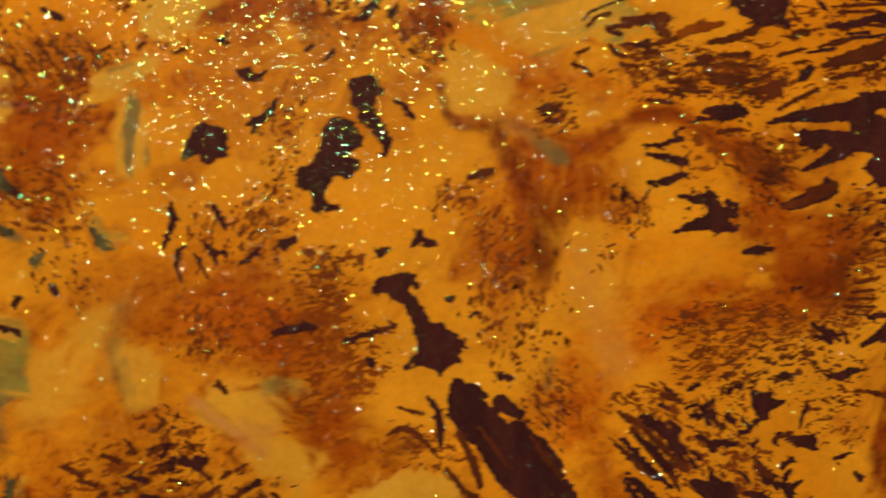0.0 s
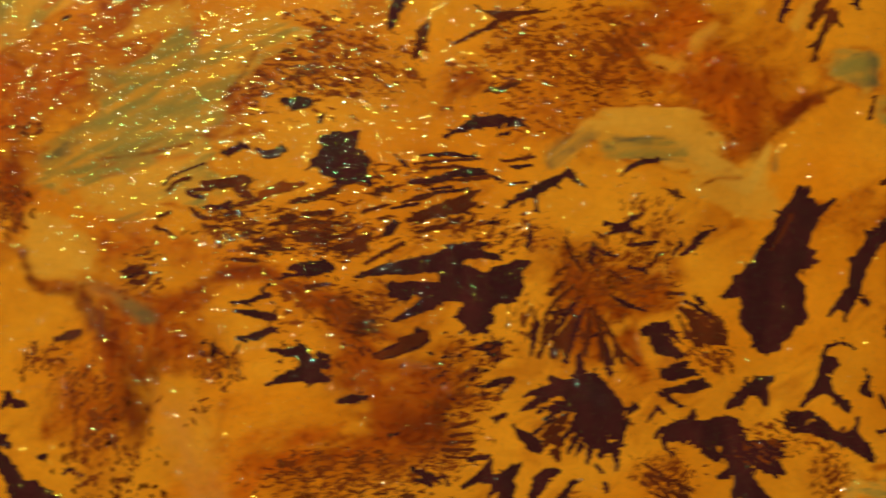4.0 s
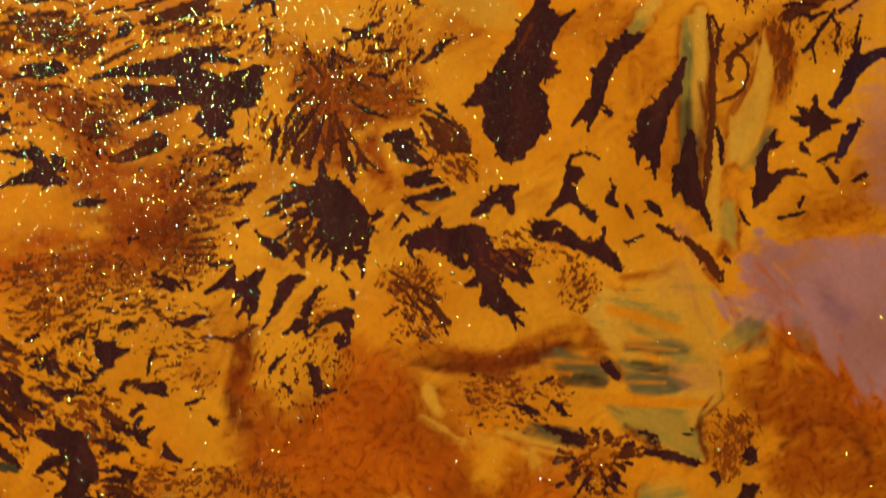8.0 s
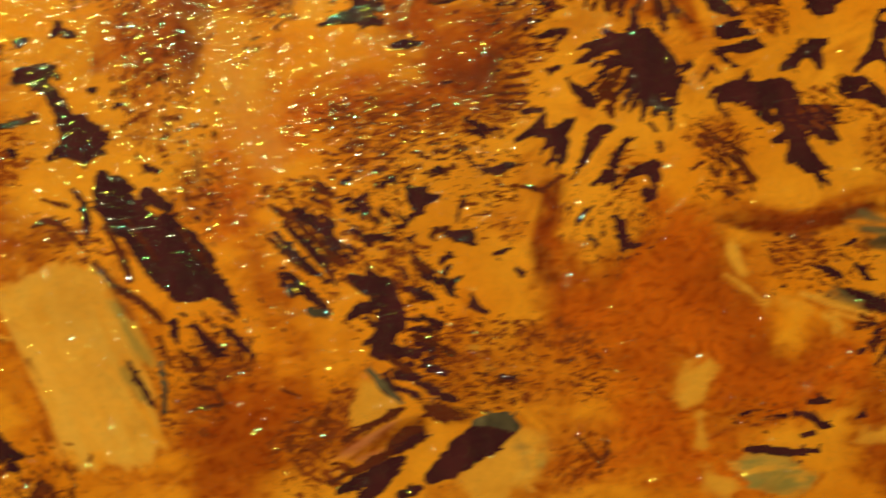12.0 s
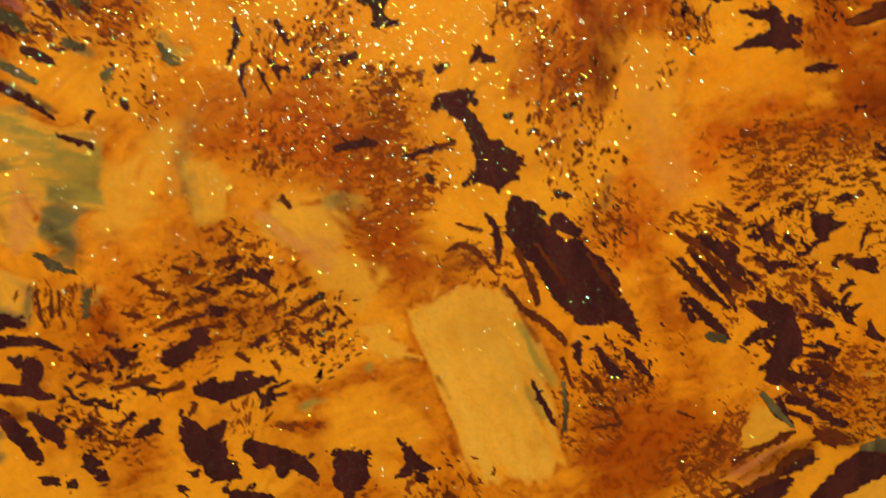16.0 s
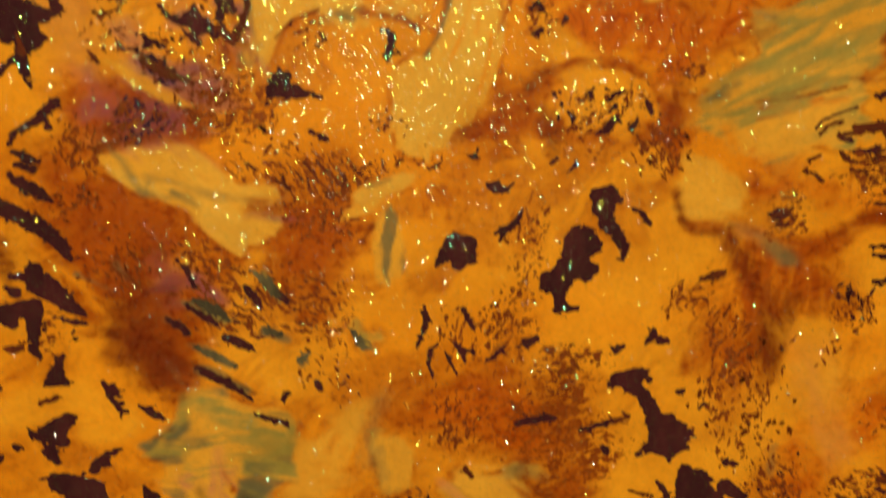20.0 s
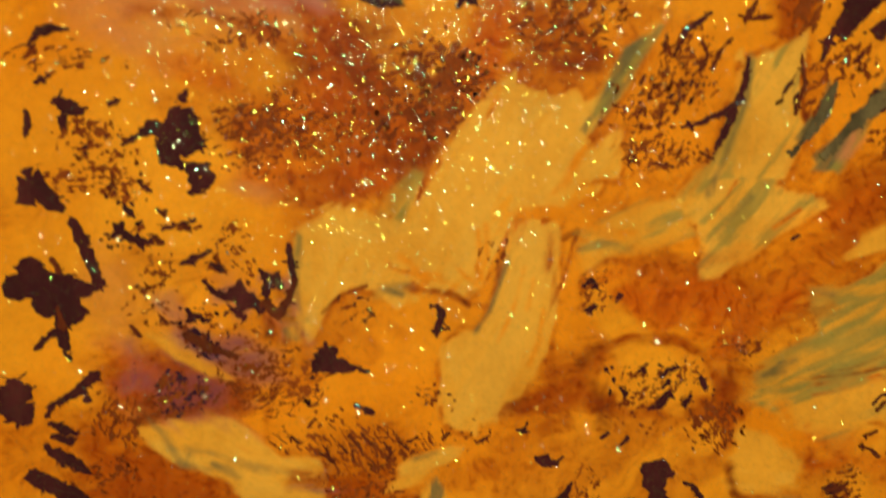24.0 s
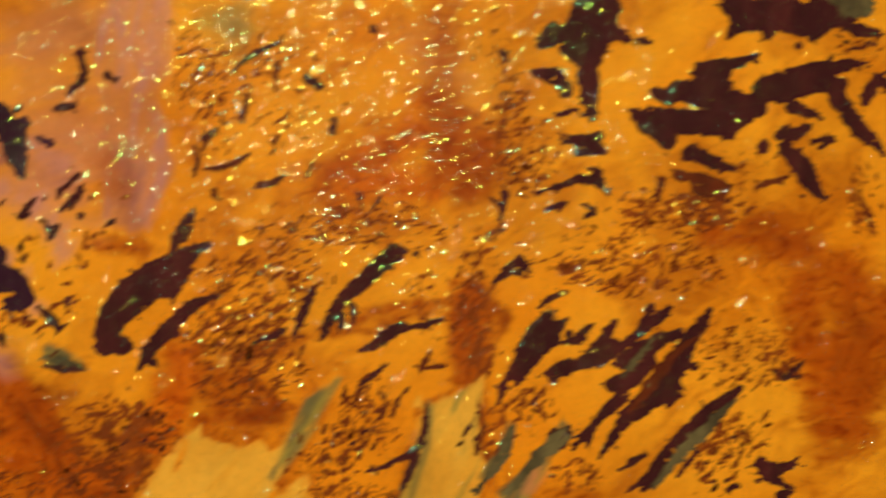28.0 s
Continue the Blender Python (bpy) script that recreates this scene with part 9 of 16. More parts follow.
brush("maroon", (58.7, -61.5, 1.12, 62.7, -62.4, 0.97), soft=1.0, rag=0.8, weight=0.6, seed=26)
brush("amber", (28.3, -9.4, 2.69, 31.2, -16.9, 3.47, 34.1, -25.3, 3.04, 39.4, -30, 2.76), soft=3.0, rag=1.6, angle=-70, weight=0.65, seed=27)
brush("rose", (30.5, -10.9, 1.35, 32.7, -18.5, 1.81, 35.6, -26.1, 1.52), soft=2.5, rag=1.4, angle=-70, weight=0.35, seed=28)
# tint of the pink reflection painted at the left, with a ragged edge
brush("rose", (-38.2, 109.2, 4.09, -37.7, 95.4, 3.45, -33.2, 102.2, 4.13), soft=3.5, rag=2, weight=0.5, seed=29)
brush("rose", corners=((-28.9, 117.2), (-20.2, 117.1), (-20.5, 108.3), (-21.8, 105.5), (-22.6, 103.5), (-21.3, 101.1), (-20.6, 98.3), (-20.5, 95.1), (-21.8, 92), (-23.6, 89.5), (-25.3, 87.6), (-28.1, 87.6), (-29.7, 93.1), (-28.5, 99.4), (-29, 109.1)), soft=0.7, rag=0.7, angle=80, weight=0.85, streak='lilac', grain=1.2, seed=30)
brush("lilac", (-22.8, 114.8, 0.96, -22.3, 111, 0.96, -22.2, 107.6, 0.69), soft=1.8, rag=1.0, angle=80, weight=0.6, seed=31)
brush("lilac", (-22.8, 102.8, 0.35, -21.7, 99.7, 0.56, -21.6, 95.8, 0.84, -22.6, 92, 0.56, -24.3, 89, 0.49), soft=0.9, rag=0.8, angle=75, weight=0.75, seed=32)
brush("violet", (-26.9, 97.3, 1.8, -25.3, 93.1, 2.09, -26.2, 89.9, 1.4), soft=1.8, rag=1.4, angle=60, weight=0.4, seed=33)
brush("rust", (-28.6, 97.3, 1.39, -28.1, 93.1, 1.67), soft=2.0, rag=1.4, weight=0.5, seed=34)
brush("maroon", (-32.5, 114.5, 0.95, -29.9, 111.8, 0.96), soft=2.0, rag=1.2, weight=0.35, seed=35)
brush("orange", (-18.3, 110.3, 1.24, -20.6, 102.8, 0.83, -18.4, 99.3, 0.83, -17.9, 95.1, 1.26), soft=0.8, rag=0.6, seed=36)
brush("rust", (-20.4, 101, 0.42, -18.7, 100.3, 0.56, -17.5, 95.8, 0.56), soft=1.0, rag=0.8, weight=0.6, seed=37)
brush("grey", (-12, 113.6, 1.38, -11.4, 111.6, 0.97), soft=1.8, rag=1.2, weight=0.4, seed=38)
brush("amber", (-61.7, 67, 2.73, -54.9, 64.3, 2.76, -49.4, 61.5, 2.08), soft=2.5, rag=1.5, weight=0.6, seed=0)
brush("rust", (-65.6, 72.5, 1.49, -56.1, 73, 1.23, -47.9, 71.1, 1.1, -41.7, 65.9, 1.11, -37.6, 60.2, 1.27), soft=1.0, rag=0.9, angle=-25, long=6, streak='maroon', seed=1)
brush("rust", (-65.8, 68.3, 0.54, -58.9, 69.1, 0.55, -50.7, 67.1, 0.55, -45.9, 62.9, 0.56, -43.9, 57.9, 0.7), soft=0.8, rag=0.7, angle=-30, long=6, weight=0.8, seed=2)
brush("maroon", (-43.8, 68, 0.42, -40.4, 64.5, 0.63, -36.9, 59.5, 0.56), soft=0.8, rag=0.7, angle=-50, long=4, weight=0.8, seed=3)
brush("rust", (-62, 57, 1.38, -55.1, 54.9, 1.67, -49.5, 55.7, 1.12), soft=2.0, rag=1.2, weight=0.5, seed=4)
brush("deep", (-63.2, 62.7, 0.96, -57.7, 61.4, 0.97, -51.6, 57.9, 0.83), soft=1.4, rag=1.0, angle=-20, long=5, weight=0.6, seed=5)
# lilac cloud around the flecks is reflected haze painted in
brush("lilac", (-41.5, 92.9, 0.95, -36.7, 90.3, 1.23, -34.7, 84.9, 0.96), soft=1.4, rag=1.2, angle=60, weight=0.6, seed=6)
brush("lilac", (-41.6, 84.1, 0.68, -40.2, 79.3, 0.69, -38.2, 77.9, 0.55), soft=1.0, rag=0.9, angle=60, weight=0.6, seed=7)
brush("lilac", (-37.4, 98.4, 0.81, -34, 95.8, 0.82), soft=1.4, rag=1.0, weight=0.6, seed=8)
brush("violet", (-42.1, 99, 1.08, -40.1, 97, 1.08, -43.5, 96.3, 0.68), soft=1.2, rag=1.0, angle=50, weight=0.55, seed=9)
brush("rose", (-55.7, 91.9, 4.02, -50.4, 85.2, 4.07, -47.6, 94.8, 3.37), soft=3.5, rag=2, weight=0.45, seed=10)
brush("orange", (119.7, -35.3, 0.17, 123.2, -35.7, 0.26, 127.5, -36.1, 0.18), soft=0.3, rag=0.2, angle=-5, long=5, seed=11)
brush("orange", (120.1, -37.2, 0.17, 124, -37.6, 0.26), soft=0.3, rag=0.2, angle=-5, long=5, seed=12)
brush("orange", (132.9, -37.5, 0.18, 137.3, -38.1, 0.27, 140.9, -38.3, 0.18), soft=0.3, rag=0.2, angle=-5, long=5, seed=13)
brush("orange", (133.3, -39.3, 0.18, 139.1, -39.7, 0.27), soft=0.3, rag=0.2, angle=-5, long=5, seed=14)
brush("orange", (132, -33.7, 0.18, 137.4, -34.2, 0.27, 141, -34.7, 0.18), soft=0.3, rag=0.2, angle=-5, long=5, seed=15)
brush("rose", (-20.4, -30.7, 0.77, -16.6, -33.8, 0.93, -11.9, -37.7, 0.93), soft=0.9, rag=0.8, angle=-38, long=5, weight=0.7, streak='maroon', seed=0)
brush("rust", (-11.2, -29.9, 0.54, -8.1, -33, 0.54, -4.9, -38.5, 0.47), soft=0.7, rag=0.8, angle=-45, weight=0.8, seed=1)
brush("straw", (-17.7, -29.5, 0.92, -14.2, -31.5, 1.23, -11.2, -33, 0.62), soft=0.5, rag=0.5, angle=-30, seed=2)
brush("straw", (-27.9, -25, 1.21, -27.1, -28.4, 1.52, -27.6, -30.9, 0.61), soft=0.6, rag=0.6, angle=80, seed=3)
brush("grey", (-29.6, -25.4, 0.38, -29.2, -29.2, 0.53), soft=0.8, rag=0.6, angle=80, weight=0.6, seed=4)
brush("grey", (-10.2, -28.3, 0.77, -8.5, -28.7, 0.69), soft=0.7, rag=0.5, weight=0.7, seed=5)
brush("black", (-48.6, -32.4, 0.76, -46.4, -34.9, 1.06, -44.6, -37, 0.61), soft=0.9, rag=0.8, angle=-40, weight=0.65, seed=6)
brush("rose", (-52.2, -25.5, 0.75, -51.5, -29.4, 1.05, -52.4, -34.2, 0.76), soft=1.0, rag=0.9, angle=75, weight=0.65, streak='maroon', seed=7)
brush("black", (-54.9, -30.9, 0.6, -54, -34, 0.53), soft=0.8, rag=0.7, weight=0.5, seed=8)
brush("orange", (-49.1, 57.7, 3.47, -44.2, 51.5, 3.86, -50.5, 49.9, 2.8), soft=3.0, rag=2.0, weight=0.4, seed=0)
brush("rust", (-45.7, 70.2, 0.69, -41.5, 65.5, 0.83, -38, 60.1, 0.7, -35.8, 54.5, 0.7), soft=1.0, rag=0.9, angle=-60, long=6, weight=0.8, streak='maroon', seed=1)
brush("rust", (-6.9, 23.2, 0.3, -6.3, 26.7, 0.44, -2.4, 28.5, 0.45, 2.8, 28.4, 0.45, 7, 26.1, 0.45, 9.2, 21.9, 0.45, 10, 17.2, 0.45), soft=0.5, rag=0.5, seed=2)
brush("amber", (-2.2, 24.8, 1.49, 2.3, 23.4, 1.8, 4.1, 19.5, 1.81), soft=1.0, rag=0.6, weight=0.7, seed=3)
brush("rust", (-9.3, 32.4, 0.29, -9.2, 36.7, 0.29, -6, 38.7, 0.37, -1.3, 37.6, 0.29, 1.6, 35.5, 0.3), soft=0.6, rag=0.5, seed=4)
brush("rust", (0.7, 39.3, 0.59, 5.2, 37.8, 0.74, 10.3, 39.4, 0.59), soft=1.0, rag=0.8, weight=0.6, streak='maroon', seed=5)
brush("orange", (-18.5, 44.1, 0.58, -13.4, 44.9, 0.87, -9, 43.2, 0.65, -3.1, 42, 0.66), soft=0.6, rag=0.6, angle=-10, long=5, seed=6)
brush("orange", (-22, 42.9, 0.22, -21.6, 38.9, 0.29, -22.9, 35.1, 0.22), soft=0.3, rag=0.3, angle=85, seed=7)
brush("orange", (-27, 38.8, 0.14, -24, 35.9, 0.22, -21.6, 34.3, 0.22), soft=0.3, rag=0.3, seed=8)
brush("rust", (-10.7, 40.9, 0.15, -11.8, 36.1, 0.22, -14, 30.4, 0.22), soft=0.3, rag=0.3, angle=65, seed=9)
brush("orange", (-16.8, 37.5, 0.22, -18.1, 32.2, 0.22, -20.1, 27.7, 0.22), soft=0.4, rag=0.3, angle=65, seed=10)
brush("grey", (10.8, 64.8, 0.36, 10.5, 59.1, 0.51, 8.5, 52.6, 0.51, 6.6, 47.5, 0.37), soft=0.5, rag=0.4, angle=70, long=5, weight=0.85, seed=11)
brush("grey", (6.3, 38.6, 0.22, 7.9, 42.4, 0.37, 12, 46.9, 0.37), soft=0.5, rag=0.4, angle=40, weight=0.5, seed=12)
brush("grey", (-45.6, 41.4, 0.28, -46.3, 35.5, 0.43, -45.2, 30.3, 0.36), soft=0.6, rag=0.5, angle=85, weight=0.6, seed=13)
brush("maroon", (-48.8, 35.5, 0.57, -47, 31, 0.72), soft=1.0, rag=0.8, weight=0.6, streak='violet', seed=14)
brush("straw", (-64.9, 28.2, 0.36, -61.4, 25.6, 0.43, -57.1, 23, 0.36), soft=0.5, rag=0.5, angle=-35, seed=15)
brush("deep", (-69.2, 26.2, 0.99, -65.7, 24, 1, -60, 19.6, 1.01), soft=1.6, rag=1.0, angle=-35, weight=0.5, seed=16)
brush("orange", (13, 38.3, 3.59, 18.8, 40.5, 3.62, 22.3, 36.1, 2.19), soft=3.0, rag=1.6, weight=0.55, seed=17)
brush("maroon", (62.1, -13.7, 1.76, 67.3, -15.3, 1.45), soft=1.4, rag=1.1, weight=0.6, seed=18)
brush("maroon", (-28, 96.3, 1.39, -26, 92, 1.67, -26.8, 89.2, 0.98), soft=1.8, rag=1.3, angle=60, weight=0.32, seed=0)

# ---- islands of dark paint skin ----
fleck("maroon", (142.5, -17.6, 0.5, 145.7, -20.7, 0.8, 147.7, -23.6, 0.6), fray=0.54, angle=-50, long=3.2)
fleck("dark", (148.9, -20.8, 0.5))
fleck("maroon", (103.5, -27.7, 0.3, 105.6, -29, 0.3), (101, -25.5, 0.2, 103.5, -27.2, 0.3), fray=0.22)
fleck("maroon", (135.7, -66.8, 0.2, 140.7, -64.7, 0.2), fray=0.21)
fleck("dark", (151.7, -58.9, 0.7, 152.2, -57, 0.6))
fleck("dark", (152.3, -51.8, 0.6))
fleck("dark", (-26.9, -65.9, 2, -25.4, -66.3, 1.4, -27.8, -64.4, 1.1), fray=0.39)
fleck("dark", (-45.2, -64.3, 0.5, -43.8, -65.8, 1.2, -42.7, -67.6, 0.8))
fleck("dark", (-47, -68.2, 0.7))
fleck("dark", (-30, -66.8, 0.5))
fleck("dark", (-32, -68.9, 0.5))
fleck("dark", (-27.9, -72.3, 0.6))
fleck("dark", (-50.7, -67.7, 0.6, -49.2, -67.5, 0.4))
fleck("dark", (-74.8, -29.6, 1.1, -71, -31.7, 1.7, -67.2, -34.1, 1.4, -64.2, -36.6, 1.4, -60.4, -40, 1.4, -57, -42.1, 1.1), fray=0.30)
fleck("dark", (-82, 21.1, 1.2), fray=0.39)
fleck("teal", (65.4, 114.7, 1.9, 62.5, 115.7, 1.4), fray=0.46, top=0.3)
fleck("dark", (57.5, 50.3, 0.8), fray=0.37)
fleck("dark", (-61.5, -32.2, 1.1, -62.1, -33.9, 0.6), fray=0.30)
fleck("dark", (-82.9, 19.3, 1.9, -81.2, 17.4, 1.4), fray=0.37)
fleck("maroon", (132.5, 19.2, 0.4, 135.4, 20.1, 0.4, 137.8, 21.5, 0.3), fray=0.21)
fleck("dark", (147, 23.2, 0.3, 149.1, 25.7, 0.3), fray=0.21)
fleck("dark", (155.6, 23.9, 0.5, 155.2, 19.9, 0.5), fray=0.32)
fleck("maroon", (158.9, 16.4, 0.9, 164.5, 19.8, 1.2, 171, 22.7, 1.3), fray=0.53, angle=30, long=3.2)
fleck("dark", (159.9, 28.4, 0.5, 161.8, 30.1, 0.6), (162.7, 27.7, 0.4), fray=0.43)
fleck("maroon", (46.5, 14, 0.2, 50.2, 14.5, 0.2, 53.4, 14.2, 0.2), fray=0.21, angle=8, long=3.2)
fleck("maroon", (47.5, 12.1, 0.2, 51.2, 12.9, 0.3, 53.4, 13.4, 0.1), fray=0.21, angle=12, long=3.2)
fleck("maroon", (43.3, 11.9, 0.2, 45.4, 11.4, 0.3), fray=0.28)
fleck("maroon", (40.1, 10.9, 0.2, 43.8, 10.2, 0.2), fray=0.21)
fleck("maroon", (39.7, 13.6, 0.2, 42.8, 13, 0.2), fray=0.21)
fleck("dark", corners=((57.7, -4.2), (60.7, -2.9), (63.4, -1.7), (64, -0.4), (65.1, -0.9), (65.9, -2.3), (64.5, -3.4), (61.2, -4.6), (59, -4.9)), fray=0.22, angle=20, long=3.2)
fleck("dark", corners=((71.4, -3.6), (73.3, -3.1), (75.5, -2.8), (76.2, -4), (75.8, -5.6), (74.4, -5.6), (75, -4.2), (72.8, -4)), fray=0.22)
fleck("maroon", (83.9, -3, 0.5, 85.6, -1.4, 0.5, 85.1, -4.8, 0.3), fray=0.42, angle=60, long=3.2)
fleck("dark", (83.4, 1.1, 0.3, 85.9, 1.4, 0.4), fray=0.35)
fleck("dark", (90.4, -1.5, 0.2, 91.6, -4.9, 0.3, 92.2, -6.6, 0.2), fray=0.28, angle=-70, long=3.2)
fleck("maroon", (87.1, -5.9, 0.2, 88.7, -2.6, 0.2), fray=0.21, angle=70, long=3.2)
fleck("maroon", (88.2, -3.7, 0.2, 89, -0.4, 0.2), fray=0.21, angle=75, long=3.2)
fleck("maroon", (92.4, -3.8, 0.2, 95.9, -6.7, 0.2), fray=0.21, angle=-40, long=3.2)
fleck("maroon", (82.8, 3.9, 0.2, 85.1, 5.3, 0.2), fray=0.21)
fleck("dark", (52.9, -10.7, 0.3, 55.1, -10.2, 0.5, 57, -10.2, 0.2), (54.8, -11, 0.3), fray=0.28)
fleck("maroon", (24.9, 8.6, 0.2, 27.2, 7.8, 0.2), fray=0.21)
fleck("maroon", (25.9, 6.5, 0.2, 27.7, 7.2, 0.2), fray=0.21)
fleck("dark", (47.3, 8, 0.2, 50, 8.1, 0.4, 52.1, 7.9, 0.3), fray=0.35)
fleck("maroon", (83.1, -15.8, 0.3, 84.8, -17.6, 0.3), fray=0.42)
fleck("maroon", (82.6, -16.9, 0.4, 84.3, -18.1, 0.3), fray=0.35)
fleck("dark", (71.3, -19.6, 0.3, 74.1, -19.3, 0.2), fray=0.21)
fleck("dark", (103, 2.4, 0.2, 106, 0.6, 0.3, 108, -0.9, 0.2), fray=0.21, angle=-30, long=3.2)
fleck("dark", (104.2, 3.1, 0.2, 105.4, 2.2, 0.3), fray=0.21)
fleck("dark", (74.7, -4.6, 0.6, 73.6, -3.3, 0.4, 75.7, -3.2, 0.4), fray=0.35)
fleck("dark", (76.4, -8.3, 0.3, 74.2, -9.1, 0.3, 77.8, -8.1, 0.2), (75.8, -10.4, 0.2, 77.5, -8.4, 0.2), fray=0.28)
fleck("dark", (72.2, -6.8, 0.5), fray=0.35)
fleck("dark", (75.2, -14.1, 0.3, 76.5, -13.3, 0.3), fray=0.28)
fleck("maroon", (68.6, -16.2, 0.2, 71.8, -15.8, 0.1), fray=0.14)
fleck("maroon", (68, -17.1, 0.2, 72.1, -17, 0.1), fray=0.14)
fleck("maroon", (67.4, -18.1, 0.2, 72.1, -18.2, 0.1), fray=0.14)
fleck("maroon", (68, -19.1, 0.2, 71, -19.4, 0.1), fray=0.14)
fleck("maroon", (69.1, -14.9, 0.2, 71.3, -14.4, 0.1), fray=0.14)
fleck("maroon", (82.6, -2.3, 0.2, 83.1, -0.1, 0.2), fray=0.21)
fleck("maroon", (81.4, -5.1, 0.3, 82.3, -2.9, 0.2), fray=0.28)
fleck("dark", (68.1, -57.1, 0.4, 70, -57.5, 0.5), fray=0.36)
fleck("dark", (79.1, -35.5, 0.3, 79.9, -34.1, 0.2, 81.4, -32.9, 0.2), fray=0.22, angle=50, long=3.2)
fleck("dark", (81, -37.2, 0.2, 82.1, -38.5, 0.2), fray=0.22)
fleck("dark", (78, -33.3, 0.2), fray=0.22)
fleck("dark", corners=((114, -41.7), (117, -42), (119.2, -43.3), (117.3, -43.1)), fray=0.22)
fleck("dark", (119.4, -38.8, 0.2, 121.2, -38.2, 0.2), fray=0.22)
fleck("dark", (130.6, -54.4, 0.2, 131.6, -54.9, 0.2, 132.7, -55.5, 0.1), fray=0.20, angle=-33)
fleck("dark", (130.3, -55.1, 0.2, 130.8, -55.5, 0.3, 131.2, -55.9, 0.1), fray=0.20, angle=-45)
fleck("dark", (128.9, -55.6, 0.1, 129.4, -56.3, 0.3, 129.8, -56.9, 0.1), fray=0.20, angle=-64)
fleck("dark", (127.4, -55.4, 0.2, 127.4, -55.5, 0.3, 127.4, -55.7, 0.1), fray=0.20, angle=-85)
fleck("dark", (126.6, -55.3, 0.2, 126.5, -55.6, 0.3, 126.5, -55.9, 0.1), fray=0.20, angle=-97)
fleck("dark", (126, -54.5, 0.2, 125.2, -55.7, 0.3, 124.5, -57, 0.1), fray=0.20, angle=-112)
fleck("dark", (124.4, -54.6, 0.2, 124.2, -54.7, 0.2, 124.1, -54.8, 0.1), fray=0.20, angle=-133)
fleck("dark", (122.9, -54.4, 0.2, 122.3, -54.6, 0.4, 121.7, -54.9, 0.1), fray=0.20, angle=-147)
fleck("dark", corners=((70.2, -23.5), (72.1, -22.2), (74.6, -19.5), (74.7, -22.2), (72.6, -23), (70.4, -23.9)), fray=0.28, angle=25, long=3.2)
fleck("dark", (63.4, -20.9, 0.3, 64.8, -21.4, 0.5, 65.8, -23, 0.4, 64.3, -22.4, 0.3), fray=0.37)
fleck("dark", (67.8, -21.8, 0.2, 68.3, -23.2, 0.2), fray=0.22)
fleck("maroon", (84, -19.2, 0.6, 84.2, -20.2, 0.3), fray=0.37)
fleck("maroon", (71.3, -30, 0.2, 74, -30.7, 0.3, 77, -28.6, 0.2), fray=0.30)
fleck("dark", (153.5, -51.9, 0.5, 153.4, -52.8, 0.3), fray=0.22)
fleck("dark", (152.9, -57.8, 0.7), fray=0.52)
fleck("dark", (17.7, 41.7, 0.2, 18.4, 42.1, 0.1), fray=0.19)
fleck("dark", corners=((-84.5, -14.1), (-82.4, -14.7), (-81.2, -16.1), (-82.6, -17.5), (-84.8, -18)), fray=0.31)
fleck("dark", (47.3, 17.1, 0.2, 52.5, 18.7, 0.2), fray=0.20)
fleck("maroon", (130.1, 28.6, 0.2, 131, 31.7, 0.2), fray=0.29)
fleck("dark", (33.4, 18.3, 0.2, 34.9, 18, 0.3), fray=0.25)
fleck("dark", (34.7, 16.6, 0.1, 37, 16.7, 0.3, 38.9, 17.3, 0.1), fray=0.25)
fleck("dark", (29.9, 19.7, 0.1, 30.8, 20.8, 0.1, 33.5, 21.9, 0.1, 35.4, 22.6, 0.1), fray=0.18)
fleck("dark", (48.5, 15.7, 0.1, 52.2, 15.6, 0.2), fray=0.18)
fleck("dark", (49.9, 17.4, 0.1, 53.2, 19, 0.2), fray=0.18)
fleck("maroon", (4.9, -72.1, 0.5, 5.9, -70.3, 0.4, 7.5, -74.4, 0.6), fray=0.49)
fleck("maroon", (8.9, -70.8, 0.3, 9.3, -72.6, 0.3), fray=0.35)
fleck("dark", (87.3, -5.1, 0.24, 87.4, -7.3, 0.65, 88.1, -9, 1.3), (85.3, -9.8, 1.13, 88.9, -10.2, 2.44, 91.7, -13.2, 2.21), (86.5, -10.2, 0.97, 83.3, -9.7, 0.56, 80.4, -10.3, 0.4, 79.2, -10.9, 0.16), (83.7, -10.1, 0.73, 80.8, -11.7, 0.48, 79, -12.8, 0.16), (87.7, -11.4, 1.95, 90.9, -14.4, 1.97, 92.9, -16.1, 0.99, 92.8, -19.4, 0.66, 92.9, -21.9, 0.17), (88, -13.1, 1.47, 89.6, -16, 1.31, 91.2, -18.9, 0.74, 90.3, -19.9, 0.25), (83.1, -8.3, 0.32, 85.3, -9.5, 0.73), (94.4, -14.9, 0.41, 92.9, -16.1, 0.99), (87.6, -13.5, 0.73, 86.4, -15.5, 0.41, 84.9, -17.3, 0.16), (88.4, -14.3, 0.65, 87.1, -16.8, 0.41, 85.7, -19, 0.16), (89, -15.2, 0.65, 88.1, -17.6, 0.41, 86.7, -19.6, 0.16), (89.6, -16.4, 0.65, 89.1, -18.5, 0.41, 88.5, -20.8, 0.16), (85.8, -12.2, 0.73, 84, -13, 0.4, 82.3, -14.2, 0.16), (86.4, -12, 0.73, 84.4, -12, 0.4, 81.4, -13.1, 0.16), fray=0.14)
fleck("dark", (79.5, -16.6, 0.64, 80.6, -17.8, 1.13, 81.4, -18.4, 0.73), (77.7, -15.1, 0.16, 79.1, -16.6, 0.56), (80.7, -16.2, 0.4, 82.3, -15, 0.24, 83.7, -14.1, 0.16), fray=0.14)
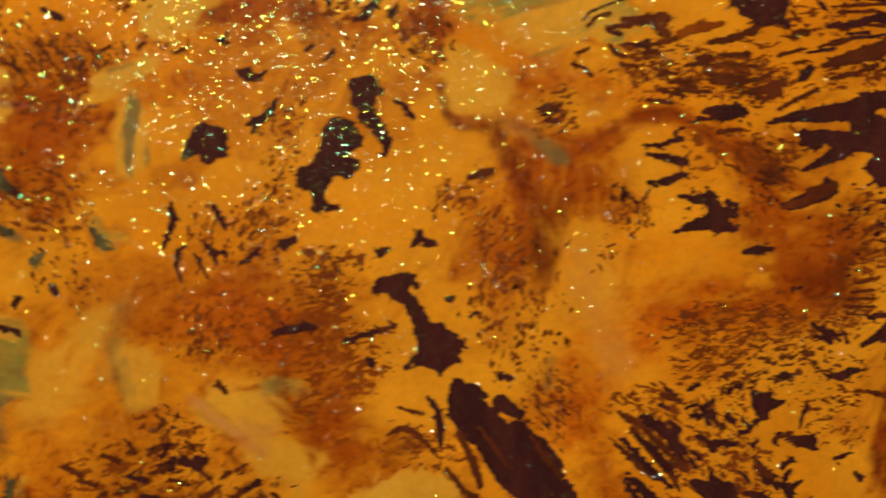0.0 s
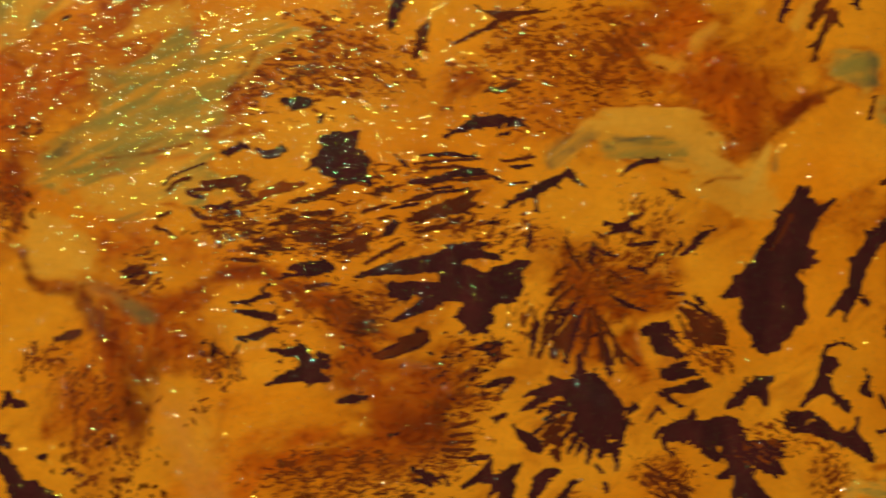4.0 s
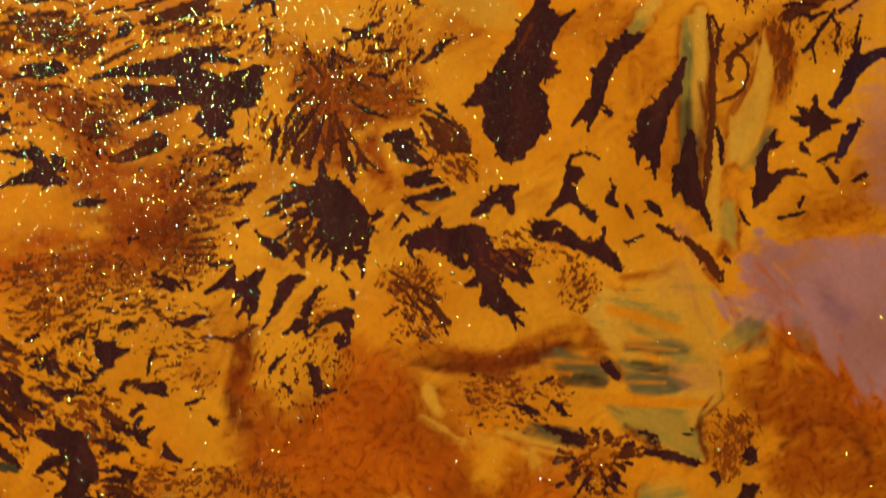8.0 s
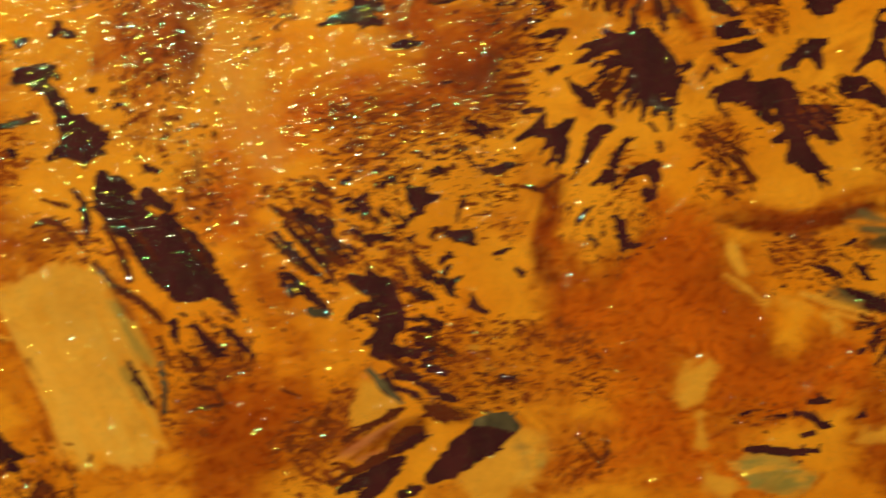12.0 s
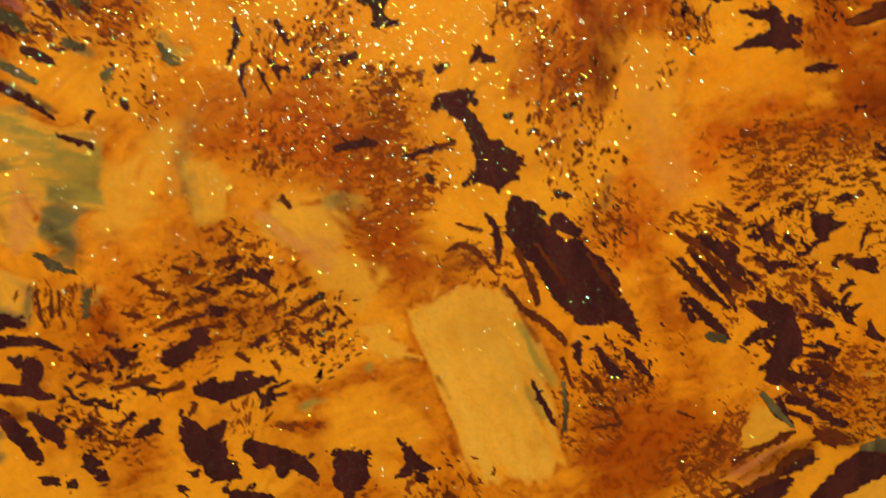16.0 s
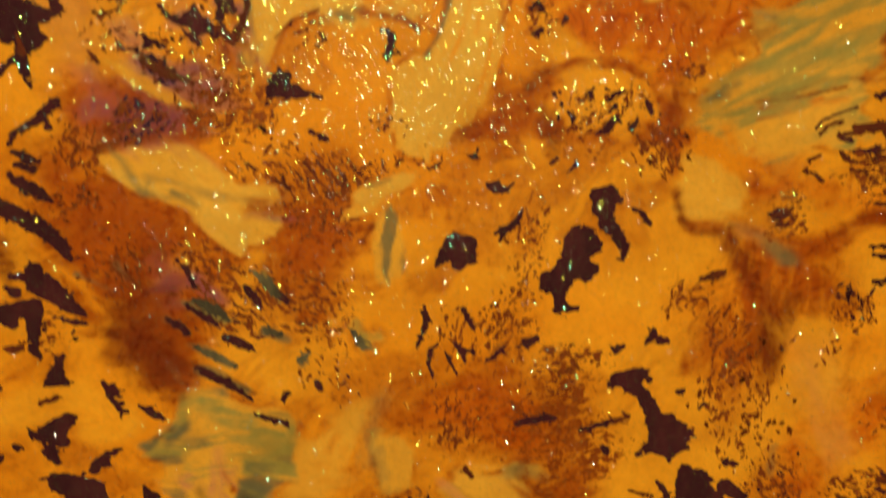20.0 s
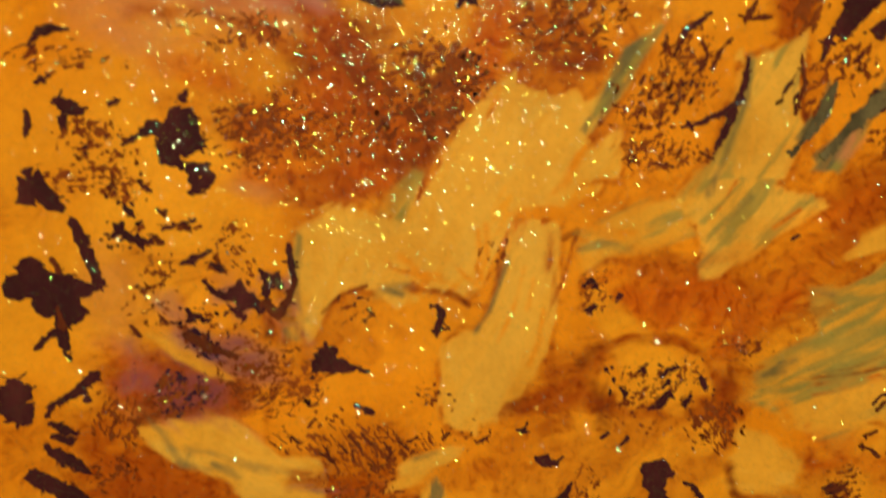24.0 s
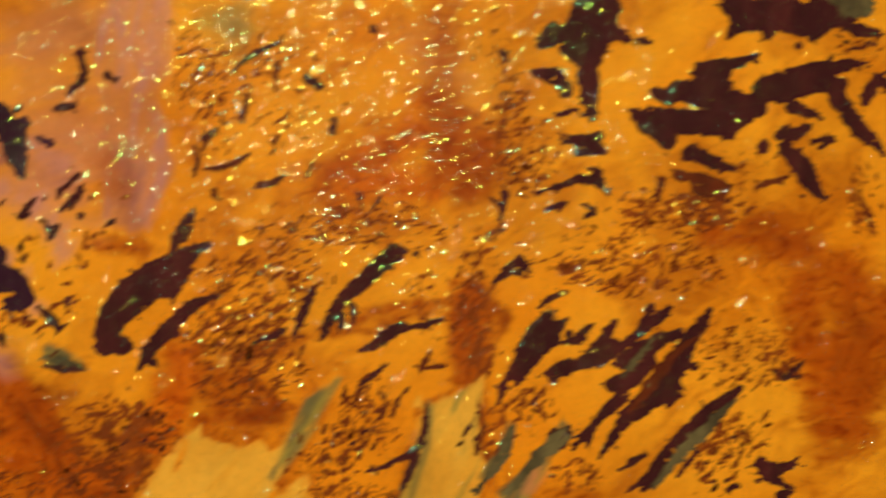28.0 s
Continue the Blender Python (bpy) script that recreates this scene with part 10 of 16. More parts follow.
fleck("maroon", (81.9, -16.6, 0.24, 83.9, -14.6, 0.32, 85.2, -13.6, 0.16), (82.2, -18.1, 0.24, 84.7, -15.5, 0.32), (83.5, -16.3, 0.32, 85.4, -14.4, 0.24), fray=0.2, angle=45, long=3.2)
fleck("dark", (95, -13.2, 0.58, 95.6, -12.9, 0.5), fray=0.14)
fleck("dark", (97.7, -14.5, 0.17, 98.9, -12.9, 0.25, 99.7, -13.9, 0.17), fray=0.14)
fleck("dark", (101.6, -16.7, 1.34, 105.4, -17, 1.86, 109.6, -16.9, 2.04, 110.4, -18.6, 1.88), (101, -17.3, 0.67, 99.5, -16.2, 0.33, 98.5, -17.4, 0.17), (102.9, -15.9, 1.01, 104.2, -14.2, 0.42, 104.4, -13.2, 0.17), (99.9, -17.9, 0.33, 100.1, -19.2, 0.25, 101.2, -19.9, 0.08), (106.6, -19.3, 1.19, 107.9, -20.6, 0.68), (108.4, -15.6, 0.85, 109.5, -15.2, 0.51, 110.6, -15.7, 0.26), (110.4, -19.8, 1.71, 114.7, -20.1, 1.38, 116.9, -19.6, 0.52), (114.7, -21.2, 1.38, 117.3, -22.6, 0.69, 118.3, -23.6, 0.17), (116.4, -20, 0.86, 118.3, -20.9, 0.17), (115.1, -22.1, 0.86, 117, -23.6, 0.26), (114.7, -19.1, 0.69, 117.3, -19, 0.35, 118.2, -19.4, 0.09), (111.3, -21.6, 1.54, 112.1, -24.1, 1.37, 110.8, -26.2, 0.69), (109.5, -23.2, 0.68, 108.1, -23.7, 0.26), fray=0.14)
fleck("dark", (112.1, -24.3, 1.37, 113.8, -26.7, 0.78, 115.5, -28.7, 0.35, 116.9, -30, 0.09), (113.4, -25.4, 0.77, 115.1, -26.8, 0.43, 117.4, -28, 0.09), (114.2, -26.3, 0.6, 115.1, -28.5, 0.35, 115.7, -30.8, 0.09), (113.4, -25, 0.69, 115.8, -27.6, 0.26), (111.9, -25.8, 0.77, 113.4, -28.2, 0.26), fray=0.14)
fleck("dark", (96.9, -1.7, 0.66, 98.1, -1.5, 0.83, 100.2, -1.2, 0.66), (98.5, -2.8, 0.99, 99.7, -4.2, 1.24, 101.8, -5.1, 0.58), (101.8, -3.2, 0.25, 101, -2.2, 0.5), (101.4, -5.3, 0.42, 102.8, -5.6, 0.08), fray=0.14)
fleck("dark", (99.8, -7.8, 0.66, 101.7, -7.8, 0.75, 104.4, -7.8, 0.17), (101.3, -7, 0.33, 103.6, -6.4, 0.08), (100.5, -8.8, 0.25, 103, -8.5, 0.33, 105, -8.2, 0.08), fray=0.14)
fleck("dark", (100, -10.4, 0.25, 103, -10.5, 0.5, 105.5, -10.1, 0.5, 106.7, -10, 0.25), (99, -10.7, 0.17, 101.3, -12.1, 0.33, 102.3, -12.9, 0.08), (103.4, -9.6, 0.33, 105.5, -9.3, 0.34), fray=0.14)
fleck("dark", (114.4, -9.8, 1.11, 115.8, -9.3, 0.51), (113.1, -10.6, 0.85, 110.9, -11.9, 0.6, 109.3, -13, 0.17), (114.8, -11.1, 0.69, 115.2, -12.9, 0.43), (111.4, -12.5, 0.34, 109.9, -13.2, 0.17), (112.1, -9.6, 0.26), fray=0.14)
fleck("maroon", (102.7, 0.7, 0.25, 105.2, -1, 0.42, 107.7, -2.7, 0.42, 108.9, -3.3, 0.17), (103.5, -1, 0.17, 106, -2.4, 0.42, 108.1, -3.2, 0.42), (102.1, 1.5, 0.17, 104.4, 0.7, 0.33, 107.3, -1.4, 0.34), (103.9, -2.2, 0.25, 106.4, -3.5, 0.42, 108.5, -3.6, 0.42), (106.5, 1.2, 0.08, 107.7, -1, 0.34, 109.1, -2.4, 0.25), (103.1, -2.6, 0.17, 105.1, -3.9, 0.34), fray=0.16, angle=-35, long=3.2)
fleck("dark", (89.9, -1.9, 0.16, 90.8, -4.5, 0.41, 91.6, -7, 0.33, 91.9, -8.5, 0.08), fray=0.14)
fleck("dark", (77.9, -21.3, 0.72, 76.1, -22.6, 0.96, 74.5, -22.6, 0.64, 73.4, -23, 0.32), (76.5, -23.5, 0.64, 75.6, -25.9, 0.4, 74.7, -27.4, 0.08), (77.3, -23.5, 0.56, 76.8, -25.9, 0.32, 76.3, -28.2, 0.08), (75.3, -23.4, 0.48, 73.9, -25.6, 0.16), (77.6, -23.9, 0.4, 77.4, -26.5, 0.08), fray=0.14)
fleck("dark", (84.3, -21.8, 0.32, 82.5, -22.2, 0.89, 81.5, -23.2, 0.97), (81.7, -23.6, 0.81, 80.4, -25.6, 0.48, 79.1, -27.4, 0.16), (81.3, -24, 0.65, 80, -26.5, 0.32, 78.4, -29.1, 0.08), fray=0.14)
fleck("dark", (86.3, -23.8, 0.33, 85.1, -25.4, 0.57, 84, -27.8, 0.73, 83.1, -29.6, 0.33), (83.6, -28.2, 0.65, 81.3, -30, 0.16), (84.4, -28.7, 0.49, 84.4, -30.5, 0.16), (86.2, -23.5, 0.24, 87.5, -23.3, 0.08), fray=0.14)
fleck("dark", (91.2, -26.7, 0.41, 88.9, -27.6, 0.82, 86.9, -28.4, 0.49, 85.4, -30.1, 0.16), (90.8, -27.2, 0.58, 90.3, -29.3, 0.5, 90.8, -31.2, 0.17), (89.7, -28, 0.58, 91, -28.9, 0.41), (89.1, -31.1, 0.66, 90.1, -31.5, 0.5, 89.2, -32.4, 0.25), fray=0.14)
fleck("maroon", (83.7, -19, 0.4, 84.2, -20, 0.32), fray=0.14)
fleck("dark", (89.9, -21.2, 0.25, 90.5, -22, 0.25), fray=0.14)
fleck("dark", (91, -23.7, 0.16, 91.5, -24.9, 0.25), fray=0.14)
fleck("maroon", (96.8, -21.2, 0.17, 99.4, -22.7, 0.17, 100.9, -24.8, 0.08), fray=0.12)
fleck("maroon", (97.7, -23, 0.17, 101.5, -24, 0.17, 104.1, -25.7, 0.17), fray=0.12)
fleck("maroon", (100.4, -25.7, 0.08, 101.8, -28, 0.17, 102.3, -29.3, 0.08), fray=0.12)
fleck("maroon", (102.6, -24.5, 0.08, 103.9, -27.7, 0.25, 105.3, -30.9, 0.17), fray=0.12)
fleck("maroon", (97.7, -25.4, 0.08, 101.2, -26.9, 0.17, 102.7, -28.9, 0.08), fray=0.12)
fleck("maroon", (103.5, -26.4, 0.17, 104.8, -28.1, 0.17, 105.2, -29.4, 0.08), fray=0.12)
fleck("maroon", (96, -27.8, 0.08, 97.7, -26.6, 0.17), fray=0.12)
fleck("maroon", (96.9, -22.8, 0.08, 99.4, -24.6, 0.17, 100.2, -26.3, 0.08), fray=0.12)
fleck("maroon", (84.1, 1, 0.24, 82.7, -1.2, 0.48, 82.1, -2.4, 0.24), fray=0.2)
fleck("maroon", (85.9, -2.1, 0.16, 84.2, -3.7, 0.48, 83.2, -5, 0.32), (84.7, -2, 0.32, 83.6, -4.1, 0.4), fray=0.2)
fleck("dark", (115.3, -2.5, 2.56, 117.3, -1.9, 1.88), (114.9, 2.3, 3.57, 118.2, 3.1, 2.74), (112.6, 3.7, 1.86), (117.5, 8, 2.81, 119.3, 11.3, 2.13), (118.9, 13.4, 1.7, 121.5, 16.3, 0.77), (120.6, 12.6, 1.2, 122.7, 15.1, 0.6, 125.1, 16.9, 0.17), (117.6, 13.4, 1.45, 119.3, 16.7, 0.68, 119.8, 18.7, 0.26), (122.5, 9.3, 0.17, 120.8, 8.6, 0.86), (122.9, 8, 0.09, 120.8, 7.5, 0.69), (109.9, 3.8, 0.76, 108.7, 2.9, 0.25), (110.2, 5.7, 0.34, 111.7, 4.6, 1.01), (114.3, -4.5, 0.77, 116.7, -4.5, 0.77), (119.9, -0, 1.38), (119.7, 15.9, 0.77, 121.2, 18.6, 0.26), (113.2, -0.2, 2.21, 118.2, 0.6, 2.57), (115, 6.8, 2.21), (116.7, 10.5, 2.04), fray=0.16, angle=60, long=2)
fleck("dark", (135.8, 13.5, 0.35, 134, 12.5, 0.79, 131.8, 11, 1.05, 130.1, 8.9, 1.13), (129.8, 8.5, 1.05, 128.9, 6, 1.13, 128.3, 3, 0.87, 127.4, 0.9, 0.52, 127.1, -0.9, 0.09), (127.4, 3, 0.7, 126.1, 1.4, 0.52, 124.6, -0.1, 0.17), (129.9, 12.4, 0.09, 130.7, 11, 0.52), (133.1, 13.5, 0.44, 132.2, 11.8, 0.79), (127.7, 8.1, 0.26, 128.7, 7.2, 0.7), fray=0.14)
fleck("dark", (129.9, 2, 0.44, 130.6, 1.7, 0.26), fray=0.14)
fleck("dark", (142.2, 9.8, 0.27, 141.1, 6.8, 0.8, 140.2, 4.7, 1.07, 138.4, 2.2, 1.42, 136.6, 0.5, 1.77), (136.6, -0.4, 1.78, 135.6, -2.9, 1.24, 134.9, -4.6, 0.53, 134.8, -6.1, 0.09), (138, 0, 1.42, 137.5, -3.4, 0.8, 138.1, -6.1, 0.27), (137.1, -3.8, 0.71, 137.3, -6.8, 0.36, 137.6, -8.3, 0.09), (136.2, -3.8, 0.53, 136.5, -5.2, 0.18), (139.3, 4.3, 0.89, 141.6, 5.3, 0.45), (134.4, -2.1, 0.53, 133.6, -3.3, 0.18), (135.6, 1.9, 0.35), fray=0.14)
fleck("dark", (143.1, -1.3, 0.54, 142.9, -4.3, 1.26, 142.7, -8.6, 1.71, 143.7, -11, 1.54), (141.1, -6.8, 0.72, 140.6, -10.8, 0.36), (144.3, -11.2, 0.91, 145.5, -13.8, 0.45, 146.4, -16.2, 0.09), fray=0.16, angle=85, long=3.2)
fleck("maroon", (146, 16.3, 0.18, 146.6, 10.2, 0.27, 146.7, 3.4, 0.45, 146.1, -5.2, 0.45, 145.4, -10.8, 0.36), fray=0.16, angle=88, long=6)
fleck("maroon", (146.6, 16.3, 0.18, 147.8, 14, 0.27, 147.3, 10.2, 0.18), (148.4, 15, 0.09, 147.5, 12.7, 0.27), (146.9, 11.2, 0.27, 147.4, 9.1, 0.09), fray=0.14)
fleck("maroon", (153.8, 13.8, 0.18, 152.3, 12.3, 0.36, 150.5, 11.1, 0.45, 149.3, 9.8, 0.54, 149.2, 7.6, 0.36, 149.7, 6.6, 0.09), fray=0.14)
fleck("maroon", (151.1, 10.4, 0.09, 152.3, 9.1, 0.18, 152.4, 7.2, 0.18, 151.7, 5.8, 0.09), fray=0.12)
fleck("maroon", (147.4, 3.2, 0.09, 150.1, 4.1, 0.27, 151.9, 5.5, 0.09), fray=0.12)
fleck("dark", (154.3, -10.9, 1.2, 155.2, -9.2, 1.38, 154.5, -7, 0.92, 154.9, -4.8, 0.64, 156.2, -2.7, 0.37, 156.8, -1, 0.18), (153.9, -12.4, 0.37), (156.6, -8.3, 0.65, 158.9, -7.5, 0.37, 162, -8.1, 0.09), (157.5, -7.7, 0.37, 160.5, -7, 0.09), (156.6, -3.5, 0.46, 158.4, -2.8, 0.09), (154.8, -10.5, 0.92, 157.3, -9.1, 0.28), fray=0.14)
fleck("dark", (147.3, -0.7, 0.27, 148.1, -3, 0.36, 148, -6.2, 0.18), fray=0.14)
fleck("dark", (163.4, 4.4, 0.19, 163.4, 2.5, 0.47, 163, 0.7, 1.02, 161.6, 0.3, 0.74, 159.6, 0.8, 0.28), (163.9, 0.3, 1.03, 166.3, 0.3, 0.37, 167.5, 0.3, 0.09), (163.5, -0.1, 0.93, 163, -1.9, 0.56, 162, -2.9, 0.19), (161.6, 1.6, 0.37, 160.3, 2.6, 0.09), (164, -0.8, 0.75, 165.5, -0.6, 0.37), (164.6, 1.7, 0.28, 163.7, 1.9, 0.47), fray=0.14)
fleck("indigo", (166.7, 3.3, 0.75, 168.1, 5.1, 1.03, 169.4, 7.7, 1.13, 171.3, 9.4, 1.04, 173.6, 10.7, 0.76, 175.2, 11.1, 0.57), (168.5, 7.7, 0.66, 169.9, 9.8, 0.75, 170.8, 13, 0.09), (166.1, 2.6, 0.37), fray=0.14)
fleck("indigo", (170.7, 0.4, 0.19, 169.6, -1.5, 0.57, 168.2, -3.7, 0.66, 166.8, -6, 0.19), (169.1, -0.6, 0.38, 171.2, -0.5, 0.09), (168.2, -2.3, 0.57, 167.8, -4.7, 0.38), fray=0.14)
fleck("dark", (165.4, -7, 0.19, 166.7, -8.7, 0.47, 167, -9.5, 0.09), fray=0.12)
fleck("dark", (161.7, -4.2, 0.47, 161.1, -3.1, 0.19), fray=0.12)
fleck("dark", (163.9, -5.9, 0.19, 166.5, -4.9, 0.38), fray=0.12)
fleck("dark", (171.7, -8, 0.38, 170, -8.9, 0.19), fray=0.12)
fleck("dark", (157.4, -14.6, 0.19, 160.4, -14.1, 0.28, 162, -13.6, 0.09), fray=0.12)
fleck("dark", (161.4, -11.6, 0.28, 160.8, -12.9, 0.19), fray=0.12)
fleck("dark", (151.1, -13.3, 0.18, 151.9, -14.8, 0.28, 152.7, -15.6, 0.09), fray=0.12)
fleck("dark", (166.5, 17.3, 0.19, 164.6, 15, 0.37, 162.8, 12.4, 0.28, 161.3, 10.9, 0.09), (166, 16.3, 0.28, 167.4, 14.6, 0.19, 166.5, 12.4, 0.19, 167.1, 10.5, 0.09), (162.8, 12, 0.28, 163.4, 9.2, 0.09), fray=0.12)
fleck("dark", (170.4, 19.1, 0.19, 167.4, 17.1, 0.28), (159.8, 17.1, 0.18, 162.8, 16.2, 0.28, 165.3, 17.1, 0.09), fray=0.12)
fleck("dark", (170.8, 16.5, 0.09, 169.8, 12, 0.28, 170.4, 10.1, 0.09), fray=0.12)
fleck("dark", (158, 17.9, 0.18, 160.9, 18.4, 0.28, 163.4, 18.1, 0.09), fray=0.12)
fleck("dark", (125.6, -6.6, 0.44, 124.5, -7.9, 1.13, 123.9, -9.6, 1.04, 124.3, -10.8, 0.78, 123.4, -11.2, 0.7), (123.4, -10.4, 0.7, 122.1, -11.8, 0.52, 120.6, -13.6, 0.17), (124.8, -6.6, 0.35, 123.9, -6.1, 0.35, 124.5, -4.8, 0.17, 126.5, -4.2, 0.17, 128.9, -5.1, 0.09), (125.2, -7.5, 0.7, 126.8, -7.4, 0.09), (124.7, -10.8, 0.52, 125.5, -11.9, 0.26), fray=0.14)
fleck("dark", (125.6, -12.1, 0.26, 127.4, -13.4, 0.7, 127.9, -14.3, 0.26), (125.9, -13.1, 0.26), fray=0.14)
fleck("dark", (131, -9.9, 0.26, 130.4, -11.4, 0.71, 131.4, -12.1, 0.35), (130.4, -8.2, 0.09, 131, -9.4, 0.18), fray=0.14)
fleck("dark", (133, -12.5, 0.27, 133.9, -13.9, 0.27), fray=0.14)
fleck("dark", (136.4, -11.7, 0.18, 137.6, -12.8, 0.63, 138.4, -13.8, 0.36), (136.7, -12.3, 0.45), fray=0.14)
fleck("dark", (118.6, -15.8, 0.78, 120.4, -16.3, 1.04, 122.5, -16.7, 0.87, 124.3, -17.6, 0.79, 126.6, -17.8, 0.18), (119.1, -15, 0.69, 121.7, -14.6, 0.43, 122.7, -14.8, 0.17), (123.3, -15.3, 0.26, 124.3, -16.4, 0.7), (124.3, -17.5, 0.7, 127.8, -19.3, 0.53, 131.5, -21.9, 0.18), (127.1, -18.7, 0.53, 129.1, -17.6, 0.44, 129.6, -15.4, 0.18), (129.2, -18.6, 0.71, 130.9, -20.2, 0.71, 131.9, -21.9, 0.27), fray=0.14)
fleck("dark", (132.9, -17.9, 0.18, 135.5, -16.8, 0.18), fray=0.14)
fleck("dark", (137.8, -15.4, 0.27, 139.8, -16.3, 0.45, 141.3, -17.8, 0.18), fray=0.14)
fleck("dark", (134.9, -47.2, 0.27, 137.6, -47.9, 0.27), fray=0.2, angle=-25, long=3.2)
fleck("dark", (137.1, -50.4, 0.27, 140.4, -51.3, 0.46, 144.5, -52.4, 0.19), fray=0.3, angle=-15, long=3.2)
fleck("dark", (147, -54.4, 0.47, 147.8, -55.5, 0.37), fray=0.2)
fleck("dark", (153.3, -51.3, 0.47, 153.5, -52.4, 0.38), fray=0.2)
fleck("dark", (152.6, -57.4, 0.75, 153.9, -57, 0.47), fray=0.2)
fleck("dark", (129.9, -36.8, 0.8, 131.3, -38.2, 0.54), fray=0.2, angle=-40, long=3.2)
fleck("dark", (124.6, -48.1, 0.13, 123.1, -47, 0.35), fray=0.12)
fleck("maroon", (127.5, -46.9, 0.13, 127.5, -46.3, 0.26), fray=0.12)
fleck("maroon", (131.9, -49.5, 0.14, 134, -49.2, 0.2), fray=0.12)
fleck("dark", (124.7, -50.6, 0.13, 123.1, -50.7, 0.28), fray=0.12)
fleck("maroon", (130.9, -50.7, 0.14, 132.3, -50.9, 0.34), fray=0.12)
fleck("maroon", (128.1, -48.4, 0.13, 128.3, -47.1, 0.21), fray=0.12)
fleck("dark", (125.8, -49, 0.13, 125.1, -48.5, 0.33), fray=0.12)
fleck("maroon", (128.6, -52.4, 0.13, 129.2, -53.9, 0.33), fray=0.12)
fleck("maroon", (126.6, -53.7, 0.13, 126.1, -54.8, 0.3), fray=0.12)
fleck("dark", (129.3, -53.8, 0.14, 129.8, -55, 0.35), fray=0.12)
fleck("maroon", (130.5, -49.1, 0.14, 131.5, -48.6, 0.21), fray=0.12)
fleck("maroon", (129.5, -51.9, 0.14, 130.3, -52.6, 0.29), fray=0.12)
fleck("dark", (132.3, -50.7, 0.14, 133.7, -50.8, 0.24), fray=0.12)
fleck("maroon", (129.5, -48.1, 0.13, 130, -47.3, 0.27), fray=0.12)
fleck("maroon", (127.1, -48.6, 0.13, 126.5, -47.2, 0.18), fray=0.12)
fleck("dark", (127.9, -47.1, 0.13, 127.9, -46.5, 0.32), fray=0.12)
fleck("maroon", (125.1, -52.2, 0.13, 124.4, -52.7, 0.19), fray=0.12)
fleck("maroon", (130.1, -53.7, 0.14, 130.5, -54.4, 0.32), fray=0.12)
fleck("dark", (132.5, -49.1, 0.14, 133.8, -48.8, 0.24), fray=0.12)
fleck("maroon", (123.2, -49.7, 0.13, 122.1, -49.4, 0.31), fray=0.12)
fleck("maroon", (129.3, -47.3, 0.13, 129.6, -46.7, 0.35), fray=0.12)
fleck("dark", (130.7, -51.8, 0.14, 132.2, -52.5, 0.34), fray=0.12)
fleck("maroon", (125.1, -53.1, 0.13, 124.3, -54.1, 0.23), fray=0.12)
fleck("maroon", (126.6, -52.2, 0.13, 126.2, -52.8, 0.21), fray=0.12)
fleck("dark", (125.9, -46.9, 0.13, 125.5, -46.2, 0.19), fray=0.12)
fleck("maroon", (131.9, -50.3, 0.14, 133.3, -50.3, 0.23), fray=0.12)
fleck("maroon", (123.8, -48.3, 0.13, 122.6, -47.7, 0.25), fray=0.12)
fleck("dark", (132.7, -51.8, 0.14, 133.6, -52.1, 0.27), fray=0.12)
fleck("maroon", (129.4, -48.9, 0.13, 130.4, -47.8, 0.35), fray=0.12)
fleck("maroon", (124.6, -47.9, 0.13, 123.9, -47.3, 0.26), fray=0.12)
fleck("dark", (130.8, -53.2, 0.14, 131.5, -53.9, 0.26), fray=0.12)
fleck("maroon", (132.8, -50.6, 0.14, 135.1, -50.8, 0.26), fray=0.12)
fleck("maroon", (123.3, -50.4, 0.13, 121.8, -50.4, 0.23), fray=0.12)
fleck("dark", (125.4, -51.3, 0.13, 124.4, -51.9, 0.36), fray=0.12)
fleck("maroon", (132, -49.9, 0.14, 133.5, -49.7, 0.24), fray=0.12)
fleck("maroon", (130.6, -51.7, 0.14, 132.2, -52.5, 0.33), fray=0.12)
fleck("dark", (124.8, -52.7, 0.13, 123.5, -53.6, 0.3), fray=0.12)
fleck("maroon", (125.4, -47.6, 0.13, 124.7, -46.8, 0.3), fray=0.12)
fleck("maroon", (127.1, -52.9, 0.13, 126.8, -54.1, 0.3), fray=0.12)
fleck("dark", (126.4, -53.6, 0.13, 125.9, -54.8, 0.29), fray=0.12)
fleck("maroon", (131.9, -50.8, 0.14, 133.2, -50.9, 0.3), fray=0.12)
fleck("maroon", (123.1, -50.9, 0.13, 121.4, -51.1, 0.32), fray=0.12)
fleck("dark", (125.3, -52.6, 0.13, 124.3, -53.6, 0.33), fray=0.12)
fleck("maroon", (125, -52.9, 0.13, 123.7, -53.9, 0.3), fray=0.12)
fleck("maroon", (133.1, -50.1, 0.14, 134.6, -50, 0.28), fray=0.12)
fleck("dark", (130.4, -53.3, 0.14, 131.4, -54.7, 0.27), fray=0.12)
fleck("dark", (120.1, -45.6, 0.35, 123.2, -46.9, 0.62, 125.9, -47.6, 0.36), (123.2, -47.5, 0.44, 125.9, -48.5, 0.36), fray=0.2, angle=-15, long=4)
fleck("dark", (121.1, -41.8, 0.26, 122.4, -42.8, 0.53, 123.2, -44, 0.18), fray=0.14)
fleck("dark", (116.2, -42.5, 0.35, 118.4, -43.1, 0.44), fray=0.14)
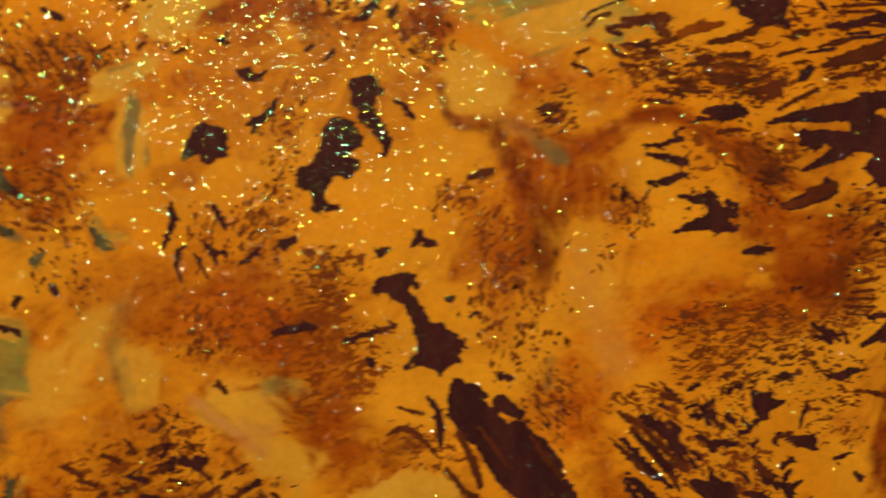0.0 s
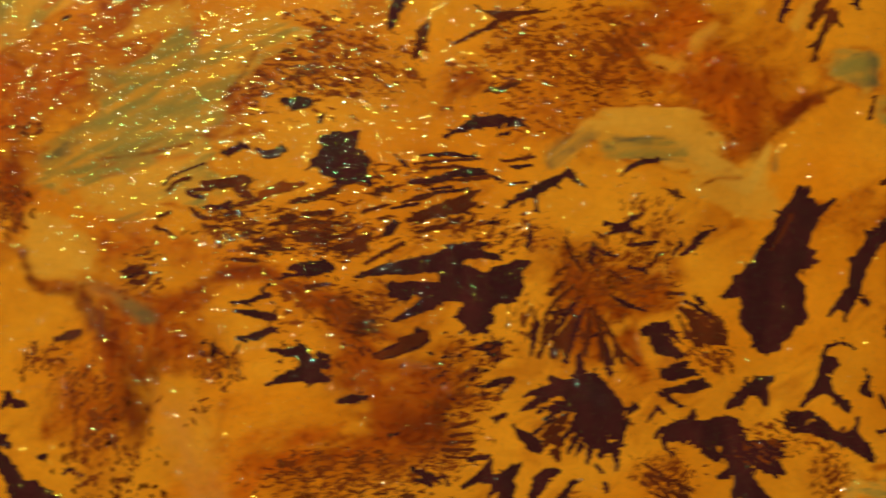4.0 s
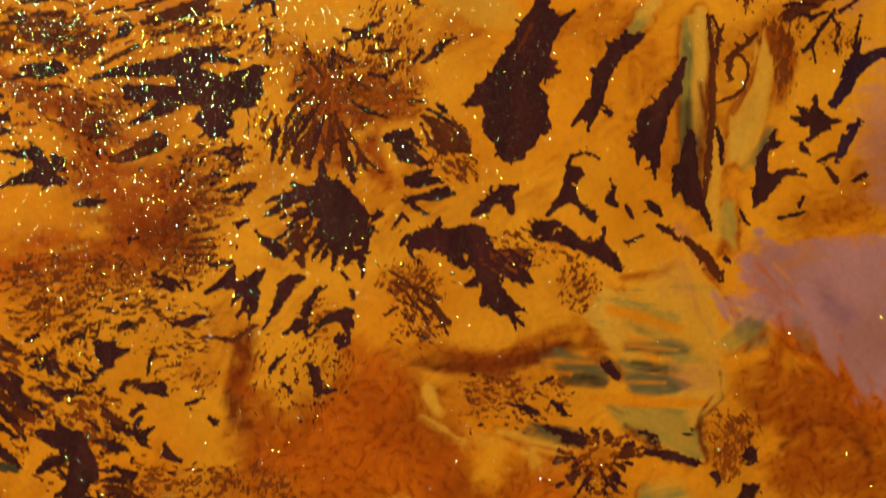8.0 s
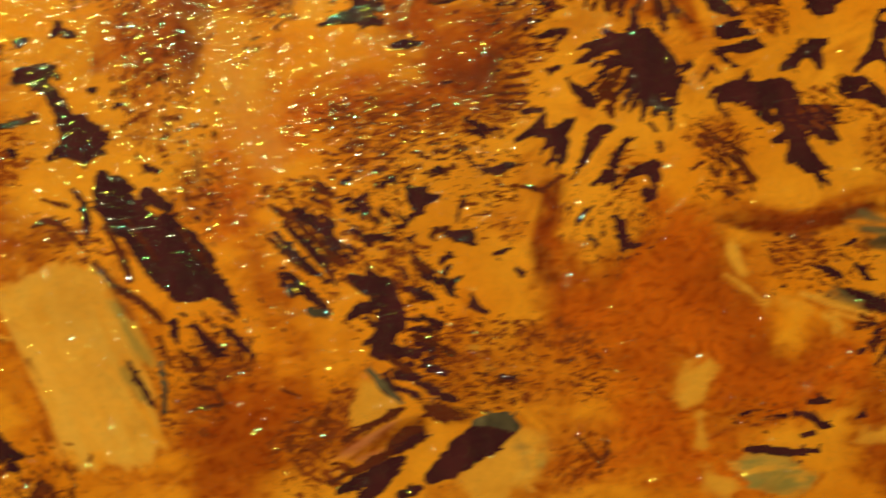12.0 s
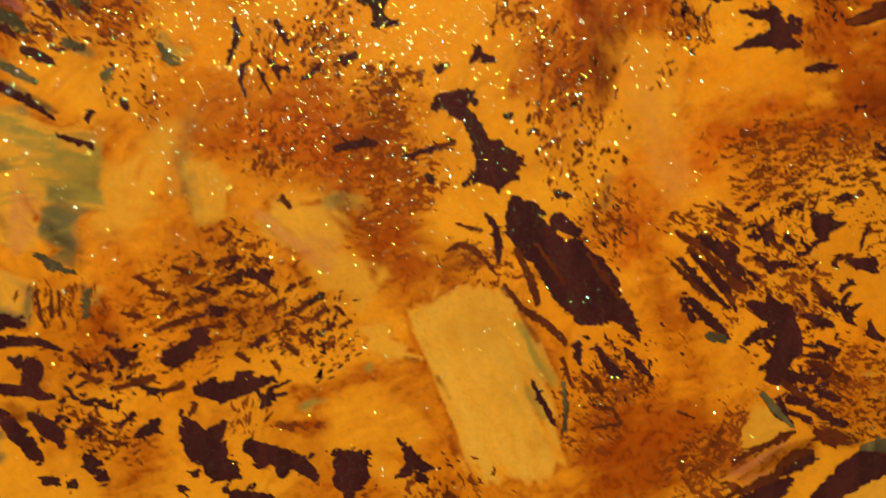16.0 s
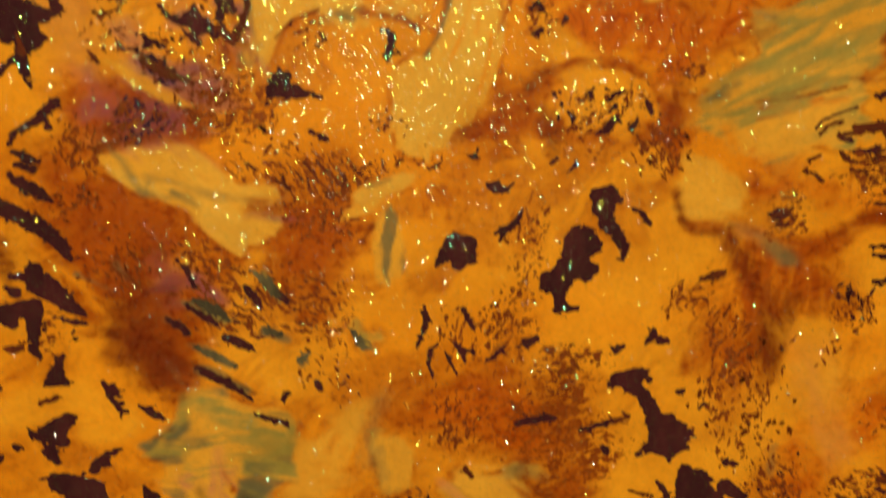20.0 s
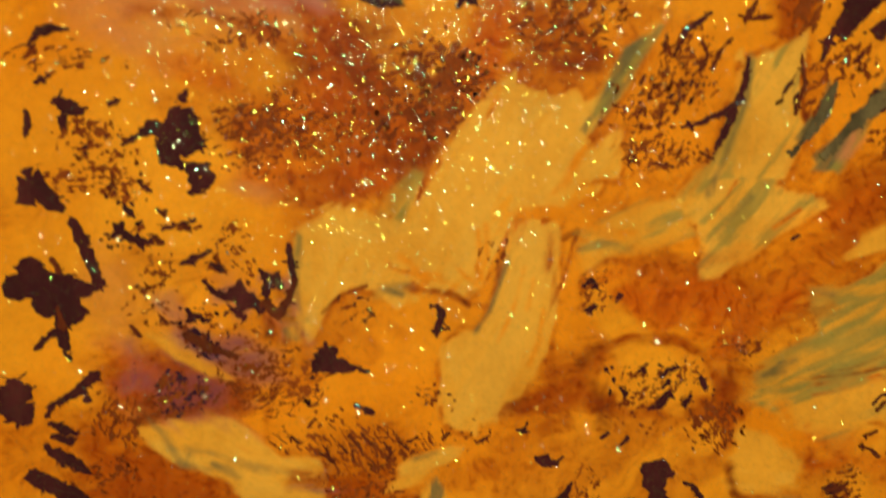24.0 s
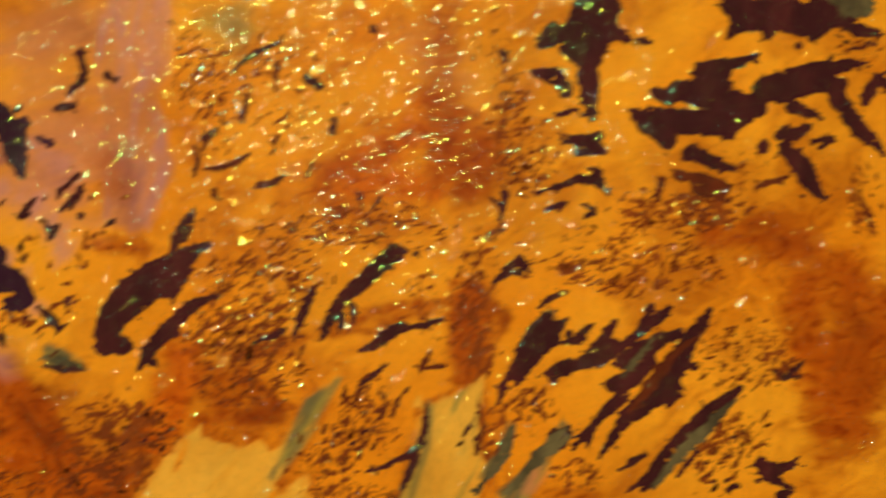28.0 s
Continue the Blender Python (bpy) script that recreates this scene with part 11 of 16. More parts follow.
fleck("dark", (55.5, 6.9, 0.16, 59.6, 7.7, 0.63, 64.3, 8.2, 1.11, 68.3, 9, 1.43, 71.5, 10.5, 0.8, 74.1, 11.3, 0.16), (68.3, 8.2, 1.27, 69.1, 10.1, 0.96, 75.7, 9.3, 0.24), (69.9, 5.7, 2.56, 73.9, 4.5, 2.41, 77.1, 5.2, 1.94), (75.5, 6.8, 1.21, 78.3, 7.6, 0.97, 80.1, 8.5, 0.16), (60.4, 5.5, 0.55, 64.3, 5, 0.95, 68.3, 4.6, 1.28), (60.3, 4.2, 0.32, 62.7, 3.9, 0.63), (66.7, 3.4, 1.11, 63.5, 1.9, 0.63, 60.9, 0.6, 0.16), (72.3, 1.7, 1.93, 72.2, -0.3, 1.29, 74, -1.3, 0.32), (74.3, 0.5, 0.81), (70.6, 0.9, 0.96), (73, -1.7, 0.24), (77.1, 3.2, 0.65, 77.9, 4.8, 0.81), fray=0.14)
fleck("maroon", (64, 14.9, 0.55, 66.8, 15.7, 0.95, 69.9, 16.8, 0.79, 71.9, 18, 0.48, 72.9, 18.6, 0.08), (69.9, 16.1, 0.64, 72.5, 16.7, 0.24), fray=0.2, angle=20, long=4)
fleck("dark", (63.1, 19.8, 0.16, 66, 19.9, 0.39, 69.2, 20.8, 0.48, 71.6, 21.2, 0.4, 74, 20.8, 0.32, 76.5, 20, 0.08), (71.6, 21.2, 0.32, 73.3, 21.5, 0.08), fray=0.14)
fleck("dark", (67.9, 26, 0.08, 70, 26.9, 0.32, 72.4, 28, 0.71, 75.6, 28.4, 0.8, 78.8, 28, 0.48, 79.7, 27.6, 0.08), (71.9, 28.8, 0.16, 73.2, 28.2, 0.48), fray=0.14)
fleck("dark", (76.2, 16.1, 0.08, 78.7, 17.6, 0.48, 81.2, 18.7, 0.73, 84, 20.1, 0.57, 86.2, 21.2, 0.16), (85.6, 21.1, 0.24, 86.8, 19.9, 0.16, 88.2, 19, 0.08), (80.8, 18.3, 0.32, 81.2, 15.8, 0.08), fray=0.14)
fleck("dark", (64.9, 23.5, 0.08, 68.4, 23.8, 0.24, 72.4, 23.3, 0.08), fray=0.12, angle=8, long=3)
fleck("maroon", (63.7, 22.4, 0.08, 67.6, 22.8, 0.16, 73.2, 23, 0.08), fray=0.12, angle=8, long=3)
fleck("dark", (61.2, 23.7, 0.08, 62.5, 22.4, 0.23, 63.3, 21.9, 0.08), fray=0.12, angle=8, long=3)
fleck("maroon", (64.5, 21.6, 0.08, 69.2, 22, 0.16, 71.6, 21.8, 0.08), fray=0.12, angle=8, long=3)
fleck("dark", (63.6, 17.7, 0.08, 67.6, 18.4, 0.24, 71.7, 18.9, 0.08), fray=0.12, angle=8, long=3)
fleck("maroon", (62.1, 17.1, 0.08, 65.2, 17.7, 0.24, 66.8, 18.1, 0.08), fray=0.12, angle=8, long=3)
fleck("dark", (60.5, 16.2, 0.08, 64.4, 16.9, 0.16), fray=0.12, angle=8, long=3)
fleck("maroon", (76.4, 22.7, 0.08, 79.6, 23.1, 0.24, 80.9, 23.3, 0.08), fray=0.12, angle=8, long=3)
fleck("dark", (77.2, 21.9, 0.08, 80.4, 22.1, 0.16), fray=0.12, angle=8, long=3)
fleck("maroon", (69.2, 20, 0.08, 73.2, 20.4, 0.24, 74.8, 20.6, 0.08), fray=0.12, angle=8, long=3)
fleck("dark", (66, 18.8, 0.08, 69.2, 19.2, 0.16), fray=0.12, angle=8, long=3)
fleck("maroon", (77.5, 19.5, 0.08, 79.6, 19.8, 0.16), fray=0.12, angle=8, long=3)
fleck("dark", (75.6, 26.3, 0.08, 77.2, 26.6, 0.16), fray=0.12, angle=8, long=3)
fleck("maroon", (56.6, 15.8, 0.16, 60.5, 16.8, 0.08), fray=0.12, angle=8, long=3)
fleck("dark", (94.7, 10.7, 0.08, 96.7, 10.8, 0.25, 98.6, 11.2, 0.08), fray=0.12, angle=8, long=3)
fleck("maroon", (58.2, 21.6, 0.16, 58.8, 20.9, 0.16), fray=0.12, angle=8, long=3)
fleck("dark", (90.1, 11.8, 0.08, 92.2, 12.6, 0.25, 93.8, 13.4, 0.33, 95.1, 14.6, 0.25, 96.5, 15.2, 0.08), (90.8, 13.9, 0.08, 93.4, 13.4, 0.33, 96.5, 12.3, 0.08), (93.8, 13.2, 0.25, 94.7, 14.4, 0.08), fray=0.12)
fleck("dark", (103, 9.6, 0.25, 104.2, 10.8, 0.42, 105.5, 12.1, 0.34, 107.3, 12.9, 0.08), (105.1, 11.7, 0.25, 104.6, 12.6, 0.08), (103.8, 10, 0.25, 102, 9.2, 0.08), fray=0.14)
fleck("dark", (89.2, 10.6, 0.08, 90.5, 9.8, 0.33, 92.4, 8.9, 0.08), fray=0.14)
fleck("dark", (88.8, 9.2, 0.16, 89.7, 7.8, 0.33, 90.1, 7, 0.08), fray=0.14)
fleck("dark", (80, 14.1, 0.08, 80.2, 12, 0.32, 79.9, 10.2, 0.08), fray=0.14)
fleck("dark", (93.2, 20.5, 0.08, 94.6, 21.8, 0.25, 96.7, 22.6, 0.25, 98.9, 22.7, 0.08), fray=0.12)
fleck("maroon", (99.8, 18.7, 0.08, 101.3, 17.8, 0.25, 102.7, 17.3, 0.08), fray=0.12)
fleck("dark", (53.6, 25.1, 1.93, 55.2, 25.9, 0.93, 56.2, 26.8, 0.15), (52.6, 22.8, 2.16, 55.1, 22.4, 2.32), (51.4, 25.7, 0.62), (53.9, 20.9, 1.32, 56.6, 20.7, 0.78, 57.9, 19.8, 0.23), (50.3, 22.7, 0.46), (57.2, 22.6, 0.54), fray=0.14)
fleck("dark", (51.4, 29.1, 0.23, 51, 28.2, 0.23), fray=0.14)
fleck("maroon", (64.1, 36.9, 0.16, 64.8, 38.6, 0.47, 65.4, 40.6, 0.55, 65.9, 41.5, 0.23), (64.8, 40.2, 0.31), fray=0.18, angle=75, long=3)
fleck("dark", (61.7, 44.4, 0.62, 61.2, 42.4, 0.62, 60.7, 40.9, 0.31), (62.9, 45, 0.31), fray=0.18, angle=70, long=3)
fleck("dark", (47.6, 30.5, 0.69, 49.5, 30.8, 0.61, 45.9, 31, 0.3), fray=0.14)
fleck("maroon", (73, 43.6, 0.08, 74.8, 43, 0.32, 77.2, 42.8, 0.4, 79.6, 43.2, 0.24, 82.2, 43.4, 0.08), (76.4, 42.6, 0.4, 74.1, 41, 0.24, 71.7, 39.9, 0.16, 69.5, 38.8, 0.08), fray=0.12)
fleck("maroon", (74, 32.4, 0.08, 76.4, 32.7, 0.32, 78.5, 33.4, 0.08), fray=0.14)
fleck("dark", (117.8, 45.7, 0.34, 116.8, 43.8, 0.34, 116.3, 42.4, 0.17), fray=0.14)
fleck("maroon", (122.7, 45.5, 0.76, 121.9, 43.1, 0.68, 120.9, 41.6, 0.34), (123.6, 42.3, 0.42, 122.4, 39.9, 0.51, 121.5, 37.2, 0.17), (124, 43.9, 0.42, 125.5, 41.8, 0.09), fray=0.3, angle=70, long=4)
fleck("dark", (127.8, 45.7, 0.43, 128, 44.4, 0.26), fray=0.14)
fleck("dark", (42.3, 24.6, 0.15, 43.6, 23.6, 0.46, 45.1, 24, 0.53, 46.1, 24.5, 0.15), fray=0.15, angle=8, long=2)
fleck("dark", (37.8, 24, 0.08, 39.1, 24.4, 0.45, 40.6, 25, 0.3, 41.5, 24.6, 0.08), fray=0.15, angle=8, long=2)
fleck("dark", (38.1, 20.4, 0.08, 40.1, 20, 0.61, 41.4, 20.3, 0.3), fray=0.15, angle=8, long=2)
fleck("dark", (40.3, 18.2, 0.3, 41.4, 18.3, 0.3), fray=0.15, angle=8, long=2)
fleck("dark", (35.7, 16.3, 0.08, 38.3, 16.8, 0.3), fray=0.15, angle=8, long=2)
fleck("dark", (47.8, 8.1, 0.15, 49.8, 8.1, 0.7, 51.9, 8, 0.31), (49.1, 8.6, 0.31, 51.6, 8.9, 0.23), fray=0.15, angle=8, long=2)
fleck("dark", (23.9, 8, 0.07, 25.2, 8.5, 0.15), fray=0.15, angle=8, long=2)
fleck("dark", (24.6, 7.2, 0.07, 26.4, 7.9, 0.15), fray=0.15, angle=8, long=2)
fleck("dark", (25.3, 6.5, 0.07, 26.8, 6.8, 0.15), fray=0.15, angle=8, long=2)
fleck("maroon", (83.2, -2.6, 0.16, 84, 0.6, 0.25, 84.4, 2.3, 0.08), fray=0.14, angle=75, long=3)
fleck("maroon", (86.1, -2.6, 0.25, 86.7, -0.2, 0.33, 86.2, 1.8, 0.08), fray=0.14, angle=75, long=3)
fleck("maroon", (82, -1.7, 0.08, 82.6, 0.7, 0.16, 82.9, 1.9, 0.08), fray=0.14, angle=75, long=3)
fleck("maroon", (85.2, -5.9, 0.08, 85.6, -3.6, 0.33, 85.9, -1.8, 0.16), fray=0.14, angle=75, long=3)
fleck("maroon", (80.3, -2.5, 0.16, 81, -0.1, 0.24, 80.7, 1.5, 0.08), fray=0.14, angle=75, long=3)
fleck("maroon", (90.4, -6, 0.08, 90.6, -2.8, 0.33, 90, 0.5, 0.08), fray=0.14, angle=75, long=3)
fleck("maroon", (92.3, -6.1, 0.08, 92.8, -3.6, 0.17), fray=0.14, angle=75, long=3)
fleck("maroon", (87.7, -2.7, 0.16, 87.2, -0.2, 0.16), fray=0.14, angle=75, long=3)
fleck("dark", (-21.6, 0.7, 0.15, -20.4, 2.3, 0.96, -18.9, 3.9, 1.62, -17.3, 3.7, 1.4, -18.4, 1.3, 0.96), (-16.6, 1.5, 0.37), fray=0.14)
fleck("dark", (-23.1, -4.8, 0.15, -22.8, -6.5, 0.37, -23.5, -8.7, 0.22, -24.2, -10.7, 0.07), fray=0.14)
fleck("dark", (-17.8, -5.1, 0.22, -17.2, -6.4, 0.37, -16.4, -7.5, 0.3, -16.1, -8.2, 0.07), fray=0.14)
fleck("dark", (-22, -14.8, 0.08, -22.6, -12.8, 0.22, -22.3, -10.9, 0.22, -21.4, -10.2, 0.15), fray=0.14)
fleck("dark", (-20.3, -11.1, 0.07, -19.5, -12.7, 0.15, -18.6, -14.4, 0.08), fray=0.14)
fleck("dark", (-18.8, -10, 0.07, -17.9, -11.2, 0.38, -17.5, -12.5, 0.08), (-17.8, -11.2, 0.3, -16.3, -11, 0.08), fray=0.14)
fleck("dark", (-8.9, -10, 0.68, -7.7, -9.3, 0.38, -10.2, -10.5, 0.15), fray=0.14)
fleck("dark", (-14.7, -12.8, 0.08, -12.7, -11.2, 0.3, -11.8, -10.2, 0.08), fray=0.14)
fleck("dark", (-38.1, -15.5, 0.37, -37.6, -16.4, 0.3), fray=0.14)
fleck("dark", (-42.8, -17.7, 0.3, -42.1, -17, 0.22), fray=0.14)
fleck("dark", (-56.7, 1.9, 0.07, -55.2, 0, 0.36, -54.4, -2.1, 0.15), fray=0.14)
fleck("dark", (-47.7, -1.9, 0.22, -46.6, -3.1, 0.59, -45.5, -4.7, 0.22), fray=0.14)
fleck("dark", (-43.3, -2.7, 0.37, -42.1, -3.9, 0.44), fray=0.14)
fleck("dark", (-55.6, -4.5, 0.15, -52.6, -6.5, 0.44, -51.1, -7.7, 0.15), fray=0.14)
fleck("dark", (-58.3, -6.4, 0.22, -56.7, -7.3, 0.58, -55.5, -8.5, 0.29), fray=0.14)
fleck("dark", (-50.7, -9.1, 0.29, -49.1, -9.4, 0.66, -47.3, -10.3, 0.44, -46.4, -10.9, 0.07), fray=0.14)
fleck("dark", (-54.4, -13.3, 0.29, -53, -14.2, 0.59, -50.1, -15.7, 0.44, -47.1, -18, 0.15), fray=0.14)
fleck("dark", (-46.6, -20.1, 0.22, -42.4, -21.3, 0.37), fray=0.14)
fleck("dark", (-1.7, 4.4, 2.08, -3, 1.1, 1.86, -4.5, -1.4, 1.64, -6.9, -2.3, 0.45), (-1.5, 1.2, 1.27), (-4.8, -2.2, 0.97, -4.3, -4.4, 0.68, -4.9, -5.6, 0.23), (-3.7, -4.9, 0.53, -2, -5.2, 0.23), (0.4, 0.5, 0.6, -0.7, -0.6, 0.75), (-6.5, -0.7, 0.75), (0.1, 3.7, 1.04), fray=0.14)
fleck("dark", (3.5, 4.7, 0.89, 4.3, 3.1, 0.6, 4.2, 1.8, 0.15), fray=0.14)
fleck("dark", (2.7, -16.1, 0.15, 4.8, -15.3, 0.84, 6.7, -14.7, 1.07, 8.1, -14, 0.23), (8.5, -15.4, 0.31), (3.1, -15.2, 0.15, 5.2, -14.7, 0.46), (5.6, -16.2, 0.99, 7.5, -17.4, 0.92, 8.6, -19.3, 1, 9.5, -20.8, 0.92), (9.1, -21.2, 1.08, 10.7, -23.1, 1.93, 13.1, -23.8, 1.24), (11.9, -21.9, 1.08, 14.2, -23.1, 0.46, 15.2, -23.7, 0.08), (10, -24.6, 1.47, 11.6, -25.8, 1.01, 11.7, -27.2, 0.23), (8.3, -26, 0.23, 9.2, -25, 0.62), (12.3, -25, 1.09, 14.5, -25.5, 0.16), (11.5, -20.6, 0.31, 10.7, -21.2, 0.77), fray=0.14)
fleck("dark", (8.9, -8.1, 0.23, 8.3, -9.4, 0.46, 7.7, -10.2, 0.15), (8.8, -9, 0.38, 10.5, -9.4, 0.08), (9.6, -9.8, 0.3, 10.9, -10, 0.08), fray=0.14)
fleck("dark", (3.6, -11, 0.46, 4.7, -10.5, 0.23, 2.6, -10.4, 0.08), fray=0.14)
fleck("dark", (12.7, -17.2, 0.38, 13.4, -17.1, 0.15), fray=0.14)
fleck("dark", (-1.1, -22.6, 0.15, 1.1, -22, 0.38, 3.5, -21.3, 0.15), (0.3, -22.6, 0.15), fray=0.14)
fleck("dark", (15.7, -19.5, 0.31, 16.5, -18.7, 0.08), fray=0.14)
fleck("dark", (19.7, -27.5, 0.39, 21.5, -27.8, 0.16), fray=0.14)
fleck("dark", (39.8, 2.2, 0.08, 42.3, 1.8, 0.53, 44.2, 1.5, 0.46, 44.8, 1, 0.08), (39, 2.4, 0.08, 41.5, 1.9, 0.31), fray=0.14)
fleck("dark", (38.2, 3.6, 0.08, 40.6, 3.6, 0.23, 43.6, 4.6, 0.38), (42.8, 5.2, 0.3), fray=0.14)
fleck("dark", (39.3, -1.3, 0.08, 41.7, -1.2, 0.46, 43.6, -0.5, 0.54, 44.9, -0.1, 0.15), (40.4, -1.8, 0.15), fray=0.14)
fleck("dark", (48, -3.3, 0.62, 48.9, -5.5, 1.08, 51.4, -5.5, 0.54), (47.9, -6.7, 0.93, 45.2, -7.2, 0.54, 42.8, -8.1, 0.08), (43.6, -3.1, 0.08, 46.5, -3.7, 0.62), (49.4, -7, 0.93, 51.6, -7.5, 0.31), (47.5, -2.4, 0.15, 48, -3.1, 0.46), (50.4, -4, 0.46, 51.7, -4.5, 0.15), fray=0.14)
fleck("dark", (-61.8, -39.1, 0.68, -60, -40.3, 0.68, -57.6, -42, 0.23), fray=0.14)
fleck("dark", (-62.5, -45.5, 1.37, -59.1, -45.1, 1.3, -55.2, -45, 0.99, -52.4, -45.5, 0.38), (-59.2, -46.7, 1.3, -55.4, -47.9, 0.77, -50.8, -47.8, 0.54, -47.5, -49.1, 0.15), (-56.2, -48.3, 0.61, -56.7, -49.4, 0.15), fray=0.14)
fleck("dark", (-61.6, -53.4, 0.54, -58, -54.3, 0.85, -53.4, -54.7, 0.77), (-61.8, -52.3, 0.61, -62.7, -51.9, 0.31), (-51.8, -52.7, 1.31, -52.2, -54.7, 1.01, -50, -55.6, 0.47, -48.6, -55.9, 0.08), (-53.2, -50.7, 1, -51.7, -51.5, 1.16, -54.6, -50.2, 0.23), (-50.9, -51.5, 0.62), fray=0.14)
fleck("dark", (-56.3, -58, 0.85, -54.8, -60.1, 1.17, -53, -62.1, 1.17, -51.5, -64.4, 0.86), (-57.2, -57.1, 0.31), fray=0.14)
fleck("dark", (-52.1, -58.3, 0.47, -50.1, -60.1, 1.33, -48.6, -61.3, 1.02, -48.3, -62.7, 0.31), (-47.7, -59.6, 0.23), fray=0.14)
fleck("dark", (-40.6, -49.2, 0.23, -39.3, -50, 0.7, -38, -50.2, 0.31), (-39.3, -51.1, 0.31), fray=0.14)
fleck("dark", (-33.6, -50.7, 0.54, -31.9, -50.2, 0.7, -30.1, -49.9, 0.23), fray=0.14)
fleck("dark", (-29.1, -47, 1.01, -28, -47.8, 0.62, -29.9, -47.8, 0.47), (-28.3, -46.4, 0.47), (-31.6, -48.4, 0.16), fray=0.14)
fleck("dark", (-34.3, -46.3, 0.08, -31.4, -45, 0.31, -28.1, -44.1, 0.16), fray=0.14)
fleck("dark", (-27.3, -44.1, 0.31, -25.4, -43.4, 0.39), fray=0.14)
fleck("dark", (-23.6, -39.2, 0.7, -23.2, -38.1, 0.23, -24.5, -39.9, 0.15), fray=0.14)
fleck("dark", (-20.1, -39, 0.85, -19.1, -38.5, 0.46, -20.6, -38.1, 0.23), fray=0.14)
fleck("dark", (-26, -36.9, 0.08, -23.7, -36.1, 0.23), fray=0.14)
fleck("dark", (-29.3, -54.7, 0.71, -26.1, -55.1, 1.34, -23, -54.3, 1.18, -20.2, -53.5, 0.55, -18.9, -53, 0.16), (-23.7, -52.7, 0.55, -21.6, -52.2, 0.16), (-27.7, -54.3, 1.02), fray=0.14)
fleck("dark", (-19.4, -54.7, 0.47, -19.8, -56, 0.55, -20.7, -57.4, 0.16), (-18.6, -54.3, 0.24, -16.5, -53.4, 0.08), (-19, -55.6, 0.39, -17.3, -55.2, 0.08), fray=0.14)
fleck("dark", (-31.4, -58.7, 0.31, -30.6, -60.5, 1.5, -29.4, -63, 2.06, -27.4, -61.4, 1.34, -26, -59.6, 0.47), (-27.4, -63.5, 1.11, -26.1, -62.5, 0.32), (-31.8, -57.9, 0.24), fray=0.14)
fleck("dark", (-37, -61, 0.39, -35.7, -60.1, 0.71, -34.7, -59.2, 0.31), fray=0.14)
fleck("dark", (-45.1, -56.4, 0.31, -44.1, -56.4, 0.47), fray=0.14)
fleck("dark", (-46, -60.6, 0.31, -44.2, -60, 0.47, -45.5, -61.2, 0.31), fray=0.14)
fleck("dark", (-37.2, -54.2, 0.16, -35.5, -54.9, 0.47, -34.2, -54.7, 0.16), fray=0.14)
fleck("dark", (14, -28.9, 1.01, 15.2, -31.3, 1.8, 18.5, -35.2, 2.6, 21.8, -40, 2.93, 24.3, -42.4, 2.78, 27.5, -42.4, 1.75, 30, -45.2, 1.04, 31.5, -47.5, 0.24), (16, -29.3, 0.78, 17.7, -30.1, 0.31), (19.9, -31.2, 1.02, 22.4, -32.8, 0.71), (24.9, -37.6, 1.74, 27.4, -40, 1.19), (23.6, -44.4, 1.2, 26.2, -44.9, 0.72), (13.3, -30.5, 0.55, 13.3, -32.8, 0.39), (14.1, -32.8, 0.78, 15.8, -36, 0.47), fray=0.14)
fleck("dark", (10, -30.3, 0.16, 11.4, -32.1, 0.47, 11.8, -34.4, 0.63, 11.9, -36.6, 0.24), fray=0.14)
fleck("dark", (23.1, -48, 0.24, 23, -49.8, 0.56, 23.5, -51.2, 0.24), (22.5, -48.5, 0.16), fray=0.14)
fleck("dark", (25.7, -48.8, 0.32, 27.1, -51, 0.72, 28.8, -52.7, 0.65, 29.6, -53.4, 0.08), fray=0.14)
fleck("dark", (29.7, -49.2, 0.32, 31.1, -50.6, 0.56, 32.4, -52.1, 0.4, 33.6, -53.4, 0.08), (30.2, -48, 0.08), fray=0.14)
fleck("dark", (39.8, -34.1, 0.32, 43.1, -35.9, 0.48, 45.8, -38.4, 0.32), fray=0.14)
fleck("dark", (40.6, -37.3, 0.32, 43.4, -40.7, 0.48, 44.9, -43.3, 0.24), fray=0.14)
fleck("dark", (42, -34.1, 0.32, 44, -37.5, 0.56, 45.9, -40.1, 0.32), fray=0.14)
fleck("dark", (37.7, -41.4, 0.32, 40.4, -44, 0.72, 42.1, -45.6, 0.64, 44, -47.4, 0.24), (37.5, -42.4, 0.32, 39, -45, 0.32), fray=0.14)
fleck("dark", (47.2, -42.8, 0.73, 49.3, -44, 1.21, 51.7, -44, 1.37, 52.7, -47.3, 1.71, 51.7, -50.6, 1.55, 50.7, -53.1, 1.06), (47.9, -47.3, 0.73, 50.2, -46.4, 0.81, 46.5, -48.2, 0.32), (51.5, -53.5, 0.74, 54.7, -53.5, 0.41), (53.7, -48.9, 1.06), (49.5, -41.8, 0.4, 50.4, -43.1, 0.81), fray=0.14)
fleck("dark", (55, -30.5, 0.32, 56.4, -31.8, 1.52, 58, -31.8, 0.72, 59.6, -31.4, 0.16), (56.5, -33.4, 0.64, 55.3, -34.3, 0.16), (55.4, -30.1, 0.24), fray=0.14)
fleck("dark", (42.6, -29.4, 0.24, 44, -30.4, 0.32), fray=0.14)
fleck("dark", (47.6, -32.1, 0.32, 48.9, -33, 0.64, 49.9, -34, 0.24), fray=0.14)
fleck("dark", (50.6, -37.1, 0.32, 52.6, -37.3, 0.4), fray=0.14)
fleck("dark", (43.3, -34.1, 0.32, 44.7, -35.2, 0.4), fray=0.14)
fleck("dark", (58, -42.3, 0.65, 57.1, -41.4, 0.4, 59, -43.7, 0.24), fray=0.14)
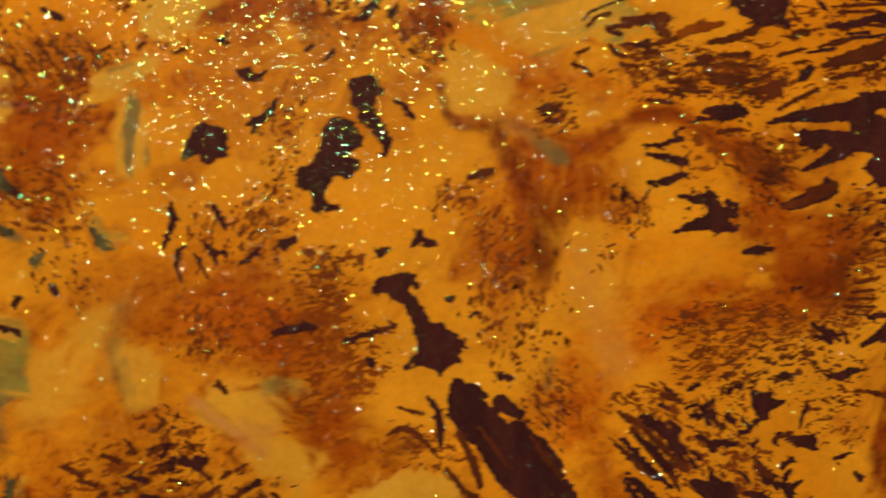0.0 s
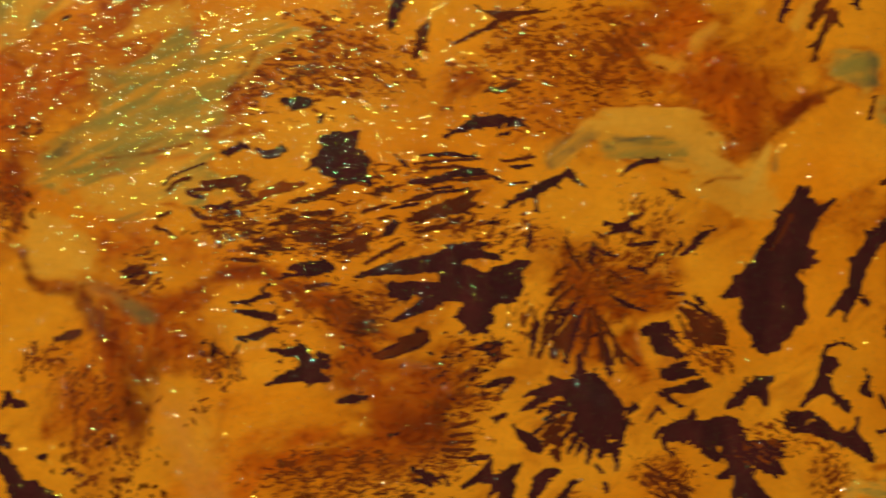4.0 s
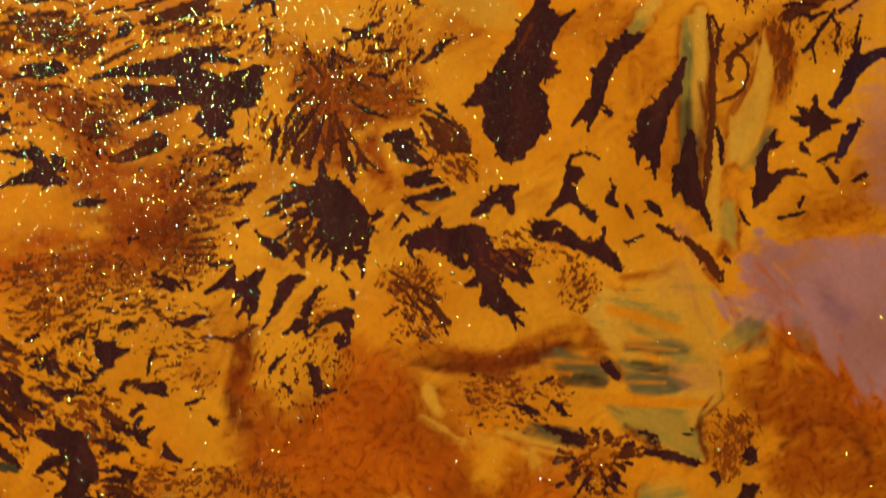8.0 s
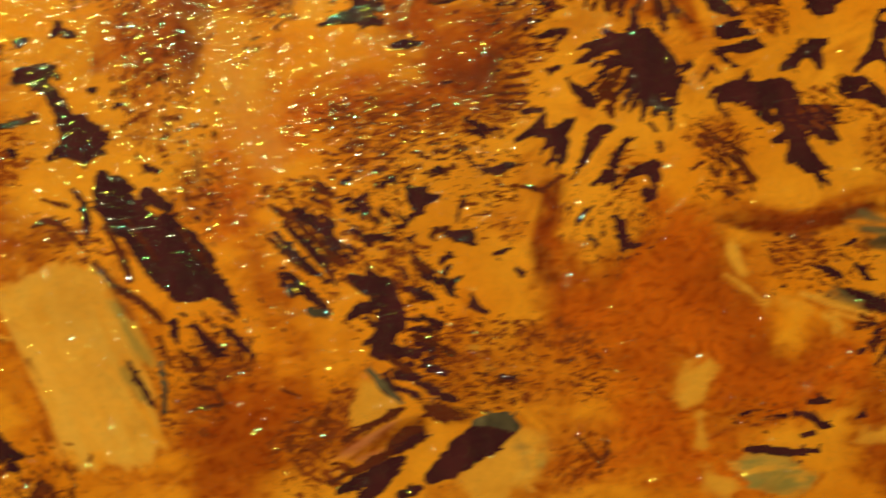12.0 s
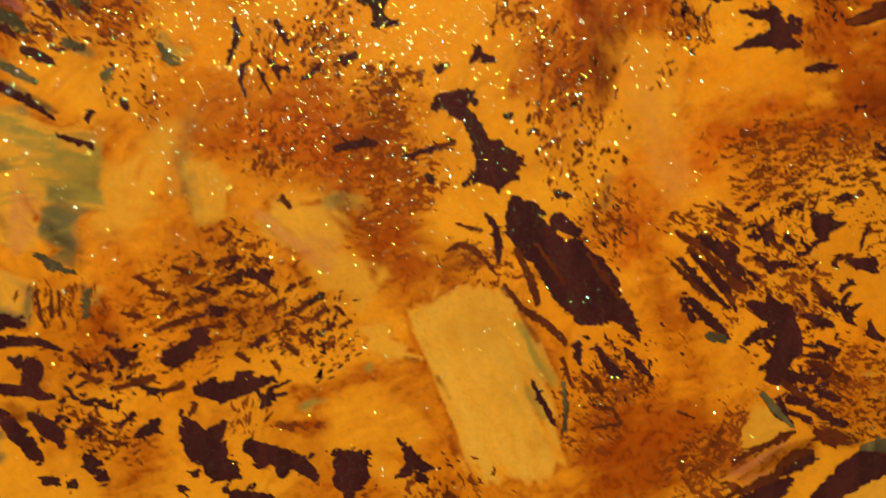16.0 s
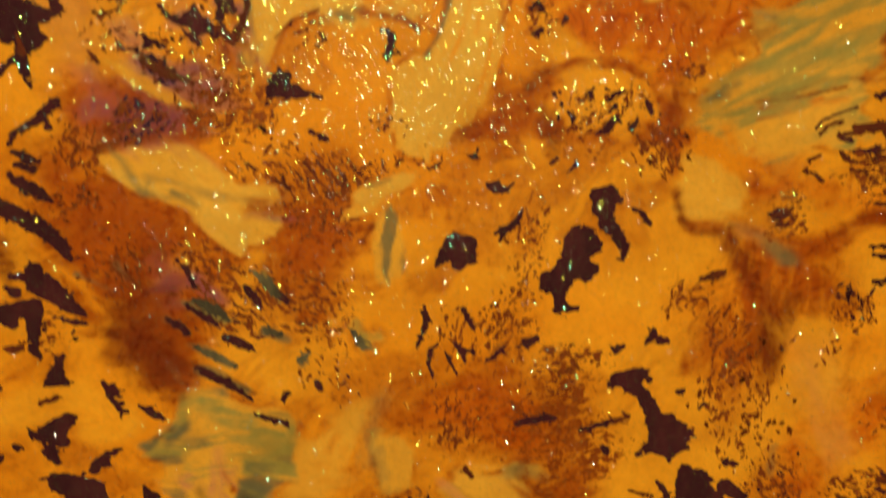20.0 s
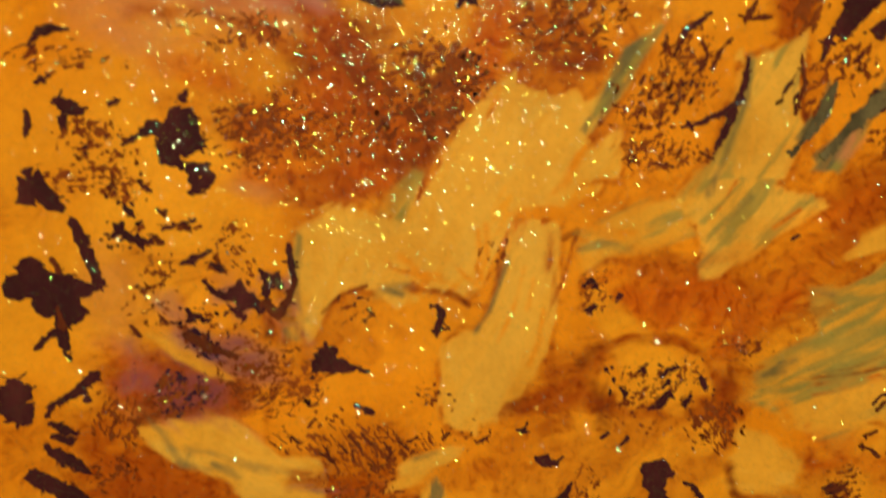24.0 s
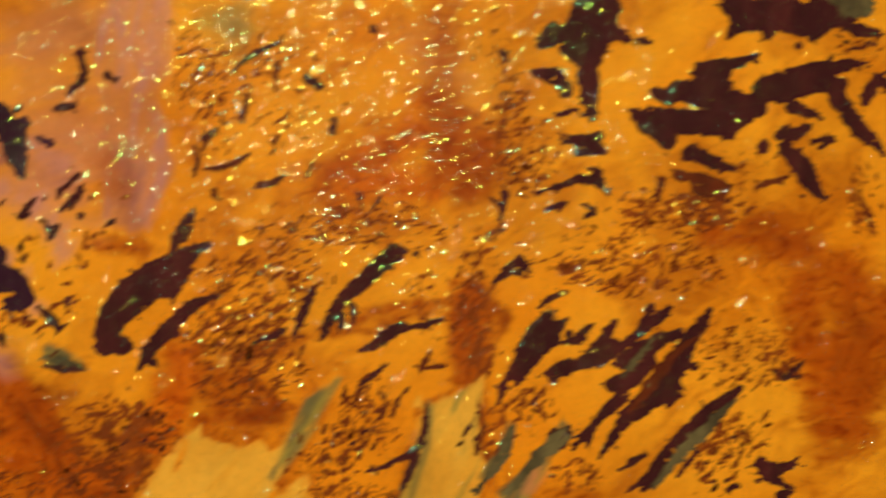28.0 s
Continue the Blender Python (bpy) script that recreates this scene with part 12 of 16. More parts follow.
fleck("dark", (58.4, -37.1, 0.4, 58.8, -36, 0.16), fray=0.14)
fleck("dark", (53.2, -56.4, 0.57, 56.1, -56.9, 0.58, 54.6, -55.9, 0.41), fray=0.14)
fleck("dark", (50.5, -56.7, 0.33, 51.9, -58.5, 0.58, 53.8, -60, 0.25), fray=0.14)
fleck("dark", (46.5, -39.5, 0.24, 47.2, -40.5, 0.24), fray=0.14)
fleck("dark", (48.8, -37.5, 0.24, 49.7, -38.3, 0.32), fray=0.14)
fleck("dark", (55.2, -37.4, 0.32, 56.2, -36.8, 0.24), fray=0.14)
fleck("dark", (53.9, -41.5, 0.24, 54.8, -42.5, 0.32), fray=0.14)
fleck("dark", (55.8, -44.8, 0.32, 56.7, -45.8, 0.24), fray=0.14)
fleck("dark", (16.6, -53.3, 0.16, 18, -56, 0.4, 19.9, -59.5, 0.24), fray=0.14)
fleck("dark", (46.9, -32.7, 0.24, 47.3, -33.6, 0.24), fray=0.14)
fleck("dark", (51.3, -33.4, 0.32, 52.6, -34.2, 0.24), fray=0.14)
fleck("dark", (53.5, -35.8, 0.24, 54.4, -35.5, 0.32), fray=0.14)
fleck("maroon", (14.2, -35.1, 0.39, 16.3, -39.2, 0.55, 17.3, -42.6, 0.4), (12.6, -39.9, 0.16, 15.2, -43.3, 0.4, 18.9, -45.7, 0.48, 20.9, -47.7, 0.4, 21.3, -48.5, 0.08), fray=0.14, angle=60, long=2)
fleck("maroon", (4.6, -35.4, 0.08, 6.3, -34.5, 0.23, 8.3, -34.9, 0.31, 9.9, -36.4, 0.31, 11.2, -38.2, 0.08), fray=0.14, angle=60, long=2)
fleck("maroon", (6.1, -31.6, 0.08, 8.2, -32.3, 0.23, 9.6, -32.5, 0.08), fray=0.14, angle=60, long=2)
fleck("maroon", (36, -32.6, 0.16, 39, -34.3, 0.4, 42.4, -37.5, 0.4, 45.1, -40.1, 0.16), fray=0.14, angle=-50, long=2)
fleck("maroon", (38.1, -34.9, 0.24, 41.7, -39.1, 0.48, 44.5, -42.5, 0.24), fray=0.14, angle=-50, long=2)
fleck("maroon", (35.8, -37, 0.16, 39, -39.9, 0.48, 41.2, -41.7, 0.24), fray=0.14, angle=-50, long=2)
fleck("maroon", (23.7, -52.1, 0.08, 25.3, -53.7, 0.24), fray=0.14, angle=60, long=2)
fleck("maroon", (25.5, -53.3, 0.08, 26.5, -55.3, 0.24), fray=0.14, angle=60, long=2)
fleck("maroon", (21, -50.4, 0.24, 22.1, -54.1, 0.16), fray=0.14, angle=60, long=2)
fleck("maroon", (-50.5, -40.9, 0.08, -50.2, -44.2, 0.23, -49.5, -46, 0.08), fray=0.14, angle=60, long=2)
fleck("maroon", (-48.6, -40.9, 0.08, -48.6, -44.4, 0.23), fray=0.14, angle=60, long=2)
fleck("maroon", (-47.6, -41, 0.08, -47.6, -44.2, 0.15), fray=0.14, angle=60, long=2)
fleck("maroon", (15.1, -1.2, 0.15, 16.6, -0.6, 0.53, 18.2, -0.1, 0.38), fray=0.14, angle=60, long=2)
fleck("maroon", (-25.4, -32.3, 0.15, -24.2, -33.1, 0.15), fray=0.14, angle=60, long=2)
fleck("maroon", (-17.3, -28.3, 0.38, -16.5, -29.3, 0.23), fray=0.14, angle=60, long=2)
fleck("teal", (-46.2, -0.1, 0.29, -44.7, -1.3, 0.58, -43.3, -3.2, 0.37), fray=0.2, angle=-35, long=4, top=0.12)
fleck("teal", (-54.5, -3.8, 0.36, -51.8, -5, 0.66, -49.6, -6.8, 0.22), fray=0.2, angle=-35, long=4, top=0.12)
fleck("teal", (-45.1, -8.1, 0.29, -43, -8.6, 0.44), fray=0.2, angle=-35, long=4, top=0.12)
fleck("teal", (-54.8, -10.4, 0.15, -52.1, -11.6, 0.44, -49.1, -13.1, 0.3), fray=0.2, angle=-35, long=4, top=0.12)
fleck("teal", (-40.3, -12.2, 0.45, -39.1, -11.4, 0.3), fray=0.2, angle=-35, long=4, top=0.12)
fleck("teal", (21.1, -53.7, 0.16, 21.7, -57.3, 0.32, 21.5, -60.8, 0.08), fray=0.2, angle=-35, long=4, top=0.12)
fleck("teal", (-43.6, -40.9, 0.23, -44.1, -44.4, 0.31), fray=0.2, angle=-35, long=4, top=0.12)
fleck("teal", (41.4, -47.3, 0.57, 43.4, -47.7, 0.49), fray=0.2, angle=-35, long=4, top=0.12)
fleck("teal", (51.2, -57.3, 0.25, 52.6, -59.1, 0.25, 53.9, -60.5, 0.08), fray=0.2, angle=-35, long=4, top=0.12)
fleck("teal", (-50.3, -35.8, 0.23, -48, -37.5, 0.46, -45.6, -38.4, 0.23), fray=0.2, angle=-35, long=4, top=0.12)
fleck("teal", (-33.2, -7.9, 0.15, -32.1, -9.5, 0.45, -31.4, -10.6, 0.22), fray=0.2, angle=-35, long=4, top=0.12)
fleck("maroon", (23.9, -35.7, 0.16, 26.6, -39.2, 0.32, 28.4, -41.8, 0.16), fray=0.2, angle=-52, long=5, top=0.3)
fleck("maroon", (16.9, -34.4, 0.08, 19.4, -37.6, 0.24, 20.9, -40, 0.08), fray=0.2, angle=-52, long=5, top=0.3)
fleck("dark", (-77.7, 16.3, 0.22, -75.8, 15.5, 0.52, -74.2, 15, 0.15), (-77.4, 14.7, 0.3, -75.3, 13.9, 0.37), (-78.3, 17.1, 0.22, -77.3, 19, 0.3), fray=0.14)
fleck("dark", (-77.9, 12.6, 0.45, -76, 11.7, 0.82, -74.2, 10.6, 0.67, -72.9, 9.8, 0.15), (-78.3, 13.3, 0.22), fray=0.14)
fleck("dark", (-80.2, 9.2, 0.97, -77, 7.6, 1.12, -74.1, 5.7, 0.98, -72, 3.3, 0.68, -70.8, 1.6, 0.23), (-74.1, 6.4, 0.6, -71.1, 3.3, 0.3), fray=0.14)
fleck("dark", (-75.9, 0.3, 1.13, -75.3, -1.3, 1.74, -73.1, -2.9, 1.44, -70.9, -4.8, 0.84, -69.2, -5.8, 0.23), (-79.1, -0.4, 0.3, -77.5, -0.5, 0.6), (-78.4, -2.8, 0.68, -80, -2, 0.23), fray=0.14)
fleck("dark", (-81.2, -5.6, 1.14, -78.5, -5.2, 1.14, -76.2, -4.8, 1.29, -76.5, -8.3, 0.84, -76.6, -10.7, 0.69, -75.7, -11.7, 0.31), (-79.4, -6.8, 0.84), fray=0.14)
fleck("dark", (-73.4, -6, 0.08, -71, -6.8, 0.38, -69.4, -7, 0.08), fray=0.14)
fleck("dark", (-73.7, -14.3, 1.15, -73.3, -12.7, 0.61, -72.7, -11.3, 0.15), (-74.7, -15.2, 0.62, -72.5, -15.2, 0.46), fray=0.14)
fleck("dark", (-67.4, -15.4, 0.31, -66.2, -16.8, 0.85, -65.1, -18.8, 0.7, -64.2, -19.6, 0.16), fray=0.14)
fleck("dark", (-62.5, -18.8, 0.16, -60.9, -19.7, 0.62, -59.1, -20.6, 0.16), fray=0.14)
fleck("dark", (-75.8, -22.8, 1.16, -74.2, -22, 1.47, -72.6, -20.8, 1.01, -71.6, -20.2, 0.31), (-77.6, -22.6, 0.39), (-75.1, -25.3, 1.01, -74.4, -26.7, 0.47), (-73.5, -23.7, 1.01), fray=0.14)
fleck("dark", (-79.9, -24.3, 0.39, -79.6, -24.9, 0.31), fray=0.14)
fleck("dark", (-69.4, -27.8, 0.63, -68.2, -26.6, 0.86, -65.9, -25.1, 0.23), (-70.8, -28.5, 0.31), fray=0.14)
fleck("dark", (-74.7, -28.9, 0.47, -72.3, -29.4, 0.86, -69.2, -30.7, 1.33), (-68.5, -32.1, 0.79), fray=0.14)
fleck("dark", (-61.9, -32, 0.63, -62.3, -30.4, 0.24), fray=0.14)
fleck("dark", (-82.4, -26.1, 0.62), fray=0.14)
fleck("dark", (-17.4, 15.9, 0.15, -16.4, 15.8, 0.38), fray=0.14)
fleck("dark", (-14.5, 11.9, 0.38, -13.3, 11.6, 0.77, -11.9, 11.2, 0.31), fray=0.14)
fleck("dark", (-9.7, 8.6, 0.08, -10.5, 7.2, 0.39, -11.7, 6, 0.54, -12.8, 5.6, 0.31, -13.7, 5.3, 0.08), (-12.4, 5.6, 0.39, -12.9, 4.3, 0.08), fray=0.14)
fleck("dark", (1.4, 9.1, 1.63, 1.8, 10.6, 1.47, 3.5, 9.9, 0.46), (0.5, 10.6, 0.93), (1.9, 6.8, 1.17, 3.1, 5.2, 0.7, 4.5, 3, 0.31), fray=0.14)
fleck("dark", (5.2, 8.8, 0.08, 6.7, 8.1, 0.31, 7.7, 6.6, 0.16), fray=0.14)
fleck("dark", (-3.3, 14.1, 0.15, -2.7, 14.9, 0.23), fray=0.14)
fleck("dark", (-6, 14.9, 0.15, -5.3, 15.5, 0.23), fray=0.14)
fleck("maroon", (-39.3, 15, 0.08, -38, 13.7, 0.23, -37.4, 12.4, 0.08), fray=0.14)
fleck("maroon", (-37.7, 15.3, 0.08, -36.4, 13.9, 0.23), fray=0.14)
fleck("maroon", (-34.7, 14.2, 0.08, -33.7, 12.5, 0.23, -34.3, 11.6, 0.08), fray=0.14)
fleck("maroon", (-40.7, 14.1, 0.08, -39.5, 12.6, 0.15), fray=0.14)
fleck("maroon", (-43, 12.6, 0.08, -41.3, 11.3, 0.15), fray=0.14)
fleck("maroon", (-32.8, 14.2, 0.08, -31.5, 13.2, 0.15), fray=0.14)
fleck("maroon", (-38.8, 12.9, 0.15, -38.6, 11.5, 0.08), fray=0.14)
fleck("maroon", (-31.6, 14.1, 0.08, -30.4, 14.8, 0.15), fray=0.14)
fleck("maroon", (-27, 14.8, 0.15, -26.1, 15.4, 0.15), fray=0.14)
fleck("maroon", (-22.5, 14.1, 0.15, -21.3, 14.8, 0.15), fray=0.14)
fleck("maroon", (-76, -18.2, 0.31, -73.8, -17.5, 0.31), fray=0.14)
fleck("maroon", (-79.7, -10.7, 0.53, -78.1, -10.1, 0.38), fray=0.14)
fleck("maroon", (-46.7, 14.8, 0.15, -45.8, 13.9, 0.15), fray=0.14)
fleck("maroon", (-44.4, 16.3, 0.15, -43.7, 17.2, 0.15), fray=0.14)
fleck("maroon", (-42.2, 13.3, 0.08, -41.8, 11.8, 0.15), fray=0.14)
fleck("dark", (51.6, -56.3, 0.32, 52.7, -58.3, 0.48), fray=0.14)
fleck("dark", (53, -54.5, 0.16, 54.3, -55.4, 0.71, 55.4, -54.9, 0.48), fray=0.14)
fleck("dark", (57.7, -58.2, 0.56, 59.3, -58.8, 0.32), fray=0.14)
fleck("dark", (57.8, -55.8, 0.4, 58.9, -55.4, 0.24), fray=0.14)
fleck("dark", (55.8, -49.8, 0.08, 57.6, -50.2, 0.32, 58.9, -50.1, 0.08), fray=0.14)
fleck("dark", (56.2, -51.4, 0.08, 58.1, -51.6, 0.32), fray=0.14)
fleck("dark", (56.6, -53, 0.08, 58.5, -52.9, 0.32), fray=0.14)
fleck("dark", (60.4, -44.3, 0.4, 61.2, -43.5, 0.48, 62.6, -42.7, 0.08), (61.2, -44.9, 0.32), fray=0.14)
fleck("dark", (59.9, -42.9, 0.16, 60.4, -41.9, 0.32, 60.9, -41.1, 0.08), fray=0.14)
fleck("dark", (56.7, -41.7, 0.24, 57.4, -42.8, 0.32), fray=0.14)
fleck("dark", (63.9, -45.4, 0.24, 64.4, -46.8, 0.72, 65.2, -47.4, 0.4, 66.2, -47.7, 0.08), fray=0.14)
fleck("dark", (70.4, -41.8, 0.24, 71.1, -42.6, 0.24), fray=0.14)
fleck("dark", (65.1, -27.7, 0.08, 66.9, -27.9, 0.4, 68.5, -27.5, 0.64, 69.9, -27.1, 0.4), (67.7, -28.2, 0.32), fray=0.14)
fleck("dark", (59.1, -27.8, 0.48, 59.8, -27.7, 0.32), fray=0.14)
fleck("dark", (67.1, -39.7, 0.16, 68.4, -39.2, 0.32, 69.4, -38.8, 0.08), fray=0.14)
fleck("dark", (60.3, -36.5, 0.16, 61.6, -37, 0.64, 63.6, -37, 0.88, 64.1, -37.9, 0.4), fray=0.14)
fleck("dark", (84.8, -34.4, 0.25, 85.5, -35.8, 0.75, 86.1, -38.2, 0.67, 85.7, -39, 0.5), (87.3, -38.6, 0.42, 88.7, -38.4, 0.08), (84.2, -34.5, 0.08), (86.7, -40.4, 0.17), fray=0.14)
fleck("dark", (111.6, -63.4, 0.09, 114, -64, 0.53, 116.2, -65.3, 0.53, 117.7, -65.8, 0.18), (114.9, -66.5, 0.35, 113, -67, 0.18), fray=0.14)
fleck("dark", (113.8, -61.9, 0.09, 115.7, -61.9, 0.53, 117.7, -61.8, 0.09), (115.7, -60.8, 0.18), fray=0.14)
fleck("dark", (104.3, -68.7, 0.26, 107.1, -68.8, 0.52, 111.4, -69.4, 0.53, 115.6, -69.3, 0.18), (112.9, -70.8, 0.18), fray=0.14)
fleck("dark", (109, -63.8, 0.09, 110.7, -63.9, 0.17), fray=0.14)
fleck("dark", (103.6, -63.6, 0.17, 104.9, -63.1, 0.17), fray=0.14)
fleck("dark", (121.5, -64.6, 0.18, 122.8, -64.2, 0.27), fray=0.14)
fleck("dark", (61.9, -35.2, 0.16, 62.4, -32.8, 0.24, 63, -32, 0.08), fray=0.14)
fleck("maroon", (45.4, -65.6, 0.16, 49.1, -63.6, 0.47, 53.1, -61.7, 0.48, 54.5, -61, 0.08), fray=0.2, angle=32, long=4)
fleck("teal", (49.4, -55.5, 0.24, 51.2, -57.7, 0.47, 52.5, -59.1, 0.16), fray=0.16, angle=-50, long=3, top=0.14)
fleck("maroon", (37.5, -58.1, 0.15, 39.8, -59, 0.08), fray=0.12)
fleck("maroon", (25.3, -57, 0.15, 28.3, -57.8, 0.23, 29.4, -59.8, 0.23, 25.2, -60.5, 0.08), fray=0.2)
fleck("maroon", (79.1, -65.8, 0.08, 80.7, -67.5, 0.17, 82, -69.6, 0.17), fray=0.12)
fleck("maroon", (83.2, -65.9, 0.17, 83.6, -68.4, 0.25, 82.4, -70.4, 0.17), fray=0.12)
fleck("dark", (22.1, -35.6, 1.89, 24.1, -37.6, 1.9, 25.8, -40, 1.59), fray=0.14)
fleck("dark", (-76.6, 78.7, 2.06, -75.3, 77.7, 1.8, -78, 76.3, 1.06, -72.8, 78.1, 0.47), (-79.6, 78.6, 1.99), fray=0.16)
fleck("dark", (-77.6, 73.1, 0.13, -76, 72.7, 0.27), fray=0.16)
fleck("dark", (-77.3, 71.4, 0.2, -75.5, 71.4, 0.4, -74.7, 71.8, 0.13), fray=0.16)
fleck("dark", (-78.6, 64.1, 0.07, -77.4, 65.6, 0.4, -75.7, 66.3, 0.4, -73.4, 66.2, 0.07), (-76.7, 66, 0.4), fray=0.16)
fleck("dark", (-77, 60.1, 0.41, -77.7, 59.7, 0.07, -76.1, 60.6, 0.2), fray=0.16)
fleck("dark", (-75.4, 57.6, 0.48, -73.9, 56.8, 0.96, -72.6, 56.5, 0.55, -71.7, 56.9, 0.07), (-74.7, 55.4, 0.55, -74.9, 54.1, 0.14), fray=0.16)
fleck("dark", (-79.1, 56.4, 0.2, -78.8, 54.6, 0.48, -79.3, 53, 0.14), fray=0.16)
fleck("dark", (-68.9, 57.2, 0.21, -67.9, 57.7, 0.14), fray=0.16)
fleck("dark", (-60.9, 56.4, 0.76, -60.2, 54.7, 1.73, -61.6, 53.2, 1.73, -59.6, 52.6, 1.46), (-59.8, 58.2, 0.55, -59.4, 59.1, 0.14), (-63.7, 54.6, 0.9, -65.4, 53.5, 0.41, -67.4, 52.3, 0.14), (-58.2, 52.9, 0.69, -56.9, 52.2, 0.07), (-62, 51.1, 1.18, -60.3, 50.1, 0.56), (-59.2, 56.1, 0.9, -58.5, 53.6, 0.69), fray=0.16)
fleck("dark", (-59.1, 49.7, 0.7, -57.5, 49.3, 0.84, -56.7, 48.4, 0.63, -57.9, 47.3, 0.77, -59.1, 46.5, 0.35), (-58.8, 48.3, 0.63), fray=0.16)
fleck("dark", (-79, 47.9, 1.45, -77.7, 46.5, 1.17, -76.4, 45.1, 1.04, -75.2, 44.3, 0.48), (-79.4, 45.8, 1.17), (-78, 48.8, 0.41), fray=0.16)
fleck("dark", (-73.8, 42.5, 0.49, -72.7, 40.2, 0.77, -71.7, 37.3, 0.7, -71.1, 35.1, 0.56, -69.8, 34.4, 0.07), fray=0.16)
fleck("dark", (-79.4, 36.4, 1.6, -78.1, 34.2, 2.03, -75.3, 34.3, 1.75, -72.5, 34, 0.91, -70.9, 34.4, 0.28), (-74.7, 31.4, 1.62, -75.8, 29.1, 0.78, -75.6, 26.9, 0.64, -74.8, 24.8, 0.14), (-77.5, 32.1, 1.75), (-72.4, 31.1, 0.21, -73.7, 30.6, 0.7), (-78, 27.6, 0.42, -79.3, 26, 0.14, -76.9, 28.4, 0.49), (-81.3, 34.2, 1.61), fray=0.16)
fleck("dark", (-60.6, 37.4, 0.14, -59.4, 37.8, 0.56, -58, 38.6, 0.28, -56.7, 39.2, 0.07), (-57.4, 37.6, 0.07), fray=0.16)
fleck("dark", (-68.1, 41.7, 0.56, -67.7, 42.6, 0.21, -69, 40.9, 0.21), fray=0.16)
fleck("dark", (-65.4, 39.9, 0.49, -66.5, 40.7, 0.14, -64.4, 40.2, 0.21), fray=0.16)
fleck("dark", (-65.4, 47.5, 0.07, -64, 46.7, 0.14), fray=0.16)
fleck("dark", (-62.7, 41.9, 0.21, -61.3, 42.2, 0.14), fray=0.16)
fleck("dark", (-60.6, 42.5, 0.21, -58.8, 43, 0.14), fray=0.16)
fleck("dark", (-59.2, 30.5, 0.43, -58.3, 30.9, 0.14, -60, 30, 0.14), fray=0.16)
fleck("dark", (-42.3, 27.2, 0.14, -42.3, 25.8, 0.94, -43.4, 24.3, 0.8, -40.5, 24.4, 0.94, -38.3, 23.9, 0.36, -36.8, 23.6, 0.07), (-43.9, 22.9, 0.22), (-41.6, 26.2, 0.8), fray=0.16)
fleck("dark", (-71.6, 23, 0.43, -73.6, 21.3, 0.64, -74.7, 20.2, 0.5, -76.6, 19.3, 0.28), (-72.9, 19.7, 0.5), fray=0.16)
fleck("dark", (-80.7, 20.8, 0.78, -80.4, 18.4, 0.64), fray=0.16)
fleck("dark", (-38.4, 19.1, 0.22, -36.3, 18.2, 0.37), fray=0.16)
fleck("dark", (-50.6, 37, 0.21, -49.5, 35.4, 0.64, -49.9, 33.8, 0.5), (-48.4, 36.3, 0.14, -48.1, 34.6, 0.36), fray=0.16)
fleck("dark", (-53.1, 35.5, 0.14, -53.8, 33.9, 0.78, -52.7, 32.4, 0.78, -53.1, 31.2, 0.21), (-55.7, 33.9, 0.07, -54.5, 33.2, 0.43), (-51.7, 33.2, 0.5, -50.4, 31.7, 0.57), fray=0.16)
fleck("dark", (-47, 40, 0.21, -46.7, 37.7, 0.36, -46.3, 35.4, 0.29), fray=0.16)
fleck("dark", (-28, 32.2, 0.22, -27.4, 31.3, 0.51, -27.8, 29.4, 0.44, -28.2, 28.1, 0.07), (-28.8, 32.3, 0.15), fray=0.16)
fleck("dark", (-9.2, 35.3, 0.07, -8.2, 35.8, 0.29), fray=0.16)
fleck("dark", (-9, 31.9, 0.07, -7.6, 32.5, 0.29), fray=0.16)
fleck("dark", (2.1, 24.1, 0.37, 3.6, 24.6, 0.15, 1.4, 23.4, 0.15), fray=0.16)
fleck("dark", (2.6, 20.8, 0.53, 1.4, 19.5, 0.53, 0.2, 18.8, 0.15), fray=0.16)
fleck("dark", (6.7, 23.2, 0.3, 7.4, 21.7, 0.23), fray=0.16)
fleck("dark", (-5.8, 24.2, 0.3), fray=0.16)
fleck("dark", (-0.8, 24, 0.22), fray=0.16)
fleck("dark", (2.5, 55.7, 0.07, 4.8, 56.3, 0.29, 7.6, 57.6, 0.36, 9.3, 58.8, 0.43, 10.2, 61.3, 0.36, 10.5, 64.3, 0.14), (9, 57.7, 0.51, 7.8, 54.8, 0.44, 6.7, 52.4, 0.15), fray=0.16)
fleck("dark", (25.8, 75.5, 0.57, 24.8, 73.6, 1.22, 23.1, 71.5, 0.93, 22.2, 69.3, 0.65, 20.9, 67.6, 0.43, 19.6, 64.1, 0.07), (23.9, 70.8, 0.79, 21.9, 67.8, 0.5), (26.5, 74, 0.79, 28.7, 75.2, 0.14), (26, 71.5, 0.65), (28.9, 73.3, 0.5), fray=0.16)
fleck("dark", (27.7, 69.1, 0.51, 26.3, 68.1, 0.58, 29.2, 69.6, 0.51), (25.1, 67.6, 0.14), fray=0.16)
fleck("dark", (27, 60.3, 0.51, 29, 60, 0.37, 27.9, 58.5, 0.51), fray=0.16)
fleck("dark", (28.4, 78.7, 0.29, 26.2, 77.8, 0.29, 25.1, 76.7, 0.07), fray=0.16)
fleck("dark", (19.4, 80.2, 0.28, 20.9, 81.4, 0.57, 21.5, 82.2, 0.5), fray=0.16)
fleck("maroon", (-49.9, 32.5, 0.57, -48.4, 31, 0.65, -47, 33.1, 0.5, -46.2, 35.5, 0.29), fray=0.14, angle=55, long=2)
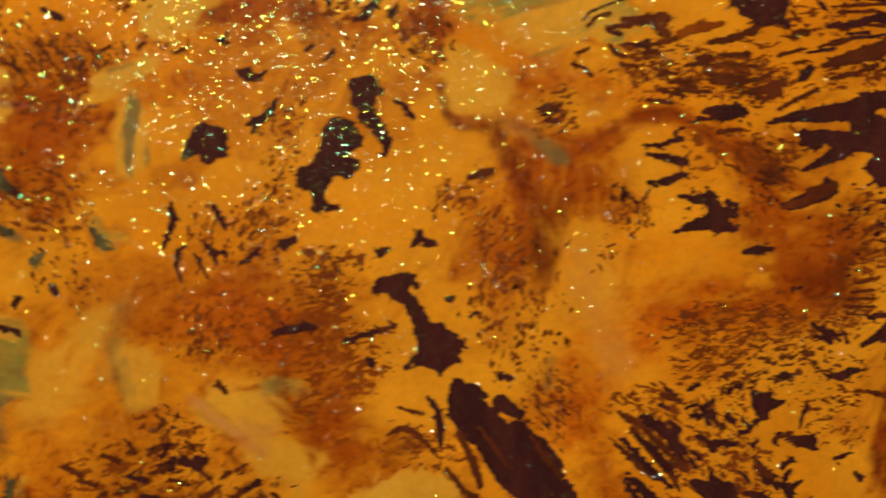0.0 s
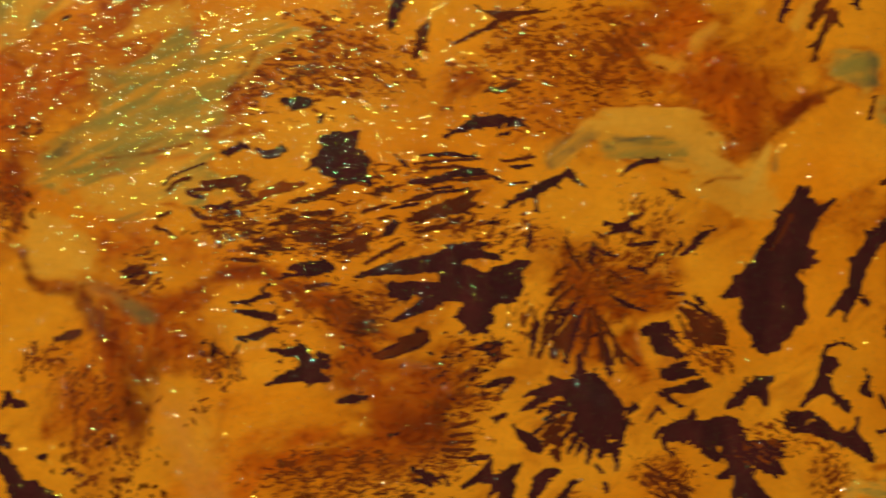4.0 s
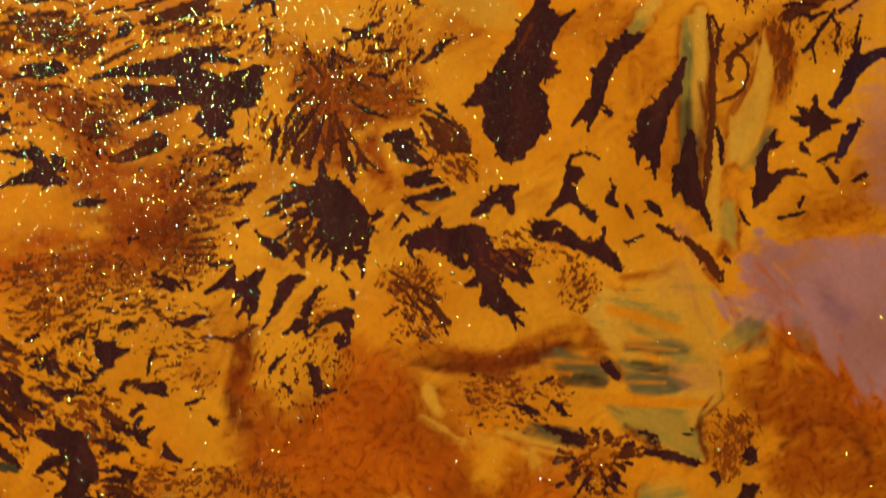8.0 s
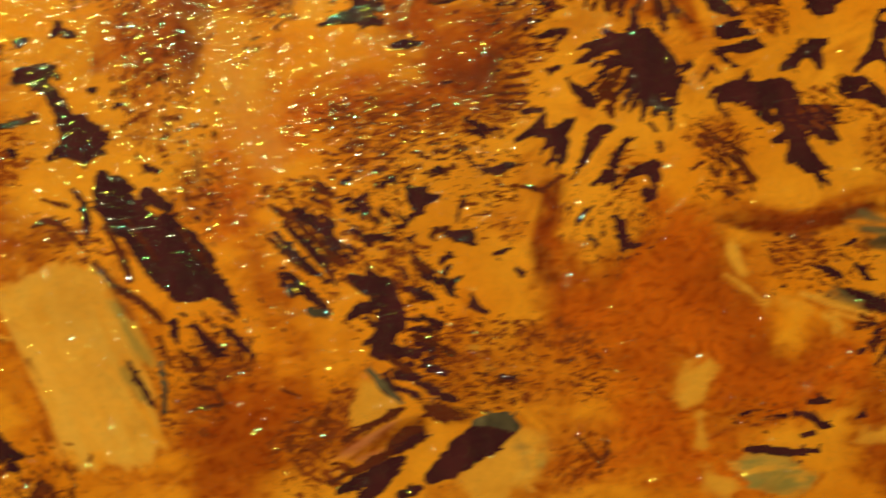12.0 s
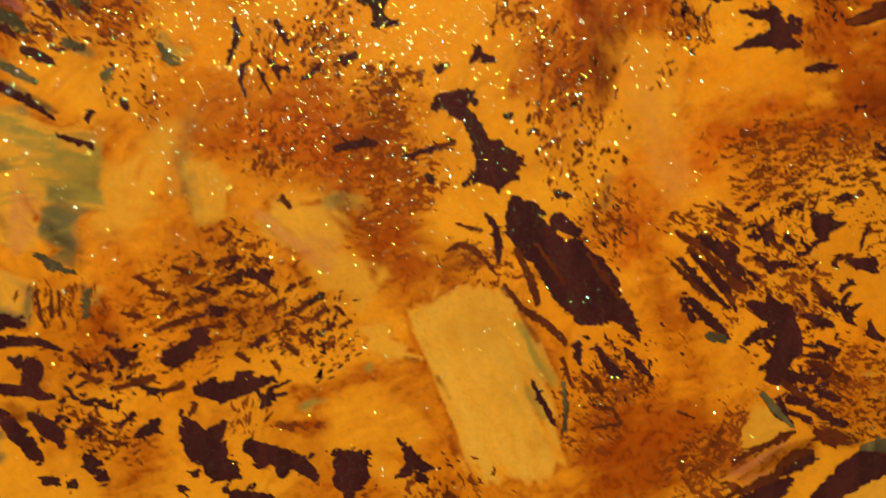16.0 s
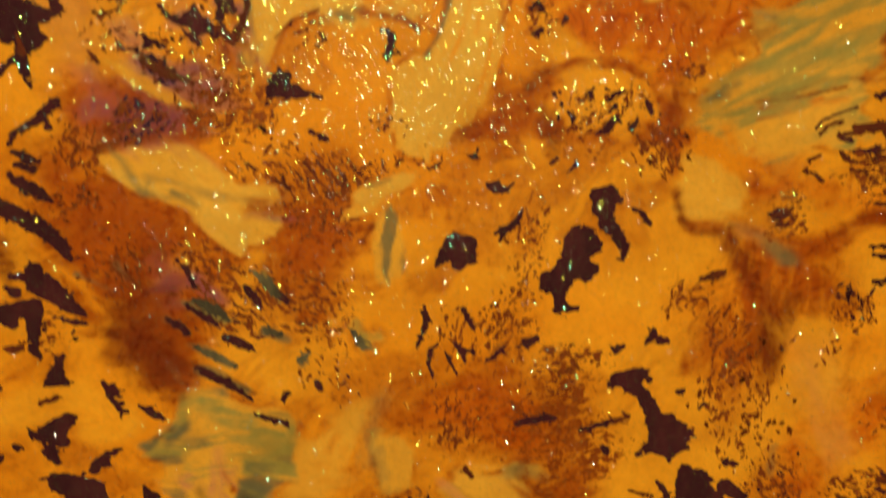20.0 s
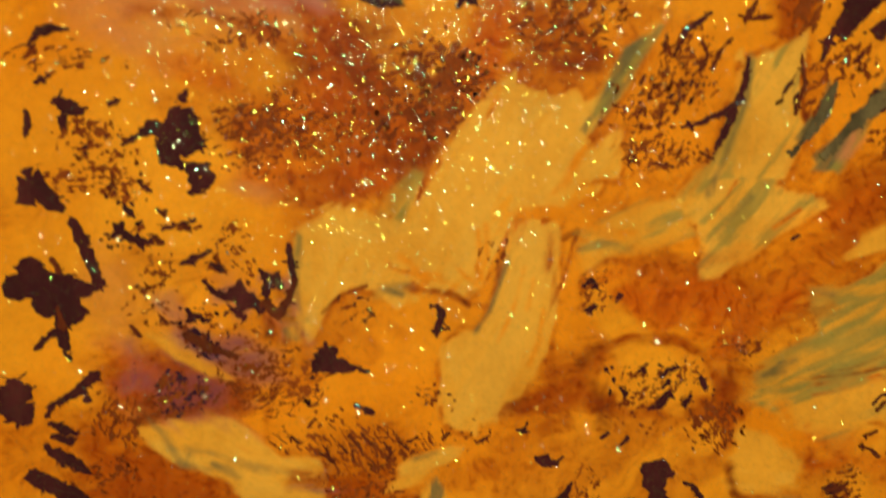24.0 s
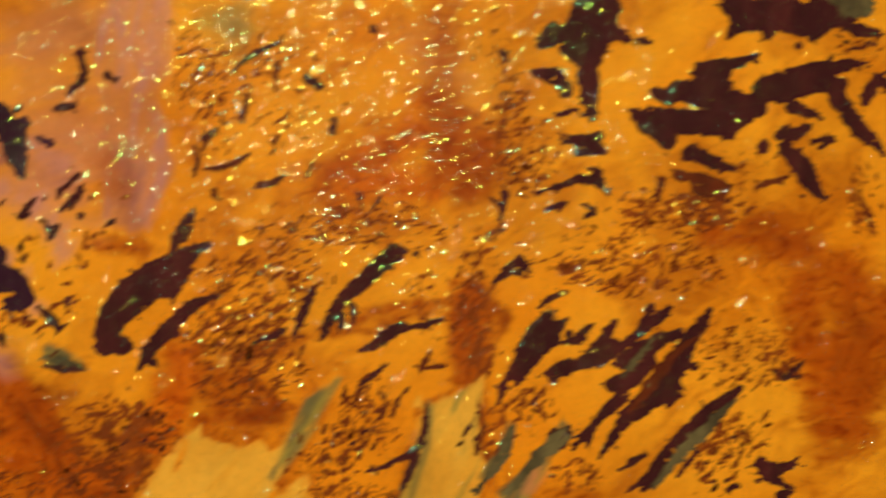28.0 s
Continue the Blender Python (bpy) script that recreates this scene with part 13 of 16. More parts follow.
fleck("maroon", (-59.9, 28.2, 0.5, -58.5, 27.5, 0.57, -56.7, 26.4, 0.5, -53.8, 25.5, 0.22), fray=0.14, angle=55, long=2)
fleck("maroon", (4.5, 66.2, 0.14, 5.3, 64.7, 0.21, 4.7, 63.3, 0.36, 3.6, 62, 0.07), fray=0.14, angle=55, long=2)
fleck("maroon", (8.2, 66.7, 0.07, 6.7, 65.1, 0.21, 6.1, 63.2, 0.07), fray=0.14, angle=55, long=2)
fleck("maroon", (2.7, 67.6, 0.07, 1.4, 65.3, 0.21, 1, 64.4, 0.07), fray=0.14, angle=55, long=2)
fleck("maroon", (-0.1, 66.4, 0.14, -0.1, 65.1, 0.14), fray=0.14, angle=55, long=2)
fleck("maroon", (9.6, 69, 0.07, 11.1, 69.3, 0.29, 13, 69.4, 0.07), fray=0.14, angle=55, long=2)
fleck("maroon", (11.1, 71.3, 0.14, 10.3, 70.1, 0.36, 9.6, 69.2, 0.07), fray=0.14, angle=55, long=2)
fleck("maroon", (2.5, 59.8, 0.07, 1.4, 57.4, 0.14), fray=0.14, angle=55, long=2)
fleck("maroon", (4.9, 52.6, 0.07, 6.7, 51.8, 0.07), fray=0.14, angle=55, long=2)
fleck("maroon", (-0.8, 51, 0.07, 1.6, 50.7, 0.15), fray=0.14, angle=55, long=2)
fleck("maroon", (17.2, 64.4, 0.14, 17.8, 61.5, 0.22, 16.9, 57.7, 0.15), fray=0.14, angle=55, long=2)
fleck("maroon", (-1.3, 61, 0.07, -1.9, 59.2, 0.14), fray=0.14, angle=55, long=2)
fleck("maroon", (0, 57.5, 0.07, -0.6, 55.7, 0.14), fray=0.14, angle=55, long=2)
fleck("maroon", (-3.2, 56.7, 0.07, -2.5, 58.1, 0.14), fray=0.14, angle=55, long=2)
fleck("maroon", (-4, 50.9, 0.07, -3.3, 52, 0.14), fray=0.14, angle=55, long=2)
fleck("maroon", (-3, 60.9, 0.14, -2.6, 62, 0.14), fray=0.14, angle=55, long=2)
fleck("maroon", (-35.1, 55.9, 0.07, -35.8, 54.5, 0.14), fray=0.14, angle=55, long=2)
fleck("maroon", (-45.4, 71.6, 0.14, -44.3, 71.3, 0.21), fray=0.14, angle=55, long=2)
fleck("maroon", (-37.4, 71.5, 0.07, -36.1, 72.5, 0.07), fray=0.14, angle=55, long=2)
fleck("teal", (28.7, 59.6, 0.37, 26.8, 58.5, 0.8, 25.1, 57.3, 0.66, 23.5, 55.7, 0.22), fray=0.25, angle=42, long=5)
fleck("teal", (21.8, 61.7, 0.15, 21.3, 59.4, 0.29, 20.7, 57.2, 0.29, 19.4, 55.4, 0.29, 16.5, 52.6, 0.07), fray=0.2, angle=55, long=5)
fleck("teal", (-37.9, 71.5, 0.14, -35.7, 71.2, 0.62, -33.1, 70.2, 0.14), fray=0.2, angle=-15, long=4)
fleck("dark", (-37.6, 70.5, 0.14, -35.4, 70, 0.35, -32.8, 69.9, 0.07), fray=0.16, top=0.12)
fleck("dark", (-29.8, 74.6, 1.49, -29, 76.7, 1.77, -26, 79.6, 2.33, -23.1, 81.7, 2.05, -20.2, 83.8, 1.34, -18, 85.2, 0.63, -16, 86, 0.07), (-30.6, 72.6, 0.85, -27.8, 72.9, 1.06), (-21.7, 80.2, 1.34, -19.4, 82.5, 0.64), fray=0.16)
fleck("dark", (-15.9, 79.1, 0.14, -18.3, 78.3, 0.64, -20.5, 76.6, 0.78, -22.7, 74.4, 0.92, -24.6, 72.3, 0.78, -26.3, 69.5, 0.14), (-24.3, 70.8, 0.57), (-21.2, 74.4, 0.5), fray=0.16)
fleck("dark", (-18.4, 89.9, 0.28, -19.3, 88, 0.91, -20.4, 86.3, 0.77, -21.2, 85.1, 0.28), (-17.3, 88.9, 0.14), fray=0.16)
fleck("dark", (-36.9, 77, 0.42, -35.8, 75.4, 0.49, -38.2, 78.1, 0.28), fray=0.16)
fleck("dark", (-39.6, 89.6, 0.35, -38.7, 90.8, 0.35, -37.8, 91.7, 0.14), fray=0.16)
fleck("dark", (-36.5, 88.3, 0.28, -36.1, 86.8, 0.28, -35.2, 88.4, 0.21), fray=0.16)
fleck("dark", (-33.9, 90.7, 0.14, -32.9, 91.5, 0.21), fray=0.16)
fleck("dark", (-33.9, 102.9, 0.27, -32.2, 103.1, 0.21), fray=0.16)
fleck("dark", (-31.1, 109.9, 0.21, -30.8, 107, 0.34, -31.6, 105.7, 0.21, -32.8, 104.5, 0.07), fray=0.16)
fleck("dark", (-28.2, 106.7, 0.41, -27.3, 106.2, 0.21), fray=0.16)
fleck("dark", (-18, 94.2, 0.07, -17.4, 96.5, 0.14, -17.8, 98, 0.14), (-16.7, 98.9, 0.21, -15.1, 100, 0.07), fray=0.16)
fleck("dark", (-15.6, 95, 0.07, -13.3, 95.7, 0.21, -11.1, 96.8, 0.07), fray=0.16)
fleck("dark", (-11.8, 100.8, 0.07, -11.2, 103.4, 0.35, -11.7, 102, 0.28), fray=0.16)
fleck("dark", (-7.3, 107.6, 0.07, -7.6, 104.6, 0.07), fray=0.16)
fleck("dark", (-12.7, 107.1, 0.07, -11.5, 108.2, 0.14, -9.4, 109.5, 0.21, -7, 110.4, 0.14), fray=0.16)
fleck("dark", (-4, 106.9, 0.14, -3.6, 106, 0.49, -2.4, 105.3, 0.42), fray=0.16)
fleck("dark", (-0.5, 100.9, 0.21, -0.7, 99.3, 0.14), fray=0.16)
fleck("dark", (-10.1, 92.8, 0.07, -8.5, 93.2, 0.28, -6.9, 94.1, 0.07), fray=0.16)
fleck("dark", (-4, 94, 0.21, -3.3, 95.7, 0.07), fray=0.16)
fleck("dark", (2.3, 91.7, 0.14, 2.8, 89.7, 0.07), fray=0.16)
fleck("dark", (4, 89.7, 0.07, 5.1, 91.3, 0.14), fray=0.16)
fleck("dark", (4.5, 112.2, 0.28, 5, 111.7, 0.14), fray=0.16)
fleck("dark", (7, 84, 0.86, 4.7, 82.6, 1.07, 2.5, 80.5, 0.86, 0.3, 78.7, 0.93, -1.2, 76.5, 0.65, -2.3, 74.4, 0.43, -2.8, 73, 0.07), (9.6, 84.1, 0.22, 6.1, 84.7, 0.5), (-0.1, 76.1, 0.5, -0.6, 73.7, 0.07), (1.3, 77.2, 0.43, 1, 74.4, 0.07), fray=0.16)
fleck("dark", (-3.5, 80, 0.29, -4.8, 77.3, 0.57, -5.9, 74.8, 0.36, -6.3, 73.1, 0.07), fray=0.16)
fleck("dark", (8.3, 75.4, 0.14, 5.9, 73.8, 0.79, 3.7, 72.4, 0.65, 2, 71.4, 0.07), (6.7, 74.2, 0.43, 10.3, 74.8, 0.29, 12.7, 75.6, 0.07), fray=0.16)
fleck("dark", (-7.5, 74.6, 0.14, -8.5, 73.8, 0.36, -11.6, 73, 0.07), fray=0.16)
fleck("dark", (5.3, 69.6, 0.15, 3.6, 68.3, 0.36, 1.9, 67.1, 0.07), fray=0.16)
fleck("dark", (31.3, 113.9, 2.05, 30.6, 111.2, 2.41, 32.7, 112.6, 2.05, 31.3, 108.4, 1.77, 29.2, 109.8, 1.56), (25.6, 110.2, 0.85, 27, 111.2, 1.34), (31.3, 105.6, 1.49, 31.7, 102.8, 0.93, 31.8, 100.5, 0.14), (27.4, 106, 1.06, 24.7, 106.4, 0.43), (28.5, 104.3, 0.92), (34.8, 111.2, 0.92, 36.5, 110.6, 0.28), (34.1, 114.3, 1.34), fray=0.16)
fleck("dark", (27.2, 101.1, 0.07, 28.8, 101.6, 0.36, 30, 101.9, 0.14), fray=0.16)
fleck("dark", (28.3, 98.3, 0.43, 31.3, 97.9, 0.93, 33.3, 96.7, 0.43, 29.9, 96.5, 0.43), (32.8, 98.6, 0.57), fray=0.16)
fleck("dark", (24.7, 91.5, 0.07, 27.7, 92.3, 0.29, 30.6, 93.3, 0.43, 32.4, 92.9, 0.58, 34, 91.3, 0.22), (32.8, 94, 0.43, 31.2, 94.6, 0.14), fray=0.16)
fleck("dark", (26.2, 89.4, 0.29, 27.4, 89.8, 0.43, 28.6, 90.2, 0.14), fray=0.16)
fleck("dark", (31.2, 89.8, 0.29, 32.1, 89, 0.43, 30.8, 88.2, 0.14), (32.6, 90.1, 0.14), fray=0.16)
fleck("dark", (37.5, 110.4, 0.28, 39.2, 110, 0.28), fray=0.16)
fleck("dark", (48.4, 106.8, 1.22, 45.6, 106.5, 0.93, 50.6, 107.5, 0.65, 52.9, 108.5, 0.14), (42.7, 104.1, 1.22, 46.3, 103.4, 1.8, 50, 102.3, 1.66, 52.9, 101.9, 1.23), (47.8, 105.1, 1.37), (39.7, 103.9, 0.57, 41.3, 103.1, 0.86), fray=0.16)
fleck("dark", (39.2, 100.3, 1.65, 43.5, 100.2, 1.51, 48.6, 99.8, 1.52, 51.6, 100.9, 1.01), (37.6, 101.1, 0.86), (41.4, 97.8, 1.08, 40.3, 98.8, 1.01), (44.3, 96.3, 0.94, 47.9, 94.8, 0.8, 50, 94, 0.15), (49.3, 98.7, 0.87), fray=0.16)
fleck("dark", (53.5, 104, 1.52, 57.1, 105.3, 1.37, 60.7, 106.4, 1.08, 64.3, 107, 0.65, 66.7, 107.2, 0.07), (55.7, 103.6, 1.23, 60, 104.6, 1.09, 63.6, 104.6, 0.73), (63, 102.8, 1.09, 64.5, 101, 1.09, 66, 98.9, 0.95, 67.9, 97.4, 0.66, 69.2, 95.8, 0.22), (57.2, 101.8, 0.72, 59.4, 101.1, 0.58, 61.1, 100.3, 0.15), fray=0.16)
fleck("dark", (55.9, 98.3, 0.8, 58, 98.6, 0.8, 59.7, 99.4, 0.29), (53.7, 96.9, 0.8), (56.6, 96.5, 0.8, 58.5, 94.7, 1.24, 59.7, 92.5, 1.1, 61.2, 90.7, 0.44, 62.1, 90.2, 0.07), (59, 90.6, 0.22), fray=0.16)
fleck("dark", (60.1, 97.5, 0.29, 62.6, 97.8, 0.36, 61, 96.7, 0.22), fray=0.16)
fleck("dark", (49.7, 114.5, 1.64, 51.9, 113.1, 1.79, 55.5, 113.7, 2.36, 58.4, 112.3, 1.8, 62.6, 114.4, 2.08, 59.8, 110.9, 0.94), (49.8, 111.7, 0.93, 48.9, 110.5, 0.29), (57.9, 109.4, 0.43), (64.1, 112.3, 0.94, 65.6, 111.2, 0.79, 68.6, 110.8, 0.36), (54.1, 111, 0.79), fray=0.16)
fleck("dark", (67.3, 104.5, 0.58, 66.6, 102.4, 0.58, 68, 105.2, 0.65, 69.5, 104.5, 0.73), fray=0.16)
fleck("dark", (20.8, 91.4, 0.5, 20.5, 89.5, 0.29, 19, 91, 0.14), (20.2, 88.8, 0.22, 20.4, 86.5, 0.07), fray=0.16)
fleck("dark", (20.6, 108.9, 0.42, 21.1, 108.1, 0.28), fray=0.16)
fleck("dark", (21.4, 82.2, 0.22, 22.7, 83, 0.58, 23.9, 81.4, 0.22), (20.4, 81.9, 0.14, 22.7, 81.2, 0.36), fray=0.16)
fleck("dark", (27.5, 76.8, 0.07, 26.3, 75.6, 0.58, 25.5, 73.4, 1.39, 24.4, 70.5, 1.1, 23.3, 69, 0.81, 22.1, 66.6, 0.15), (27, 72.6, 0.95), (27.9, 74.2, 0.59), (24.1, 72.7, 0.8), fray=0.16)
fleck("dark", (31.9, 74.5, 0.22, 30.3, 72.6, 0.59, 28.3, 72.2, 0.22), fray=0.16)
fleck("dark", (34.8, 74.8, 0.29, 33.6, 72.5, 0.81, 31.8, 69.9, 1.1, 29.6, 68.9, 0.59, 26.5, 67.2, 0.15), (35.1, 71.7, 0.66, 32.9, 69.5, 0.66, 38, 73.1, 0.52, 40.9, 75.3, 0.59, 42.2, 76.5, 0.15), (39.6, 76.6, 0.44, 38.7, 74.2, 0.66), fray=0.16)
fleck("dark", (35.8, 69.5, 0.96, 38, 70.9, 1.11, 41, 72.3, 0.96, 43.4, 73.2, 0.44), (34.7, 66.5, 0.96, 37.3, 67.2, 1.11, 39.5, 69.4, 0.81), fray=0.16)
fleck("dark", (47.3, 76.1, 0.3, 46.1, 74.1, 0.81, 44.7, 72.3, 0.96, 43.2, 69.3, 1.41, 41, 65.6, 1.63, 38.1, 63.4, 1.34, 35.9, 61.2, 0.82, 34, 58.2, 0.45, 32.8, 56.6, 0.07), (35.9, 65, 0.96, 32.9, 62, 0.59, 30.7, 59.4, 0.45, 29.4, 57.8, 0.07), (43.4, 65.6, 0.67, 42.1, 63.5, 0.3), (45.2, 68.5, 0.52), (31.8, 59.8, 0.37, 31.4, 58.1, 0.07), fray=0.16)
fleck("dark", (51.6, 65.8, 0.3, 50, 64.6, 0.67, 47, 62.4, 0.97, 44.5, 59.8, 0.97, 41.9, 57.2, 0.82, 39.7, 54.2, 0.67, 36.6, 51.9, 0.08), (53.1, 65.3, 0.07), (41.2, 55, 0.67, 38.9, 52.2, 0.3), (45.8, 57.2, 0.3, 43.4, 54, 0.15), fray=0.16)
fleck("dark", (39.1, 56.8, 0.15, 37, 55.8, 0.45, 35.4, 54.9, 0.07), fray=0.16)
fleck("dark", (55.5, 54.2, 1.29, 54.3, 55.4, 0.6, 57, 54.5, 0.68, 58.5, 55.3, 0.3, 59.4, 56.1, 0.08), (53.9, 53, 0.23), (56.3, 53, 0.61, 58.3, 52.1, 0.15), (54.7, 55.9, 0.15), fray=0.16)
fleck("dark", (56.9, 51, 0.46, 58.7, 51.5, 0.23), fray=0.16)
fleck("dark", (50.1, 51.9, 0.3, 51.1, 52.5, 0.23), fray=0.16)
fleck("dark", (29, 61.1, 0.15, 27.4, 59.5, 0.44), fray=0.16)
fleck("dark", (59.7, 69.1, 0.07, 58.9, 68.2, 0.3, 57.3, 67, 0.15), fray=0.16)
fleck("dark", (55.8, 68, 0.07, 57.4, 66.9, 0.22, 59.4, 67.1, 0.07), fray=0.16)
# two dark flecks; the violet skin takes in bluish haze reflected over them
fleck("indigo", (-41.7, 102.4, 1.3, -39.9, 99.6, 1.58, -39.7, 96.8, 1.17, -39.1, 94.5, 0.28), (-36.9, 99.2, 0.28, -35.6, 98.7, 0.41), (-38.4, 101.3, 0.62), fray=0.16)
fleck("indigo", (-43.1, 82, 2.02, -40.7, 81.3, 1.33, -39.4, 79.1, 0.91, -41.5, 78.4, 0.91), (-42.9, 84.9, 1.32), fray=0.16)
fleck("maroon", (42.9, 93.5, 0.58, 46.5, 92.7, 0.8, 48.7, 91.6, 0.95, 45.1, 91.6, 0.51, 49.3, 90, 0.22), (40.7, 92.8, 0.51, 40.3, 90.5, 0.22), fray=0.25, angle=10, long=2)
fleck("maroon", (53, 91.8, 0.29, 55.3, 92.6, 0.37, 56.9, 93, 0.07), fray=0.25, angle=10, long=2)
fleck("maroon", (66.2, 91.1, 0.07, 67.1, 88.8, 0.22, 68, 86.4, 0.07), fray=0.25, angle=10, long=2)
fleck("maroon", (46.1, 73, 0.15, 42.5, 70.4, 0.52, 39.6, 66.4, 0.67, 37, 63.1, 0.22), fray=0.25, angle=50, long=6, top=0.3)
fleck("teal", (50.7, 64.2, 0.15, 48.6, 62, 0.52, 45.6, 59.1, 0.67, 42.7, 56.1, 0.6, 40.1, 52.5, 0.23), fray=0.25, angle=50, long=6, top=0.3)
fleck("teal", (28.5, 60.8, 0.15, 26.6, 58.8, 0.67, 24.8, 56.9, 0.67, 22.9, 54.7, 0.52, 20.8, 52.2, 0.3), fray=0.3, angle=50, long=6, top=0.12)
fleck("teal", (21.2, 61, 0.15, 20.3, 58.5, 0.37, 18.8, 55.5, 0.3, 16.8, 52.3, 0.07), fray=0.2, angle=62, long=6)
fleck("teal", (39.9, 72.4, 0.15, 37.3, 69.4, 0.37, 35.8, 67.6, 0.15), fray=0.3, angle=50, long=6, top=0.3)
fleck("dark", (88.1, 2.2, 0.08, 86.9, -0.6, 0.33, 86.1, -3.5, 0.25, 85.4, -5.9, 0.08), fray=0.14)
fleck("maroon", (88.7, 1.8, 0.08, 88.5, -1.9, 0.33, 88.2, -5.2, 0.17), fray=0.14)
fleck("maroon", (89.3, 2.2, 0.08, 90.3, -1.5, 0.33, 91, -6, 0.08), fray=0.14)
fleck("dark", (87.3, 3.4, 0.08, 85.2, 0.6, 0.25, 83.2, -2.6, 0.08), fray=0.14)
fleck("maroon", (86.5, 5, 0.08, 84, 3.1, 0.25, 82.1, 0.7, 0.08), fray=0.14)
fleck("maroon", (87.7, 7, 0.08, 86, 9.5, 0.25, 85.2, 11.9, 0.08), fray=0.14)
fleck("dark", (88.9, 7.8, 0.08, 89.3, 11, 0.25), fray=0.14)
fleck("maroon", (90.2, 0.5, 0.08, 92.3, -2.8, 0.33, 93.5, -6.1, 0.17), fray=0.14)
fleck("maroon", (86.5, 0.6, 0.08, 84.4, -2.6, 0.33, 83.8, -5.9, 0.08), fray=0.14)
fleck("dark", (91.4, 3.7, 0.08, 94.3, 2.1, 0.25, 96.8, 1.2, 0.08), fray=0.14)
fleck("maroon", (84.4, 5.5, 0.16, 83.2, 3.9, 0.24), fray=0.14)
fleck("maroon", (85.2, 7.9, 0.08, 84, 6.7, 0.16), fray=0.14)
fleck("dark", (81.6, 0.7, 0.08, 80.7, -2.5, 0.33, 80.2, -4.9, 0.08), fray=0.14)
fleck("maroon", (80.3, 1.9, 0.08, 79.1, -0.5, 0.24), fray=0.14)
fleck("maroon", (101.8, 0.3, 0.08, 103.1, -2.2, 0.34, 104.8, -4.3, 0.17), fray=0.14)
fleck("dark", (94.3, 7.7, 0.08, 96.8, 6.9, 0.25), fray=0.14)
fleck("maroon", (91.8, 7, 0.17, 94.3, 5.3, 0.17), fray=0.14)
fleck("maroon", (97.6, 7.7, 0.17, 98.8, 9.3, 0.17), fray=0.14)
fleck("dark", (100.9, 9.3, 0.17, 102.2, 10.9, 0.17), fray=0.14)
fleck("maroon", (100.1, 3.6, 0.17, 102.6, 3.5, 0.17), fray=0.14)
fleck("dark", (110.1, 3.6, 0.93, 113.3, 6.6, 1.61, 116.3, 10.3, 1.62, 118.5, 14.1, 1.11), fray=0.14, angle=60, long=2)
fleck("maroon", (115.5, 9.7, 0.09, 117.2, 12.2, 0.26, 118.7, 15.1, 0.09), fray=0.14, angle=60, long=5, top=0.3)
fleck("dark", (-22.4, -62.8, 0.99, -19.4, -64.1, 1.46, -15.6, -65.3, 1.15, -13.7, -67, 0.69, -12.9, -68.7, 0.08), (-21, -65.2, 1), (-14, -64.2, 0.38), (-18, -66.5, 0.85), fray=0.15)
fleck("dark", (-9.1, -65.4, 1.78, -7.5, -65.1, 1.47, -10.5, -63.8, 0.54), (-9.5, -67.8, 1.47, -7.6, -68.3, 1.01, -6.8, -67.1, 1.01), (-8.8, -70.3, 0.7), (-11.8, -63.6, 0.15), (-6.1, -63.8, 0.23), fray=0.15)
fleck("dark", (-8.5, -71.1, 0.7, -5, -72.4, 1.01, -2.7, -72.8, 0.7, -1.3, -72.3, 0.08), (-3.5, -73.6, 0.47), fray=0.15)
fleck("dark", (-2, -61.8, 0.15, -0.5, -63.6, 0.62, 0.3, -65.2, 0.86, 1.8, -66, 0.7, 4, -66.1, 0.08), (-0.6, -66.4, 0.86, -1.9, -67.3, 0.23), (1.4, -67.6, 0.7, 2.3, -68.3, 0.16), fray=0.15)
fleck("dark", (-24.3, -70, 0.84, -20.4, -70.8, 1.15, -17.4, -72.5, 1, -14.6, -74.3, 0.46), (-25.9, -69.1, 0.46), (-22.8, -72.4, 0.69, -19.8, -74.1, 0.62, -25.2, -71.6, 0.31), (-21.9, -68.3, 0.23), fray=0.15)
fleck("dark", (-27.5, -65.1, 1.3, -25.6, -66.7, 0.99, -24, -67.2, 0.31), (-26.3, -63.5, 0.69), fray=0.15)
fleck("dark", (46.4, -33.3, 0.16, 47.6, -33.3, 0.31), fray=0.15)
fleck("dark", (41.6, -31.6, 0.08, 42.9, -32.2, 0.23), fray=0.15)
fleck("dark", (43.6, -34.8, 0.16, 44.5, -35.7, 0.31), fray=0.15)
fleck("dark", (49.9, -37.2, 0.39, 51.6, -36.9, 0.32), fray=0.15)
fleck("dark", (46.7, -38.3, 0.16, 47.7, -39.3, 0.32), fray=0.15)
fleck("dark", (45.5, -32.2, 0.16, 46.8, -31.7, 0.16), fray=0.15)
fleck("dark", (47.9, -32.4, 0.24, 48.8, -34.2, 0.24), fray=0.15)
fleck("dark", (57, -41.2, 0.16, 58, -42.1, 0.24), fray=0.15)
fleck("dark", (55.4, -39.2, 0.16, 56.4, -40.1, 0.24), fray=0.15)
fleck("dark", (55.1, -50, 0.08, 58.1, -50.4, 0.24), fray=0.15)
fleck("dark", (55.5, -52, 0.08, 58.9, -52.4, 0.24), fray=0.15)
fleck("dark", (54.3, -48.4, 0.08, 56.5, -48.8, 0.24), fray=0.15)
fleck("dark", (56.8, -54.5, 0.16, 58.5, -54, 0.24), fray=0.15)
fleck("dark", (56, -57.6, 0.24, 57.8, -58.1, 0.24), fray=0.15)
fleck("dark", (71, -42.4, 0.32), fray=0.15)
fleck("dark", (63.6, -22.3, 0.08, 65.9, -21.7, 0.39, 67.2, -23, 0.16), fray=0.15)
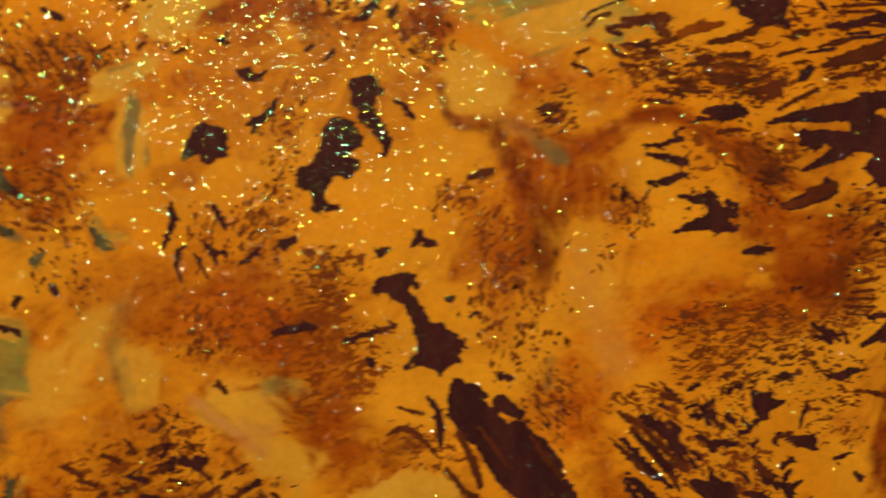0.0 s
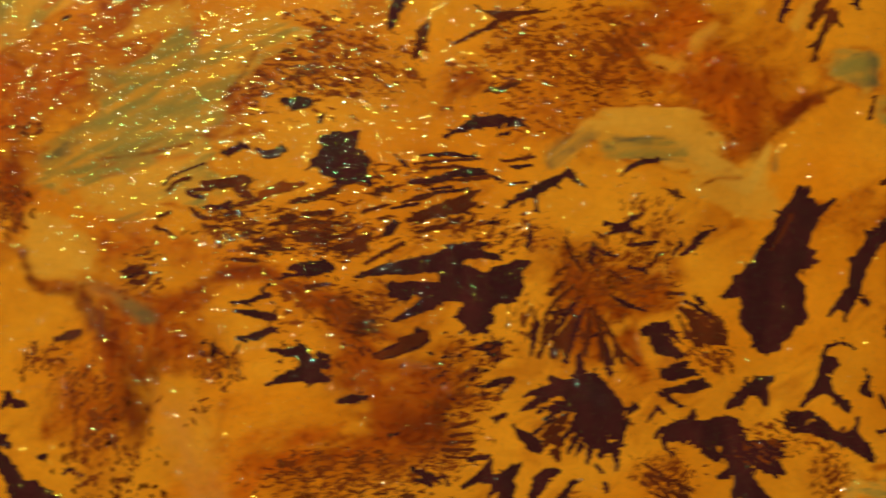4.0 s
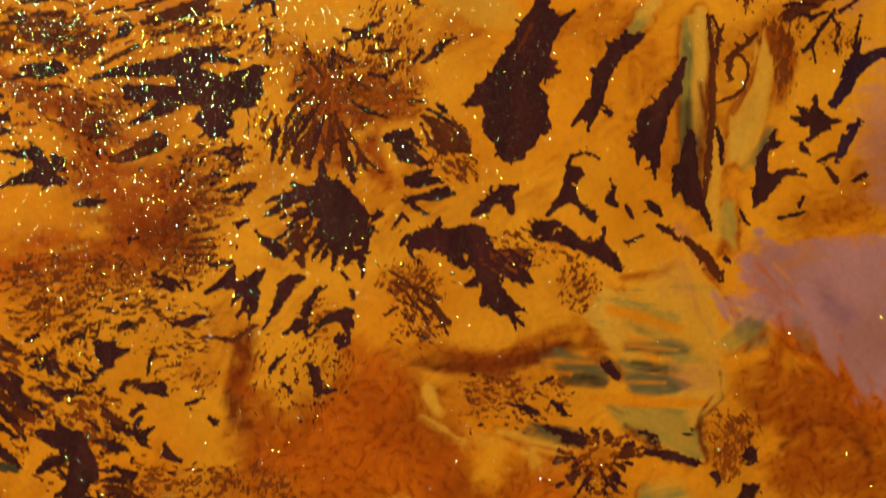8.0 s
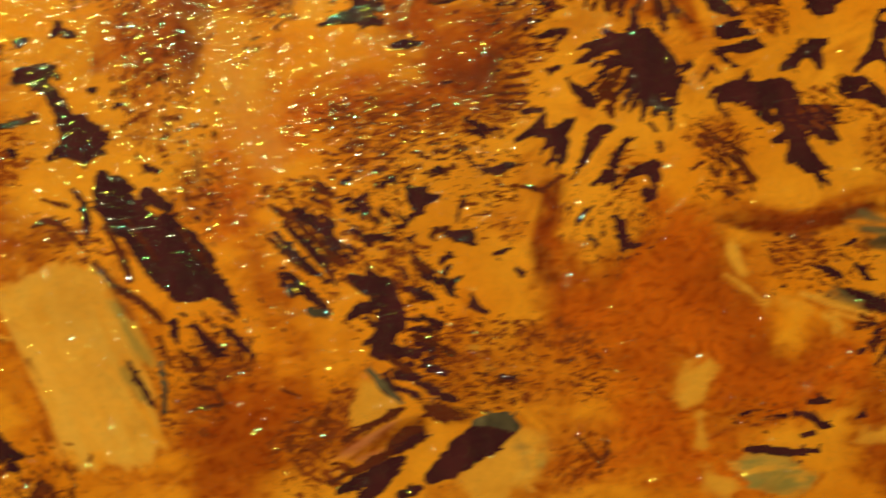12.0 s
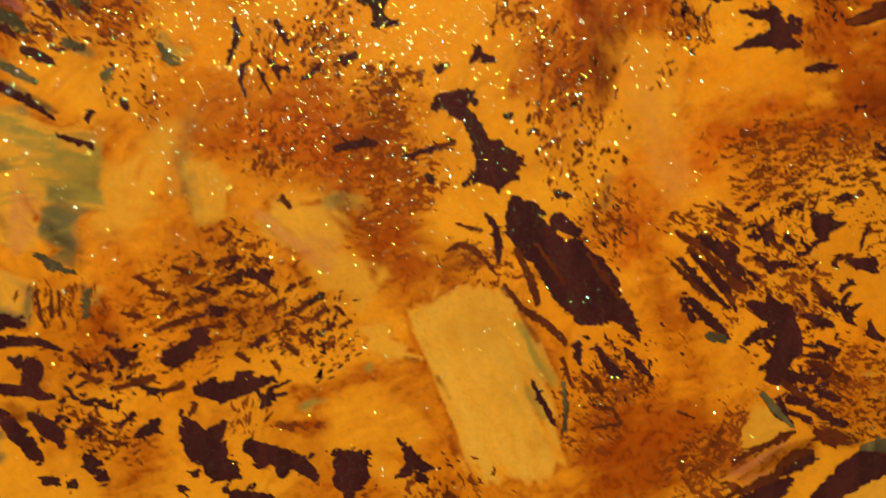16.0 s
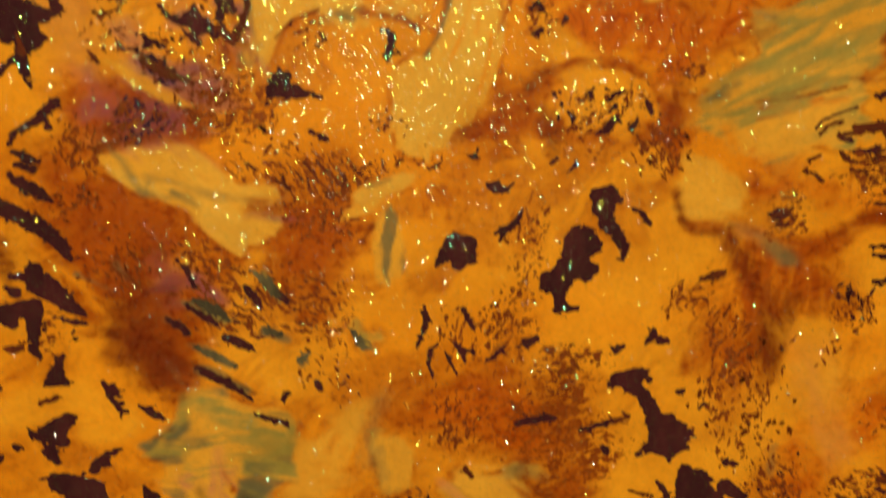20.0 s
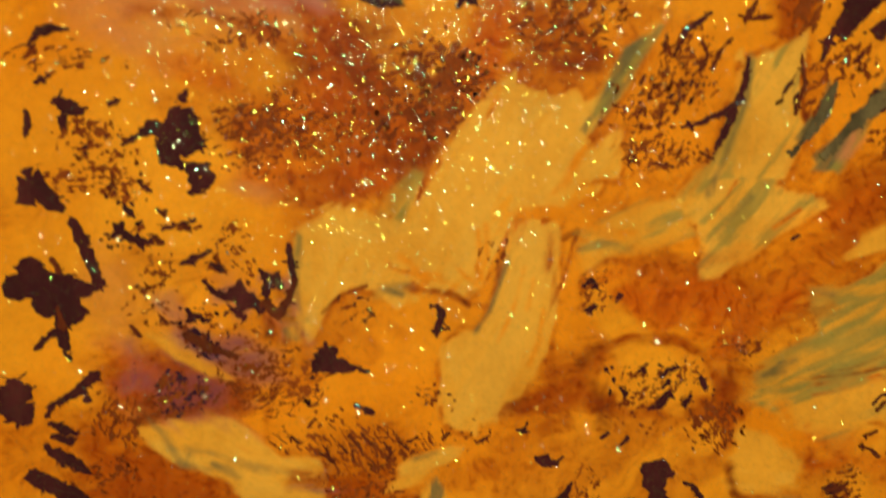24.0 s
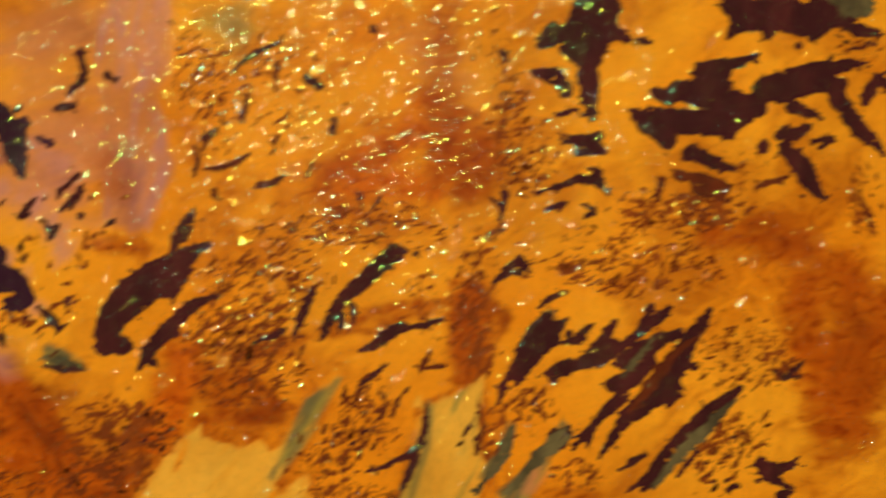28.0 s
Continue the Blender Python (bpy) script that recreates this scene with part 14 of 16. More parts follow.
fleck("dark", (39.3, -33.3, 0.16, 42.5, -35.2, 0.47, 45, -38.5, 0.31), fray=0.15)
fleck("dark", (36.8, -36.3, 0.16, 39.3, -39.1, 0.47, 41.7, -41.5, 0.55, 43.8, -43.2, 0.16), fray=0.15)
fleck("dark", (40.9, -37.6, 0.47, 43.2, -40.6, 0.55), fray=0.15)
fleck("maroon", (1.2, -75.1, 0.63, 3.6, -72.9, 0.47, 5.2, -69.6, 0.23), (5.9, -74.8, 0.55), fray=0.3, angle=65, long=3)
fleck("dark", (151.9, -56.6, 0.46, 152.2, -58.1, 0.74, 151.5, -59.9, 0.28), (150.8, -58.5, 0.28), fray=0.15)
fleck("dark", (152.5, -51.1, 0.46, 152.7, -52.4, 0.37), fray=0.15)
fleck("dark", (156.3, -73.8, 0.75, 159.1, -72.6, 0.94, 161.7, -71.4, 0.94), (158.1, -75.2, 0.75), fray=0.15)
fleck("dark", (158.2, -67.7, 0.28, 161, -66.5, 0.38), fray=0.15)
fleck("maroon", (35.1, 19.9, 0.3, 37.6, 19.8, 0.51, 40.7, 20.1, 0.77), (39.7, 19.1, 0.41, 41.3, 18.2, 0.47), fray=0.14, angle=10, long=2.4)
fleck("maroon", (33.1, 18.7, 0.2, 35.6, 19.2, 0.26, 37.1, 19.6, 0.21), fray=0.14, angle=10, long=2.4)
fleck("maroon", (38.8, 16.7, 0.21, 41.8, 17.4, 0.31, 43.5, 18.2, 0.21), fray=0.14, angle=10, long=2.4)
fleck("rust", (42.8, 18.3, 0.42, 45.9, 19.3, 0.63, 48.5, 19.6, 0.31), fray=0.14, angle=10, long=2.4)
fleck("maroon", (47, 17.4, 0.21, 50.2, 17.9, 0.42, 53.8, 19.3, 0.21), fray=0.14, angle=10, long=2.4)
fleck("maroon", (45.4, 15.2, 0.26, 47.2, 15, 0.47), fray=0.14, angle=10, long=2.4)
fleck("maroon", (43.8, 14.2, 0.15, 47.1, 14.7, 0.21), fray=0.14, angle=10, long=2.4)
fleck("maroon", (46.7, 13.1, 0.16, 49.3, 12.9, 0.26, 51.9, 12.7, 0.16), fray=0.14, angle=10, long=2.4)
fleck("maroon", (42, 11.9, 0.15, 44.7, 12.3, 0.21), fray=0.14, angle=10, long=2.4)
fleck("maroon", (47.5, 12.2, 0.21, 50.4, 11.9, 0.31, 54.1, 12.7, 0.27, 56.2, 13.6, 0.16), fray=0.14, angle=10, long=2.4)
fleck("maroon", (51.9, 10.8, 0.21, 55.2, 11.3, 0.58, 57.4, 12.4, 0.37), (54.6, 9.7, 0.31, 56.9, 11, 0.43), fray=0.14, angle=10, long=2.4)
fleck("maroon", (56.9, 8.7, 0.16, 60, 10.3, 0.27, 62.2, 11.4, 0.16), fray=0.14, angle=10, long=2.4)
fleck("dark", (46.7, 8.2, 0.31, 49.5, 8.4, 0.73, 52.2, 8.2, 0.53), (45.7, 7.2, 0.16, 49, 7.3, 0.27, 51.1, 7.3, 0.16), fray=0.14, angle=10, long=2.4)
fleck("maroon", (49.1, 15.6, 0.26, 52.4, 15.9, 0.31), fray=0.14, angle=10, long=2.4)
fleck("maroon", (48.5, 5.5, 0.16, 51.8, 5.9, 0.21), fray=0.14, angle=10, long=2.4)
fleck("maroon", (58.5, 18.1, 0.21, 58.7, 18.9, 0.31, 59.9, 19.1, 0.32, 60.6, 18.6, 0.21), fray=0.14, angle=10, long=2.4)
fleck("dark", (61, 14.2, 0.48, 60.4, 13.2, 0.59, 59.5, 12.5, 0.21), fray=0.14, angle=10, long=2.4)
fleck("maroon", (63, 14.7, 0.27, 66.2, 15.6, 0.53, 68.3, 16.1, 0.75), fray=0.14, angle=10, long=2.4)
fleck("maroon", (64.1, 12.9, 0.16, 67.4, 13.6, 0.32, 70.5, 14.8, 0.22), fray=0.14, angle=10, long=2.4)
fleck("maroon", (54.5, 0.3, 0.16, 57.2, -0.3, 0.37, 58.5, -1, 0.16), fray=0.14, angle=10, long=2.4)
fleck("maroon", (54.1, -0.7, 0.16, 56.9, -1.2, 0.21), fray=0.14, angle=10, long=2.4)
fleck("maroon", (39.9, 12.7, 0.15, 41.5, 13.2, 0.21), fray=0.14, angle=10, long=2.4)
fleck("maroon", (37.8, 15.6, 0.15, 39.8, 16, 0.21), fray=0.14, angle=10, long=2.4)
fleck("maroon", (35.2, 14.1, 0.15, 37.3, 13.8, 0.15), fray=0.14, angle=10, long=2.4)
fleck("maroon", (33.6, 16.5, 0.21, 34.3, 15.5, 0.21, 35.7, 15.1, 0.15), fray=0.14, angle=10, long=2.4)
fleck("maroon", (30.5, 18.9, 0.15, 31.5, 20.1, 0.2, 33.5, 20.7, 0.15), fray=0.14, angle=10, long=2.4)
fleck("maroon", (24.5, 7.8, 0.2, 25.8, 8.2, 0.3, 27.2, 8.6, 0.15), fray=0.14, angle=10, long=2.4)
fleck("maroon", (25.2, 6.8, 0.15, 26.7, 6.6, 0.2), fray=0.14, angle=10, long=2.4)
fleck("maroon", (28.9, 13.9, 0.15, 30.2, 13.5, 0.2, 31.2, 12.5, 0.15), fray=0.14, angle=10, long=2.4)
fleck("maroon", (29.1, 15.4, 0.15, 30.6, 16, 0.15), fray=0.14, angle=10, long=2.4)
fleck("maroon", (42.6, 11, 0.15, 45.2, 10.8, 0.21, 47.3, 10.9, 0.1), fray=0.14, angle=10, long=2.4)
fleck("maroon", (39, 9.6, 0.15, 42.1, 9.2, 0.21), fray=0.14, angle=10, long=2.4)
fleck("maroon", (58.1, -4.5, 0.27, 61.2, -3.7, 0.49, 63.8, -2.4, 0.71, 65.4, -1.6, 0.43), (61.7, -2.2, 0.32, 63.8, -1.6, 0.32), fray=0.14, angle=10, long=2.4)
fleck("dark", (3.1, -15, 0.32, 4.5, -14.7, 0.56), (6.1, -15.2, 0.48, 7.2, -13.7, 0.24), (9.6, -23, 0.48, 13.3, -23.6, 0.32), (10, -24.1, 0.48, 13.7, -25.1, 0.24), (8.1, -25.1, 0.4, 7.1, -26.3, 0.24), (2, -25, 0.24, 2.6, -25.9, 0.32), (12.8, -22, 0.32, 14.6, -22.8, 0.24), fray=0.2)
fleck("maroon", (3.9, -21.3, 0.24, 5.5, -20.7, 0.32), fray=0.15)
fleck("dark", (-9.8, -21.5, 0.4, -7.3, -21, 0.48, -6.1, -20.7, 0.48, -4.9, -21, 0.32), fray=0.18)
fleck("dark", (135.6, -50.3, 0.27, 140.2, -51, 0.64, 143.8, -52.7, 0.37), fray=0.2, angle=-15, long=3)
fleck("dark", (152.8, -51.6, 0.38, 152.9, -50.8, 0.47), fray=0.12)
fleck("dark", (152.2, -57.5, 0.56, 153.3, -56.8, 0.56), fray=0.2)
fleck("dark", (45.1, -72.5, 0.39, 49.1, -70.9, 1.11, 52.2, -69.2, 1.03, 54.2, -68.3, 0.4), (48.2, -74.1, 0.79, 50.8, -71.9, 0.95, 53.3, -69.9, 0.24), fray=0.2, angle=32, long=4)
fleck("maroon", (43.5, -71.3, 0.24, 48.3, -69.3, 0.55, 52.3, -67.3, 0.56, 56.7, -65.2, 0.64), (52.3, -66.5, 0.56, 54.7, -64.7, 0.96, 56.4, -64.1, 0.64), fray=0.2, angle=32, long=5)
fleck("dark", (53, -67.3, 0.32, 55.1, -66, 0.64, 56.9, -64.9, 0.32), fray=0.2, angle=32, long=5)
fleck("dark", (57.8, -71.2, 0.88, 60.2, -69.7, 1.69, 63.5, -67.5, 1.94, 66.7, -65.8, 1.95, 69.2, -64.5, 1.14), (61.1, -66.8, 0.64, 65.1, -64.5, 1.14), fray=0.16, angle=32, long=5)
fleck("teal", (64.3, -63.5, 0.4, 66.6, -63.1, 0.89, 68.7, -63.3, 1.14, 70.2, -64.3, 0.65), fray=0.2, angle=32, long=4, top=0.12)
fleck("maroon", (57.2, -61.2, 0.32, 59.9, -61.8, 0.96, 62.9, -62.7, 0.4), fray=0.2, angle=-10, long=3)
fleck("dark", (53.4, -73.6, 0.4, 55.4, -72.9, 0.8, 56.4, -72.5, 0.32), fray=0.2, angle=30, long=3)
fleck("maroon", (-16.8, 97.5, 0.14, -16.2, 98.9, 0.28, -15.1, 100.1, 0.14), fray=0.13)
fleck("maroon", (-16.7, 95.1, 0.14, -14.1, 95.4, 0.21, -11.9, 96.4, 0.14), fray=0.13)
fleck("maroon", (-10.3, 93.2, 0.21, -8.5, 93.2, 0.28, -7.6, 94.1, 0.14), fray=0.13)
fleck("maroon", (-11.9, 100.9, 0.21, -11.2, 103.4, 0.28, -10.9, 104.4, 0.14), fray=0.13)
fleck("maroon", (-7.5, 106.1, 0.21, -7.2, 108.1, 0.28), fray=0.13)
fleck("dark", (-0.6, 99.7, 0.21, -0.4, 101.3, 0.28), fray=0.13)
fleck("maroon", (-8, 98.1, 0.14, -7.5, 99.1, 0.21), fray=0.13)
fleck("maroon", (-15.6, 92.4, 0.28, -15.3, 91.7, 0.21), fray=0.13)
fleck("dark", (-3.6, 106.4, 0.21, -2.5, 105.3, 0.42), fray=0.13)
fleck("dark", (-34.5, 102.8, 0.27, -33, 103.1, 0.34), fray=0.13)
fleck("dark", (-31.4, 109.4, 0.27, -30.8, 107.7, 0.27), fray=0.13)
fleck("dark", (-32.9, 104.6, 0.21, -30.9, 106.3, 0.27), fray=0.13)
fleck("dark", (-28, 106.7, 0.48), fray=0.13)
fleck("dark", (-34.8, 92.5, 0.21, -32.2, 94.7, 0.21), fray=0.13)
fleck("dark", (-34.5, 90.3, 0.21, -33.1, 91.8, 0.21), fray=0.13)
fleck("maroon", (-35, -46.2, 0.19, -31.8, -45.2, 0.39, -29.2, -44.4, 0.19), fray=0.12, angle=20, long=2)
fleck("dark", (-33.7, -49.7, 0.3, -30.9, -48.5, 0.68, -28.3, -47.4, 0.49), (-32.4, -51.2, 0.39, -29.5, -48.7, 0.39), fray=0.12, angle=20, long=2)
fleck("dark", (-40.9, -49, 0.29, -39.2, -50, 0.78, -37.7, -49.5, 0.39), fray=0.12, angle=20, long=2)
fleck("maroon", (-40.3, -54.3, 0.19, -37.4, -53.5, 0.49, -35.2, -52.9, 0.3), fray=0.12, angle=20, long=2)
fleck("maroon", (-45.1, -52.5, 0.19, -43, -53.3, 0.39), fray=0.12, angle=20, long=2)
fleck("dark", (-23.9, -36.4, 0.39, -24.6, -37.8, 0.19), fray=0.12, angle=20, long=2)
fleck("dark", (-22.3, -38.4, 0.39, -20, -39, 0.58), fray=0.12, angle=20, long=2)
fleck("maroon", (-26.4, -37.6, 0.19, -24.8, -36.6, 0.29), fray=0.12, angle=20, long=2)
fleck("dark", (-29, -40.4, 0.19, -26.8, -41, 0.39), fray=0.12, angle=20, long=2)
fleck("dark", (-27.2, -43.2, 0.39, -25.9, -44, 0.39), fray=0.12, angle=20, long=2)
fleck("maroon", (-30.5, -42.6, 0.19, -28.2, -41.8, 0.39), fray=0.12, angle=20, long=2)
fleck("maroon", (-23.5, -40.9, 0.19, -21.4, -41.6, 0.29), fray=0.12, angle=20, long=2)
fleck("maroon", (-19.9, -43.6, 0.19, -18.1, -42.6, 0.39), fray=0.12, angle=20, long=2)
fleck("maroon", (-25.6, -40, 0.19, -24.1, -39.2, 0.29), fray=0.12, angle=20, long=2)
fleck("maroon", (-16.4, -44, 0.19, -14.6, -42.9, 0.39), fray=0.12, angle=20, long=2)
fleck("dark", (-14, -42.6, 0.19, -12.4, -41.5, 0.39), fray=0.12, angle=20, long=2)
fleck("maroon", (-13.5, -44.6, 0.2, -11.7, -43.4, 0.3), fray=0.12, angle=20, long=2)
fleck("maroon", (-12.5, -46.6, 0.2, -10.7, -45.6, 0.3), fray=0.12, angle=20, long=2)
fleck("maroon", (-15, -46.8, 0.2, -13.6, -48, 0.3), fray=0.12, angle=20, long=2)
fleck("maroon", (-17, -48.4, 0.2, -15.6, -49.7, 0.3), fray=0.12, angle=20, long=2)
fleck("dark", (-21.9, -48.7, 0.2, -20.3, -47.4, 0.39), fray=0.12, angle=20, long=2)
fleck("maroon", (-18.4, -46.6, 0.2, -16.8, -45.6, 0.3), fray=0.12, angle=20, long=2)
fleck("maroon", (-37.2, -38.9, 0.19, -34.9, -40.1, 0.29), fray=0.12, angle=20, long=2)
fleck("maroon", (-34.8, -40.9, 0.19, -33, -41.5, 0.19), fray=0.12, angle=20, long=2)
fleck("maroon", (-39.2, -43.9, 0.19, -36.9, -44.3, 0.29), fray=0.12, angle=20, long=2)
fleck("maroon", (-42.2, -46.5, 0.19, -40.1, -47.1, 0.29), fray=0.12, angle=20, long=2)
fleck("maroon", (-46.2, -49.5, 0.19, -44.9, -50.7, 0.29), fray=0.12, angle=20, long=2)
fleck("dark", (-47.3, -54.1, 0.19, -46, -55.8, 0.3), fray=0.12, angle=20, long=2)
fleck("dark", (-43.5, -56, 0.19, -41.6, -56.9, 0.39), fray=0.12, angle=20, long=2)
fleck("maroon", (-33.7, -54.8, 0.2, -31.3, -54, 0.39), fray=0.12, angle=20, long=2)
fleck("dark", (-37.6, -61, 0.49, -35.6, -59.7, 0.69, -35, -59, 0.3), fray=0.12, angle=20, long=2)
fleck("maroon", (-45.1, -59.9, 0.2, -43.2, -59.1, 0.3), fray=0.12, angle=20, long=2)
fleck("maroon", (-42.2, -61.8, 0.2, -39.4, -62.4, 0.3), fray=0.12, angle=20, long=2)
fleck("maroon", (-32.1, -37.5, 0.19, -30.2, -38.4, 0.29), fray=0.12, angle=20, long=2)
fleck("maroon", (-28.8, -36, 0.19, -28.1, -37.3, 0.29), fray=0.12, angle=20, long=2)
fleck("maroon", (-21.5, -35.9, 0.19, -20.6, -36.9, 0.29), fray=0.12, angle=20, long=2)
fleck("maroon", (-23.8, -44.4, 0.19, -22.6, -45.6, 0.3), fray=0.12, angle=20, long=2)
fleck("maroon", (-28, -45.9, 0.19, -25.7, -45.6, 0.3), fray=0.12, angle=20, long=2)
fleck("maroon", (-19.6, -39.9, 0.19, -18.5, -40.9, 0.29), fray=0.12, angle=20, long=2)
fleck("maroon", (-10.3, -43, 0.2, -9.3, -44, 0.2), fray=0.12, angle=20, long=2)
fleck("maroon", (-9.4, -45.6, 0.2, -8.3, -45, 0.2), fray=0.12, angle=20, long=2)
fleck("maroon", (-33.2, -43.4, 0.19, -32.1, -42.6, 0.19), fray=0.12, angle=20, long=2)
fleck("maroon", (-23.8, -49.5, 0.2, -22.5, -50.5, 0.3), fray=0.12, angle=20, long=2)
fleck("maroon", (-19.1, -50.7, 0.2, -18.2, -51.7, 0.3), fray=0.12, angle=20, long=2)
fleck("dark", (-21.2, -54.8, 0.2, -19.8, -56.8, 0.39), fray=0.12, angle=20, long=2)
fleck("maroon", (-30.6, -58.2, 0.2, -29.8, -56.8, 0.3), fray=0.12, angle=20, long=2)
fleck("maroon", (-38.3, -51.5, 0.19, -37.1, -50.9, 0.19), fray=0.12, angle=20, long=2)
fleck("maroon", (-43.5, -51.3, 0.19, -42.2, -51.7, 0.29), fray=0.12, angle=20, long=2)
fleck("maroon", (-25.7, -34.5, 0.19, -24.6, -33.7, 0.19), fray=0.12, angle=20, long=2)
fleck("maroon", (-17.2, -40.9, 0.19, -16, -40.2, 0.3), fray=0.12, angle=20, long=2)
fleck("maroon", (-15.1, -39.9, 0.19, -14.2, -39.1, 0.19), fray=0.12, angle=20, long=2)
fleck("dark", (-49.3, -59.5, 0.19, -48.1, -58.5, 0.3), fray=0.12, angle=20, long=2)
fleck("dark", (-39.9, -59.5, 0.2, -38.3, -58.1, 0.3), fray=0.12, angle=20, long=2)
fleck("maroon", (41.6, -30.1, 0.2, 44.5, -31.1, 0.4), fray=0.12, angle=-25, long=2)
fleck("dark", (48.4, -31.9, 0.3, 49.4, -31.1, 0.3), fray=0.12, angle=-25, long=2)
fleck("dark", (51.5, -29.7, 0.2, 53.3, -29, 0.3), fray=0.12, angle=-25, long=2)
fleck("maroon", (55.8, -40.5, 0.31, 57.8, -41.7, 0.51), fray=0.12, angle=-25, long=2)
fleck("dark", (54.6, -44.2, 0.2, 56.3, -44.7, 0.51, 58.7, -45.8, 0.31), fray=0.12, angle=-25, long=2)
fleck("dark", (56.9, -48.3, 0.31, 59.5, -49.4, 0.51), fray=0.12, angle=-25, long=2)
fleck("maroon", (55.5, -50.8, 0.2, 58.6, -52.1, 0.41), fray=0.12, angle=-25, long=2)
fleck("dark", (53.1, -52.5, 0.31, 56.2, -53.6, 0.61), fray=0.12, angle=-25, long=2)
fleck("dark", (56.9, -55.1, 0.31, 60, -56.3, 0.52), fray=0.12, angle=-25, long=2)
fleck("maroon", (52.2, -54, 0.31, 54.8, -55.7, 0.62), fray=0.12, angle=-25, long=2)
fleck("dark", (58.2, -58.8, 0.31, 61.3, -60, 0.52), fray=0.12, angle=-25, long=2)
fleck("dark", (53.6, -58.3, 0.21, 56.1, -59.4, 0.41), fray=0.12, angle=-25, long=2)
fleck("maroon", (58.6, -36.6, 0.2, 60.4, -35.9, 0.31), fray=0.12, angle=-25, long=2)
fleck("dark", (47.5, -36.1, 0.3, 49.4, -37.2, 0.4), fray=0.12, angle=-25, long=2)
fleck("dark", (41.9, -35.1, 0.2, 44.4, -36.2, 0.3), fray=0.12, angle=-25, long=2)
fleck("maroon", (43.7, -39.1, 0.3, 45.7, -40.7, 0.6), fray=0.12, angle=-25, long=2)
fleck("dark", (59.1, -43.1, 0.31, 61.1, -44.3, 0.41), fray=0.12, angle=-25, long=2)
fleck("dark", (59.6, -40.6, 0.31, 60.9, -39.6, 0.31), fray=0.12, angle=-25, long=2)
fleck("maroon", (49.6, -34.1, 0.2, 51.1, -34.9, 0.3), fray=0.12, angle=-25, long=2)
fleck("dark", (45.7, -29.6, 0.2, 47.2, -28.9, 0.2), fray=0.12, angle=-25, long=2)
fleck("dark", (53.6, -34, 0.2, 54.9, -35, 0.3), fray=0.12, angle=-25, long=2)
fleck("maroon", (59.5, -52.5, 0.2, 61.2, -53.3, 0.31), fray=0.12, angle=-25, long=2)
fleck("dark", (49.4, -48.3, 0.2, 50.7, -49.4, 0.31), fray=0.12, angle=-25, long=2)
fleck("dark", (48.7, -52, 0.2, 50, -51.2, 0.31), fray=0.12, angle=-25, long=2)
fleck("maroon", (57.7, -62, 0.31, 60.3, -62.8, 0.41), fray=0.12, angle=-25, long=2)
fleck("dark", (40, -33.1, 0.2, 41.2, -34.1, 0.3), fray=0.12, angle=-25, long=2)
fleck("dark", (38.8, -36.1, 0.2, 40.3, -37.5, 0.3), fray=0.12, angle=-25, long=2)
fleck("maroon", (-67, 29.3, 0.14, -66, 28.2, 0.21), fray=0.13)
fleck("maroon", (-63.4, 30.8, 0.14, -62.6, 29.9, 0.21), fray=0.13)
fleck("dark", (-59.9, 31.6, 0.21, -59, 30.5, 0.21), fray=0.13)
fleck("dark", (-57.7, 35.3, 0.21, -56.3, 33.9, 0.36, -54.7, 33, 0.28), fray=0.13)
fleck("dark", (-56.6, 37.5, 0.21, -55.4, 36.7, 0.28), fray=0.13)
fleck("dark", (-53.1, 34.7, 0.21, -52, 33.3, 0.36), fray=0.13)
fleck("dark", (-54.2, 31.7, 0.21, -52.7, 30.6, 0.29), fray=0.13)
fleck("maroon", (-60.4, 42.5, 0.21, -59.4, 42, 0.28), fray=0.13)
fleck("maroon", (-63.2, 44.3, 0.21, -62.4, 43.6, 0.21), fray=0.13)
fleck("dark", (-68.5, 42, 0.21, -67.4, 41.1, 0.35, -66.1, 40.6, 0.28), fray=0.13)
fleck("dark", (-67.4, 44.6, 0.21, -66.5, 43.9, 0.28), fray=0.13)
fleck("maroon", (-63.9, 41, 0.21, -62.8, 40.2, 0.28), fray=0.13)
fleck("dark", (-73.7, 40.9, 0.21, -72.9, 40, 0.28), fray=0.13)
fleck("maroon", (-76.1, 31.3, 0.21, -75.5, 29.1, 0.35), fray=0.13)
fleck("maroon", (-76.6, 37.9, 0.21, -75.8, 36.3, 0.28), fray=0.13)
fleck("maroon", (-36.9, 31.9, 0.14, -36.1, 31.1, 0.14), fray=0.13)
fleck("dark", (-4.9, 33.2, 0.15, -4.3, 34.1, 0.22), fray=0.13)
fleck("dark", (-8, 36.1, 0.15, -7.5, 35, 0.22), fray=0.13)
fleck("dark", (-1.4, 24.1, 0.15, -0.6, 24.9, 0.22), fray=0.13)
fleck("dark", (1.7, 21.8, 0.22, 2.5, 22.7, 0.22), fray=0.13)
fleck("dark", (4.8, 19.5, 0.23, 5.5, 20.7, 0.23), fray=0.13)
fleck("dark", (-3.9, 21.7, 0.15, -3.1, 20.8, 0.22), fray=0.13)

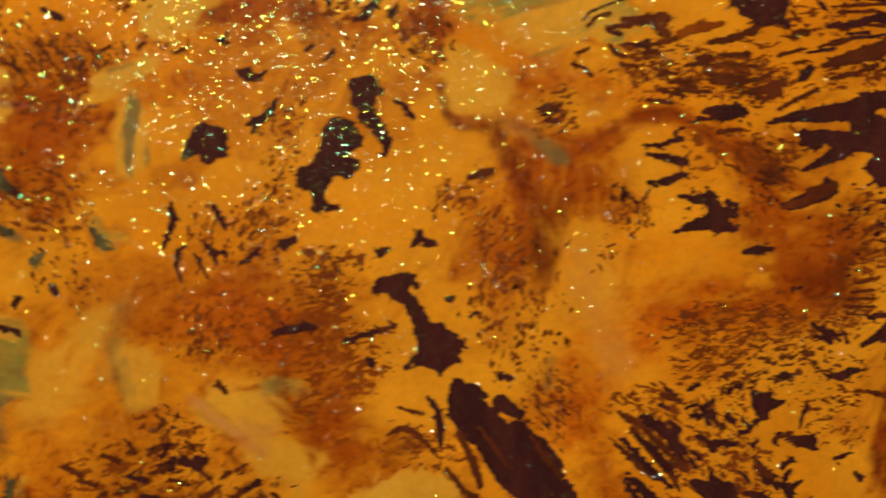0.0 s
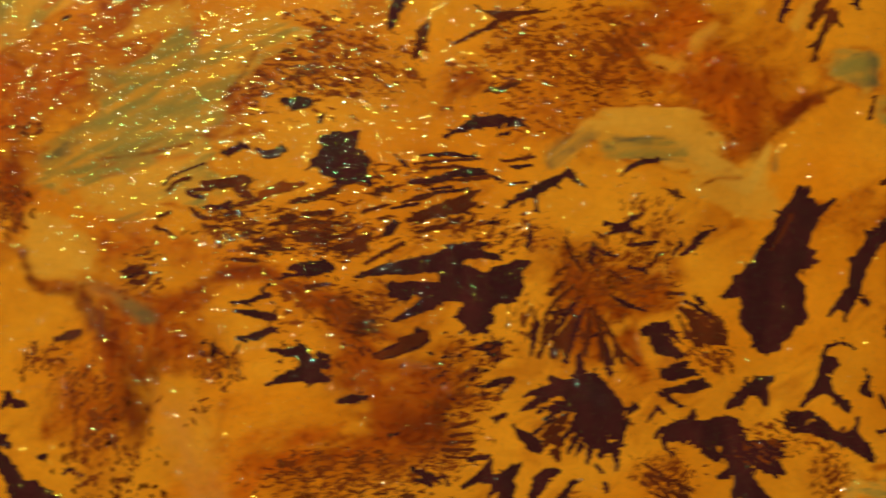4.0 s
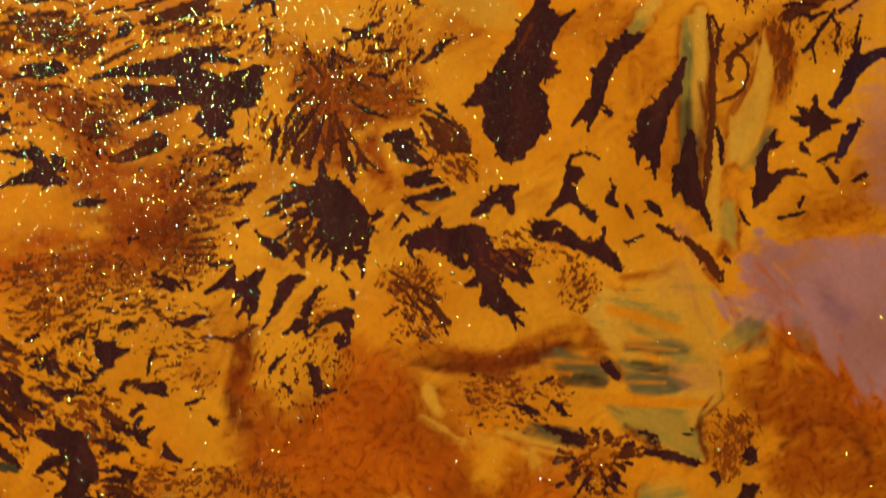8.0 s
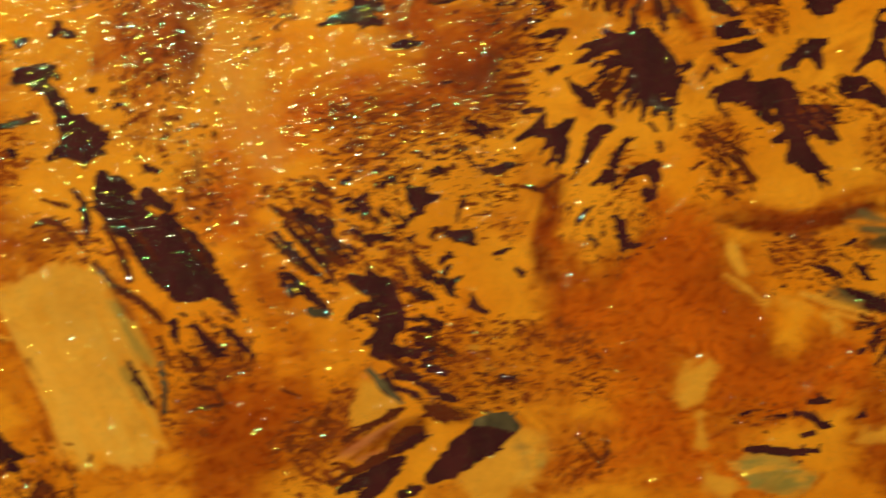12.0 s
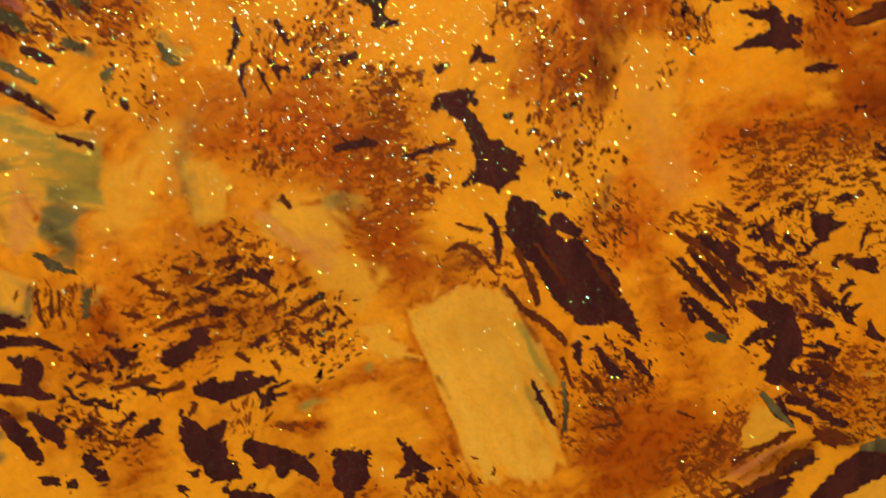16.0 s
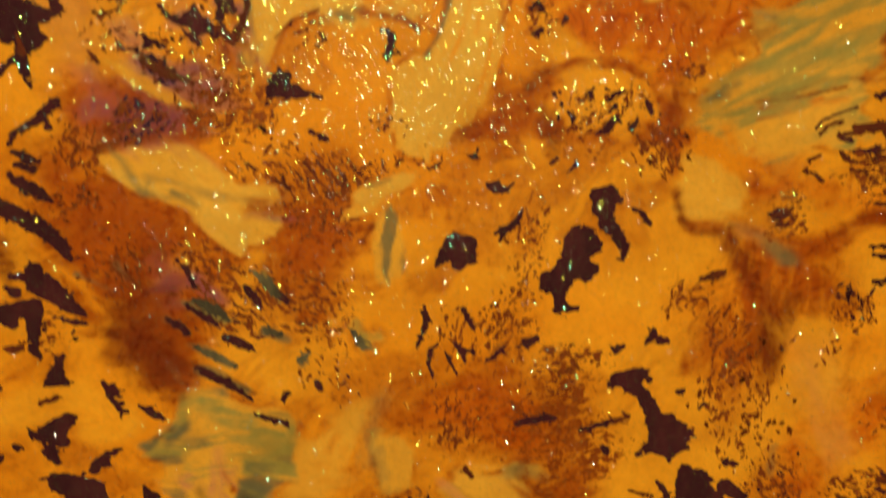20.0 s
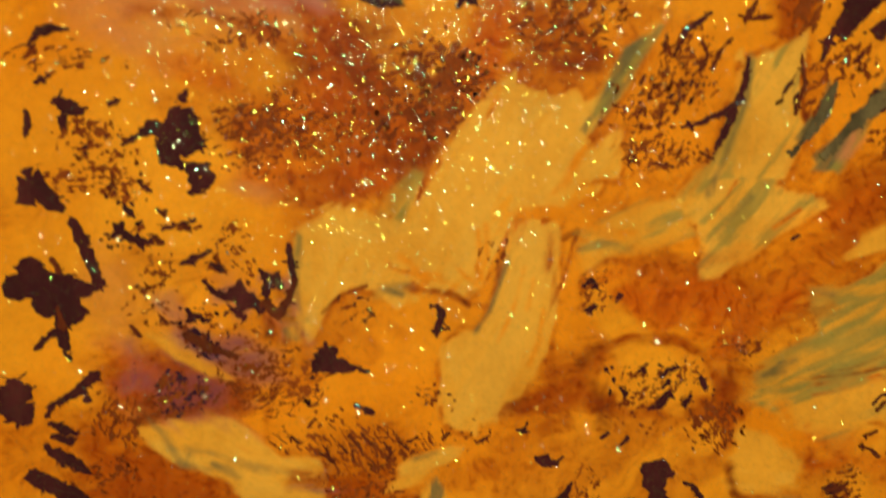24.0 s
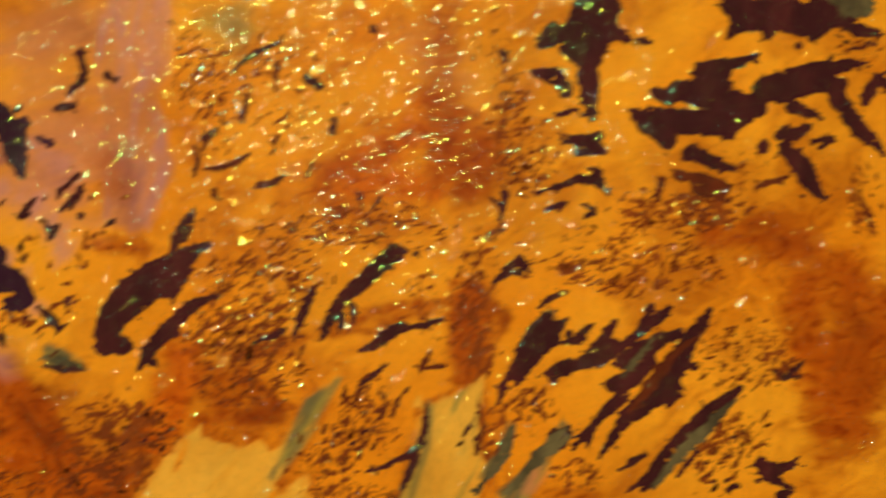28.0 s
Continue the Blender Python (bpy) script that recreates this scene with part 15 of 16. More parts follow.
# ---- fields of fine specks ----
mottle("rust", -4, -25.4, 8.1, 9.6, angle=20, size=0.37, cover=0.42)
mottle("rust", 54.1, 37, 11.8, 5.5, angle=-20, size=0.44, cover=0.30)
mottle("rust", 84.7, 34.8, 13.4, 10.2, angle=-10, size=0.39, cover=0.22)
mottle("umber", 55.9, -26.5, 12.4, 5, angle=20, size=0.36, cover=0.27)
mottle("rust", 149.6, -50.2, 4.1, 5.8, angle=60, size=0.36, cover=0.34)
mottle("sepia", 75.6, -51.3, 7.4, 2.5, angle=80, size=0.36, cover=0.42)
mottle("rust", 86.1, -27.5, 3.3, 3.3, angle=0, size=0.36, cover=0.17)
mottle("sepia", 44.7, -63.5, 4.9, 8.9, turn=-20, angle=-35, size=0.45, cover=0.38, long=3)
mottle("rust", 80.3, -69.5, 4.9, 4, angle=40, size=0.35, cover=0.34)
mottle("sepia", 25.6, -60.5, 4.6, 3.8, angle=-30, size=0.38, cover=0.30)
mottle("sepia", 45.7, -62.2, 3.8, 3.8, angle=60, size=0.38, cover=0.34)
mottle("sepia", 38.7, -68.8, 4.6, 4.6, angle=30, size=0.38, cover=0.34)
mottle("rust", -2.7, -20.1, 3.8, 9.1, angle=60, size=0.34, cover=0.30, long=3)
mottle("sepia", -38.9, 12.9, 8.5, 4.6, angle=-50, size=0.38, cover=0.27, long=3)
mottle("sepia", -35.4, 13.4, 8.3, 3.4, angle=-50, size=0.37, cover=0.26, long=3)
mottle("sepia", 152.4, 23.5, 3.7, 7.4, angle=85, size=0.41, cover=0.34)
mottle("sepia", 50.7, 12.9, 7.6, 3.2, angle=12, size=0.27, cover=0.24, long=3)
mottle("sepia", 69.5, -3.3, 2.7, 2.4, angle=15, size=0.30, cover=0.30)
mottle("sepia", 67.9, 13.2, 4.9, 1.6, angle=15, size=0.27, cover=0.21, long=4)
mottle("sepia", 14.4, -3.9, 3.8, 2.7, angle=20, size=0.30, cover=0.26)
mottle("sepia", 37.8, -4.5, 2.7, 1.5, angle=60, size=0.27, cover=0.26)
mottle("sepia", 54.4, -20.4, 11.9, 3.2, angle=8, size=0.27, cover=0.22, long=3)
mottle("sepia", 56.3, 0.5, 3.2, 3.2, angle=-40, size=0.27, cover=0.34)
mottle("sepia", 99.8, -22.7, 4.3, 3, angle=55, size=0.33, cover=0.34, long=3)
mottle("sepia", 71.4, -10.9, 3.2, 2.7, angle=20, size=0.30, cover=0.28)
mottle("sepia", 124.7, -23.7, 3.8, 2.7, angle=50, size=0.30, cover=0.30)
mottle("sepia", 28.1, -55.4, 7.2, 3.3, angle=-25, size=0.27, cover=0.30)
mottle("sepia", 60, -52.9, 6.1, 4.4, angle=-10, size=0.31, cover=0.26)
mottle("umber", 62.5, -59.1, 7.2, 2.8, angle=-10, size=0.31, cover=0.26)
mottle("sepia", 112.3, -39.2, 5, 3.9, angle=-10, size=0.31, cover=0.26)
mottle("sepia", 128.3, -57.3, 5, 3.3, angle=-20, size=0.31, cover=0.30)
mottle("sepia", 79.1, -57.6, 8.3, 4.4, angle=20, size=0.27, cover=0.21)
mottle("sepia", 158.2, 11.7, 3.4, 5.1, angle=75, size=0.35, cover=0.36, long=3)
mottle("sepia", 167.5, 12.4, 5.1, 3.4, angle=60, size=0.28, cover=0.21, long=3)
scatter("dark", 71.9, -11.6, 4.5, 3.4, 22, angle=10, spread=25, length=1.02, width=0.23)
scatter("dark", 81.5, -0.7, 4, 4, 12, angle=70, spread=25, length=1.71, width=0.17)
scatter("sepia", 55.9, 1.7, 5.1, 3.4, 24, angle=-25, spread=20, length=1.02, width=0.17)
scatter("dark", 90, -15.4, 6.8, 2.3, 8, angle=20, spread=60, length=0.80, width=0.23)
scatter("dark", 46.6, 0.1, 3.4, 6.8, 14, angle=10, spread=30, length=0.80, width=0.23)
scatter("sepia", 58.2, -19.5, 4.5, 3.4, 20, angle=-35, spread=30, length=1.14, width=0.17)
scatter("sepia", 67.9, -18.1, 4.5, 1.7, 10, angle=0, spread=15, length=2.05, width=0.17)
scatter("dark", 83.9, -35.6, 7.4, 6.3, 24, angle=60, spread=60, length=0.80, width=0.23)
scatter("dark", 101.2, -25.9, 4.5, 6.3, 34, angle=-50, spread=40, length=1.25, width=0.17)
scatter("dark", 67.3, -35.5, 5.1, 2.8, 10, angle=20, spread=60, length=0.57, width=0.17)
scatter("dark", 114.4, -41.7, 8, 4, 40, angle=-15, spread=40, length=0.74, width=0.23)
scatter("sepia", 125.3, -23.7, 3.4, 3.4, 26, angle=40, spread=60, length=1.02, width=0.17)
scatter("dark", 137, -48.2, 6.3, 2.3, 12, angle=-15, spread=15, length=1.48, width=0.28)
scatter("sepia", 149.6, -48.9, 5.1, 5.1, 36, angle=-50, spread=60, length=0.74, width=0.11)
scatter("sepia", 54.4, -20.9, 12.4, 3.2, 60, angle=10, spread=25, length=0.81, width=0.22)
scatter("sepia", 41.2, 13.5, 4.9, 5.4, 22, angle=10, spread=25, length=0.97, width=0.22)
scatter("dark", 75.6, 12.6, 9.7, 3.2, 20, angle=20, spread=40, length=0.97, width=0.16)
scatter("sepia", 96.9, 12.9, 4.9, 8.1, 22, angle=40, spread=60, length=0.76, width=0.16)
scatter("sepia", 70.8, -13.2, 4.9, 5.9, 40, angle=25, spread=40, length=0.76, width=0.22)
scatter("sepia", 99.8, -22.7, 4.9, 2.7, 24, angle=50, spread=60, length=0.97, width=0.16)
scatter("dark", 105.4, -2.9, 4.3, 3.8, 18, angle=-35, spread=15, length=1.30, width=0.16)
scatter("dark", 30.3, -51.2, 7.3, 4.7, 60, angle=-50, spread=40, length=0.84, width=0.26)
scatter("dark", 26.1, -54.7, 4.2, 2.6, 24, angle=-60, spread=20, length=1.15, width=0.26)
scatter("sepia", 9.1, -37.9, 4.7, 3.7, 24, angle=30, spread=60, length=0.94, width=0.21)
scatter("dark", 24.6, -32.3, 3.1, 4.2, 16, angle=-60, spread=40, length=0.73, width=0.21)
scatter("sepia", 21.9, -19, 5.8, 7.9, 80, angle=75, spread=40, length=1.05, width=0.31)
scatter("sepia", 19.4, -10.1, 3.7, 4.7, 36, angle=60, spread=40, length=0.94, width=0.26)
scatter("dark", 37.2, -5.5, 3.1, 3.1, 16, angle=-60, spread=18, length=1.47, width=0.21)
scatter("dark", 55.1, -3.5, 2.6, 5.8, 16, angle=-50, spread=40, length=0.94, width=0.26)
scatter("sepia", -14.3, -9, 6.3, 4.7, 16, angle=70, spread=30, length=1.15, width=0.21)
scatter("dark", -40.2, -52.4, 6.8, 3.7, 70, angle=20, spread=40, length=0.94, width=0.31)
scatter("dark", -13.3, -46.8, 5.8, 5.2, 80, angle=35, spread=35, length=0.94, width=0.26)
scatter("dark", -45.3, -59.2, 5.2, 3.7, 50, angle=-30, spread=40, length=0.94, width=0.31)
scatter("sepia", -47.3, -42.7, 4.7, 3.1, 26, angle=80, spread=25, length=1.36, width=0.16)
scatter("dark", -23.4, -35.3, 4.2, 3.7, 20, angle=30, spread=60, length=0.84, width=0.26)
scatter("sepia", -40, -61.4, 4.2, 3.1, 40, angle=30, spread=50, length=0.84, width=0.26)
scatter("sepia", -30.5, -49.6, 5.8, 3.1, 24, angle=35, spread=25, length=1.36, width=0.21)
scatter("sepia", -23.1, -58.6, 2.6, 3.1, 12, angle=60, spread=40, length=1.05, width=0.26)
scatter("dark", -7.7, 33.7, 1.9, 2.9, 8, angle=35, spread=15, length=0.68, width=0.19)
scatter("dark", 1.6, 22.3, 5.8, 3.4, 22, angle=40, spread=50, length=0.53, width=0.24)
scatter("sepia", 11.6, 27.2, 3.9, 1.9, 20, angle=20, spread=40, length=0.68, width=0.15)
scatter("sepia", -20.5, 41.1, 1.9, 2.9, 6, angle=60, spread=20, length=1.16, width=0.19)
scatter("sepia", -72.8, 48.1, 5.3, 1.9, 50, angle=20, spread=60, length=0.68, width=0.29)
scatter("dark", -68.1, 47.2, 3.9, 1.9, 24, angle=20, spread=50, length=0.63, width=0.29)
scatter("dark", -66.8, 40.8, 2.9, 1.9, 24, angle=10, spread=50, length=0.68, width=0.34)
scatter("dark", -60.5, 42.2, 2.9, 0.7, 9, angle=0, spread=30, length=0.77, width=0.34)
scatter("sepia", -64.5, 34.3, 2.9, 4.4, 60, angle=40, spread=50, length=0.68, width=0.19)
scatter("sepia", -54.3, 41, 1.9, 2.4, 18, angle=70, spread=40, length=0.58, width=0.19)
scatter("dark", -58.3, 29.3, 2.9, 2.9, 26, angle=20, spread=60, length=0.68, width=0.29)
scatter("sepia", -53.4, 26.3, 4.4, 2.9, 44, angle=20, spread=50, length=0.77, width=0.19)
scatter("sepia", -49.4, 22.2, 5.8, 3.9, 80, angle=35, spread=50, length=1.16, width=0.19)
scatter("dark", -39, 31.7, 2.4, 1.5, 14, angle=25, spread=40, length=0.77, width=0.19)
scatter("sepia", -53.8, 36, 2.9, 2.9, 20, angle=-50, spread=40, length=0.77, width=0.24)
scatter("dark", -28.3, 20.3, 2.4, 1.5, 8, angle=10, spread=60, length=0.48, width=0.19)
scatter("dark", -44.9, 19.6, 1.5, 1.9, 8, angle=20, spread=60, length=0.58, width=0.29)
mottle("sepia", -51.9, 21.1, 5.8, 3.4, angle=30, size=0.27, cover=0.28, long=3)
scatter("sepia", -47, 53.9, 8.7, 4.4, 130, angle=30, spread=60, length=0.48, width=0.19)
scatter("sepia", -53.6, 66.6, 5.8, 1.9, 26, angle=70, spread=40, length=1.26, width=0.10)
scatter("sepia", -71.3, 51.9, 4.8, 2.9, 70, angle=30, spread=60, length=0.63, width=0.29)
scatter("dark", -72.2, 52.9, 2.9, 2.9, 18, angle=30, spread=60, length=0.77, width=0.34)
scatter("sepia", -73.8, 62.8, 7.3, 1.9, 20, angle=10, spread=30, length=0.68, width=0.15)
scatter("sepia", -45.1, 74.3, 2.9, 2.9, 24, angle=50, spread=60, length=0.48, width=0.15)
scatter("sepia", 0.9, 52, 6.8, 1.9, 14, angle=60, spread=30, length=2.13, width=0.15)
scatter("sepia", -52.8, 0.7, 4.2, 3.1, 26, angle=-30, spread=40, length=0.94, width=0.26)
scatter("dark", -36.1, -13.9, 4.2, 4.2, 16, angle=-40, spread=50, length=0.63, width=0.21)
scatter("dark", -75, -8.4, 3.1, 3.1, 18, angle=20, spread=50, length=0.73, width=0.31)
scatter("sepia", -71.2, 9.5, 3.7, 2.1, 26, angle=60, spread=60, length=0.73, width=0.21)
scatter("sepia", -40.2, -4.9, 6.3, 5.2, 36, angle=-30, spread=50, length=0.73, width=0.21)
scatter("sepia", -36.7, 7.6, 4.2, 3.1, 46, angle=30, spread=50, length=0.73, width=0.21)
scatter("dark", -48.7, -4.8, 5.8, 4.7, 24, angle=-30, spread=30, length=0.94, width=0.26)
scatter("sepia", -63.9, 0.8, 6.8, 4.7, 40, angle=-30, spread=60, length=0.52, width=0.16)
scatter("sepia", -10.2, -5.2, 3.1, 3.7, 44, angle=40, spread=60, length=0.58, width=0.21)
scatter("sepia", 12, -4.1, 2.1, 2.1, 12, angle=60, spread=25, length=1.05, width=0.21)
scatter("sepia", -3.5, -13.7, 4.7, 3.1, 46, angle=20, spread=50, length=0.73, width=0.21)
scatter("sepia", -12.3, -9.7, 2.6, 3.1, 14, angle=50, spread=30, length=0.94, width=0.21)
scatter("sepia", -7.6, 5.7, 1.6, 4.7, 14, angle=60, spread=50, length=0.52, width=0.21)
scatter("sepia", 25.7, 7.1, 2.6, 2.6, 14, angle=20, spread=30, length=1.26, width=0.21)
scatter("dark", 36.2, -5.2, 3.1, 3.1, 12, angle=50, spread=20, length=1.26, width=0.21)
scatter("dark", 2.1, -21.8, 3.1, 1, 8, angle=10, spread=20, length=1.36, width=0.31)
scatter("sepia", 8.7, 16.8, 3.1, 3.1, 44, angle=-50, spread=40, length=0.84, width=0.26)
scatter("dark", -0.9, 19, 4.2, 4.7, 12, angle=40, spread=50, length=0.73, width=0.31)
scatter("sepia", 10.1, 17.3, 2.1, 4.6, 22, angle=80, spread=25, length=1.03, width=0.26)
scatter("sepia", -9.6, 2.9, 2.1, 5.2, 18, angle=60, spread=50, length=0.62, width=0.21)
scatter("sepia", -23.3, 16.2, 3.1, 2.6, 14, angle=50, spread=50, length=0.72, width=0.21)
scatter("dark", 26.4, 7.9, 2.6, 2.6, 10, angle=20, spread=25, length=1.13, width=0.26)
scatter("sepia", 63.7, 20.7, 5.7, 2.6, 12, angle=8, spread=12, length=2.58, width=0.21)
scatter("dark", 70.4, 14.6, 6.2, 2.1, 16, angle=20, spread=20, length=1.44, width=0.26)
scatter("sepia", 55.6, 1.9, 4.1, 4.6, 40, angle=-20, spread=25, length=0.93, width=0.21)
scatter("dark", 70, -5.4, 6.2, 3.1, 30, angle=25, spread=30, length=0.93, width=0.26)
scatter("dark", 64.9, -19.2, 6.2, 3.6, 26, angle=20, spread=40, length=0.93, width=0.26)
scatter("sepia", 66.4, -31.1, 4.1, 2.1, 18, angle=-15, spread=25, length=1.24, width=0.21)
scatter("dark", 27.3, -31.2, 3.6, 6.2, 24, angle=-60, spread=30, length=0.82, width=0.21)
scatter("sepia", 32.4, -10.7, 3.6, 2.1, 12, angle=30, spread=50, length=1.24, width=0.21)
scatter("sepia", 0.1, 87.3, 10.8, 2.9, 70, angle=20, spread=25, length=1.18, width=0.20)
scatter("dark", -10.9, 106.3, 9.3, 7.8, 16, angle=40, spread=40, length=1.08, width=0.24)
scatter("dark", -37.9, 89.4, 4.4, 4.4, 14, angle=40, spread=50, length=0.78, width=0.29)
scatter("sepia", 43.5, 89.1, 7.3, 2.9, 80, angle=20, spread=40, length=0.98, width=0.29)
scatter("sepia", 66.6, 89.7, 2, 3.9, 12, angle=-60, spread=40, length=1.08, width=0.24)
scatter("dark", 65.4, 109.3, 3.4, 2.4, 12, angle=20, spread=50, length=0.88, width=0.29)
scatter("sepia", 21.7, 98.7, 2.4, 6.4, 26, angle=50, spread=40, length=0.78, width=0.24)
scatter("sepia", 30.6, 85.3, 6.4, 1.5, 34, angle=20, spread=40, length=0.78, width=0.29)
scatter("sepia", 19.3, 106.9, 2.9, 5.4, 14, angle=60, spread=40, length=0.78, width=0.24)
scatter("sepia", 51.4, 94.4, 3.9, 2.9, 12, angle=60, spread=40, length=0.98, width=0.20)
scatter("sepia", -27.4, 61.3, 4.9, 4.9, 90, angle=40, spread=60, length=0.73, width=0.34)
scatter("dark", -26.4, 61.8, 2.9, 2.9, 20, angle=40, spread=60, length=0.78, width=0.34)
scatter("sepia", -14, 74.2, 7.3, 4.4, 60, angle=35, spread=25, length=1.27, width=0.24)
scatter("sepia", -13.3, 67.1, 5.9, 2.9, 50, angle=30, spread=25, length=1.18, width=0.24)
scatter("sepia", -2.2, 57.1, 4.4, 4.4, 44, angle=45, spread=30, length=0.98, width=0.24)
scatter("sepia", -9.8, 81.6, 6.9, 2.9, 50, angle=35, spread=30, length=1.08, width=0.24)
scatter("dark", 3.5, 63.2, 4.4, 4.4, 24, angle=60, spread=20, length=1.08, width=0.29)
scatter("sepia", -33.1, 55.8, 5.9, 2.4, 50, angle=30, spread=60, length=0.69, width=0.34)
scatter("sepia", 10.8, 78.8, 2.9, 4.9, 10, angle=60, spread=30, length=0.88, width=0.24)
scatter("sepia", 39.6, 81.7, 9.3, 2.9, 70, angle=30, spread=25, length=1.27, width=0.29)
scatter("sepia", 50.9, 71.3, 3.9, 3.9, 50, angle=45, spread=40, length=0.69, width=0.20)
scatter("dark", 48.1, 56.8, 3.9, 3.9, 30, angle=45, spread=25, length=0.98, width=0.29)
scatter("sepia", 24, 63.7, 3.4, 2.9, 16, angle=50, spread=30, length=0.88, width=0.29)
scatter("dark", 56.1, 69.2, 2.9, 2.9, 10, angle=35, spread=30, length=0.98, width=0.24)
scatter("sepia", 29.6, 54.2, 2.9, 2, 14, angle=50, spread=40, length=0.78, width=0.29)
scatter("sepia", 16.6, 76.6, 2.9, 6.4, 34, angle=60, spread=50, length=0.69, width=0.20)
scatter("dark", 118.2, -18.8, 11.4, 3.4, 10, angle=-20, spread=40, length=1.02, width=0.23)
scatter("sepia", -15.4, -19.9, 8.4, 4.7, 40, angle=60, spread=50, length=0.63, width=0.16)
scatter("rust", 85.5, 37.9, 7.7, 5.9, 40, angle=8, spread=15, length=1.08, width=0.18)
scatter("sepia", 107.2, 26.1, 2.7, 2.7, 12, angle=40, spread=50, length=0.63, width=0.14)
scatter("sepia", 44.7, 33.6, 6.6, 4.3, 30, angle=-10, spread=25, length=1.42, width=0.19)
scatter("sepia", 54.3, 35.5, 6.1, 5.7, 40, angle=-8, spread=20, length=1.13, width=0.19)
scatter("dark", -6.2, -69.4, 2.1, 1.1, 3, angle=0, spread=20, length=0.53, width=0.21)
scatter("sepia", 6, -69.6, 6.4, 4.3, 20, angle=-60, spread=40, length=0.96, width=0.21)
scatter("dark", -35.1, 92.6, 7.8, 9.2, 20, angle=60, spread=40, length=1.42, width=0.57)
scatter("dark", -48.7, 97.1, 6.4, 8.5, 12, angle=60, spread=40, length=1.28, width=0.43)
scatter("dark", -40.3, 77.9, 5.7, 3.5, 8, angle=20, spread=50, length=1.42, width=0.50)
scatter("dark", 138.8, -50.2, 3.4, 1.7, 8, angle=-15, spread=15, length=1.48, width=0.34)
mottle("sepia", 107.9, -6.4, 2.3, 1.7, angle=-30, size=0.3, cover=0.42)
mottle("sepia", 157.8, 9.8, 1.8, 5.1, angle=75, size=0.35, cover=0.42, long=4)
mottle("rust", 127.7, -50.4, 4.3, 3, angle=20, size=0.4, cover=0.4)
mottle("sepia", 95.9, 4.5, 5.8, 3.3, angle=10, size=0.32, cover=0.4)
scatter("sepia", 88.5, 6.2, 3.7, 4.9, 50, angle=80, spread=30, length=1.4, width=0.22)
mottle("sepia", -15.5, -59.9, 3.2, 0.8, angle=-10, size=0.3, cover=0.5, long=3)
scatter("sepia", 51.4, -40.7, 6, 8.9, 70, angle=-35, spread=35, length=1.0, width=0.3)
scatter("sepia", 28, -53.9, 4.8, 3.2, 40, angle=-45, spread=25, length=0.9, width=0.22)
scatter("sepia", 59.8, -53.9, 3.3, 5.7, 40, angle=-20, spread=30, length=1.1, width=0.26)
scatter("sepia", -20.4, -36.2, 4.6, 3.1, 22, angle=30, spread=40, length=0.9, width=0.24)
mottle("indigo", -61.4, 21.5, 5.2, 3.1, angle=30, size=0.4, cover=0.36)
mottle("indigo", -58.2, 27, 3.7, 2.1, angle=-30, size=0.4, cover=0.36)
mottle("indigo", -53.5, 32.8, 2.5, 2.1, angle=40, size=0.4, cover=0.36)
scatter("sepia", 66, -53.2, 7.3, 4, 50, angle=5, spread=25, length=1.0, width=0.26)
scatter("sepia", 67.6, -58.9, 5.7, 2.4, 26, angle=5, spread=25, length=1.1, width=0.26)
scatter("sepia", 42, -66.2, 2.3, 4.7, 40, angle=30, spread=25, length=0.9, width=0.24)
scatter("sepia", 107, -63.8, 4.3, 2.2, 14, angle=10, spread=40, length=0.8, width=0.22)
mottle("sepia", 16.6, 74.1, 3, 6.1, angle=60, size=0.5, cover=0.34, long=2.5)
mottle("sepia", -49.1, 54.9, 6.3, 4.2, angle=30, size=0.36, cover=0.3)
mottle("sepia", -29.9, 59.8, 6.5, 5, angle=20, size=0.5, cover=0.42)
mottle("sepia", 45.1, 88.4, 8, 2.6, angle=10, size=0.5, cover=0.36)
mottle("sepia", 17.6, 81.6, 2.9, 6.5, angle=60, size=0.5, cover=0.34)
scatter("sepia", -12.7, 76.4, 5, 4.3, 60, angle=35, spread=20, length=1.6, width=0.3)
scatter("sepia", 2.8, 62.8, 3.6, 4.4, 30, angle=55, spread=20, length=1.6, width=0.28)
scatter("sepia", 51.4, 69.1, 4.5, 3.7, 36, angle=35, spread=25, length=1.2, width=0.24)
scatter("sepia", 32.1, 81.4, 6.6, 2.2, 36, angle=25, spread=20, length=1.6, width=0.3)
scatter("dark", 19.6, 62.3, 4.4, 4.4, 20, angle=50, spread=20, length=1.8, width=0.35)
scatter("sepia", -10, 70.5, 4.3, 2.9, 30, angle=30, spread=20, length=1.5, width=0.3)
scatter("sepia", 50.1, 58.6, 4.5, 3.8, 26, angle=45, spread=20, length=1.3, width=0.26)
scatter("sepia", 24.2, 95.9, 2.9, 4.3, 20, angle=40, spread=30, length=1.2, width=0.26)
scatter("sepia", 53.4, 13.1, 6.2, 3.5, 40, angle=12, spread=18, length=1.6, width=0.2)
scatter("rust", 91.8, 5.4, 6.6, 5, 40, angle=60, spread=40, length=1.2, width=0.26)
scatter("sepia", 54.8, 2.9, 4.7, 3.1, 30, angle=-30, spread=20, length=1.4, width=0.2)
mottle("sepia", 48.7, -26.1, 7, 3.1, angle=10, size=0.34, cover=0.16)
scatter("sepia", 48.6, -37.8, 7, 7, 50, angle=-30, spread=40, length=0.9, width=0.26)
scatter("dark", 54.8, -43.4, 4.7, 4.7, 22, angle=-30, spread=50, length=0.9, width=0.26)
scatter("sepia", 40.1, -31.5, 5.4, 2.3, 26, angle=-35, spread=20, length=1.0, width=0.24)
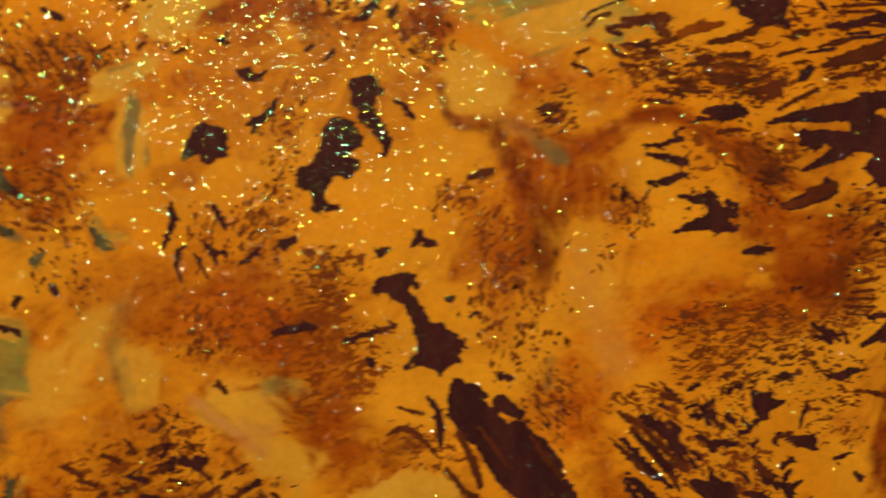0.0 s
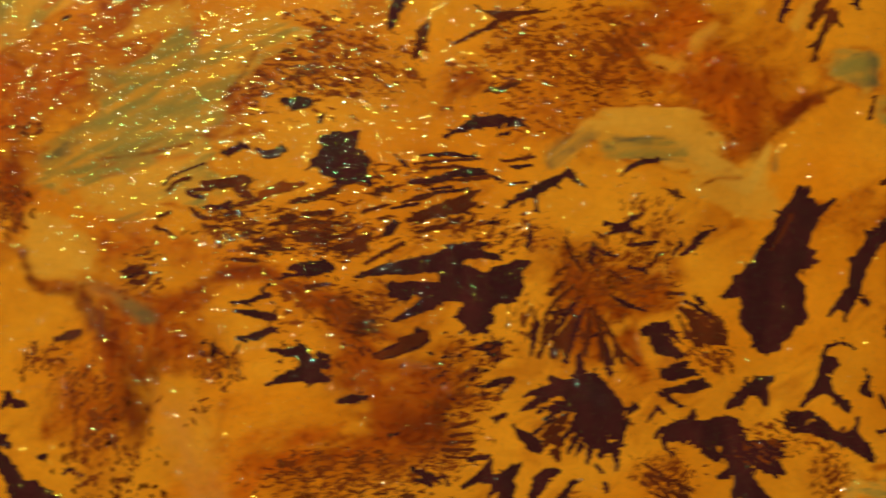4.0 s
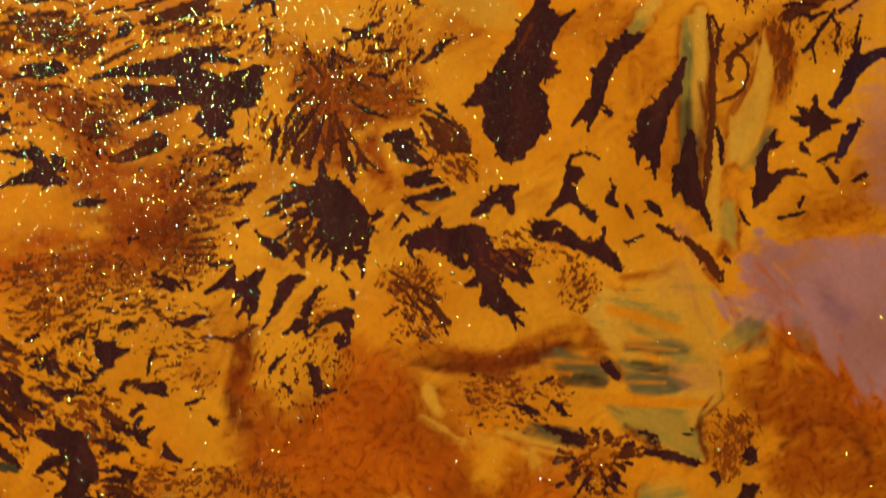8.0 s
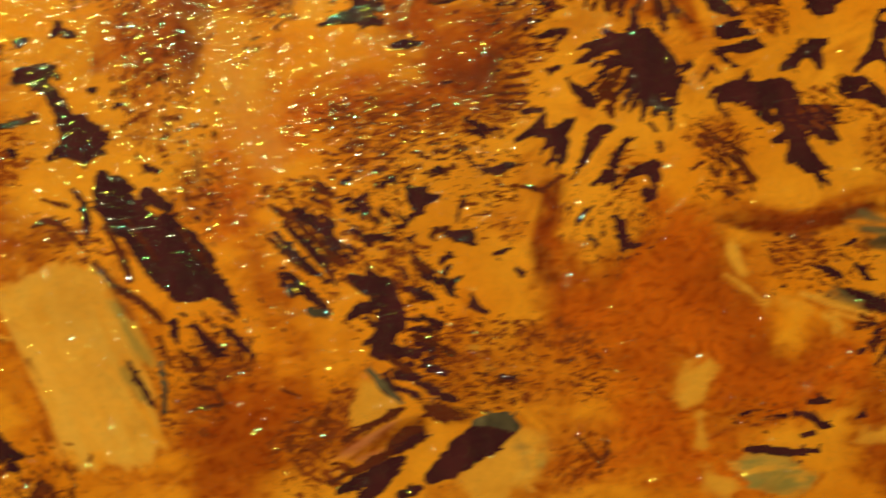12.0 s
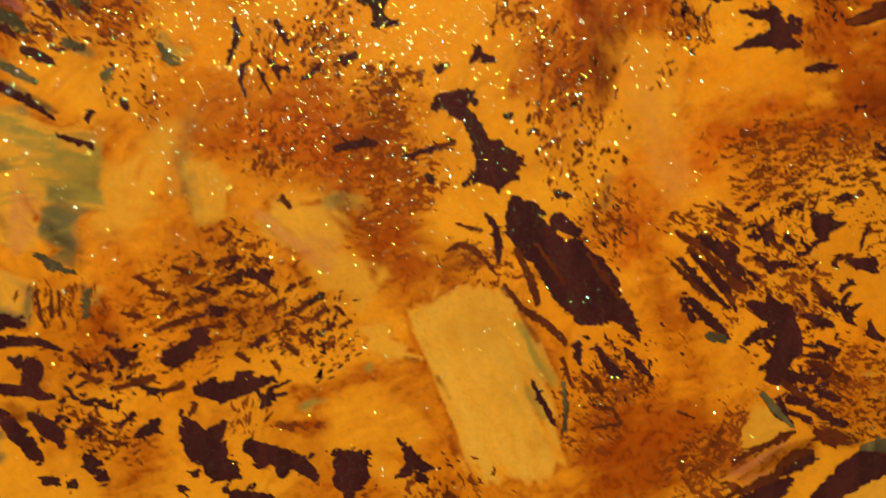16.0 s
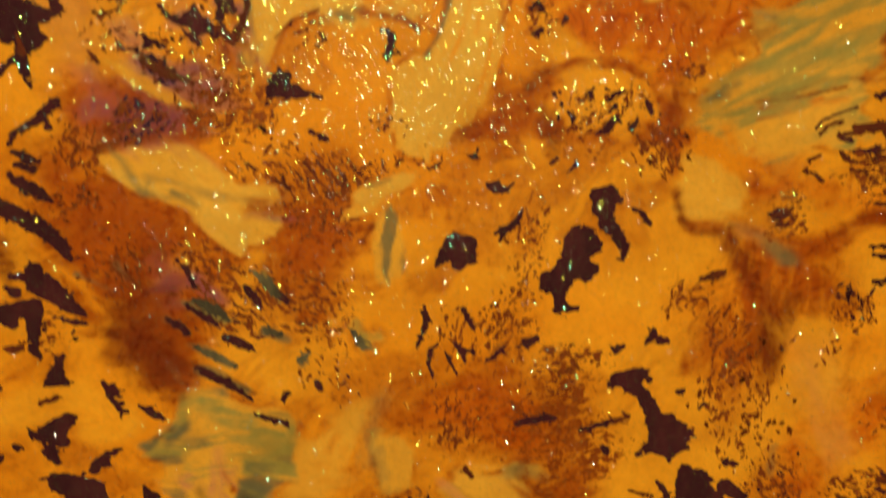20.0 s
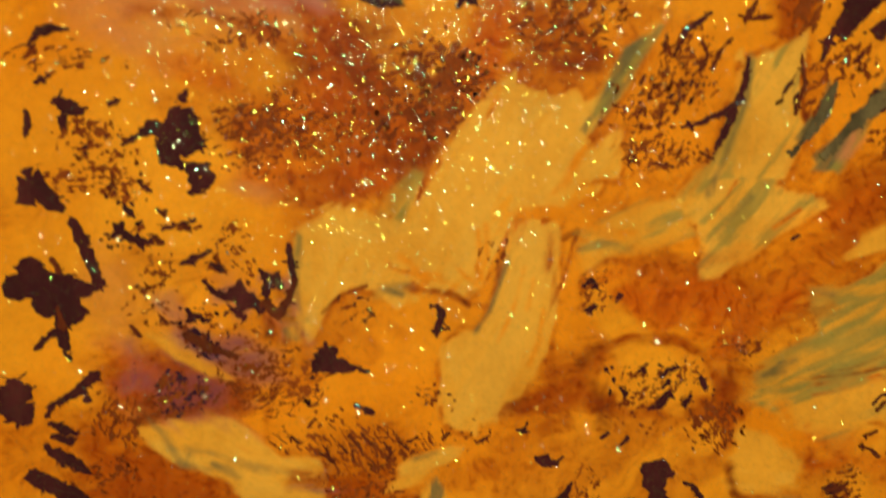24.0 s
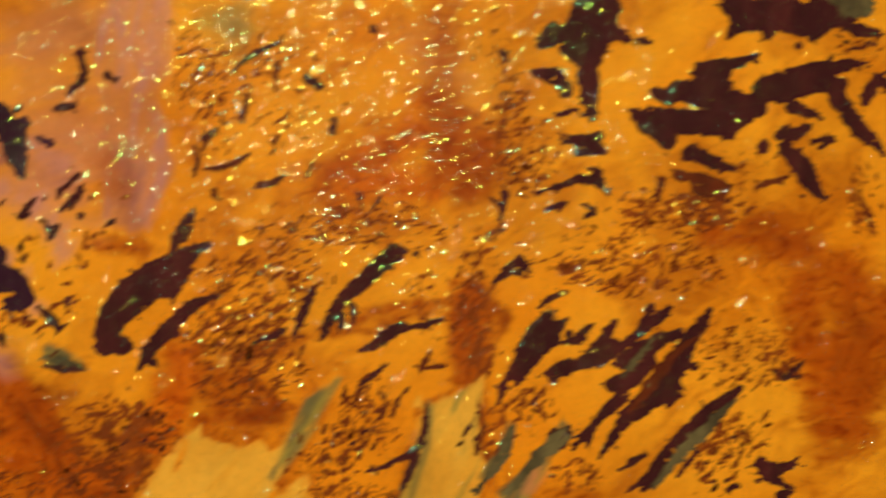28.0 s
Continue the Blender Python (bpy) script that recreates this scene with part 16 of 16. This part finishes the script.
mottle("sepia", -60.6, 20.7, 5.2, 3.7, angle=50, size=0.3, cover=0.22, long=3)
scatter("sepia", 37.5, 14.5, 4.6, 3.1, 30, angle=10, spread=30, length=0.9, width=0.2)
scatter("sepia", 46.8, 13.9, 6.2, 3.1, 36, angle=8, spread=22, length=1.1, width=0.2)
scatter("sepia", -69, 17, 3, 3.7, 26, angle=70, spread=40, length=0.8, width=0.2)
mottle("rust", -29, -41.8, 10, 6.2, angle=20, size=0.34, cover=0.28, long=3)
mottle("sepia", -19, -45, 7, 3.9, angle=35, size=0.32, cover=0.2, long=2.5)

# ---- the poured film under the flecks ----
def film():
    me = bpy.data.meshes.new("paint_film")
    z = 0.02 * grained(GX, GY, 6, 20, 1.5, 5, 2) - 0.03
    me.vertices.add(NX * NY)
    me.vertices.foreach_set("co", (np.stack([GX, GY, z], -1) * MM).astype(np.float32).ravel())
    at = np.arange(NX * NY).reshape(NY, NX)
    quads = np.stack([at[:-1, :-1], at[:-1, 1:], at[1:, 1:], at[1:, :-1]], -1).reshape(-1, 4)
    me.loops.add(quads.size)
    me.loops.foreach_set("vertex_index", quads.ravel().astype(np.int32))
    me.polygons.add(len(quads))
    me.polygons.foreach_set("loop_start", (4 * np.arange(len(quads))).astype(np.int32))
    me.update(calc_edges=True)
    pigment = me.color_attributes.new("pigment", "FLOAT_COLOR", "POINT")
    pigment.data.foreach_set("color", np.concatenate([PAINT, np.ones((NY, NX, 1))], -1).astype(np.float32).ravel())
    me.polygons.foreach_set("use_smooth", np.ones(len(quads), bool))
    part("paint_film", me, FILM, "poured orange, rust, cream and lilac paint")


film()


# ---- glitter: tiny clear flakes lying almost flat in the resin ----
def glitter(count, tilt, seed, small, large, mat):
    rnd = np.random.RandomState(seed)
    c = np.stack([rnd.uniform(X0 + 3, X1 - 3, count), rnd.uniform(Y0 + 3, Y1 - 3, count), rnd.uniform(0.34, 0.6, count)], -1)
    # thinner towards the far edge
    c = c[rnd.rand(count) > 0.28 * np.clip((c[:, 1] - 20) / 35, 0, 1)]
    count = len(c)
    lean, spin = np.radians(tilt) * rnd.randn(count, 2) * np.where(rnd.rand(count, 1) < 0.24, 3.0, 1.0), rnd.uniform(0, 2 * np.pi, count)
    half = rnd.uniform(small, large, count)
    quad = []
    for k in range(3):
        a = spin + k * np.pi / 1.5
        dx, dy = half * np.cos(a), half * np.sin(a) * 0.85
        quad.append(c + np.stack([dx, dy, dx * np.tan(lean[:, 0]) + dy * np.tan(lean[:, 1])], -1))
    verts = np.stack(quad, 1).reshape(-1, 3) * MM
    me = bpy.data.meshes.new("glitter")
    me.vertices.add(3 * count)
    me.vertices.foreach_set("co", verts.astype(np.float32).ravel())
    me.loops.add(3 * count)
    me.loops.foreach_set("vertex_index", np.arange(3 * count, dtype=np.int32))
    me.polygons.add(count)
    me.polygons.foreach_set("loop_start", (3 * np.arange(count)).astype(np.int32))
    me.update(calc_edges=True)
    part("glitter", me, mat, "tiny clear iridescent glitter flakes", "stuff")


glitter(580000, 5.9, 11, 0.075, 0.14, glitter_material("iridescent_glitter", 0.17, FLASH))
glitter(110000, 12.0, 12, 0.04, 0.08, glitter_material("glitter_dust", 0.09, PEARL))
